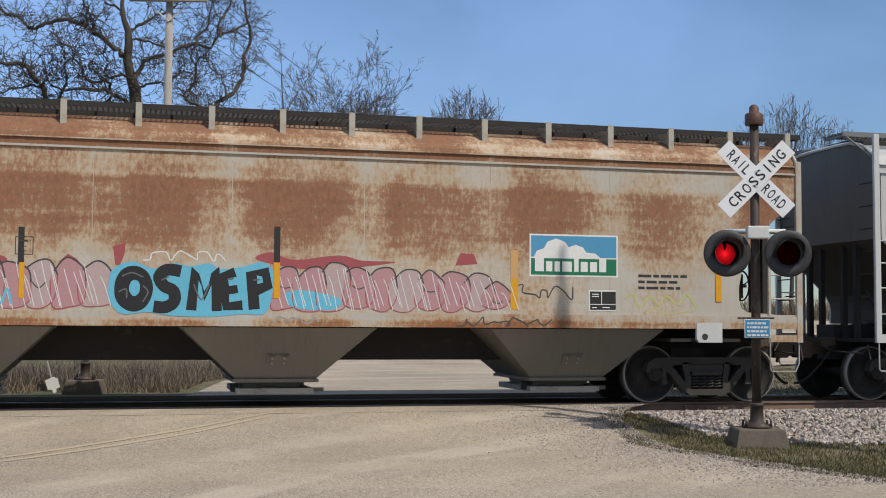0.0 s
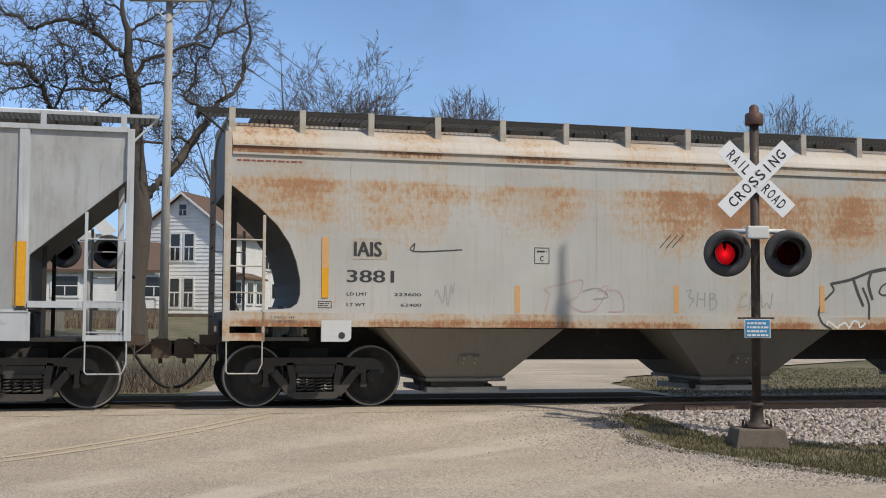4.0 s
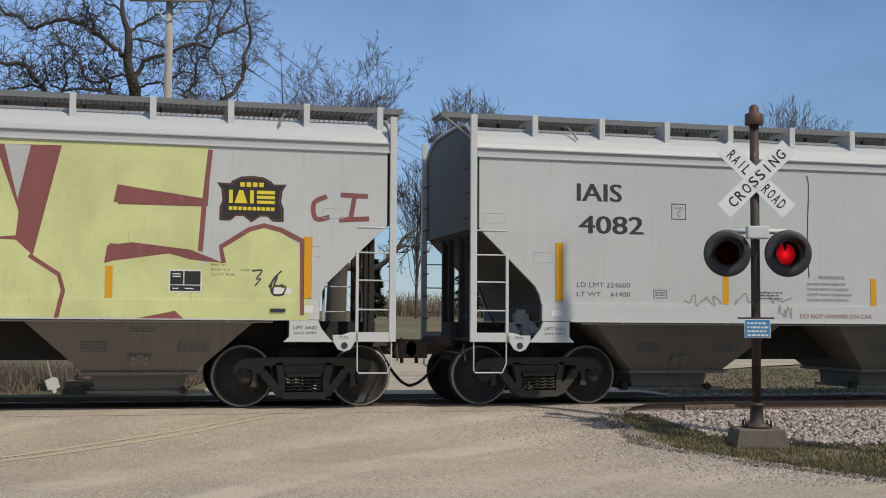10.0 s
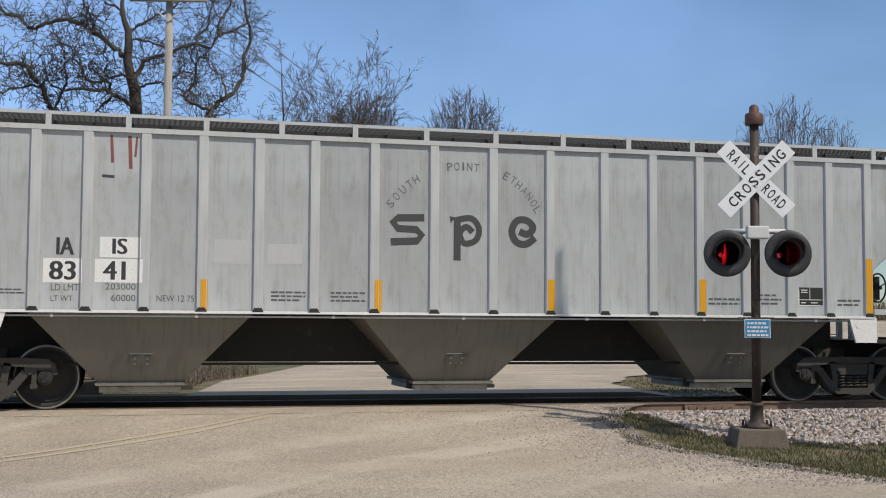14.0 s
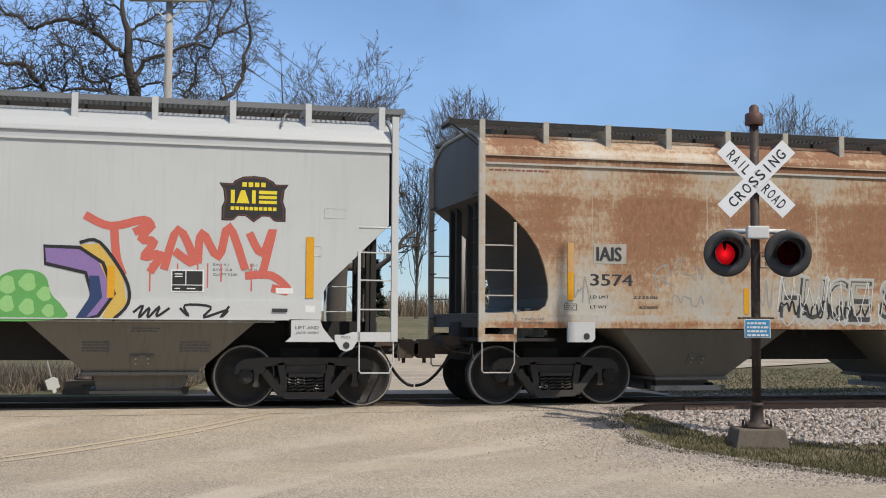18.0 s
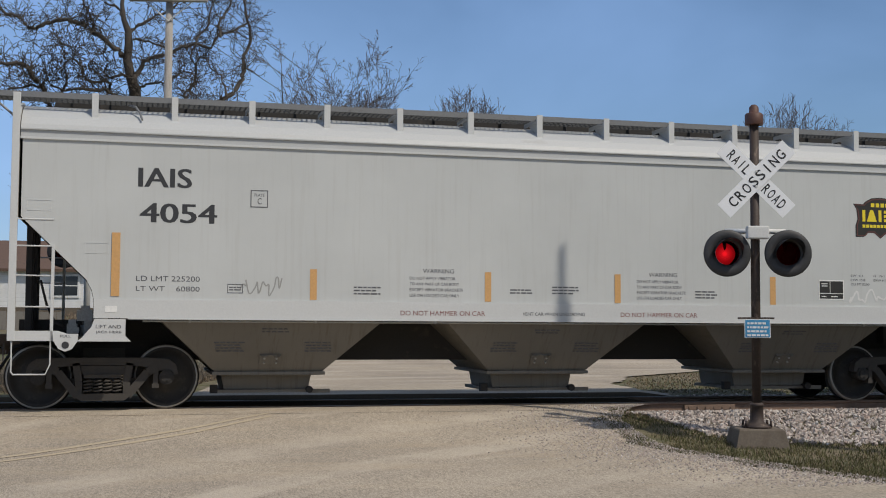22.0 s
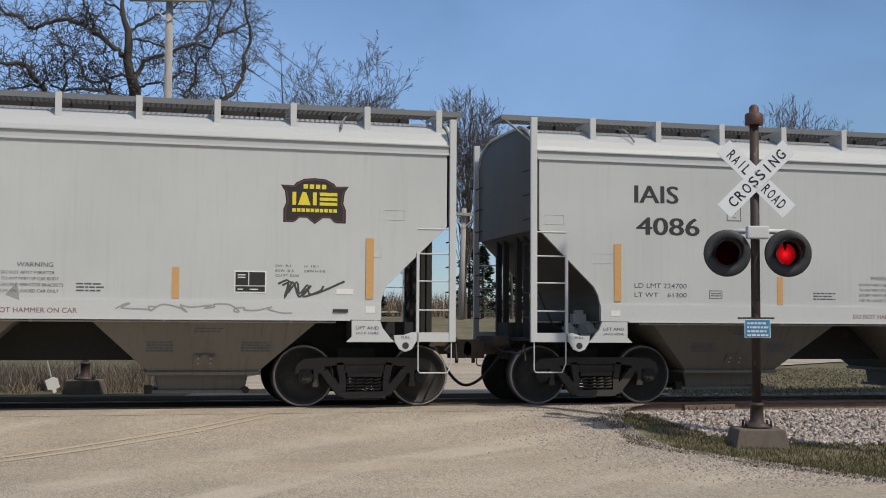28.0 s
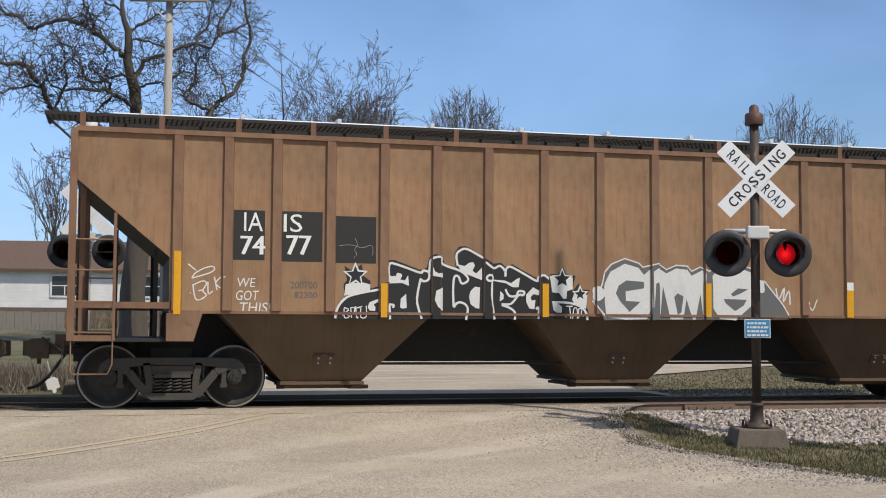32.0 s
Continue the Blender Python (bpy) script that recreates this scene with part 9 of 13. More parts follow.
line(car_farm_a, "slate", 0.02, [(7.05, 1.79), (7.16, 1.57), (7.27, 1.8)], 8)
line(car_farm_a, "slate", 0.02, [(6.6, 1.84), (6.7, 1.89)], 8)
line(car_farm_a, "slate", 0.02, [(7.89, 1.86), (7.99, 1.87)], 8)
line(car_farm_a, "slate", 0.02, [(7.52, 1.86), (7.61, 1.88)], 8)
line(car_farm_a, "lime", 0.03, [(13.61, 1.65), (13.75, 1.73), (13.84, 1.52), (14.03, 1.69), (14.17, 1.56), (14.32, 1.7), (14.51, 1.57), (14.65, 1.73), (14.82, 1.52)], 1, False, True)
line(car_farm_a, "lime", 0.02, [(13.98, 1.43), (14.13, 1.52), (14.27, 1.43), (14.8, 1.48)], 1, False, True)
scribble(car_farm_a, "white", 0.02, 6.38, 7.5, 2.11, 2.27, 16, 4, 1)
scribble(car_farm_a, "coal", 0.02, 11.77, 12.82, 1.63, 1.85, 14, 5, 1)
scribble(car_farm_a, "pale", 0.02, 8.16, 8.81, 1.22, 1.35, 12, 6, 1)
scribble(car_farm_a, "coal", 0.02, 10.93, 12.36, 1.21, 1.37, 22, 7, 1)
part("old_strip", on_sheet(car_farm_a, poly_bm([(4.67, 2.05), (4.75, 2.05), (4.75, 2.55), (4.67, 2.55)], 0.0), 1), BLACK_PAINT, car_farm_a)
part("reflector_strip", on_sheet(car_farm_a, poly_bm([(4.69, 1.57), (4.76, 1.57), (4.76, 2.06), (4.69, 2.06)], 0.0), 8), YELLOW, car_farm_a)
part("old_strip", on_sheet(car_farm_a, poly_bm([(8.18, 2.12), (8.27, 2.12), (8.27, 2.64), (8.18, 2.64)], 0.0), 1), BLACK_PAINT, car_farm_a)
part("reflector_strip", on_sheet(car_farm_a, poly_bm([(8.18, 1.6), (8.27, 1.6), (8.27, 2.12), (8.18, 2.12)], 0.0), 8), YELLOW, car_farm_a)
part("reflector_strip", on_sheet(car_farm_a, poly_bm([(11.76, 1.93), (11.88, 1.93), (11.88, 2.37), (11.76, 2.37)], 0.0), 3), ORANGE, car_farm_a)
part("reflector_strip", on_sheet(car_farm_a, poly_bm([(11.76, 1.47), (11.88, 1.47), (11.88, 1.94), (11.76, 1.94)], 0.0), 4), YELLOW, car_farm_a)
bars(car_farm_a, 13.84, 14.66, 1.78, 2.06, 3, INK, seed=8)

# loose black scrawl on the second rusted car
farm_sign(car_farm_b, 12.09, 13.51, 1.97, 2.62)
cots_box(car_farm_b, 13.01, 1.45, -1.6, 0.44, 0.32)
line(car_farm_b, "coal", 0.035, [(9.69, 1.93), (9.74, 1.83), (9.64, 1.73), (9.51, 1.6), (9.46, 1.43), (9.52, 1.29), (9.68, 1.2)], 2)
line(car_farm_b, "coal", 0.045, [(9.68, 1.93), (10.06, 2.01), (10.44, 2.15)], 2)
line(car_farm_b, "coal", 0.05, [(10.1, 2.02), (10.19, 1.77), (10.28, 1.57)], 2)
line(car_farm_b, "coal", 0.04, [(10.27, 1.88), (10.38, 1.61), (10.37, 1.36)], 2)
line(car_farm_b, "coal", 0.05, [(10.44, 2.15), (10.38, 1.94), (10.45, 1.68)], 2)
line(car_farm_b, "coal", 0.06, [(10.44, 2.14), (10.75, 2.19), (11.01, 2.1), (11.1, 1.96), (10.97, 1.94)], 2)
line(car_farm_b, "coal", 0.03, [(10.57, 1.8), (10.66, 1.93), (11.01, 2.04), (10.92, 1.87), (10.68, 1.76), (10.57, 1.8)], 2)
line(car_farm_b, "coal", 0.028, [(11.1, 1.93), (11.27, 1.79), (11.41, 1.58), (11.47, 1.37), (11.43, 1.21)], 2)
line(car_farm_b, "coal", 0.035, [(11.26, 2.2), (11.32, 1.99), (11.5, 2.05), (11.73, 2.17), (11.93, 2.14), (11.86, 1.97), (11.72, 1.78)], 2)
line(car_farm_b, "coal", 0.035, [(11.4, 1.75), (11.61, 1.81), (11.79, 1.75), (11.89, 1.58)], 2)
line(car_farm_b, "coal", 0.035, [(11.69, 1.74), (11.61, 1.62), (11.65, 1.44), (11.72, 1.45), (11.73, 1.62), (11.67, 1.74)], 2)
line(car_farm_b, "coal", 0.025, [(11.94, 2.07), (11.88, 1.93), (11.95, 1.83), (12.18, 1.97), (12.45, 1.89), (12.65, 1.96), (12.66, 2.08)], 2)
line(car_farm_b, "coal", 0.028, [(12.18, 1.7), (12.3, 1.78), (12.57, 1.87), (12.68, 1.7), (12.57, 1.89), (12.39, 1.83), (12.18, 1.7)], 2)
line(car_farm_b, "coal", 0.025, [(12.07, 1.24), (12.43, 1.23), (12.71, 1.29), (12.84, 1.38), (12.78, 1.85), (12.87, 1.98), (13.17, 2.04), (13.41, 1.9), (13.54, 1.56), (13.54, 1.31), (13.43, 1.21)], 2)
line(car_farm_b, "coal", 0.035, [(13.07, 1.88), (12.99, 1.79), (12.97, 1.64), (13.04, 1.49), (13.12, 1.55), (13.15, 1.73), (13.07, 1.88)], 2)
line(car_farm_b, "black", 0.04, [(13.53, 2.22), (13.6, 2.0), (13.69, 2.17), (13.75, 2.0), (13.82, 2.24)], 2)
line(car_farm_b, "black", 0.04, [(13.84, 2.01), (13.92, 2.23), (14.02, 2.02)], 2)
line(car_farm_b, "black", 0.04, [(13.87, 2.1), (14.0, 2.11)], 2)
line(car_farm_b, "black", 0.04, [(14.25, 2.23), (14.1, 2.19), (14.06, 2.08), (14.18, 2.01), (14.3, 2.05)], 2)
line(car_farm_b, "black", 0.04, [(14.51, 2.32), (14.37, 2.23), (14.36, 2.08), (14.5, 2.01), (14.66, 2.1), (14.65, 2.25), (14.51, 2.32)], 2)
line(car_farm_b, "black", 0.04, [(14.83, 2.26), (14.7, 2.23), (14.72, 2.04), (14.86, 2.06)], 2)
line(car_farm_b, "black", 0.04, [(14.71, 2.14), (14.81, 2.16)], 2)
line(car_farm_b, "black", 0.04, [(14.91, 2.26), (14.98, 2.03), (15.08, 2.28)], 2)
line(car_farm_b, "black", 0.04, [(15.34, 2.27), (15.16, 2.26), (15.18, 2.03), (15.43, 2.04), (15.57, 2.13)], 2)
line(car_farm_b, "black", 0.04, [(15.18, 2.15), (15.31, 2.16)], 2)
line(car_farm_b, "pale", 0.02, [(7.14, 1.78), (7.23, 1.8), (7.18, 1.7), (7.26, 1.66), (7.18, 1.53)], 1)
line(car_farm_b, "pale", 0.02, [(7.34, 1.77), (7.32, 1.54)], 1)
line(car_farm_b, "pale", 0.02, [(7.33, 1.66), (7.45, 1.66)], 1)
line(car_farm_b, "pale", 0.02, [(7.46, 1.77), (7.45, 1.53)], 1)
line(car_farm_b, "pale", 0.02, [(7.55, 1.76), (7.55, 1.5), (7.66, 1.56), (7.64, 1.66), (7.56, 1.66), (7.64, 1.72), (7.55, 1.76)], 1)
line(car_farm_b, "pale", 0.02, [(8.19, 1.76), (8.09, 1.68), (8.07, 1.54), (8.2, 1.57)], 1)
line(car_farm_b, "pale", 0.02, [(8.24, 1.5), (8.26, 1.75), (8.35, 1.72), (8.3, 1.64), (8.4, 1.51)], 1)
line(car_farm_b, "pale", 0.02, [(8.44, 1.75), (8.46, 1.54), (8.54, 1.61), (8.59, 1.52), (8.64, 1.77)], 1)
line(car_farm_b, "blush", 0.022, [(4.8, 1.43), (4.87, 1.71), (4.79, 1.79), (5.16, 1.88), (5.41, 1.93), (5.33, 1.68), (5.16, 1.59), (5.41, 1.45), (5.66, 1.52), (5.83, 1.85), (5.66, 1.76), (6, 1.77), (6.09, 1.48), (5.83, 1.45)], 1, False, True)
line(car_farm_b, "pale", 0.02, [(5.41, 1.76), (5.66, 1.81), (5.83, 1.68), (5.58, 1.64)], 2, False, True)
scribble(car_farm_b, "pale", 0.015, 3.08, 3.38, 1.49, 1.86, 12, 8, 1)
line(car_farm_b, "coal", 0.02, [(2.74, 2.32), (2.76, 2.44), (2.74, 2.32), (3.49, 2.36)], 1, False, True)
line(car_farm_b, "coal", 0.015, [(6.69, 2.45), (6.89, 2.67)], 1, False, True)
line(car_farm_b, "coal", 0.015, [(6.8, 2.45), (7, 2.67)], 1, False, True)
line(car_farm_b, "coal", 0.015, [(6.9, 2.46), (7.1, 2.67)], 1, False, True)
scribble(car_farm_b, "white", 0.03, 9.59, 10.29, 1.21, 1.34, 14, 9, 1)
part("reflector_strip", on_sheet(car_farm_b, poly_bm([(4.32, 1.42), (4.4, 1.42), (4.4, 1.83), (4.32, 1.83)], 0.0), 4), ORANGE, car_farm_b)
part("reflector_strip", on_sheet(car_farm_b, poly_bm([(6.93, 1.44), (7.01, 1.44), (7.01, 1.87), (6.93, 1.87)], 0.0), 4), ORANGE, car_farm_b)
part("reflector_strip", on_sheet(car_farm_b, poly_bm([(9.48, 1.47), (9.57, 1.47), (9.57, 1.9), (9.48, 1.9)], 0.0), 4), ORANGE, car_farm_b)

# silver and black letters on the third rusted car
farm_sign(car_farm_c, 12.11, 13.55, 2.02, 2.65)
cots_box(car_farm_c, 13.07, 1.49, -1.6, 0.44, 0.30)
tag_text(car_farm_c, "H", 4.96, 5.4, 1.34, 2.08, "silver", 1, 0.04, 0.12, 0)
tag_text(car_farm_c, "H", 4.98, 5.38, 1.35, 2.05, "putty", 2, 0.03, 0.12, 0)
tag_text(car_farm_c, "H", 5, 5.36, 1.38, 2.02, "coal", 3, -0.005, 0.12, 0)
tag_text(car_farm_c, "H", 5.02, 5.33, 1.57, 2.01, "putty", 4, -0.01, 0.12, 0)
scribble(car_farm_c, "black", 0.03, 4.97, 5.39, 1.39, 1.67, 12, 60, 5)
scribble(car_farm_c, "white", 0.012, 4.94, 5.42, 1.3, 2.08, 10, 80, 6)
tag_text(car_farm_c, "U", 5.36, 5.81, 1.31, 2.05, "silver", 1, 0.04, 0.12, 0)
tag_text(car_farm_c, "U", 5.38, 5.79, 1.32, 2.02, "putty", 2, 0.03, 0.12, 0)
tag_text(car_farm_c, "U", 5.4, 5.77, 1.35, 2, "coal", 3, -0.005, 0.12, 0)
tag_text(car_farm_c, "U", 5.42, 5.75, 1.54, 1.98, "putty", 4, -0.01, 0.12, 0)
scribble(car_farm_c, "black", 0.03, 5.37, 5.8, 1.36, 1.64, 12, 61, 5)
scribble(car_farm_c, "white", 0.012, 5.34, 5.83, 1.27, 2.05, 10, 81, 6)
tag_text(car_farm_c, "G", 5.77, 6.23, 1.29, 2.04, "silver", 1, 0.04, 0.12, 0)
tag_text(car_farm_c, "G", 5.79, 6.21, 1.31, 2.01, "putty", 2, 0.03, 0.12, 0)
tag_text(car_farm_c, "G", 5.81, 6.19, 1.33, 1.99, "coal", 3, -0.005, 0.12, 0)
tag_text(car_farm_c, "G", 5.83, 6.16, 1.53, 1.97, "putty", 4, -0.01, 0.12, 0)
scribble(car_farm_c, "black", 0.03, 5.78, 6.22, 1.34, 1.62, 12, 62, 5)
scribble(car_farm_c, "white", 0.012, 5.75, 6.25, 1.26, 2.04, 10, 82, 6)
tag_text(car_farm_c, "E", 6.18, 6.66, 1.28, 2.03, "silver", 1, 0.04, 0.12, 0)
tag_text(car_farm_c, "E", 6.21, 6.64, 1.3, 2, "putty", 2, 0.03, 0.12, 0)
tag_text(car_farm_c, "E", 6.23, 6.62, 1.32, 1.98, "coal", 3, -0.005, 0.12, 0)
tag_text(car_farm_c, "E", 6.25, 6.59, 1.51, 1.96, "putty", 4, -0.01, 0.12, 0)
scribble(car_farm_c, "black", 0.03, 6.2, 6.65, 1.33, 1.61, 12, 63, 5)
scribble(car_farm_c, "white", 0.012, 6.17, 6.68, 1.24, 2.03, 10, 83, 6)
tag_text(car_farm_c, "S", 6.77, 7.15, 1.32, 2.04, "silver", 1, 0.04, 0.12, 0)
tag_text(car_farm_c, "S", 6.8, 7.13, 1.33, 2.01, "putty", 2, 0.03, 0.12, 0)
tag_text(car_farm_c, "S", 6.82, 7.11, 1.36, 1.98, "coal", 3, -0.005, 0.12, 0)
tag_text(car_farm_c, "S", 6.84, 7.08, 1.55, 1.97, "putty", 4, -0.01, 0.12, 0)
scribble(car_farm_c, "black", 0.03, 6.79, 7.14, 1.37, 1.63, 12, 64, 5)
scribble(car_farm_c, "white", 0.012, 6.75, 7.17, 1.28, 2.04, 10, 84, 6)
tag_text(car_farm_c, "U", 7.15, 7.6, 1.3, 2.01, "silver", 1, 0.04, 0.12, 0)
tag_text(car_farm_c, "U", 7.18, 7.58, 1.32, 1.98, "putty", 2, 0.03, 0.12, 0)
tag_text(car_farm_c, "U", 7.2, 7.56, 1.34, 1.96, "coal", 3, -0.005, 0.12, 0)
tag_text(car_farm_c, "U", 7.23, 7.53, 1.54, 1.94, "putty", 4, -0.01, 0.12, 0)
scribble(car_farm_c, "black", 0.03, 7.17, 7.59, 1.35, 1.61, 12, 65, 5)
scribble(car_farm_c, "white", 0.012, 7.14, 7.62, 1.27, 2.01, 10, 85, 6)
tag_text(car_farm_c, "S", 7.55, 7.95, 1.29, 2, "silver", 1, 0.04, 0.12, 0)
tag_text(car_farm_c, "S", 7.58, 7.92, 1.3, 1.97, "putty", 2, 0.03, 0.12, 0)
tag_text(car_farm_c, "S", 7.59, 7.9, 1.33, 1.94, "coal", 3, -0.005, 0.12, 0)
tag_text(car_farm_c, "S", 7.62, 7.88, 1.53, 1.93, "putty", 4, -0.01, 0.12, 0)
scribble(car_farm_c, "black", 0.03, 7.57, 7.93, 1.34, 1.6, 12, 66, 5)
scribble(car_farm_c, "white", 0.012, 7.53, 7.97, 1.25, 2, 10, 86, 6)
tag_text(car_farm_c, "A", 7.89, 8.52, 1.25, 1.99, "silver", 1, 0.04, 0.12, 0)
tag_text(car_farm_c, "A", 7.92, 8.49, 1.26, 1.96, "putty", 2, 0.03, 0.12, 0)
tag_text(car_farm_c, "A", 7.94, 8.47, 1.29, 1.94, "coal", 3, -0.005, 0.12, 0)
tag_text(car_farm_c, "A", 7.97, 8.45, 1.49, 1.92, "putty", 4, -0.01, 0.12, 0)
scribble(car_farm_c, "black", 0.03, 7.91, 8.5, 1.3, 1.57, 12, 67, 5)
scribble(car_farm_c, "white", 0.012, 7.88, 8.54, 1.21, 1.99, 10, 87, 6)
line(car_farm_c, "silver", 0.025, [(4.95, 1.48), (5.08, 1.25), (5.24, 1.4)], 2, False, True)
line(car_farm_c, "silver", 0.025, [(5.2, 1.43), (5.33, 1.26), (5.5, 1.4)], 2, False, True)
line(car_farm_c, "silver", 0.025, [(5.46, 1.38), (5.59, 1.26), (5.76, 1.4)], 2, False, True)
line(car_farm_c, "silver", 0.025, [(5.71, 1.48), (5.85, 1.26), (6.02, 1.4)], 2, False, True)
line(car_farm_c, "silver", 0.025, [(5.97, 1.44), (6.11, 1.26), (6.28, 1.41)], 2, False, True)
line(car_farm_c, "silver", 0.025, [(6.24, 1.39), (6.37, 1.26), (6.54, 1.41)], 2, False, True)
line(car_farm_c, "silver", 0.025, [(6.5, 1.49), (6.63, 1.26), (6.81, 1.41)], 2, False, True)
line(car_farm_c, "silver", 0.025, [(6.76, 1.44), (6.9, 1.27), (7.07, 1.41)], 2, False, True)
line(car_farm_c, "silver", 0.025, [(7.03, 1.39), (7.16, 1.27), (7.34, 1.41)], 2, False, True)
line(car_farm_c, "silver", 0.025, [(7.3, 1.5), (7.43, 1.27), (7.61, 1.42)], 2, False, True)
line(car_farm_c, "silver", 0.025, [(7.57, 1.45), (7.7, 1.27), (7.89, 1.42)], 2, False, True)
line(car_farm_c, "silver", 0.025, [(7.84, 1.4), (7.98, 1.27), (8.16, 1.42)], 2, False, True)
line(car_farm_c, "silver", 0.025, [(8.11, 1.51), (8.25, 1.27), (8.44, 1.42)], 2, False, True)
line(car_farm_c, "silver", 0.025, [(8.39, 1.46), (8.53, 1.28), (8.71, 1.42)], 2, False, True)
tag_text(car_farm_c, "i", 8.89, 9.08, 1.36, 1.84, "silver", 1, 0.04, 0.12, 0)
tag_text(car_farm_c, "i", 8.92, 9.05, 1.38, 1.81, "putty", 2, 0.03, 0.12, 0)
tag_text(car_farm_c, "i", 8.94, 9.03, 1.41, 1.79, "coal", 3, -0.005, 0.12, 0)
tag_text(car_farm_c, "i", 8.97, 9.01, 1.61, 1.77, "putty", 4, -0.01, 0.12, 0)
scribble(car_farm_c, "black", 0.03, 8.91, 9.06, 1.42, 1.56, 12, 80, 5)
scribble(car_farm_c, "white", 0.012, 8.87, 9.1, 1.33, 1.84, 10, 100, 6)
tag_text(car_farm_c, "s", 9.02, 9.35, 1.33, 1.77, "silver", 1, 0.04, 0.12, 0)
tag_text(car_farm_c, "s", 9.05, 9.32, 1.35, 1.75, "putty", 2, 0.03, 0.12, 0)
tag_text(car_farm_c, "s", 9.07, 9.3, 1.37, 1.72, "coal", 3, -0.005, 0.12, 0)
tag_text(car_farm_c, "s", 9.1, 9.27, 1.58, 1.7, "putty", 4, -0.01, 0.12, 0)
scribble(car_farm_c, "black", 0.03, 9.04, 9.32, 1.38, 1.51, 12, 81, 5)
scribble(car_farm_c, "white", 0.012, 9, 9.36, 1.3, 1.77, 10, 101, 6)
tag_text(car_farm_c, "a", 9.36, 9.9, 1.33, 1.85, "silver", 1, 0.04, 0.12, 0)
tag_text(car_farm_c, "a", 9.39, 9.87, 1.35, 1.82, "putty", 2, 0.03, 0.12, 0)
tag_text(car_farm_c, "a", 9.41, 9.85, 1.38, 1.8, "coal", 3, -0.005, 0.12, 0)
tag_text(car_farm_c, "a", 9.44, 9.82, 1.58, 1.78, "putty", 4, -0.01, 0.12, 0)
scribble(car_farm_c, "black", 0.03, 9.38, 9.88, 1.39, 1.55, 12, 82, 5)
scribble(car_farm_c, "white", 0.012, 9.34, 9.92, 1.3, 1.85, 10, 102, 6)
tag_text(car_farm_c, "w", 10.13, 10.6, 1.37, 1.89, "silver", 1, 0.04, 0.12, 0)
tag_text(car_farm_c, "w", 10.16, 10.57, 1.39, 1.87, "putty", 2, 0.03, 0.12, 0)
tag_text(car_farm_c, "w", 10.18, 10.55, 1.42, 1.84, "coal", 3, -0.005, 0.12, 0)
tag_text(car_farm_c, "w", 10.21, 10.52, 1.62, 1.82, "putty", 4, -0.01, 0.12, 0)
scribble(car_farm_c, "black", 0.03, 10.15, 10.58, 1.43, 1.59, 12, 83, 5)
scribble(car_farm_c, "white", 0.012, 10.11, 10.62, 1.34, 1.9, 10, 103, 6)
tag_text(car_farm_c, "e", 10.53, 10.83, 1.34, 1.77, "silver", 1, 0.04, 0.12, 0)
tag_text(car_farm_c, "e", 10.56, 10.8, 1.36, 1.75, "putty", 2, 0.03, 0.12, 0)
tag_text(car_farm_c, "e", 10.58, 10.78, 1.39, 1.72, "coal", 3, -0.005, 0.12, 0)
tag_text(car_farm_c, "e", 10.61, 10.75, 1.59, 1.7, "putty", 4, -0.01, 0.12, 0)
scribble(car_farm_c, "black", 0.03, 10.55, 10.81, 1.39, 1.51, 12, 84, 5)
scribble(car_farm_c, "white", 0.012, 10.51, 10.85, 1.3, 1.77, 10, 104, 6)
tag_text(car_farm_c, "i", 10.77, 10.93, 1.34, 1.86, "silver", 1, 0.04, 0.12, 0)
tag_text(car_farm_c, "i", 10.8, 10.9, 1.36, 1.84, "putty", 2, 0.03, 0.12, 0)
tag_text(car_farm_c, "i", 10.82, 10.88, 1.39, 1.81, "coal", 3, -0.005, 0.12, 0)
tag_text(car_farm_c, "i", 10.85, 10.85, 1.59, 1.79, "putty", 4, -0.01, 0.12, 0)
scribble(car_farm_c, "black", 0.03, 10.79, 10.91, 1.4, 1.56, 12, 85, 5)
scribble(car_farm_c, "white", 0.012, 10.75, 10.95, 1.31, 1.86, 10, 105, 6)
tag_text(car_farm_c, "l", 10.89, 11.16, 1.31, 1.97, "silver", 1, 0.04, 0.12, 0)
tag_text(car_farm_c, "l", 10.92, 11.13, 1.33, 1.95, "putty", 2, 0.03, 0.12, 0)
tag_text(car_farm_c, "l", 10.94, 11.11, 1.35, 1.92, "coal", 3, -0.005, 0.12, 0)
tag_text(car_farm_c, "l", 10.97, 11.08, 1.56, 1.9, "putty", 4, -0.01, 0.12, 0)
scribble(car_farm_c, "black", 0.03, 10.91, 11.14, 1.36, 1.6, 12, 86, 5)
scribble(car_farm_c, "white", 0.012, 10.87, 11.18, 1.27, 1.97, 10, 106, 6)
line(car_farm_c, "coal", 0.025, [(8.72, 2.17), (8.81, 2.24), (8.9, 2.13), (8.81, 1.99), (8.74, 2.1), (9.04, 2.22), (9, 2), (9.23, 2.18), (9.21, 1.98), (9.42, 2.2), (9.57, 2.05), (9.42, 1.96), (9.76, 2.27), (9.8, 2.05), (9.95, 2.21), (10.09, 2.01), (10.21, 2.03)], 1, False, True)
line(car_farm_c, "pale", 0.02, [(2.88, 1.74), (2.82, 2.06), (3.01, 2.19), (3.05, 2.03), (2.89, 1.98), (3.13, 1.87)], 1, False, True)
scribble(car_farm_c, "pale", 0.02, 3.09, 4.19, 1.91, 2.29, 16, 5, 1)
scribble(car_farm_c, "pale", 0.02, 3.06, 3.62, 1.5, 1.75, 12, 6, 1)
scribble(car_farm_c, "pale", 0.02, 1.34, 1.75, 1.56, 2.05, 18, 7, 1)
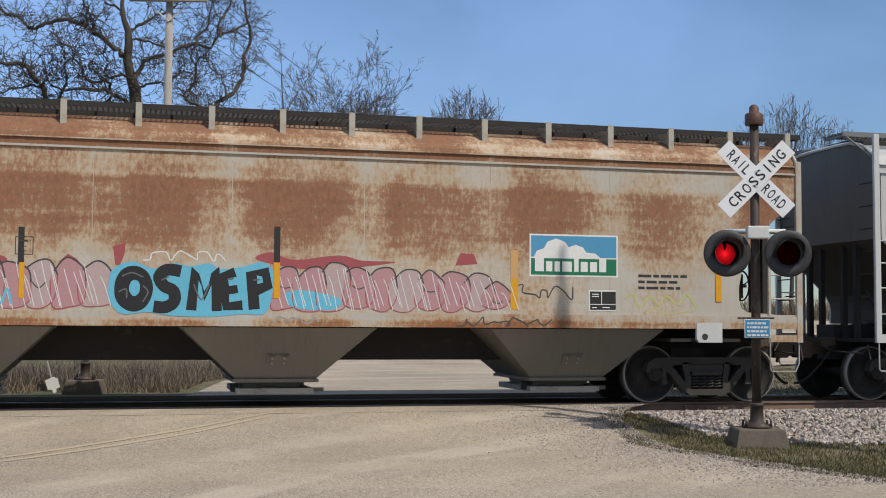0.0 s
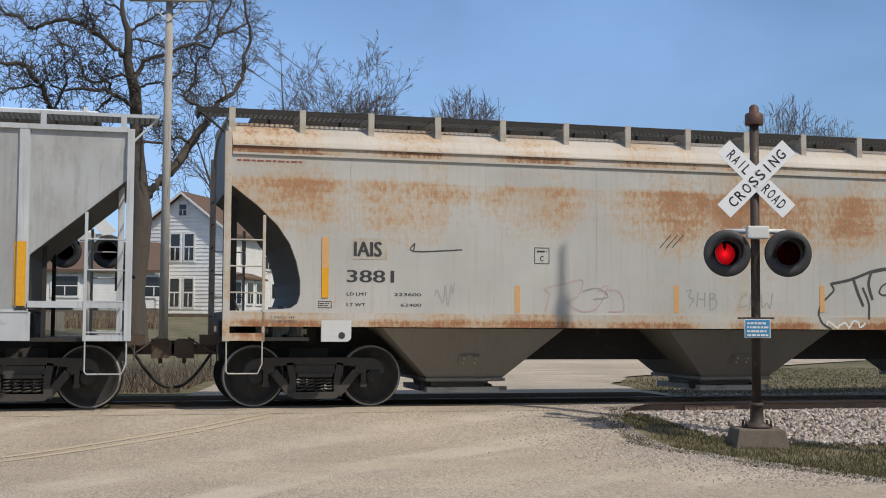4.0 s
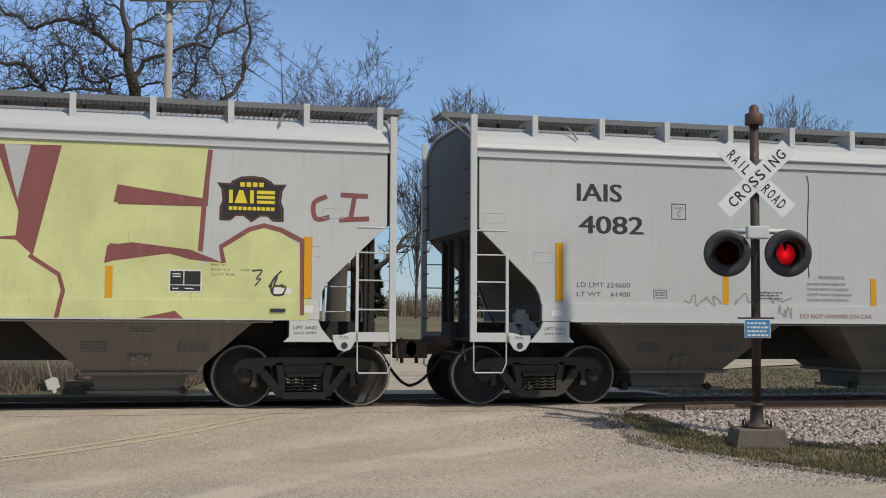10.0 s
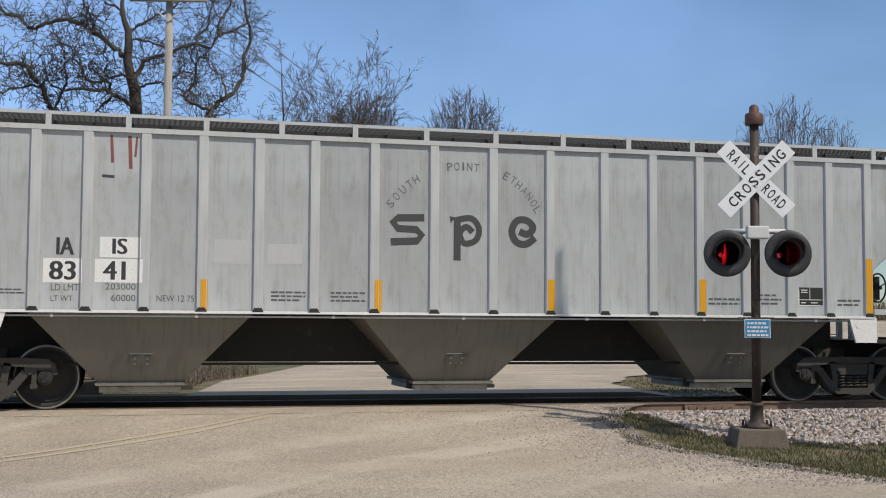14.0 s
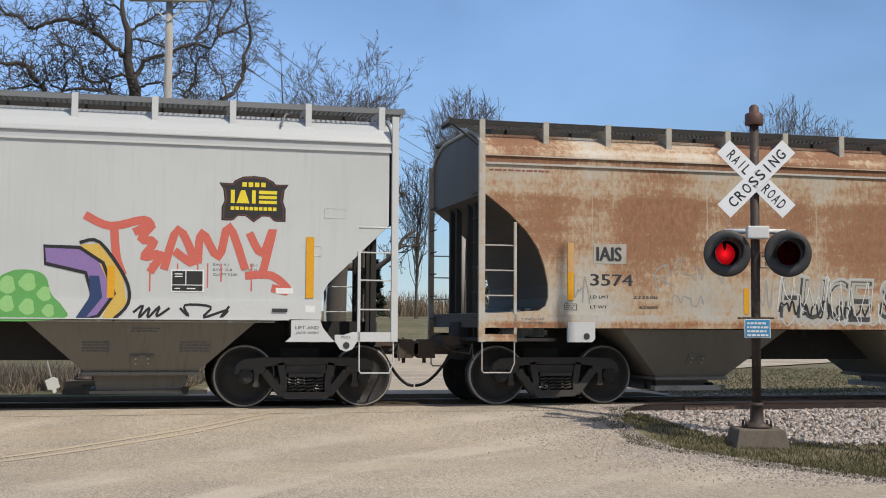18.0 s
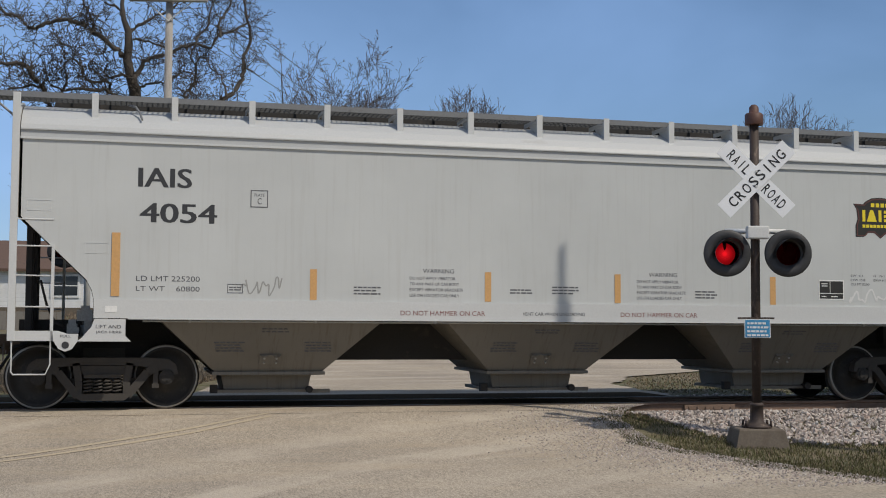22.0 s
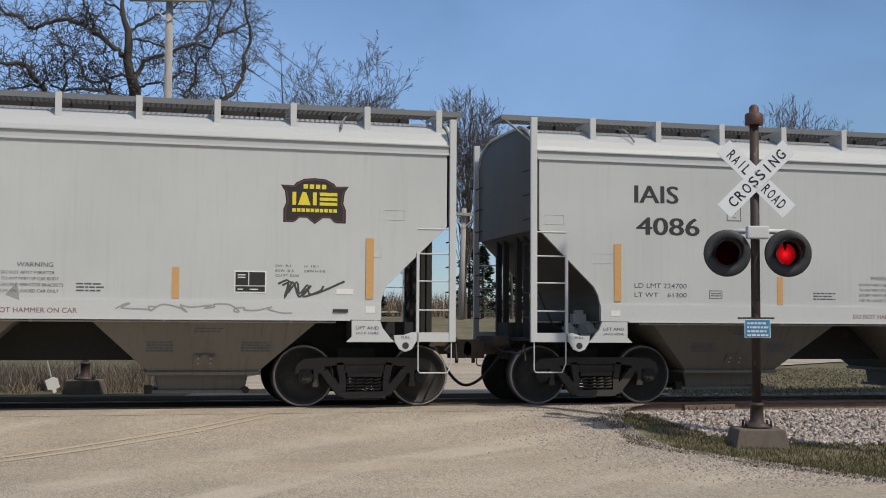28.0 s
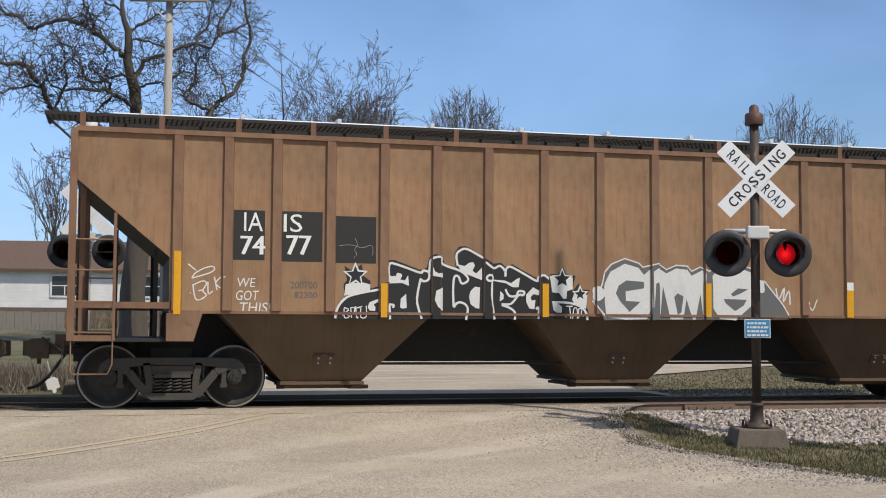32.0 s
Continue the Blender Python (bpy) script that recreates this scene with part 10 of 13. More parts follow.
scribble(car_farm_c, "pale", 0.02, 4.53, 4.86, 1.47, 2.02, 10, 8, 1)
scribble(car_farm_c, "pale", 0.018, 11.26, 11.87, 1.49, 1.9, 14, 9, 1)
part("reflector_strip", on_sheet(car_farm_c, poly_bm([(4.34, 1.43), (4.43, 1.43), (4.43, 1.84), (4.34, 1.84)], 0.0), 6), YELLOW, car_farm_c)
part("reflector_strip", on_sheet(car_farm_c, poly_bm([(6.93, 1.45), (7.04, 1.45), (7.04, 1.88), (6.93, 1.88)], 0.0), 6), YELLOW, car_farm_c)
part("reflector_strip", on_sheet(car_farm_c, poly_bm([(9.63, 1.48), (9.75, 1.48), (9.75, 1.92), (9.63, 1.92)], 0.0), 6), YELLOW, car_farm_c)
part("reflector_strip", on_sheet(car_farm_c, poly_bm([(12.34, 1.5), (12.47, 1.5), (12.47, 1.96), (12.34, 1.96)], 0.0), 6), YELLOW, car_farm_c)

# blue, teal and orange wild letters on the grey ribbed car
letter(car_rib_a, "orange", "black", 0.04, [(5.22, 2.21), (5.37, 2.25), (5.29, 2.34), (5.4, 2.44), (5.52, 2.44), (5.6, 2.31), (5.83, 2.23), (5.7, 2.12), (5.37, 2.04), (5.24, 2.06)], 1, True)
letter(car_rib_a, "orange", "black", 0.04, [(4.06, 1.72), (4.16, 1.74), (4.26, 1.67), (4.39, 1.7), (4.37, 1.57), (4.29, 1.48), (4.17, 1.45), (4.11, 1.51), (4.24, 1.58), (4.16, 1.64)], 1, True)
letter(car_rib_a, "orange", "black", 0.04, [(6.41, 2.93), (6.5, 3.01), (6.59, 2.86), (6.67, 2.78), (6.48, 2.8)], 1, True)
letter(car_rib_a, "orange", "black", 0.04, [(7.0, 2.79), (7.07, 2.88), (7.16, 2.85), (7.19, 3.01), (7.32, 2.99), (7.31, 2.88), (7.45, 2.92), (7.38, 2.77), (7.2, 2.74), (7.07, 2.71)], 1, True)
letter(car_rib_a, "orange", "black", 0.04, [(8.83, 2.86), (8.93, 2.92), (8.99, 3.04), (9.14, 3.02), (9.18, 2.9), (9.32, 2.85), (9.15, 2.76), (8.83, 2.73)], 1, True)
letter(car_rib_a, "orange", "black", 0.04, [(10.47, 2.06), (10.7, 2.2), (10.89, 2.15), (11.14, 2.13), (11.23, 2.03), (11.11, 1.91), (10.83, 2.0)], 1, True)
letter(car_rib_a, "orange", "black", 0.04, [(5.41, 2.62), (5.51, 2.64), (5.58, 2.54), (5.46, 2.49)], 1, True)
letter(car_rib_a, "orange", "black", 0.04, [(8.83, 3.12), (8.96, 3.07), (8.93, 2.94), (8.83, 2.97)], 1, True)
letter(car_rib_a, "orange", "black", 0.04, [(7.42, 3.0), (7.5, 2.96), (7.47, 2.83), (7.39, 2.88)], 1, True)
letter(car_rib_a, "blue", "black", 0.07, [(4.52, 1.42), (4.56, 1.9), (4.62, 1.96), (4.81, 2.0), (4.86, 1.92), (4.69, 1.83), (5.11, 1.96), (5.78, 2.15), (5.94, 2.13), (6.1, 1.9), (5.18, 1.52), (5.61, 1.43)], 2, False)
fill(car_rib_a, "steel", [(4.57, 1.44), (4.61, 1.72), (4.94, 1.7), (5.22, 1.54), (5.53, 1.45)], 4, False)
fill(car_rib_a, "sky", [(5.29, 1.96), (5.78, 2.12), (5.91, 2.11), (5.83, 1.92), (5.32, 1.73)], 4, False)
letter(car_rib_a, "teal", "black", 0.08, [(5.8, 2.42), (6.08, 2.83), (6.73, 2.73), (6.66, 2.3), (6.71, 2.04), (6.67, 1.4), (6.34, 1.39), (6.31, 1.81), (5.97, 1.79), (5.61, 1.57), (5.2, 1.52), (5.89, 1.92), (6.09, 2.11), (5.95, 2.18), (6.11, 2.45)], 3, False)
fill(car_rib_a, "sky", [(5.84, 2.43), (6.09, 2.79), (6.35, 2.73), (6.25, 2.51), (5.98, 2.45)], 5, False)
fill(car_rib_a, "blue", [(6.17, 2.45), (6.35, 2.72), (6.69, 2.7), (6.62, 2.28), (6.41, 2.4)], 5, False)
fill(car_rib_a, "blue", [(5.37, 1.63), (5.91, 1.9), (6.09, 2.06), (6.28, 2.01), (6.25, 1.86), (5.89, 1.82)], 5, False)
letter(car_rib_a, "orange", "black", 0.04, [(5.61, 1.57), (5.97, 1.77), (6.3, 1.77), (6.31, 1.41), (5.82, 1.4)], 4, False)
letter(car_rib_a, "orange", "black", 0.04, [(6.15, 2.1), (6.4, 2.34), (6.36, 2.1)], 6, False)
letter(car_rib_a, "steel", "black", 0.08, [(6.66, 2.35), (6.81, 2.48), (6.88, 2.3), (7.15, 2.65), (7.39, 2.69), (7.43, 2.48), (7.33, 1.94), (7.43, 1.68), (7.61, 1.44), (7.19, 1.43), (7.22, 1.94), (7.17, 2.18), (6.96, 1.96), (7.01, 1.67), (7.17, 1.54), (7.05, 1.4), (6.76, 1.51)], 3, False)
fill(car_rib_a, "sky", [(6.76, 1.91), (6.94, 1.87), (7.0, 1.67), (7.13, 1.54), (7.04, 1.44), (6.8, 1.54)], 5, False)
fill(car_rib_a, "blue", [(6.94, 2.28), (7.18, 2.61), (7.36, 2.65), (7.39, 2.48), (7.28, 1.97), (7.24, 2.18), (7.15, 2.26), (6.97, 2.07)], 5, False)
letter(car_rib_a, "blue", "black", 0.08, [(7.38, 2.72), (7.73, 2.8), (7.77, 2.48), (7.87, 2.6), (8.0, 2.87), (8.42, 2.92), (8.45, 2.72), (8.2, 2.52), (8.12, 2.28), (8.23, 1.96), (8.37, 1.79), (8.15, 1.55), (8.26, 1.44), (7.79, 1.43), (7.73, 1.68), (7.49, 1.75), (7.44, 1.88), (7.73, 1.92), (7.75, 2.14), (7.49, 2.21), (7.56, 2.48)], 4, False)
fill(car_rib_a, "sky", [(8.02, 2.83), (8.39, 2.88), (8.4, 2.74), (8.17, 2.56), (8.02, 2.55), (7.94, 2.65)], 6, False)
fill(car_rib_a, "steel", [(7.77, 1.89), (8.17, 1.91), (8.31, 1.78), (8.1, 1.57), (8.17, 1.47), (7.84, 1.47), (7.78, 1.68)], 6, False)
letter(car_rib_a, "orange", "black", 0.04, [(8.03, 1.86), (8.2, 1.84), (8.21, 1.68), (8.06, 1.7)], 7, False)
letter(car_rib_a, "orange", "black", 0.04, [(6.95, 1.94), (7.06, 1.95), (7.08, 1.77), (6.99, 1.74)], 6, False)
letter(car_rib_a, "steel", "black", 0.08, [(8.24, 2.49), (8.41, 2.61), (9.01, 2.71), (9.08, 2.56), (9.01, 2.37), (8.59, 2.26), (8.56, 2.11), (9.01, 2.23), (9.01, 2.05), (8.6, 1.91), (8.73, 1.69), (9.26, 1.83), (9.3, 1.54), (9.16, 1.42), (8.48, 1.41), (8.41, 1.95), (8.44, 2.33)], 4, False)
fill(car_rib_a, "blue", [(8.3, 2.49), (8.44, 2.57), (8.96, 2.67), (9.0, 2.51), (8.58, 2.4), (8.47, 2.31)], 6, False)
fill(car_rib_a, "sky", [(8.47, 2.1), (8.54, 2.09), (8.56, 1.91), (8.67, 1.69), (8.53, 1.58), (8.45, 1.85)], 6, False)
letter(car_rib_a, "blue", "black", 0.08, [(9.06, 2.65), (9.52, 3.01), (10.24, 2.68), (10.42, 2.35), (10.1, 2.12), (9.84, 1.95), (10.01, 1.65), (10.07, 1.42), (9.41, 1.42), (9.49, 1.81), (9.38, 2.35), (9.2, 2.38)], 5, False)
fill(car_rib_a, "steel", [(9.63, 1.91), (9.84, 1.92), (10.0, 1.65), (10.02, 1.46), (9.71, 1.45)], 7, False)
fill(car_rib_a, "teal", [(9.67, 1.73), (9.87, 1.76), (10.01, 1.46), (9.69, 1.45)], 8, False)
letter(car_rib_a, "steel", "black", 0.07, [(9.85, 1.95), (10.1, 2.12), (10.48, 2.05), (11.37, 1.73), (11.47, 1.97), (11.95, 1.47), (10.89, 1.46), (10.33, 1.76)], 6, False)
fill(car_rib_a, "sky", [(10.62, 1.87), (10.89, 1.83), (11.16, 1.64), (11.07, 1.55), (10.83, 1.61)], 8, False)
letter(car_rib_a, "sky", "black", 0.04, [(11.26, 1.71), (11.46, 1.96), (11.66, 1.73), (11.4, 1.75)], 8, False)
fill(car_rib_a, "blue", [(11.55, 1.73), (11.67, 1.75), (11.9, 1.5), (11.31, 1.5)], 8, False)
letter(car_rib_a, "orange", "black", 0.05, [(9.88, 1.76), (10.3, 1.71), (10.58, 1.58), (10.49, 1.43), (10.1, 1.43)], 7, False)
letter(car_rib_a, "orange", "black", 0.04, [(9.06, 2.43), (9.23, 2.25), (9.3, 2.03), (9.18, 1.84), (8.92, 1.75), (8.77, 1.63), (8.69, 1.75), (8.93, 1.91), (9.01, 2.08), (8.98, 2.24)], 8, False)
letter(car_rib_a, "orange", "black", 0.04, [(9.66, 2.36), (9.9, 2.31), (9.75, 2.21)], 8, False)
blobs(car_rib_a, "sky", [(5.37, 1.84, 0.06), (5.5, 1.76, 0.07), (5.79, 1.89, 0.07), (5.92, 1.81, 0.05), (6.69, 1.86, 0.06), (6.77, 1.7, 0.07), (7.74, 2.13, 0.06), (7.78, 1.88, 0.05), (9.14, 1.77, 0.07), (10.35, 1.74, 0.06), (10.78, 1.79, 0.09), (10.97, 1.66, 0.08), (10.64, 1.56, 0.06), (7.51, 2.3, 0.06), (6.29, 2.7, 0.06), (8.32, 1.71, 0.05), (8.59, 1.59, 0.06)], 9)
blobs(car_rib_a, "teal", [(5.46, 1.8, 0.04), (6.47, 1.52, 0.07), (6.6, 1.61, 0.05), (6.43, 1.69, 0.04), (9.69, 1.56, 0.06)], 9)
blobs(car_rib_a, "black", [(6.02, 2.97, 0.05), (6.26, 3.03, 0.05), (6.63, 2.96, 0.06), (6.81, 2.79, 0.04), (7.03, 3.12, 0.05), (7.2, 3.11, 0.07), (7.51, 3.03, 0.04), (7.69, 2.97, 0.04), (8, 3.08, 0.06), (8.18, 3.04, 0.04), (8.32, 3.06, 0.04), (8.5, 2.73, 0.04), (8.82, 3.11, 0.04), (9.23, 3.05, 0.05), (9.37, 2.99, 0.04), (5.41, 2.57, 0.06), (5.68, 2.43, 0.05), (5.55, 2.53, 0.03), (3.94, 1.7, 0.04), (3.92, 1.54, 0.05), (5.24, 2.54, 0.03), (11.7, 1.8, 0.07), (11.9, 1.76, 0.05), (11.8, 1.58, 0.05), (11.07, 2.19, 0.04)], 3)
bars(car_rib_a, 3.78, 4.34, 2.15, 2.34, 2, SILL_GREY, -1.56, 3)
bars(car_rib_a, 4.58, 5.12, 2.16, 2.33, 2, SILL_GREY, -1.56, 4)
part("reflector_strip", on_sheet(car_rib_a, poly_bm([(4.39, 1.41), (4.48, 1.41), (4.48, 1.91), (4.39, 1.91)], 0.0), 11), YELLOW, car_rib_a)
part("reflector_strip", on_sheet(car_rib_a, poly_bm([(6.85, 1.43), (6.95, 1.43), (6.95, 1.95), (6.85, 1.95)], 0.0), 11), YELLOW, car_rib_a)
part("reflector_strip", on_sheet(car_rib_a, poly_bm([(9.56, 1.45), (9.67, 1.45), (9.67, 1.99), (9.56, 1.99)], 0.0), 11), YELLOW, car_rib_a)
part("reflector_strip", on_sheet(car_rib_a, poly_bm([(12.03, 1.42), (12.19, 1.42), (12.19, 1.89), (12.03, 1.89)], 0.0), 11), YELLOW, car_rib_a)
part("reflector_strip", on_sheet(car_rib_a, poly_bm([(15.07, 1.46), (15.23, 1.46), (15.23, 2.35), (15.07, 2.35)], 0.0), 11), YELLOW, car_rib_a)
part("number_panel", on_sheet(car_rib_a, poly_bm([(2.21, 1.79), (2.72, 1.79), (2.72, 2.46), (2.21, 2.46)], 0.0), 1), WHITE_PAINT, car_rib_a)
part("number_panel", on_sheet(car_rib_a, poly_bm([(2.9, 1.83), (3.53, 1.83), (3.53, 2.51), (2.9, 2.51)], 0.0), 1), WHITE_PAINT, car_rib_a)
words(car_rib_a, "IA", 2.33, 2.61, 2.17, 2.44, INK, 0.02, 2)
words(car_rib_a, "IS", 3.04, 3.39, 2.19, 2.45, INK, 0.02, 2)
words(car_rib_a, "83", 2.3, 2.65, 1.84, 2.08, INK, 0.02, 2)
words(car_rib_a, "30", 3.01, 3.4, 1.86, 2.1, INK, 0.02, 2)
bars(car_rib_a, 12.27, 12.76, 1.59, 1.97, 4, BLACK_PAINT, -1.56, 3)
bars(car_rib_a, 13, 13.38, 1.62, 1.97, 4, BLACK_PAINT, -1.56, 5)
tag_text(car_rib_a, "POCS", 3.79, 4.26, 1.87, 2.07, "black", 2, 0.01, 0.1, 0.1)
tag_text(car_rib_a, "SORRE", 4.64, 5.14, 2.1, 2.34, "black", 2, 0.01, 0.1, 0.12)
tag_text(car_rib_a, "2020", 4.7, 5.11, 1.42, 1.55, "black", 12, 0, 0.2, 0.1)
line(car_rib_a, "black", 0.03, [(3.9, 2.14), (3.97, 2.2), (4.11, 2.18), (4.03, 2.13)], 2, False, True)
line(car_rib_a, "black", 0.03, [(4.83, 2.42), (4.93, 2.47), (5.03, 2.42)], 2, False, True)
tag_text(car_rib_a, "AMER", 10.62, 11.22, 2.37, 2.68, "black", 2, 0, 0.2, 0.12)
line(car_rib_a, "black", 0.03, [(10.82, 2.85), (10.99, 2.9), (11.12, 2.86), (10.96, 2.76), (10.82, 2.79)], 2, False, True)
part("faded_lettering", on_sheet(car_rib_a, poly_bm([(3.04, 2.85), (3.39, 2.85), (3.39, 3.34), (3.04, 3.34)], 0.0), 0), RIB_GREY_B, car_rib_a)
part("faded_lettering", on_sheet(car_rib_a, poly_bm([(3.84, 2.87), (4.13, 2.87), (4.13, 3.36), (3.84, 3.36)], 0.0), 0), RIB_GREY_B, car_rib_a)
part("faded_lettering", on_sheet(car_rib_a, poly_bm([(4.63, 2.89), (4.97, 2.89), (4.97, 3.39), (4.63, 3.39)], 0.0), 0), RIB_GREY_B, car_rib_a)
part("faded_lettering", on_sheet(car_rib_a, poly_bm([(5.42, 2.92), (5.74, 2.92), (5.74, 3.42), (5.42, 3.42)], 0.0), 0), RIB_GREY_B, car_rib_a)
part("faded_lettering", on_sheet(car_rib_a, poly_bm([(9.93, 3.05), (10.25, 3.05), (10.25, 3.58), (9.93, 3.58)], 0.0), 0), RIB_GREY_B, car_rib_a)
part("faded_lettering", on_sheet(car_rib_a, poly_bm([(10.67, 3.07), (11.09, 3.07), (11.09, 3.61), (10.67, 3.61)], 0.0), 0), RIB_GREY_B, car_rib_a)
part("faded_lettering", on_sheet(car_rib_a, poly_bm([(12.38, 3.12), (12.77, 3.12), (12.77, 3.67), (12.38, 3.67)], 0.0), 0), RIB_GREY_B, car_rib_a)
part("reflector_strip", on_sheet(car_rib_a, poly_bm([(1.35, 1.45), (1.45, 1.45), (1.45, 2.36), (1.35, 2.36)], 0.0), 11), YELLOW, car_rib_a)

# tall yellow letters with maroon shade over the whole side
fill(car_kobe, "lemon", [(1.45, 3.76), (12.90, 3.76), (12.84, 2.9), (12.80, 2.2), (12.84, 1.31), (3.0, 1.31), (2.68, 1.71), (2.32, 2.40), (1.90, 2.31), (1.38, 3.17)], 0)
fill(car_kobe, "halo", [(1.70, 3.42), (2.62, 3.44), (2.66, 3.02), (3.08, 2.92), (3.10, 2.44), (2.95, 2.38), (1.80, 2.42), (1.72, 2.62), (1.78, 2.96), (1.68, 3.06)], 1, True)
fill(car_kobe, "maroon", [(3, 3.7), (3.82, 3.71), (3.54, 2.33), (3.47, 2.35)], 1, False)
fill(car_kobe, "maroon", [(4.74, 3.7), (5.64, 3.71), (5.25, 2.59), (4.9, 2.62), (4.39, 2.49), (4.88, 3.51)], 1, False)
fill(car_kobe, "maroon", [(3.71, 1.88), (4.13, 1.94), (4.66, 1.96), (4.8, 1.26), (3.8, 1.26), (3.89, 1.6)], 1, False)
fill(car_kobe, "maroon", [(6.47, 3.2), (6.59, 3.08), (6.88, 2.03), (6.09, 2.18)], 1, False)
fill(car_kobe, "maroon", [(7.62, 3.7), (7.94, 3.7), (7.86, 3.25), (8.19, 3.26), (7.95, 2.36), (7.88, 2.22), (7.69, 2.44), (7.39, 3.37), (7.56, 3.15), (7.73, 3.2)], 1, False)
fill(car_kobe, "maroon", [(9.17, 3.2), (9.37, 2.75), (8.98, 2.68)], 1, False)
fill(car_kobe, "maroon", [(8.84, 2.21), (9.62, 1.77), (8.69, 1.8)], 1, False)
fill(car_kobe, "maroon", [(10, 3.69), (10.88, 3.7), (10.53, 2.16), (10.3, 2.37), (9.8, 2.38), (10.3, 2.43), (10.33, 2.76)], 1, False)
fill(car_kobe, "maroon", [(11.65, 3.17), (12.86, 3), (12.86, 2.9), (11.65, 2.9)], 1, False)
fill(car_kobe, "maroon", [(11.55, 2.35), (12.7, 2.27), (11.51, 2.09)], 1, False)
fill(car_kobe, "maroon", [(11.93, 1.3), (12.46, 1.41), (12.6, 1.28)], 1, False)
fill(car_kobe, "maroon", [(5.75, 1.52), (6.49, 1.27), (5.8, 1.27)], 1, False)
fill(car_kobe, "silver", [(3.1, 3.7), (3.52, 3.7), (3.34, 2.88)], 2, False)
fill(car_kobe, "silver", [(4.85, 3.69), (5.32, 3.69), (4.94, 2.68), (4.55, 2.6), (4.92, 3.5)], 2, False)
fill(car_kobe, "silver", [(3.87, 1.53), (4.29, 1.66), (4.4, 1.27), (3.84, 1.26)], 2, False)
fill(car_kobe, "silver", [(6.32, 2.7), (6.46, 2.15), (6.17, 2.2)], 2, False)
fill(car_kobe, "silver", [(7.6, 2.9), (7.71, 2.95), (7.66, 2.73)], 2, False)
fill(car_kobe, "silver", [(10.12, 3.69), (10.47, 3.69), (10.31, 2.93)], 2, False)
line(car_kobe, "maroon", 0.06, [(5.25, 2.59), (5.37, 2.07), (5.51, 1.89), (5.72, 1.83), (5.79, 1.46)], 2, False, False)
line(car_kobe, "maroon", 0.06, [(7.88, 2.24), (8.08, 1.9), (7.89, 1.27)], 2, False, False)
line(car_kobe, "maroon", 0.06, [(10.48, 2.16), (10.88, 1.9), (10.94, 1.68), (10.85, 1.27)], 2, False, False)
line(car_kobe, "maroon", 0.05, [(12.91, 3.7), (12.87, 2.91)], 2, False, False)
line(car_kobe, "maroon", 0.07, [(14.61, 3.1), (14.42, 3), (14.45, 2.77), (14.65, 2.8)], 2, False, True)
line(car_kobe, "maroon", 0.07, [(14.81, 3.13), (15.22, 3.12)], 2, False, True)
line(car_kobe, "maroon", 0.07, [(15.02, 3.11), (14.96, 2.77)], 2, False, True)
line(car_kobe, "maroon", 0.07, [(14.79, 2.76), (15.24, 2.79)], 2, False, True)
blobs(car_kobe, "pink", [(6.46, 3.49, 0.14), (9.15, 3.42, 0.11)], 1)
line(car_kobe, "coal", 0.03, [(13.78, 1.76), (13.9, 1.94), (13.83, 1.67), (14, 1.67), (13.96, 1.81)], 2, False, True)
fill(car_kobe, "maroon", [(1.12, 3.7), (1.47, 3.7), (1.39, 3.17), (1.91, 2.31), (2.3, 2.39), (2.24, 2.54), (2.37, 2.36), (2.7, 1.69), (3.03, 1.31), (2.49, 1.3), (2.13, 2.11), (1.7, 1.96), (1, 3.09)], 1, False)
line(car_kobe, "maroon", 0.07, [(0.6, 3.26), (0.41, 3.28), (0.33, 3.02), (0.45, 2.99)], 2, False, True)
line(car_kobe, "maroon", 0.07, [(0.36, 3.14), (0.52, 3.12)], 2, False, True)
line(car_kobe, "maroon", 0.07, [(0.55, 3.08), (0.47, 2.89), (0.57, 2.74), (0.72, 2.88), (0.67, 3.04), (0.55, 3.08)], 2, False, True)
line(car_kobe, "maroon", 0.07, [(0.9, 2.84), (0.79, 2.88), (0.72, 2.78), (0.82, 2.69), (0.83, 2.6), (0.73, 2.54), (0.62, 2.61)], 2, False, True)
line(car_kobe, "maroon", 0.07, [(0.97, 2.67), (0.89, 2.23)], 2, False, True)
line(car_kobe, "maroon", 0.07, [(1.25, 2.57), (0.95, 2.4), (1.14, 2.35)], 2, False, True)
line(car_kobe, "maroon", 0.07, [(1.25, 2.28), (1.41, 2.26), (1.32, 2.15), (1.45, 2.1), (1.34, 2.02), (1.19, 2.1)], 2, False, True)
line(car_kobe, "coal", 0.02, [(8.22, 1.11), (8.35, 0.94), (8.3, 1.19), (8.44, 0.92), (8.41, 1.18), (8.57, 0.98), (8.52, 1.15), (8.65, 1.03)], 1, False, True)
fill(car_kobe, "lemon", [(12.83, 2.08), (13.08, 2.15), (13.12, 2.33), (13.49, 2.57), (13.7, 2.61), (13.95, 2.56), (14.23, 2.36), (14.36, 1.86), (14.36, 1.29), (12.84, 1.28)], 1, False)
line(car_kobe, "maroon", 0.07, [(13.13, 2.1), (13.09, 2.33), (13.49, 2.59), (13.7, 2.65), (13.95, 2.59), (14.27, 2.43)], 3, False, False)
line(car_kobe, "maroon", 0.06, [(14.25, 2.42), (14.26, 1.36)], 3, False, False)
line(car_kobe, "maroon", 0.07, [(12.92, 3.72), (12.84, 2.89), (12.8, 2.26)], 3, False, False)
fill(car_kobe, "maroon", [(11.52, 2.32), (11.85, 2.37), (12.66, 2.28), (13.13, 2.1), (12.67, 2.14), (12.18, 2.27), (11.48, 2.07)], 3, False)
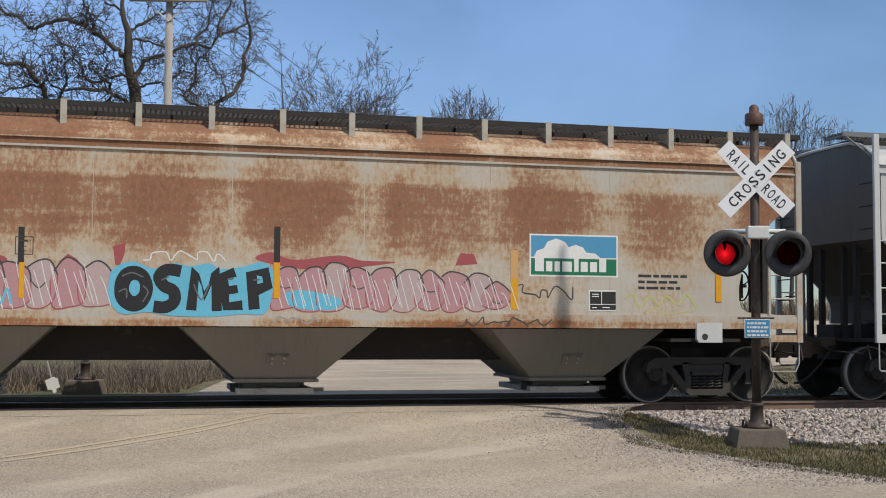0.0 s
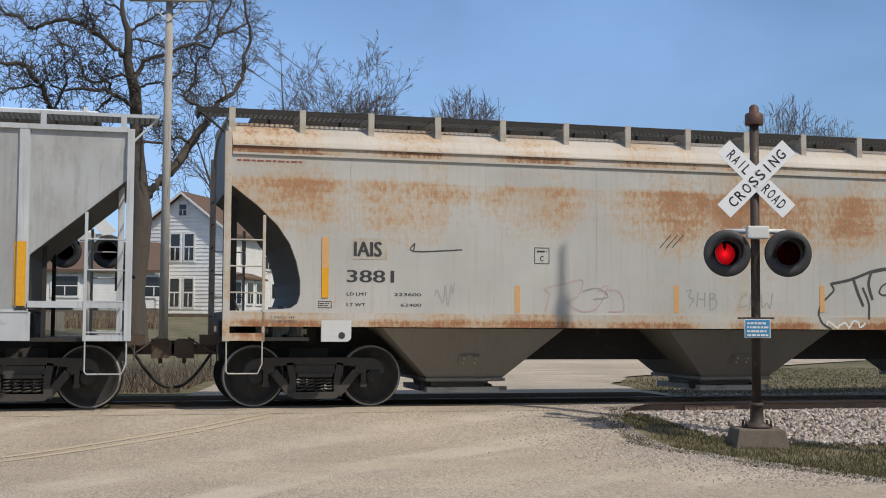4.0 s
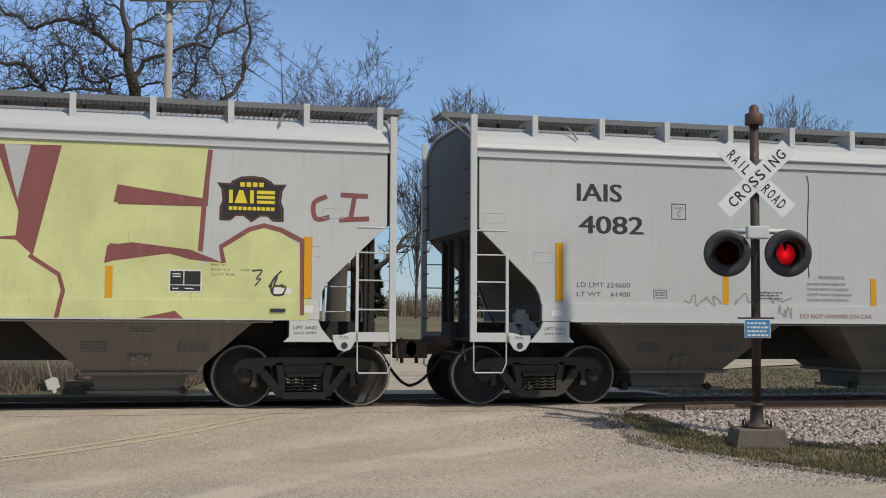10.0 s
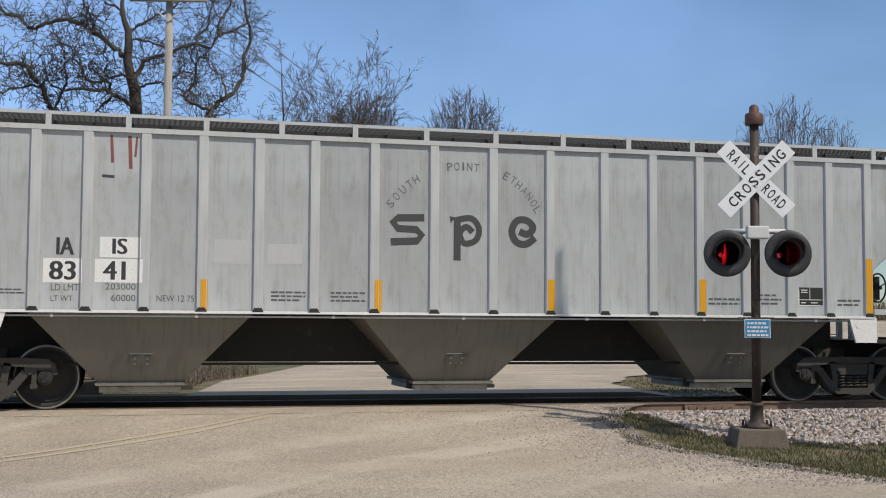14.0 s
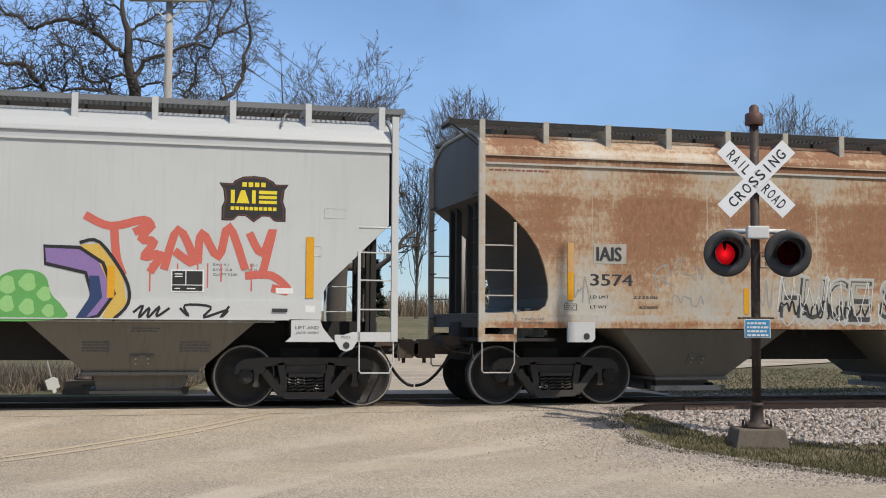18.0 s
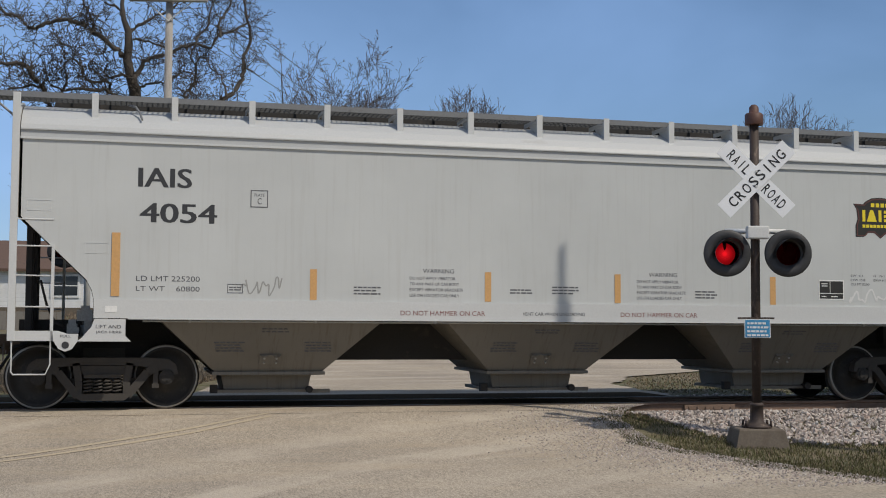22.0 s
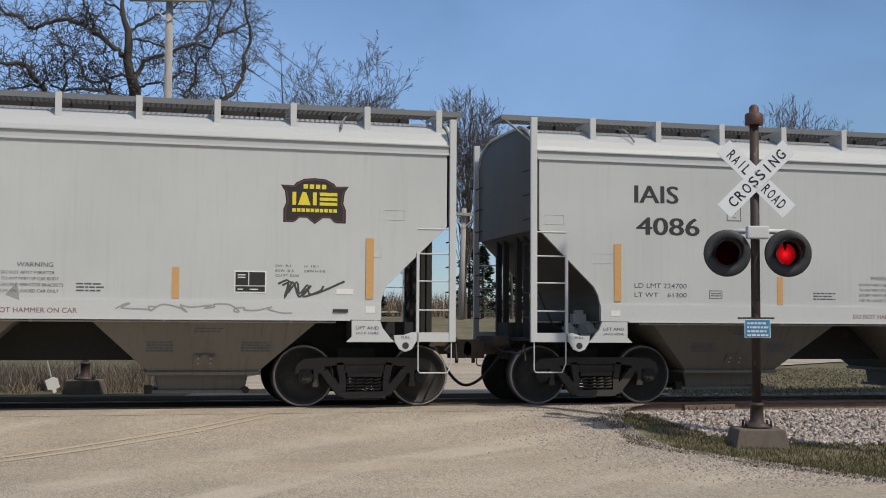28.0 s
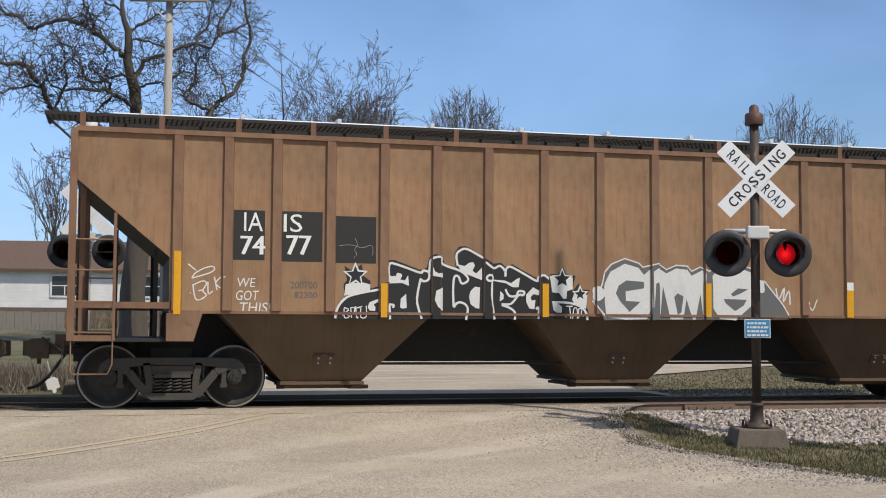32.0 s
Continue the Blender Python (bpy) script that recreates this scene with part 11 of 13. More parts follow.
fill(car_kobe, "maroon", [(11.64, 3.18), (12.82, 3.02), (12.82, 2.9), (11.59, 2.93)], 3, False)
line(car_kobe, "coal", 0.02, [(13.54, 1.99), (13.68, 2), (13.6, 1.88), (13.66, 1.88), (13.58, 1.78)], 4, False, True)
line(car_kobe, "coal", 0.025, [(13.96, 2), (13.83, 1.85), (13.82, 1.68), (13.96, 1.65), (14.02, 1.77), (13.87, 1.78)], 4, False, True)

# round dark symbols and stencils on the blue-grey ribbed car
line(car_rib_b, "coal", 0.11, [(7.69, 2.83), (7.29, 2.82), (7.21, 2.76), (7.29, 2.66), (7.57, 2.65), (7.65, 2.57), (7.58, 2.48), (7.18, 2.46)], 1, False, False, "symbol_stroke")
line(car_rib_b, "coal", 0.11, [(8.09, 2.81), (8.2, 2.83), (8.2, 2.2)], 1, False, False, "symbol_stroke")
line(car_rib_b, "coal", 0.095, [(8.19, 2.81), (8.42, 2.84), (8.54, 2.69), (8.49, 2.51), (8.31, 2.46), (8.24, 2.61), (8.34, 2.71), (8.44, 2.63)], 1, False, True, "symbol_stroke")
line(car_rib_b, "coal", 0.11, [(9.18, 2.66), (9.31, 2.62), (9.4, 2.72), (9.3, 2.83), (9.14, 2.82), (9.06, 2.66), (9.13, 2.5), (9.29, 2.47), (9.43, 2.57)], 1, False, True, "symbol_stroke")
for text, x, z, da in [("S", 7.17, 3.03, 62), ("O", 7.26, 3.14, 56), ("U", 7.36, 3.24, 50), ("T", 7.46, 3.33, 44), ("H", 7.56, 3.40, 38), ("P", 8.08, 3.61, 6), ("O", 8.19, 3.62, 2), ("I", 8.29, 3.625, 0), ("N", 8.39, 3.62, -2), ("T", 8.50, 3.61, -6), ("E", 8.97, 3.50, -32), ("T", 9.08, 3.44, -36), ("H", 9.17, 3.37, -42), ("A", 9.26, 3.29, -48), ("N", 9.34, 3.20, -54), ("O", 9.41, 3.10, -60), ("L", 9.47, 3.00, -66)]:
    half_w = 0.014 if text == "I" else 0.042
    tag_text(car_rib_b, text, x - half_w, x + half_w, z - 0.062, z + 0.062, "slate", 1, 0.0, 0.0, radians(da) * 0.85, "stencil_letter")
words(car_rib_b, "IA", 2.44, 2.68, 2.18, 2.42, INK, 0.01, 1)
part("number_panel", on_sheet(car_rib_b, poly_bm([(3.02, 2.15), (3.58, 2.15), (3.58, 2.44), (3.02, 2.44)], 0.0), 0), WHITE_PAINT, car_rib_b)
words(car_rib_b, "IS", 3.19, 3.4, 2.2, 2.42, INK, 0.01, 1)
part("number_panel", on_sheet(car_rib_b, poly_bm([(2.27, 1.79), (2.79, 1.79), (2.79, 2.13), (2.27, 2.13)], 0.0), 0), WHITE_PAINT, car_rib_b)
part("number_panel", on_sheet(car_rib_b, poly_bm([(2.96, 1.8), (3.61, 1.8), (3.61, 2.13), (2.96, 2.13)], 0.0), 0), WHITE_PAINT, car_rib_b)
words(car_rib_b, "83", 2.35, 2.71, 1.83, 2.09, INK, 0.03, 1)
words(car_rib_b, "41", 3.07, 3.38, 1.84, 2.1, INK, 0.03, 1)
words(car_rib_b, "LD LMT", 2.38, 2.75, 1.68, 1.77, SMALL_INK, 0, 1)
words(car_rib_b, "LT WT", 2.38, 2.67, 1.53, 1.61, SMALL_INK, 0, 1)
words(car_rib_b, "203000", 3.11, 3.52, 1.7, 1.79, SMALL_INK, 0, 1)
words(car_rib_b, "60000", 3.19, 3.52, 1.54, 1.63, SMALL_INK, 0, 1)
words(car_rib_b, "NEW 12 75", 3.81, 4.33, 1.54, 1.63, SMALL_INK, 0, 1)
bars(car_rib_b, 5.42, 5.92, 1.55, 1.72, 3, SMALL_INK, -1.56, 3)
bars(car_rib_b, 6.29, 6.8, 1.55, 1.72, 3, SMALL_INK, -1.56, 4)
bars(car_rib_b, 1.67, 2.03, 1.62, 1.71, 2, SMALL_INK, -1.56, 5)
part("reflector_strip", on_sheet(car_rib_b, poly_bm([(4.42, 1.39), (4.52, 1.39), (4.52, 1.86), (4.42, 1.86)], 0.0), 4), YELLOW, car_rib_b)
part("reflector_strip", on_sheet(car_rib_b, poly_bm([(6.94, 1.41), (7.05, 1.41), (7.05, 1.89), (6.94, 1.89)], 0.0), 4), YELLOW, car_rib_b)
part("reflector_strip", on_sheet(car_rib_b, poly_bm([(9.63, 1.43), (9.75, 1.43), (9.75, 1.93), (9.63, 1.93)], 0.0), 4), YELLOW, car_rib_b)
part("reflector_strip", on_sheet(car_rib_b, poly_bm([(12.15, 1.45), (12.28, 1.45), (12.28, 1.97), (12.15, 1.97)], 0.0), 4), YELLOW, car_rib_b)
part("reflector_strip", on_sheet(car_rib_b, poly_bm([(1.44, 1.42), (1.54, 1.42), (1.54, 2.34), (1.44, 2.34)], 0.0), 4), YELLOW, car_rib_b)
part("faded_lettering", on_sheet(car_rib_b, poly_bm([(5.37, 2.1), (5.86, 2.1), (5.86, 2.39), (5.37, 2.39)], 0.0), 0), ROOF_GREY, car_rib_b)
part("faded_lettering", on_sheet(car_rib_b, poly_bm([(4.6, 2.09), (5.11, 2.09), (5.11, 2.44), (4.6, 2.44)], 0.0), 0), ROOF_GREY, car_rib_b)
line(car_rib_b, "maroon", 0.04, [(3.15, 3.88), (3.17, 3.49)], 1, False, True)
line(car_rib_b, "maroon", 0.05, [(3.4, 3.88), (3.42, 3.41)], 1, False, True)
line(car_rib_b, "maroon", 0.03, [(3.5, 3.87), (3.48, 3.58)], 1, False, True)
line(car_rib_b, "coal", 0.04, [(3.03, 3.3), (3.2, 3.29)], 1, False, True)
cots_box(car_rib_b, 13.9, 1.57, -1.56, 0.40, 0.26)
part("reflector_strip", on_sheet(car_rib_b, poly_bm([(15.12, 1.42), (15.24, 1.42), (15.24, 2.35), (15.12, 2.35)], 0.0), 4), YELLOW, car_rib_b)
bars(car_rib_b, 13.13, 13.6, 1.57, 1.77, 3, SMALL_INK, -1.56, 6)
bars(car_rib_b, 12.32, 12.86, 1.56, 1.7, 2, SMALL_INK, -1.56, 7)
bars(car_rib_b, 14.61, 15.02, 1.56, 1.7, 2, SMALL_INK, -1.56, 8)

# yellow, lilac and navy wild letters with green bubbles and red tags
fill(car_4053, "green", [(4.32, 1.32), (4.43, 1.52), (4.65, 1.52), (4.84, 1.68), (5.07, 1.76), (5.31, 1.89), (5.42, 1.77), (5.4, 1.29), (4.4, 1.28)], 1, True)
fill(car_4053, "green", [(9.93, 1.7), (10.18, 1.92), (10.45, 1.96), (10.67, 1.88), (10.76, 1.63), (10.91, 1.46), (10.91, 1.29), (9.94, 1.28)], 1, True)
blobs(car_4053, "mint", [(4.54, 1.42, 0.09), (4.77, 1.48, 0.10), (4.96, 1.53, 0.08), (5.12, 1.39, 0.07), (5.32, 1.65, 0.07), (5.27, 1.45, 0.07), (10.18, 1.75, 0.11), (10.45, 1.79, 0.11), (10.67, 1.63, 0.09), (10.18, 1.49, 0.10), (10.45, 1.45, 0.10), (10.73, 1.4, 0.08)], 2)
letter(car_4053, "gold", "black", 0.05, [(4.22, 1.64), (4.45, 2.15), (4.64, 2.19), (4.95, 2.15), (5, 2.12), (4.76, 1.8), (4.69, 1.6), (4.88, 1.63), (5.15, 1.77), (4.96, 1.64), (4.69, 1.52), (4.35, 1.52)], 3, False)
fill(car_4053, "navy", [(4.31, 1.6), (4.45, 1.99), (4.56, 2.15), (4.53, 1.8), (4.65, 1.64), (4.46, 1.54)], 5, False)
letter(car_4053, "gold", "black", 0.06, [(5.1, 2.38), (5.68, 2.37), (5.91, 2.56), (6.15, 2.54), (6.14, 2.42), (6.79, 2.43), (6.99, 2.63), (7.2, 2.61), (7.36, 2.53), (7.86, 2.64), (8.85, 2.59), (8.92, 2.46), (9.41, 2.46), (9.2, 2.16), (9.41, 1.95), (9.71, 1.99), (9.97, 1.49), (9.94, 1.3), (5.5, 1.27), (5.43, 1.49), (5.53, 1.89), (5.75, 2.12)], 4, False)
fill(car_4053, "purple", [(5.13, 2.35), (5.69, 2.33), (5.96, 2.2), (5.84, 2.02), (5.6, 2.17)], 6, False)
fill(car_4053, "purple", [(5.96, 2.14), (6.15, 2.37), (6.63, 2.36), (6.81, 2.15), (6.74, 1.89), (6.52, 1.87), (6.6, 2.13), (6.31, 2.18), (6, 1.93), (5.88, 1.99)], 6, False)
fill(car_4053, "purple", [(6.95, 2.48), (7.36, 2.46), (7.69, 2.42), (7.57, 2.09), (7.49, 1.92), (7.25, 1.88), (7.32, 2.25), (6.96, 2.32)], 6, False)
fill(car_4053, "purple", [(7.73, 2.54), (8.02, 2.59), (8.79, 2.53), (8.72, 2.36), (8.36, 2.38), (8.2, 2.1), (8.03, 2.05), (8.11, 2.34), (7.82, 2.34)], 6, False)
fill(car_4053, "purple", [(8.49, 2.1), (8.87, 2.28), (9.06, 2.2), (9, 1.94), (8.66, 1.85), (8.45, 1.89)], 6, False)
fill(car_4053, "navy", [(5.61, 1.65), (6, 1.82), (6.72, 1.79), (6.85, 1.58), (6.73, 1.32), (5.62, 1.33)], 6, False)
fill(car_4053, "navy", [(6.92, 1.79), (7.37, 1.84), (7.7, 1.68), (8.03, 1.75), (8.37, 1.52), (8.46, 1.3), (6.97, 1.33)], 6, False)
fill(car_4053, "navy", [(8.5, 1.77), (9.05, 1.82), (9.48, 1.87), (9.67, 1.49), (9.48, 1.34), (8.63, 1.3)], 6, False)
line(car_4053, "gold", 0.06, [(5.61, 1.77), (5.96, 1.9), (6.64, 1.83)], 8, False, True)
line(car_4053, "gold", 0.06, [(5.85, 1.33), (6.24, 1.66), (6.81, 1.5), (7.37, 1.8)], 8, False, True)
line(car_4053, "gold", 0.06, [(6.97, 1.46), (7.45, 1.67), (7.71, 1.35)], 8, False, True)
line(car_4053, "gold", 0.06, [(7.7, 2.09), (7.58, 1.76), (7.95, 1.35)], 8, False, True)
line(car_4053, "gold", 0.06, [(8.12, 1.85), (8.46, 1.35), (8.79, 1.69)], 8, False, True)
line(car_4053, "gold", 0.06, [(8.88, 1.86), (9.22, 1.36), (9.65, 1.7)], 8, False, True)
line(car_4053, "gold", 0.06, [(6.08, 1.98), (5.99, 2.3), (6.39, 2.47)], 8, False, True)
line(car_4053, "gold", 0.06, [(7.04, 2.08), (7.2, 2.41), (7.69, 2.5)], 8, False, True)
line(car_4053, "gold", 0.06, [(8.2, 2.01), (8.36, 2.43), (8.79, 2.48)], 8, False, True)
line(car_4053, "gold", 0.06, [(5.62, 1.49), (6.73, 1.44)], 8, False, True)
line(car_4053, "gold", 0.06, [(8.54, 2.02), (9.05, 1.86), (9.22, 2.11)], 8, False, True)
line(car_4053, "black", 0.028, [(5.96, 1.9), (6.08, 2.18), (6.55, 2.27), (6.72, 1.99)], 9, False, True)
line(car_4053, "black", 0.028, [(6.84, 1.83), (6.96, 2.24), (7.45, 2.33)], 9, False, True)
line(car_4053, "black", 0.028, [(7.7, 1.84), (7.86, 2.26), (8.03, 2.42)], 9, False, True)
line(car_4053, "black", 0.028, [(8.37, 1.85), (8.53, 2.27), (8.87, 2.36)], 9, False, True)
line(car_4053, "black", 0.028, [(5.62, 1.33), (5.61, 1.73), (6, 1.86)], 9, False, True)
line(car_4053, "black", 0.028, [(7.95, 1.35), (7.7, 1.84)], 9, False, True)
line(car_4053, "black", 0.028, [(9.13, 1.94), (9.39, 1.53)], 9, False, True)
line(car_4053, "black", 0.028, [(6.81, 1.34), (6.96, 1.75)], 9, False, True)
line(car_4053, "white", 0.035, [(7.13, 1.59), (7.25, 1.39)], 9, False, True)
line(car_4053, "white", 0.035, [(6.73, 1.46), (6.85, 1.3)], 9, False, True)
line(car_4053, "white", 0.035, [(8.03, 1.85), (8.37, 1.68)], 9, False, True)
line(car_4053, "white", 0.035, [(8.7, 2.19), (8.87, 2.23)], 9, False, True)
line(car_4053, "white", 0.018, [(5.14, 2.31), (5.6, 2.29), (5.92, 2.12)], 10, False, True)
line(car_4053, "white", 0.018, [(6, 1.99), (6.17, 2.3), (6.63, 2.31), (6.78, 2.07)], 10, False, True)
line(car_4053, "white", 0.018, [(6.08, 1.93), (6.23, 2.18), (6.55, 2.18)], 10, False, True)
line(car_4053, "silver", 0.018, [(7, 2.42), (7.53, 2.4), (7.43, 1.94)], 10, False, True)
line(car_4053, "silver", 0.018, [(7.78, 2.49), (8.02, 2.54), (8.74, 2.49)], 10, False, True)
line(car_4053, "silver", 0.018, [(8.11, 2.09), (8.18, 2.3), (8.7, 2.31)], 10, False, True)
line(car_4053, "silver", 0.018, [(8.54, 1.97), (8.87, 2.18), (9.03, 2.11)], 10, False, True)
line(car_4053, "white", 0.018, [(5.61, 1.59), (6, 1.75), (6.72, 1.73)], 10, False, True)
line(car_4053, "white", 0.018, [(5.7, 1.4), (6.24, 1.58), (6.79, 1.54)], 10, False, True)
line(car_4053, "silver", 0.018, [(7.05, 1.38), (7.21, 1.74), (7.64, 1.59)], 10, False, True)
line(car_4053, "silver", 0.018, [(8.12, 1.68), (8.37, 1.39)], 10, False, True)
line(car_4053, "silver", 0.018, [(8.61, 1.69), (9.01, 1.74), (9.39, 1.7)], 10, False, True)
line(car_4053, "silver", 0.018, [(8.8, 1.36), (8.88, 1.61), (9.48, 1.76), (9.62, 1.48)], 10, False, True)
line(car_4053, "black", 0.024, [(5.1, 2.38), (5.68, 2.37), (5.91, 2.56), (6.15, 2.54), (6.14, 2.42), (6.79, 2.43)], 11, False, True)
line(car_4053, "black", 0.024, [(5.53, 1.89), (5.92, 1.98), (6.08, 1.82), (5.61, 1.65)], 11, False, True)
line(car_4053, "black", 0.024, [(6.24, 1.9), (6.64, 1.83), (6.8, 1.99), (6.97, 1.67)], 11, False, True)
line(car_4053, "black", 0.024, [(7.37, 1.84), (7.7, 2.01), (7.57, 2.33)], 11, False, True)
line(car_4053, "black", 0.024, [(7.95, 2.01), (7.7, 1.68), (8.04, 1.35)], 11, False, True)
line(car_4053, "black", 0.024, [(8.37, 2.1), (8.5, 1.77), (8.88, 1.82), (9.05, 1.52)], 11, False, True)
line(car_4053, "black", 0.024, [(9.22, 2.03), (8.88, 1.94), (9.05, 1.69)], 11, False, True)
line(car_4053, "black", 0.024, [(5.84, 2.3), (5.99, 2.46)], 11, False, True)
line(car_4053, "black", 0.024, [(7.2, 2.61), (7.12, 2.32), (6.96, 2.07)], 11, False, True)
line(car_4053, "black", 0.024, [(8.85, 2.59), (8.7, 2.27), (8.37, 2.1)], 11, False, True)
line(car_4053, "black", 0.024, [(8.02, 2.64), (7.94, 2.34)], 11, False, True)
letter(car_4053, "purple", "black", 0.05, [(10.65, 2.29), (11.12, 2.28), (11.44, 2.07), (11.6, 1.64), (11.39, 1.33), (11.17, 1.29), (11.3, 1.63), (11.21, 1.93), (10.67, 2.05)], 3, False)
fill(car_4053, "gold", [(11.12, 2.32), (11.39, 2.34), (11.71, 1.9), (11.77, 1.51), (11.58, 1.29), (11.44, 1.31), (11.59, 1.64), (11.39, 2.07)], 4, False)
fill(car_4053, "navy", [(11.26, 1.89), (11.39, 1.89), (11.44, 1.59), (11.21, 1.29), (11.08, 1.29), (11.27, 1.59)], 7, False)
line(car_4053, "black", 0.045, [(11.12, 2.35), (11.39, 2.36), (11.75, 1.85), (11.79, 1.51), (11.58, 1.27)], 8, False, True)
line(car_4053, "coral", 0.115, [(11.18, 2.74), (11.53, 2.59), (11.99, 2.69), (12.1, 2.56)], 2, False, True)
line(car_4053, "coral", 0.115, [(11.58, 2.55), (11.62, 2.16), (11.71, 1.9)], 2, False, True)
line(car_4053, "coral", 0.115, [(11.85, 2.51), (12.09, 2.62), (11.95, 2.42), (12.13, 2.38), (11.99, 2.16), (12.22, 2.21), (12.08, 1.95)], 2, False, True)
line(car_4053, "coral", 0.115, [(12.27, 1.99), (12.46, 2.57), (12.69, 2.09), (12.41, 2.26)], 2, False, True)
line(car_4053, "coral", 0.115, [(12.74, 2.09), (12.79, 2.53), (13.03, 2.18), (13.17, 2.63), (13.41, 2.01)], 2, False, True)
line(car_4053, "coral", 0.115, [(13.46, 2.54), (13.65, 2.24), (13.8, 2.6), (13.65, 1.92)], 2, False, True)
line(car_4053, "coral", 0.115, [(13.41, 1.92), (13.79, 1.93), (14.04, 1.71), (13.79, 1.75)], 2, False, True)
line(car_4053, "coral", 0.02, [(11.64, 2.07), (11.64, 1.77)], 2, False, False)
line(car_4053, "coral", 0.02, [(11.7, 2.07), (11.7, 1.84)], 2, False, False)
line(car_4053, "coral", 0.02, [(12.08, 2.08), (12.08, 1.68)], 2, False, False)
line(car_4053, "coral", 0.02, [(12.46, 2.08), (12.46, 1.86)], 2, False, False)
line(car_4053, "coral", 0.02, [(12.74, 2.09), (12.74, 1.78)], 2, False, False)
line(car_4053, "coral", 0.02, [(12.88, 2.09), (12.88, 1.74)], 2, False, False)
line(car_4053, "coral", 0.02, [(13.07, 2.09), (13.07, 1.83)], 2, False, False)
line(car_4053, "coral", 0.02, [(13.5, 2.1), (13.5, 1.7)], 2, False, False)
line(car_4053, "coral", 0.02, [(13.65, 2.1), (13.65, 1.88)], 2, False, False)
line(car_4053, "black", 0.035, [(11.86, 1.38), (11.99, 1.48), (11.94, 1.31), (12.08, 1.45), (12.06, 1.31), (12.22, 1.47), (12.18, 1.33), (12.36, 1.45)], 2, False, True)
line(car_4053, "black", 0.035, [(12.5, 1.45), (12.62, 1.34), (12.57, 1.49), (12.93, 1.47), (12.83, 1.32), (13.17, 1.43), (13.07, 1.32), (13.19, 1.48)], 2, False, True)
line(car_4053, "coral", 0.1, [(1.89, 2.53), (1.97, 2.3), (2.1, 2)], 2, False, True)
line(car_4053, "coral", 0.1, [(2.1, 2.58), (2.18, 2.41), (2.31, 2.27)], 2, False, True)
line(car_4053, "coral", 0.09, [(1.83, 2.26), (1.92, 2.14), (2.12, 2.19), (2.35, 2.09), (2.39, 2.05), (2.25, 1.95), (2.01, 2.04)], 2, False, True)
line(car_4053, "coral", 0.09, [(1.84, 2.39), (1.93, 2.26)], 2, False, True)
line(car_4053, "coral", 0.1, [(2.48, 2.59), (2.53, 2.31), (2.55, 2.04)], 2, False, True)
line(car_4053, "coral", 0.1, [(2.53, 2.5), (2.71, 2.21), (2.84, 1.91)], 2, False, True)
line(car_4053, "coral", 0.07, [(2.44, 2.55), (2.87, 2.61), (3.18, 2.58)], 2, False, True)
line(car_4053, "coral", 0.07, [(2.53, 2.19), (2.72, 2.15)], 2, False, True)
line(car_4053, "coral", 0.09, [(2.74, 2.56), (2.86, 2.28), (2.9, 2.02), (2.99, 2.14), (3.07, 2.29)], 2, False, True)
line(car_4053, "coral", 0.09, [(3.11, 2.51), (3.22, 2.33), (3.35, 2.04)], 2, False, True)
line(car_4053, "coral", 0.07, [(3.05, 2.16), (3.3, 2.12)], 2, False, True)
line(car_4053, "coral", 0.09, [(3.34, 2.53), (3.41, 2.29), (3.48, 2.03)], 2, False, True)
line(car_4053, "coral", 0.11, [(3.57, 2.71), (3.55, 2.45), (3.65, 2.22), (3.69, 2.3), (3.51, 2.03)], 2, False, True)
line(car_4053, "coral", 0.09, [(3.69, 2.26), (3.84, 1.99)], 2, False, True)
line(car_4053, "coral", 0.09, [(3.78, 2.68), (3.88, 2.49), (4, 2.3)], 2, False, True)
line(car_4053, "coral", 0.1, [(3.9, 2.49), (3.86, 2.19), (3.9, 1.98)], 2, False, True)
line(car_4053, "coral", 0.13, [(4.03, 2.76), (4.04, 2.49), (4.04, 1.93)], 2, False, True)
line(car_4053, "coral", 0.11, [(4.08, 2.61), (4.31, 2.4), (4.47, 2.31), (4.45, 2.01), (4.22, 1.85), (4.04, 1.95)], 2, False, True)
line(car_4053, "coral", 0.05, [(4.22, 2.06), (4.16, 2.23), (4.22, 2.34), (4.25, 2.2), (4.19, 2.06)], 2, False, True)
line(car_4053, "coral", 0.08, [(4.36, 2.61), (4.48, 2.48)], 2, False, True)
line(car_4053, "coral", 0.07, [(4.64, 2.54), (4.58, 2.36)], 2, False, True)
line(car_4053, "coral", 0.14, [(2.95, 3.29), (2.98, 2.99), (3.01, 2.47)], 2, False, True)
line(car_4053, "coral", 0.1, [(2.57, 3), (2.91, 2.96), (3.31, 2.97)], 2, False, True)
line(car_4053, "coral", 0.07, [(2.77, 2.78), (2.99, 2.87), (3.25, 2.8), (2.99, 2.71), (2.77, 2.77)], 2, False, True)
line(car_4053, "coral", 0.08, [(2.71, 1.89), (2.82, 1.77)], 2, False, True)
line(car_4053, "coral", 0.1, [(3.2, 1.91), (3.45, 1.88)], 2, False, True)
line(car_4053, "coral", 0.1, [(3.58, 1.92), (3.84, 1.91), (4.16, 1.81)], 2, False, True)
blobs(car_4053, "coral", [(3.33, 2.7, 0.08)], 2)
line(car_4053, "coral", 0.018, [(2.75, 1.76), (2.74, 1.57)], 3, False, False)
line(car_4053, "coral", 0.018, [(2.5, 1.94), (2.51, 1.82)], 3, False, False)
line(car_4053, "coral", 0.018, [(3.22, 1.84), (3.23, 1.62)], 3, False, False)
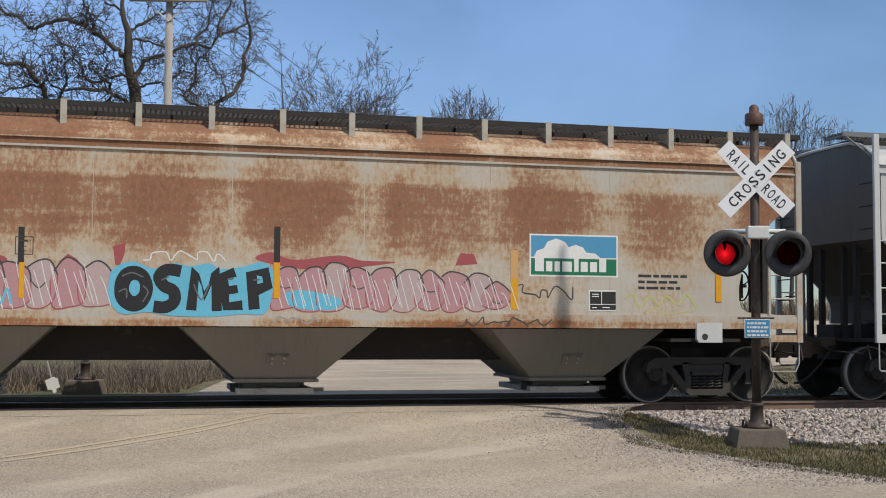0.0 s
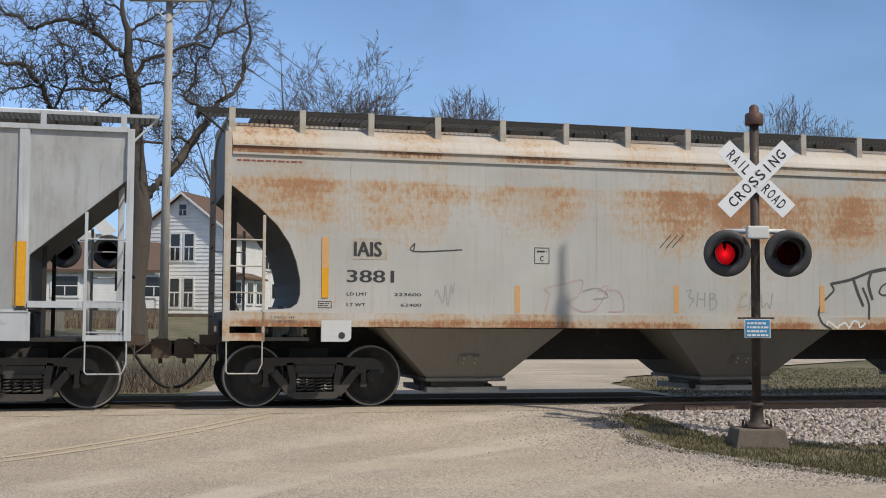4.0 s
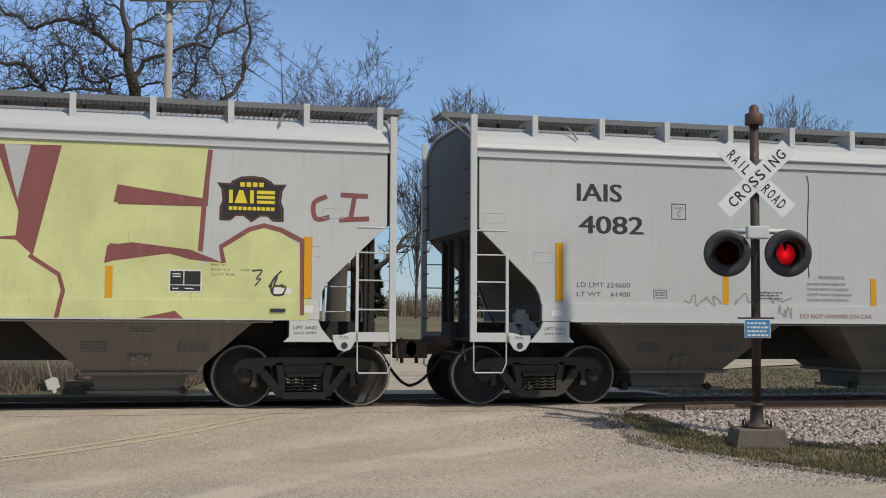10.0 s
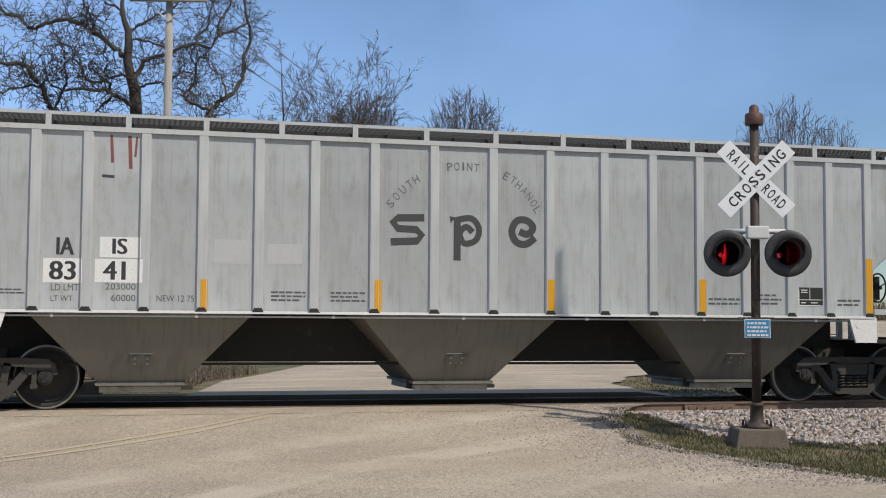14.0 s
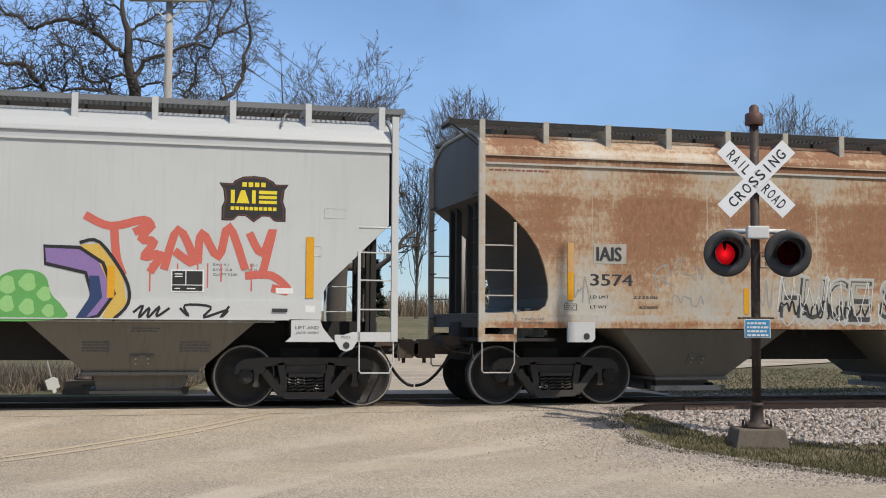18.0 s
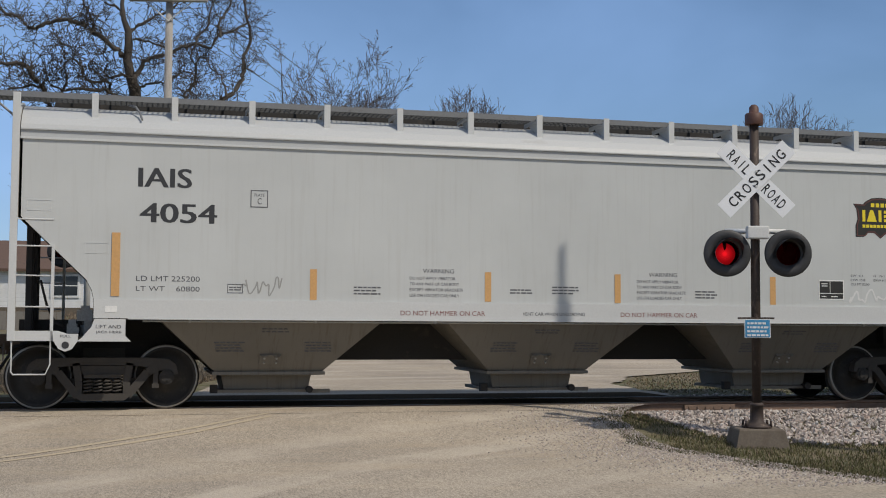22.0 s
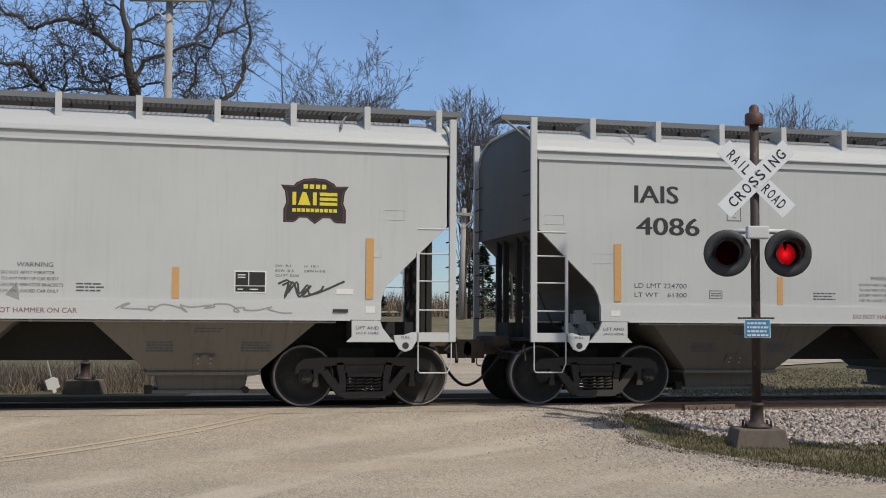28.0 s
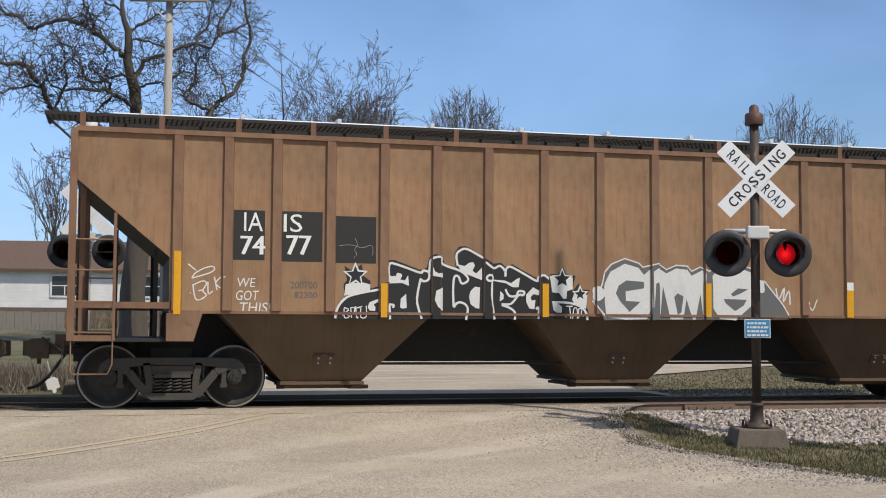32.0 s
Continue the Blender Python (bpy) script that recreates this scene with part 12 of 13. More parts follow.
line(car_4053, "coral", 0.018, [(3.66, 1.85), (3.65, 1.78)], 3, False, False)
line(car_4053, "coral", 0.018, [(3.04, 1.99), (3.05, 1.89)], 3, False, False)
line(car_4053, "coral", 0.018, [(3.95, 1.82), (3.94, 1.6)], 3, False, False)
line(car_4053, "coral", 0.018, [(2.65, 2.2), (2.64, 2.01)], 3, False, False)
line(car_4053, "coral", 0.018, [(2.86, 1.91), (2.87, 1.75)], 3, False, False)
line(car_4053, "coral", 0.018, [(3.72, 2.07), (3.73, 1.94)], 3, False, False)

# orange block with white bubble letters
fill(car_4067, "amber", [(4.24, 2.36), (5.28, 2.37), (11.43, 2.39), (11.44, 1.51), (4.24, 1.55)], 0, False)
letter(car_4067, "silver", "black", 0.027, [(4.82, 1.66), (5.28, 2.24), (5.52, 2.39), (5.93, 2.5), (6.33, 2.38), (6.45, 2.1), (6.36, 1.68), (6.39, 1.24), (5.29, 1.23), (5.05, 1.34)], 1, True)
letter(car_4067, "silver", "black", 0.027, [(6.38, 2.26), (6.68, 2.45), (7.11, 2.46), (7.35, 2.28), (7.3, 1.86), (7.5, 1.53), (7.48, 1.24), (6.41, 1.24), (6.39, 1.68)], 1, True)
letter(car_4067, "silver", "black", 0.027, [(7.37, 2.15), (7.58, 2.45), (8.02, 2.51), (8.34, 2.3), (8.41, 1.87), (8.47, 1.49), (8.43, 1.23), (7.48, 1.22), (7.5, 1.61)], 1, True)
letter(car_4067, "silver", "black", 0.027, [(8.39, 2.21), (8.68, 2.46), (9.08, 2.48), (9.32, 2.32), (9.29, 1.89), (9.38, 1.5), (9.34, 1.22), (8.43, 1.23)], 1, True)
letter(car_4067, "silver", "black", 0.027, [(9.38, 2.23), (9.72, 2.5), (10.08, 2.52), (10.33, 2.34), (10.22, 1.99), (10.39, 1.64), (10.33, 1.22), (9.34, 1.22)], 1, True)
letter(car_4067, "amber", "black", 0.013, [(5.36, 2.2), (5.5, 2.28), (5.45, 1.91), (5.55, 1.59), (5.38, 1.65), (5.3, 1.99)], 4, False)
letter(car_4067, "amber", "black", 0.013, [(5.96, 2.17), (6.27, 2.13), (6.31, 1.93), (6.1, 1.92)], 4, False)
letter(car_4067, "amber", "black", 0.013, [(6.15, 1.8), (6.29, 1.76), (6.26, 1.68)], 4, False)
letter(car_4067, "amber", "black", 0.013, [(6.44, 1.91), (6.59, 2.1), (6.56, 1.85), (6.46, 1.81)], 4, False)
letter(car_4067, "amber", "black", 0.013, [(7.84, 2.16), (8.04, 2.12), (8.08, 1.95), (7.94, 1.97)], 4, False)
letter(car_4067, "amber", "black", 0.013, [(7.89, 1.74), (8.06, 1.66), (7.98, 1.57)], 4, False)
letter(car_4067, "amber", "black", 0.013, [(8.95, 2.05), (9.17, 1.88), (9.06, 1.63), (8.9, 1.8)], 4, False)
letter(car_4067, "amber", "black", 0.013, [(9.93, 2.2), (10.13, 2.16), (10.17, 1.94), (9.94, 1.97)], 4, False)
letter(car_4067, "amber", "black", 0.013, [(10.04, 1.81), (10.22, 1.73), (10.17, 1.64)], 4, False)
line(car_4067, "black", 0.038, [(5.52, 2.29), (5.35, 2.06), (5.47, 1.57), (5.29, 1.75)], 6, False, True)
line(car_4067, "black", 0.038, [(5.92, 2.18), (6.02, 2.29), (6.35, 2.09)], 6, False, True)
line(car_4067, "black", 0.038, [(5.98, 1.92), (6.35, 1.85), (6.32, 1.66), (6.15, 1.78)], 6, False, True)
line(car_4067, "black", 0.038, [(6.59, 2.1), (6.71, 1.6), (6.46, 1.52)], 6, False, True)
line(car_4067, "black", 0.038, [(7.11, 2.11), (7.3, 1.52), (7.12, 1.65)], 6, False, True)
line(car_4067, "black", 0.038, [(7.3, 1.86), (7.52, 2.11)], 6, False, True)
line(car_4067, "black", 0.038, [(7.67, 2.12), (7.79, 1.6)], 6, False, True)
line(car_4067, "black", 0.038, [(7.78, 1.87), (8.19, 1.89), (8.34, 1.53)], 6, False, True)
line(car_4067, "black", 0.038, [(8.06, 2.12), (8.17, 1.7), (7.98, 1.53)], 6, False, True)
line(car_4067, "black", 0.038, [(8.37, 2.13), (8.43, 1.7), (8.59, 1.49)], 6, False, True)
line(car_4067, "black", 0.038, [(8.66, 2.13), (8.73, 1.54)], 6, False, True)
line(car_4067, "black", 0.038, [(8.86, 2.14), (9.22, 1.84), (9.06, 1.54)], 6, False, True)
line(car_4067, "black", 0.038, [(9.42, 1.72), (9.53, 2.15)], 6, False, True)
line(car_4067, "black", 0.038, [(9.67, 2.15), (9.76, 1.55), (9.9, 1.64)], 6, False, True)
line(car_4067, "black", 0.038, [(9.9, 2.22), (10.13, 2.25), (10.22, 1.99)], 6, False, True)
line(car_4067, "black", 0.038, [(9.96, 1.9), (10.27, 1.86), (10.22, 1.64)], 6, False, True)
line(car_4067, "black", 0.05, [(5.52, 2.24), (5.93, 2.51), (6.35, 2.34)], 6, False, True)
line(car_4067, "black", 0.05, [(6.45, 2.3), (6.77, 2.48), (7.19, 2.43), (7.37, 2.2)], 6, False, True)
line(car_4067, "black", 0.05, [(7.44, 2.24), (7.84, 2.51), (8.23, 2.48), (8.4, 2.13)], 6, False, True)
line(car_4067, "black", 0.05, [(8.5, 2.22), (8.81, 2.48), (9.22, 2.44), (9.32, 2.19)], 6, False, True)
line(car_4067, "black", 0.05, [(9.44, 2.28), (9.85, 2.55), (10.22, 2.42), (10.31, 2.08)], 6, False, True)
line(car_4067, "black", 0.022, [(5.05, 1.24), (5.11, 1.33), (5.19, 1.34), (5.26, 1.24)], 6, False, True)
line(car_4067, "black", 0.022, [(5.33, 1.25), (5.39, 1.34), (5.47, 1.34), (5.54, 1.25)], 6, False, True)
line(car_4067, "black", 0.022, [(5.6, 1.25), (5.67, 1.35), (5.75, 1.35), (5.81, 1.25)], 6, False, True)
line(car_4067, "black", 0.022, [(5.88, 1.25), (5.95, 1.36), (6.03, 1.35), (6.1, 1.25)], 6, False, True)
line(car_4067, "black", 0.022, [(6.16, 1.25), (6.23, 1.37), (6.31, 1.35), (6.38, 1.25)], 6, False, True)
line(car_4067, "black", 0.022, [(6.44, 1.25), (6.51, 1.38), (6.59, 1.35), (6.66, 1.25)], 6, False, True)
line(car_4067, "black", 0.022, [(6.73, 1.25), (6.8, 1.39), (6.88, 1.35), (6.95, 1.26)], 6, False, True)
line(car_4067, "black", 0.022, [(7.02, 1.26), (7.08, 1.34), (7.17, 1.36), (7.24, 1.26)], 6, False, True)
line(car_4067, "black", 0.022, [(7.31, 1.26), (7.37, 1.35), (7.46, 1.36), (7.53, 1.26)], 6, False, True)
line(car_4067, "black", 0.022, [(7.6, 1.26), (7.67, 1.36), (7.75, 1.36), (7.82, 1.26)], 6, False, True)
line(car_4067, "black", 0.022, [(7.89, 1.26), (7.96, 1.37), (8.05, 1.36), (8.12, 1.26)], 6, False, True)
line(car_4067, "black", 0.022, [(8.19, 1.26), (8.26, 1.38), (8.35, 1.36), (8.42, 1.26)], 6, False, True)
line(car_4067, "black", 0.022, [(8.49, 1.26), (8.56, 1.39), (8.65, 1.37), (8.72, 1.27)], 6, False, True)
line(car_4067, "black", 0.022, [(8.79, 1.27), (8.86, 1.4), (8.95, 1.37), (9.02, 1.27)], 6, False, True)
line(car_4067, "black", 0.022, [(9.09, 1.27), (9.16, 1.35), (9.25, 1.37), (9.33, 1.27)], 6, False, True)
line(car_4067, "black", 0.022, [(9.4, 1.27), (9.47, 1.36), (9.56, 1.37), (9.63, 1.27)], 6, False, True)
line(car_4067, "black", 0.022, [(9.71, 1.27), (9.78, 1.38), (9.87, 1.38), (9.94, 1.27)], 6, False, True)
line(car_4067, "black", 0.022, [(10.02, 1.27), (10.09, 1.39), (10.18, 1.38), (10.26, 1.27)], 6, False, True)
line(car_4067, "black", 0.018, [(5.36, 2.26), (5.44, 2.22), (5.51, 2.28)], 6, False, True)
line(car_4067, "black", 0.018, [(5.47, 1.51), (5.53, 1.56), (5.62, 1.47)], 6, False, True)
line(car_4067, "black", 0.018, [(5.79, 2.3), (5.87, 2.23), (5.93, 2.28)], 6, False, True)
line(car_4067, "black", 0.018, [(5.89, 1.51), (5.96, 1.59), (6.04, 1.47)], 6, False, True)
line(car_4067, "black", 0.018, [(6.22, 2.33), (6.3, 2.24), (6.37, 2.29)], 6, False, True)
line(car_4067, "black", 0.018, [(6.32, 1.51), (6.39, 1.53), (6.48, 1.47)], 6, False, True)
line(car_4067, "black", 0.018, [(6.65, 2.27), (6.74, 2.25), (6.8, 2.3)], 6, False, True)
line(car_4067, "black", 0.018, [(6.76, 1.52), (6.83, 1.55), (6.91, 1.48)], 6, False, True)
line(car_4067, "black", 0.018, [(7.09, 2.31), (7.18, 2.26), (7.25, 2.31)], 6, False, True)
line(car_4067, "black", 0.018, [(7.2, 1.52), (7.27, 1.57), (7.36, 1.48)], 6, False, True)
line(car_4067, "black", 0.018, [(7.54, 2.34), (7.63, 2.27), (7.69, 2.32)], 6, False, True)
line(car_4067, "black", 0.018, [(7.65, 1.53), (7.72, 1.6), (7.8, 1.49)], 6, False, True)
line(car_4067, "black", 0.018, [(7.99, 2.38), (8.08, 2.28), (8.15, 2.33)], 6, False, True)
line(car_4067, "black", 0.018, [(8.1, 1.53), (8.17, 1.62), (8.26, 1.49)], 6, False, True)
line(car_4067, "black", 0.018, [(8.45, 2.32), (8.54, 2.28), (8.61, 2.34)], 6, False, True)
line(car_4067, "black", 0.018, [(8.56, 1.54), (8.63, 1.56), (8.72, 1.5)], 6, False, True)
line(car_4067, "black", 0.018, [(8.91, 2.35), (9, 2.29), (9.07, 2.35)], 6, False, True)
line(car_4067, "black", 0.018, [(9.02, 1.54), (9.09, 1.58), (9.18, 1.5)], 6, False, True)
line(car_4067, "black", 0.018, [(9.38, 2.39), (9.47, 2.3), (9.54, 2.36)], 6, False, True)
line(car_4067, "black", 0.018, [(9.49, 1.55), (9.56, 1.61), (9.65, 1.5)], 6, False, True)
line(car_4067, "black", 0.018, [(9.85, 2.33), (9.94, 2.31), (10.02, 2.37)], 6, False, True)
line(car_4067, "black", 0.018, [(9.96, 1.55), (10.04, 1.63), (10.13, 1.51)], 6, False, True)
line(car_4067, "black", 0.038, [(4.77, 1.54), (4.87, 1.7), (5.03, 1.65), (5.06, 1.52), (4.95, 1.6), (4.85, 1.46), (4.93, 1.32)], 6, False, True)
letter(car_4067, "silver", "black", 0.019, [(10.41, 1.6), (10.5, 1.83), (10.69, 1.89), (10.87, 1.8), (10.92, 1.56), (10.78, 1.37), (10.57, 1.35)], 2, True)
line(car_4067, "black", 0.018, [(10.64, 1.89), (10.61, 1.34)], 5, False, True)
line(car_4067, "black", 0.018, [(10.41, 1.6), (10.92, 1.6)], 5, False, True)
line(car_4067, "black", 0.018, [(10.52, 1.83), (10.46, 1.38)], 5, False, True)
line(car_4067, "black", 0.018, [(10.78, 1.86), (10.85, 1.4)], 5, False, True)
tag_text(car_4067, "HELL", 4.4, 4.81, 2.08, 2.23, "black", 3, 0.03, 0.1, 0)
tag_text(car_4067, "CREW", 4.39, 4.81, 1.87, 2.05, "black", 3, 0.03, 0.1, 0)
tag_text(car_4067, "04-12-20", 4.28, 4.74, 1.58, 1.66, "black", 3, 0, 0, 0)
line(car_4067, "black", 0.025, [(10.5, 1.99), (10.59, 2.1), (10.57, 1.95), (10.69, 2.1), (10.7, 1.98), (10.83, 2.13), (10.86, 1.98)], 3, False, True)
line(car_4067, "black", 0.02, [(10.59, 2.17), (10.73, 2.22), (10.8, 2.17), (10.64, 2.13)], 3, False, True)
line(car_4067, "black", 0.025, [(10.99, 1.69), (11.02, 1.56), (11.11, 1.72), (11.06, 1.6), (11.17, 1.56), (11.2, 1.69), (11.27, 1.56), (11.35, 1.72), (11.39, 1.61)], 3, False, True)
part("reflector_strip", on_sheet(car_4067, poly_bm([(6.77, 1.59), (6.87, 1.59), (6.87, 2.04), (6.77, 2.04)], 0.0), 6), YELLOW, car_4067)
part("reflector_strip", on_sheet(car_4067, poly_bm([(8.82, 1.61), (8.93, 1.61), (8.93, 2.07), (8.82, 2.07)], 0.0), 6), YELLOW, car_4067)

# small faded scribbles and stains on the plain grey cars
scribble(car_4082, "pale", 0.025, 3.47, 4.12, 1.55, 1.76, 14, 1, 1)
scribble(car_4082, "pale", 0.025, 4.29, 5.31, 1.56, 1.79, 14, 2, 1)
scribble(car_4082, "pale", 0.025, 10.29, 10.94, 1.62, 1.94, 14, 3, 1)
scribble(car_4082, "pale", 0.025, 11.03, 12.04, 1.62, 1.95, 14, 4, 1)
scribble(car_4082, "pale", 0.025, 5.05, 5.31, 1.36, 1.57, 14, 5, 1)
scribble(car_4082, "pale", 0.025, 11.83, 12.35, 1.54, 1.78, 14, 6, 1)
line(car_4082, "pale", 0.015, [(8.43, 1.73), (8.39, 1.9), (8.58, 1.99), (8.73, 1.91), (8.76, 1.73), (8.57, 1.6), (8.48, 1.69)], 1, False, True)
line(car_4082, "coal", 0.02, [(5.61, 3.68), (5.64, 3.47), (5.61, 2.71), (5.63, 2.03)], 1, False, True)
fill(car_4006, "pale", [(7.74, 1.84), (7.82, 1.99), (7.97, 1.75), (8.18, 1.3), (8.03, 1.29), (7.74, 1.64)], 1, False)
fill(car_4006, "pale", [(8.74, 2.01), (8.91, 2.15), (8.79, 1.76)], 1, False)
fill(car_4006, "pale", [(9.27, 1.61), (9.42, 1.79), (9.46, 1.54)], 1, False)
line(car_4006, "coal", 0.03, [(8.05, 1.65), (8.42, 1.63), (8.46, 1.58)], 1, False, True)
line(car_4006, "coal", 0.03, [(13, 1.81), (13.15, 1.86), (13.09, 1.6), (13.21, 1.84), (13.3, 1.63), (13.39, 1.71), (13.48, 1.79), (13.36, 1.63), (13.6, 1.71), (13.66, 1.79)], 1, False, True)
line(car_4006, "coal", 0.03, [(13.06, 1.79), (13.19, 1.84), (13.13, 1.67), (13.27, 1.84), (13.31, 1.67), (13.43, 1.8), (13.49, 1.66), (13.97, 1.86)], 1, False, True)
scribble(car_4006, "pale", 0.02, 10.7, 13.07, 1.39, 1.51, 30, 5, 1)
scribble(car_4006, "pale", 0.025, 3.67, 4.51, 1.38, 1.52, 16, 2, 1)
scribble(car_4054, "white", 0.03, 12.92, 13.67, 1.61, 1.85, 14, 2, 1)
scribble(car_4054, "pale", 0.02, 3.11, 3.7, 1.63, 1.91, 18, 3, 1)

# black and white letters on the brown ribbed car
fill(car_brown, "black", [(3.7, 1.31), (3.71, 1.43), (3.77, 1.56), (3.85, 1.63), (3.83, 1.82), (3.88, 1.88), (3.84, 2.09), (3.95, 2.02), (4.1, 2.12), (4.12, 1.95), (4.23, 1.87), (4.23, 1.76), (4.36, 1.8), (4.5, 1.87), (4.49, 2.15), (4.51, 2.19), (4.59, 2.19), (4.98, 2.05), (5.08, 2.08), (5.12, 2.24), (5.21, 2.29), (5.33, 2.26), (5.35, 2.15), (5.53, 2.07), (5.51, 2.31), (5.58, 2.41), (5.69, 2.42), (5.82, 2.35), (5.97, 2.27), (5.97, 2.25), (6.11, 2.16), (6.24, 2.18), (6.31, 2.12), (6.42, 2.16), (6.56, 2.08), (6.8, 1.96), (6.91, 2.03), (7.03, 1.95), (7.03, 2.02), (7.15, 2.02), (7.23, 2.14), (7.29, 2.02), (7.44, 2), (7.4, 1.85), (7.39, 1.76), (7.49, 1.89), (7.54, 1.79), (7.67, 1.78), (7.6, 1.67), (7.62, 1.55), (7.67, 1.34)], 1, False)
line(car_brown, "white", 0.034, [(3.71, 1.32), (3.74, 1.46), (3.83, 1.59), (3.98, 1.67), (4.37, 1.75)], 3, False, True)
line(car_brown, "white", 0.034, [(4.52, 1.86), (4.51, 2.12), (4.64, 2.12), (4.98, 2.01), (5.02, 2.04), (5.09, 2.03), (5.12, 1.99), (5.11, 1.91), (5.04, 1.88), (4.98, 1.92)], 3, False, True)
line(car_brown, "white", 0.034, [(4.99, 1.91), (4.95, 1.73), (4.94, 1.55), (5.01, 1.32)], 3, False, True)
line(car_brown, "white", 0.034, [(5.12, 2), (5.14, 2.19), (5.21, 2.24), (5.31, 2.24), (5.33, 2.14), (5.61, 2.04), (5.72, 1.94), (5.7, 1.88), (5.62, 1.86), (5.57, 1.96), (5.51, 1.95), (5.49, 1.77), (5.5, 1.5)], 3, False, True)
line(car_brown, "white", 0.034, [(5.5, 1.5), (5.57, 1.57), (5.67, 1.55), (5.72, 1.47), (5.69, 1.31)], 3, False, True)
line(car_brown, "white", 0.034, [(5.56, 2.12), (5.54, 2.28), (5.61, 2.36), (5.72, 2.37), (5.97, 2.24)], 3, False, True)
line(car_brown, "white", 0.034, [(4.52, 1.52), (4.53, 1.31)], 3, False, True)
line(car_brown, "white", 0.034, [(4.51, 1.53), (4.58, 1.52), (4.57, 1.48)], 3, False, True)
line(car_brown, "white", 0.034, [(5.99, 2.18), (6.1, 2.1), (6.15, 2.1), (6.21, 2.13), (6.27, 2.1), (6.3, 2.05)], 3, False, True)
line(car_brown, "white", 0.034, [(6.31, 1.97), (6.32, 2.08), (6.39, 2.12), (6.56, 2.04), (6.81, 1.91), (6.83, 1.96), (6.91, 2), (7, 1.94)], 3, False, True)
line(car_brown, "white", 0.034, [(6.12, 1.92), (6.08, 1.9), (6.02, 1.91), (6.01, 1.96), (6.07, 1.99), (6.11, 1.95), (6.09, 1.83), (6.09, 1.67), (6.14, 1.32)], 3, False, True)
line(car_brown, "white", 0.034, [(6.31, 1.78), (6.37, 1.68), (6.48, 1.68), (6.52, 1.75), (6.61, 1.74), (6.59, 1.69), (6.52, 1.69), (6.4, 1.56), (6.25, 1.55)], 3, False, True)
line(car_brown, "white", 0.034, [(6.25, 1.54), (6.37, 1.5), (6.46, 1.43), (6.46, 1.32)], 3, False, True)
line(car_brown, "white", 0.034, [(6.84, 1.33), (6.84, 1.5), (6.8, 1.48)], 3, False, True)
line(car_brown, "white", 0.034, [(7.06, 1.59), (7.34, 1.58), (7.53, 1.52), (7.62, 1.41), (7.63, 1.32)], 3, False, True)
fill(car_brown, "white", [(4.52, 1.85), (4.53, 1.95), (4.61, 1.95), (4.63, 2), (4.69, 1.99), (4.71, 1.96), (4.68, 1.9), (4.75, 1.89), (4.8, 1.97), (4.81, 1.81), (4.7, 1.85), (4.52, 1.84)], 4, False)
fill(car_brown, "white", [(4.68, 1.49), (4.69, 1.62), (4.77, 1.69), (4.78, 1.48), (4.71, 1.47)], 4, False)
fill(car_brown, "white", [(5.2, 1.6), (5.22, 1.74), (5.33, 1.79), (5.33, 1.44), (5.25, 1.5)], 4, False)
fill(car_brown, "white", [(5.17, 1.96), (5.17, 2.1), (5.2, 2.03), (5.26, 2), (5.33, 2.01), (5.33, 1.94)], 4, False)
fill(car_brown, "white", [(5.56, 2.14), (5.67, 2.12), (5.74, 2.17), (5.8, 2.18), (5.83, 2.13), (5.79, 2.05), (5.85, 2.01), (5.94, 2.1), (5.94, 1.91), (5.69, 2), (5.61, 2.04)], 4, False)
fill(car_brown, "white", [(5.74, 1.66), (5.76, 1.74), (5.83, 1.81), (5.91, 1.8), (5.9, 1.48), (5.84, 1.49), (5.76, 1.55)], 4, False)
fill(car_brown, "white", [(4.19, 1.49), (4.22, 1.56), (4.35, 1.61), (4.35, 1.57), (4.28, 1.53), (4.31, 1.48), (4.3, 1.43), (4.22, 1.44)], 4, False)
fill(car_brown, "white", [(6.12, 1.92), (6.3, 1.91), (6.4, 1.87), (6.48, 1.93), (6.54, 1.96), (6.52, 1.81), (6.42, 1.81), (6.31, 1.87), (6.12, 1.9)], 4, False)
fill(car_brown, "white", [(6.23, 1.75), (6.28, 1.7), (6.28, 1.63), (6.22, 1.59)], 4, False)
fill(car_brown, "white", [(6.64, 1.7), (6.75, 1.81), (6.86, 1.76), (6.84, 1.69), (6.76, 1.71), (6.71, 1.66), (6.73, 1.61), (6.79, 1.62), (6.77, 1.48), (6.69, 1.49), (6.64, 1.59)], 4, False)
fill(car_brown, "white", [(7.06, 1.57), (7.14, 1.58), (7.22, 1.51), (7.21, 1.43), (7.13, 1.43), (7.08, 1.47)], 4, False)
fill(car_brown, "white", [(7.02, 1.99), (7.16, 1.99), (7.39, 1.97), (7.39, 1.79), (7.3, 1.76), (7.29, 1.65), (7.24, 1.64), (7.17, 1.73), (7.06, 1.74)], 4, False)
fill(car_brown, "white", [(7.38, 1.63), (7.42, 1.74), (7.56, 1.74), (7.63, 1.7), (7.61, 1.49), (7.42, 1.57)], 4, False)
fill(car_brown, "white", [(3.84, 1.65), (3.86, 1.82), (3.95, 1.84), (4.12, 1.85), (4.23, 1.82), (4.22, 1.73), (4.01, 1.69)], 4, False)
fill(car_brown, "white", [(4, 2.15), (4.06, 2.03), (4.19, 2.02), (4.09, 1.93), (4.12, 1.8), (4.01, 1.86), (3.9, 1.79), (3.93, 1.92), (3.82, 2.01), (3.95, 2.02)], 5, False)
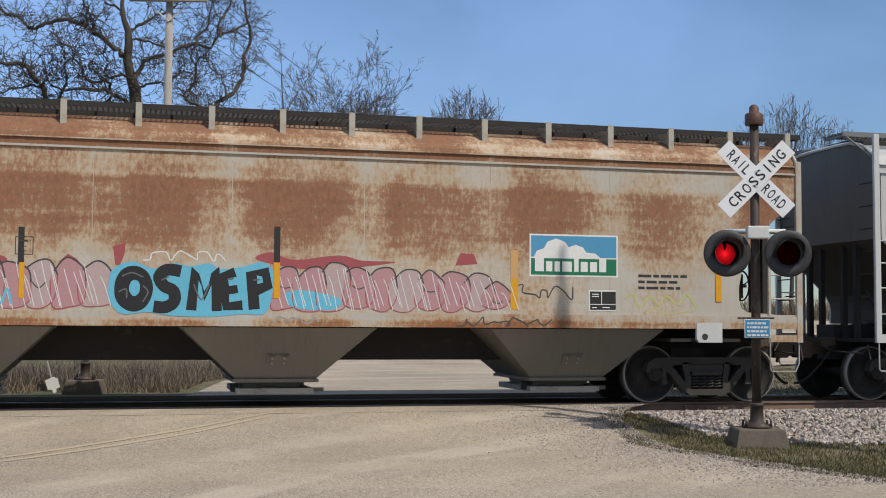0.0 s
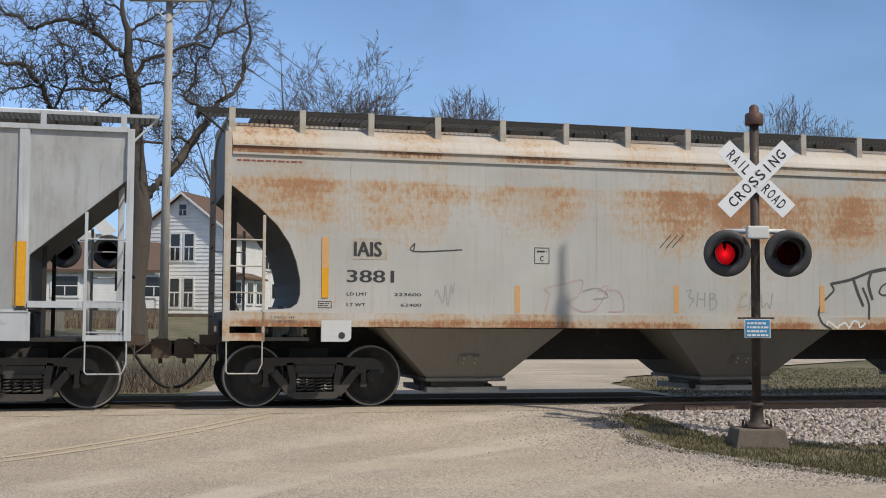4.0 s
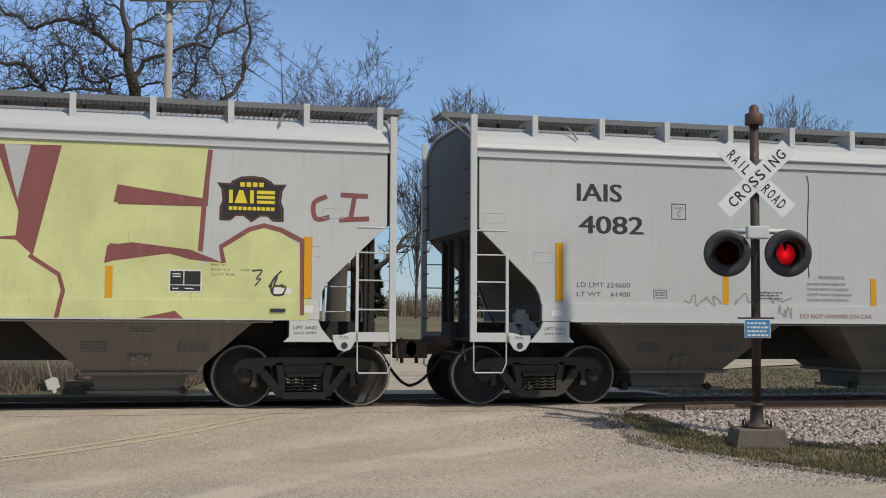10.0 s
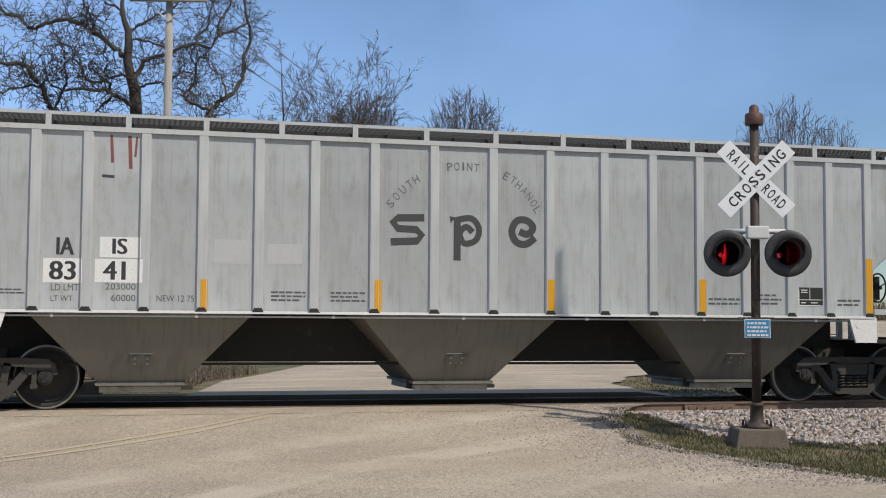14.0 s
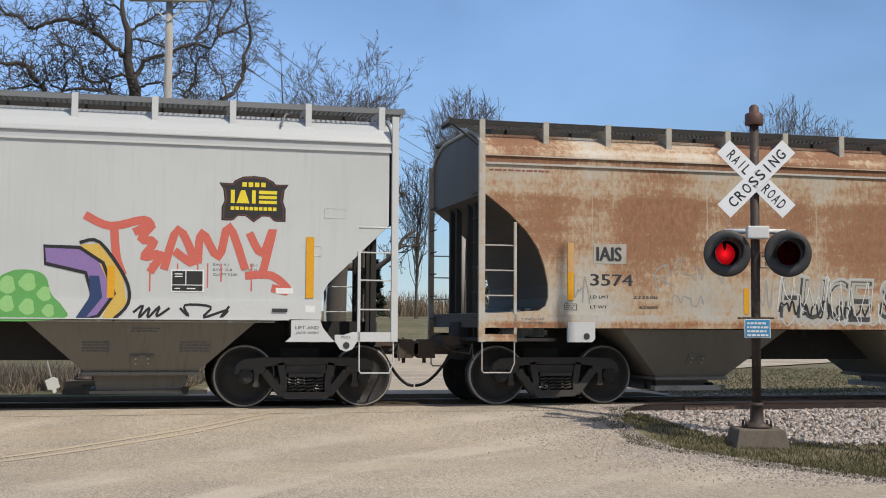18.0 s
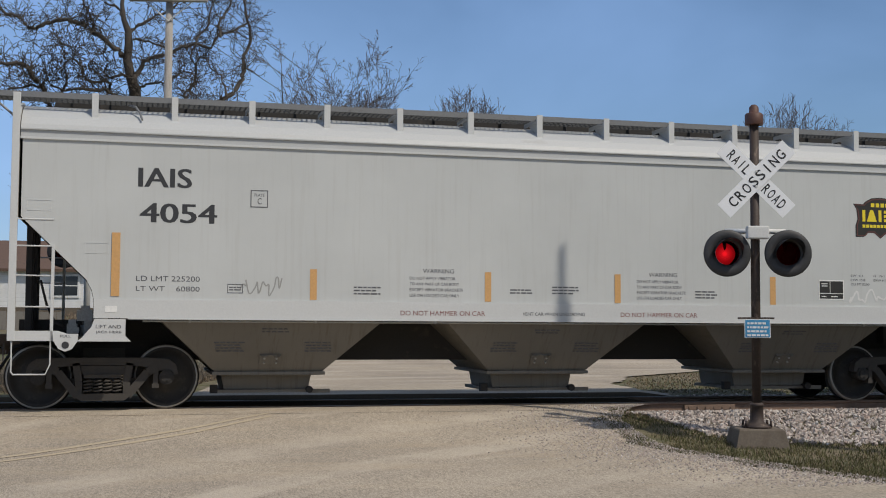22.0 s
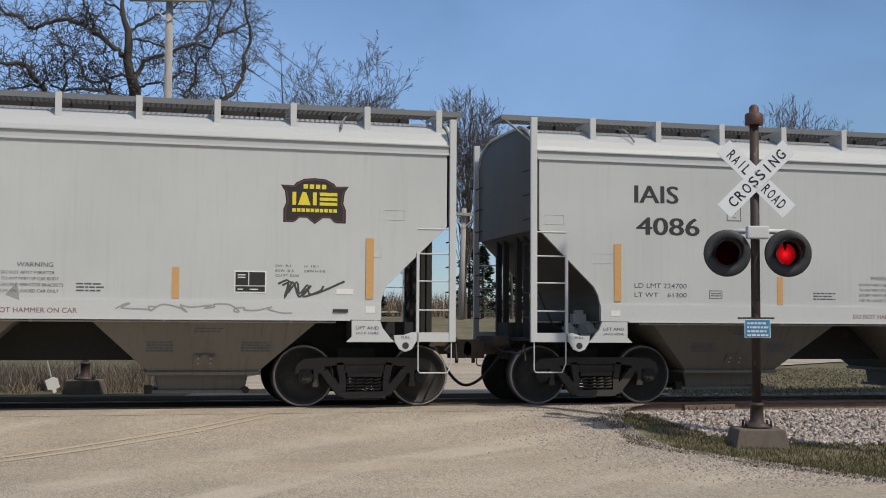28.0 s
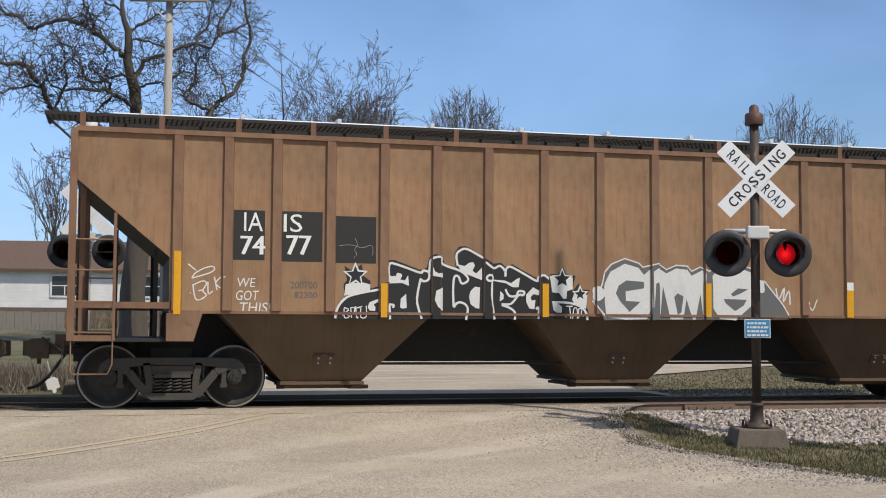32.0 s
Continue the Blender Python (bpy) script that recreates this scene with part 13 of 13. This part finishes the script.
fill(car_brown, "black", [(4, 2.1), (4.04, 2.01), (4.14, 2), (4.07, 1.93), (4.09, 1.83), (4.01, 1.89), (3.92, 1.83), (3.95, 1.93), (3.87, 2), (3.97, 2.01)], 6, False)
fill(car_brown, "white", [(7.22, 2.13), (7.27, 2.01), (7.4, 2), (7.3, 1.92), (7.33, 1.8), (7.22, 1.86), (7.11, 1.8), (7.14, 1.92), (7.05, 2), (7.17, 2.01)], 5, False)
fill(car_brown, "black", [(7.22, 2.08), (7.26, 1.99), (7.35, 1.99), (7.28, 1.93), (7.3, 1.84), (7.22, 1.88), (7.14, 1.84), (7.16, 1.92), (7.09, 1.98), (7.19, 1.99)], 6, False)
fill(car_brown, "white", [(7.51, 1.86), (7.55, 1.77), (7.65, 1.76), (7.57, 1.7), (7.6, 1.6), (7.51, 1.65), (7.43, 1.6), (7.45, 1.7), (7.38, 1.76), (7.47, 1.77)], 5, False)
fill(car_brown, "black", [(7.51, 1.81), (7.54, 1.75), (7.6, 1.75), (7.55, 1.7), (7.57, 1.64), (7.51, 1.68), (7.46, 1.64), (7.47, 1.7), (7.42, 1.74), (7.49, 1.75)], 6, False)
line(car_brown, "white", 0.016, [(3.81, 1.38), (3.83, 1.36)], 5, False, True)
line(car_brown, "white", 0.016, [(3.84, 1.47), (3.85, 1.33), (3.92, 1.35), (3.86, 1.4), (3.91, 1.45), (3.84, 1.48)], 5, False, True)
line(car_brown, "white", 0.016, [(3.94, 1.46), (3.95, 1.33)], 5, False, True)
line(car_brown, "white", 0.016, [(3.93, 1.47), (3.99, 1.48), (3.99, 1.41), (3.94, 1.4)], 5, False, True)
line(car_brown, "white", 0.016, [(4.01, 1.5), (4.03, 1.33), (4.05, 1.35)], 5, False, True)
line(car_brown, "white", 0.016, [(3.99, 1.46), (4.11, 1.5)], 5, False, True)
line(car_brown, "white", 0.016, [(4.09, 1.48), (4.09, 1.34), (4.17, 1.35), (4.17, 1.51)], 5, False, True)
line(car_brown, "white", 0.016, [(7.27, 1.38), (7.29, 1.36)], 5, False, True)
line(car_brown, "white", 0.016, [(7.28, 1.53), (7.39, 1.53)], 5, False, True)
line(car_brown, "white", 0.016, [(7.34, 1.53), (7.36, 1.34)], 5, False, True)
line(car_brown, "white", 0.016, [(7.39, 1.34), (7.41, 1.49), (7.46, 1.49), (7.47, 1.34)], 5, False, True)
line(car_brown, "white", 0.016, [(7.4, 1.41), (7.46, 1.41)], 5, False, True)
line(car_brown, "white", 0.016, [(7.49, 1.35), (7.49, 1.49), (7.54, 1.48), (7.53, 1.42), (7.57, 1.37)], 5, False, True)
line(car_brown, "pale", 0.007, [(3.75, 2.38), (3.87, 2.4), (3.99, 2.39), (4.1, 2.36), (4.22, 2.4), (4.26, 2.36), (4.26, 2.25)], 2, False, True)
line(car_brown, "pale", 0.007, [(3.99, 2.5), (4.03, 2.41), (3.99, 2.33), (4.02, 2.27), (3.98, 2.21)], 2, False, True)
fill(car_brown, "slate", [(7.73, 1.59), (7.81, 1.83), (7.89, 1.97), (8.03, 2.16), (8.25, 2.26), (8.5, 2.18), (8.54, 2.12), (8.81, 2.19), (8.95, 2.11), (9.12, 2.17), (9.31, 2.16), (9.38, 2.08), (9.53, 2.15), (9.67, 2.08), (9.73, 2.13), (9.89, 2.18), (10.02, 2.11), (10.21, 2.19), (10.42, 2.14), (10.49, 2.01), (10.56, 1.96), (10.65, 1.93), (10.97, 1.56), (11.07, 1.36), (11.07, 1.35), (7.91, 1.32)], 2, False)
line(car_brown, "white", 0.022, [(7.73, 1.59), (7.86, 1.87), (7.9, 2.05), (8.03, 2.19), (8.25, 2.28), (8.49, 2.21), (8.55, 2.15), (8.81, 2.21), (8.95, 2.12), (9.12, 2.19), (9.31, 2.18), (9.38, 2.1), (9.53, 2.17), (9.67, 2.1), (9.73, 2.15), (9.89, 2.2), (10.02, 2.13), (10.21, 2.21), (10.42, 2.16), (10.5, 2.01)], 4, False, False)
line(car_brown, "white", 0.022, [(10.64, 1.97), (10.97, 1.59), (11.11, 1.37)], 4, False, False)
line(car_brown, "white", 0.022, [(7.71, 1.62), (7.93, 1.36)], 4, False, False)
fill(car_brown, "white", [(7.93, 1.5), (7.89, 1.84), (8.01, 2.07), (8.25, 2.2), (8.48, 2.14), (8.57, 2.03), (8.68, 2.12), (8.71, 1.54), (8.62, 1.34), (8.26, 1.33), (7.94, 1.37)], 3, False)
fill(car_brown, "slate", [(8.57, 1.92), (8.28, 1.94), (8.15, 1.86), (8.1, 1.74), (8.17, 1.62), (8.33, 1.45), (8.51, 1.61), (8.27, 1.62), (8.26, 1.77), (8.57, 1.82)], 5, False)
fill(car_brown, "white", [(8.73, 1.51), (8.72, 2.08), (8.81, 2.14), (8.95, 2.06), (9.12, 2.14), (9.31, 2.12), (9.38, 2.03), (9.57, 2.12), (9.62, 2.06), (9.59, 1.34), (8.84, 1.34)], 3, False)
fill(car_brown, "slate", [(8.72, 1.33), (8.76, 1.89), (8.81, 1.92), (8.84, 1.67), (8.82, 1.33)], 5, False)
fill(car_brown, "slate", [(8.84, 1.33), (8.89, 1.86), (9.02, 1.33)], 5, False)
fill(car_brown, "slate", [(9.08, 1.69), (9.14, 1.75), (9.24, 1.7), (9.2, 1.45), (9.14, 1.41)], 5, False)
fill(car_brown, "slate", [(9.23, 1.33), (9.29, 1.66), (9.4, 1.33)], 5, False)
fill(car_brown, "slate", [(9.44, 1.33), (9.53, 1.74), (9.58, 1.34)], 5, False)
fill(car_brown, "white", [(9.72, 2.03), (9.89, 2.14), (10.02, 2.07), (10.21, 2.16), (10.41, 2.1), (10.45, 1.98), (10.48, 1.7), (10.41, 1.56), (10.14, 1.33), (9.87, 1.35), (9.75, 1.52)], 3, False)
fill(car_brown, "slate", [(10.06, 1.75), (10.18, 1.84), (10.36, 1.83), (10.23, 1.76), (10.09, 1.71)], 5, False)
fill(car_brown, "slate", [(9.93, 1.67), (10.33, 1.66), (10.28, 1.57), (10.13, 1.48), (9.97, 1.6)], 5, False)
fill(car_brown, "slate", [(9.61, 1.34), (9.7, 1.77), (9.75, 1.39), (9.82, 1.34)], 5, False)
fill(car_brown, "slate", [(10.22, 1.34), (10.48, 1.65), (10.49, 1.34)], 5, False)
blobs(car_brown, "white", [(7.8, 1.73, 0.10), (10.57, 1.87, 0.09)], 5)
line(car_brown, "white", 0.025, [(10.85, 1.85), (10.9, 1.67), (11, 1.86), (10.98, 1.63), (11.08, 1.81), (11.1, 1.59)], 3, False, True)
line(car_brown, "white", 0.02, [(11.42, 1.63), (11.5, 1.5), (11.59, 1.68)], 3, False, True)
line(car_brown, "white", 0.018, [(1.59, 2.08), (1.7, 1.99)], 1, False, True)
line(car_brown, "white", 0.018, [(1.65, 1.87), (1.68, 1.94), (1.81, 2.02), (1.93, 2.05), (1.96, 2.01), (1.9, 1.96), (1.72, 1.9), (1.64, 1.88)], 1, False, True)
line(car_brown, "white", 0.018, [(1.66, 1.79), (1.71, 1.57), (1.85, 1.63), (1.8, 1.7), (1.85, 1.8), (1.8, 1.84), (1.66, 1.78)], 1, False, True)
line(car_brown, "white", 0.018, [(1.74, 1.7), (1.8, 1.71)], 1, False, True)
line(car_brown, "white", 0.018, [(1.87, 1.83), (1.88, 1.66), (1.94, 1.7)], 1, False, True)
line(car_brown, "white", 0.018, [(1.96, 1.9), (2, 1.71)], 1, False, True)
line(car_brown, "white", 0.018, [(2.05, 1.9), (1.98, 1.81), (2.05, 1.74)], 1, False, True)
line(car_brown, "white", 0.018, [(1.62, 1.67), (1.63, 1.66)], 1, False, True)
line(car_brown, "white", 0.018, [(2.09, 1.9), (2.11, 1.9)], 1, False, True)
tag_text(car_brown, "WE", 2.28, 2.54, 1.76, 1.89, "white", 1, 0, 0.1, 0)
tag_text(car_brown, "GOT", 2.27, 2.59, 1.57, 1.71, "white", 1, 0, 0.1, 0)
tag_text(car_brown, "THIS!", 2.32, 2.77, 1.40, 1.54, "white", 1, 0, 0.1, 0)
part("number_panel", on_sheet(car_brown, poly_bm([(2.22, 2.15), (2.67, 2.15), (2.67, 2.87), (2.22, 2.87)], 0.0), 0), BLACK_PAINT, car_brown)
part("number_panel", on_sheet(car_brown, poly_bm([(2.91, 2.14), (3.51, 2.14), (3.51, 2.87), (2.91, 2.87)], 0.0), 0), BLACK_PAINT, car_brown)
part("number_panel", on_sheet(car_brown, poly_bm([(3.7, 2.13), (4.31, 2.13), (4.31, 2.82), (3.7, 2.82)], 0.0), 0), BLACK_PAINT, car_brown)
words(car_brown, "IA", 2.37, 2.64, 2.57, 2.84, WHITE_PAINT, 0, 1)
words(car_brown, "IS", 2.94, 3.21, 2.57, 2.83, WHITE_PAINT, 0, 1)
words(car_brown, "74", 2.32, 2.68, 2.23, 2.5, WHITE_PAINT, 0.01, 1)
words(car_brown, "77", 2.98, 3.35, 2.24, 2.52, WHITE_PAINT, 0.01, 1)
words(car_brown, "200700", 3.05, 3.44, 1.75, 1.85, SMALL_INK, 0, 1)
words(car_brown, "82300", 3.11, 3.44, 1.61, 1.7, SMALL_INK, 0, 1)
part("reflector_strip", on_sheet(car_brown, poly_bm([(4.38, 1.34), (4.48, 1.34), (4.48, 1.84), (4.38, 1.84)], 0.0), 8), YELLOW, car_brown)
part("reflector_strip", on_sheet(car_brown, poly_bm([(6.89, 1.36), (7, 1.36), (7, 1.87), (6.89, 1.87)], 0.0), 8), YELLOW, car_brown)
part("reflector_strip", on_sheet(car_brown, poly_bm([(9.58, 1.38), (9.7, 1.38), (9.7, 1.91), (9.58, 1.91)], 0.0), 8), YELLOW, car_brown)
part("reflector_strip", on_sheet(car_brown, poly_bm([(12.09, 1.39), (12.23, 1.39), (12.23, 1.85), (12.09, 1.85)], 0.0), 8), YELLOW, car_brown)
part("reflector_strip", on_sheet(car_brown, poly_bm([(12.11, 1.83), (12.23, 1.83), (12.23, 1.96), (12.11, 1.96)], 0.0), 8), WHITE_PAINT, car_brown)
part("reflector_strip", on_sheet(car_brown, poly_bm([(1.39, 1.36), (1.49, 1.36), (1.49, 2.26), (1.39, 2.26)], 0.0), 8), YELLOW, car_brown)
cots_box(car_brown, 13.09, 1.53, -1.56, 0.40, 0.26)
part("reflector_strip", on_sheet(car_brown, poly_bm([(15.12, 1.36), (15.22, 1.36), (15.22, 2.27), (15.12, 2.27)], 0.0), 8), YELLOW, car_brown)
line(car_brown, "white", 0.02, [(14.59, 1.6), (14.66, 2.04), (14.74, 1.64), (14.81, 2.28), (14.87, 1.65), (14.97, 2), (15.01, 1.65)], 1, False, True)
line(car_brown, "white", 0.02, [(14.55, 1.8), (15.01, 1.89), (14.59, 1.68), (15.03, 1.74)], 1, False, True)
line(car_brown, "white", 0.02, [(14.68, 2.16), (14.92, 2.2), (14.73, 2.04)], 1, False, True)
line(car_brown, "white", 0.02, [(14.59, 1.55), (14.78, 1.63), (15.01, 1.53)], 1, False, True)
# ---- motion ----
# distance run by the train, by time
RUN = ((0.0, 0.000), (0.5, 3.177), (1.0, 6.353), (1.5, 9.529), (2.0, 12.705), (2.5, 15.880), (3.0, 19.088), (3.5, 22.243), (4.0, 25.479), (4.5, 28.640), (5.0, 31.857), (5.5, 35.080), (6.0, 38.313), (6.5, 41.556), (7.0, 44.810), (7.5, 48.020), (8.0, 51.225), (8.5, 54.462), (9.0, 57.725), (9.2, 58.905), (9.5, 60.795), (10.0, 64.054), (10.5, 67.317), (11.0, 70.596), (11.5, 73.895), (12.0, 77.159), (12.5, 80.478), (13.0, 83.778), (13.5, 87.083), (14.0, 90.400), (14.5, 93.714), (15.0, 97.025), (15.5, 100.337), (16.0, 103.620), (16.5, 106.932), (17.0, 110.261), (17.5, 113.607), (18.0, 116.952), (18.5, 120.314), (19.0, 123.693), (19.5, 127.087), (20.0, 130.471), (20.5, 133.864), (21.0, 137.250), (21.5, 140.671), (22.0, 144.104), (22.5, 147.520), (23.0, 150.945), (23.5, 154.373), (24.0, 157.797), (24.5, 161.232), (25.0, 164.676), (25.5, 168.111), (26.0, 171.552), (26.5, 175.012), (27.0, 178.464), (27.5, 181.952), (28.0, 185.437), (28.5, 188.929), (29.0, 192.422), (29.5, 195.922), (30.0, 199.427), (30.5, 202.935), (31.0, 206.448), (31.5, 209.969), (32.0, 213.490))


def run_at(t):
    return float(np.interp(t, [r[0] for r in RUN], [r[1] for r in RUN]))


def motions():
    for car, wheelsets, s in TRAIN:
        walk(car, [(t, pose(s + d, 0, 0)) for t, d in RUN])
        for w in wheelsets:
            x = w.location.x
            walk(w, [(k / 15.0, pose(x, 0, WHEEL_R, 0, math.degrees(run_at(k / 15.0) / WHEEL_R), 0)) for k in range(481)])
    for disc, first in FLASHERS:
        rows = [(0.0, pose(*disc.location, 0, 0, 0 if first else 180))]
        turn, side = (0 if first else 180), 1
        for k in range(51):
            t = 0.37 + 0.6478 * k - 0.05
            if t > 31.7:
                break
            for j in range(4):
                rows.append((t + j / 20.0, pose(*disc.location, 0, 0, turn + 60 * j)))
            turn += 180
        rows.append((32.0, pose(*disc.location, 0, 0, turn)))
        walk(disc, rows)


motions()
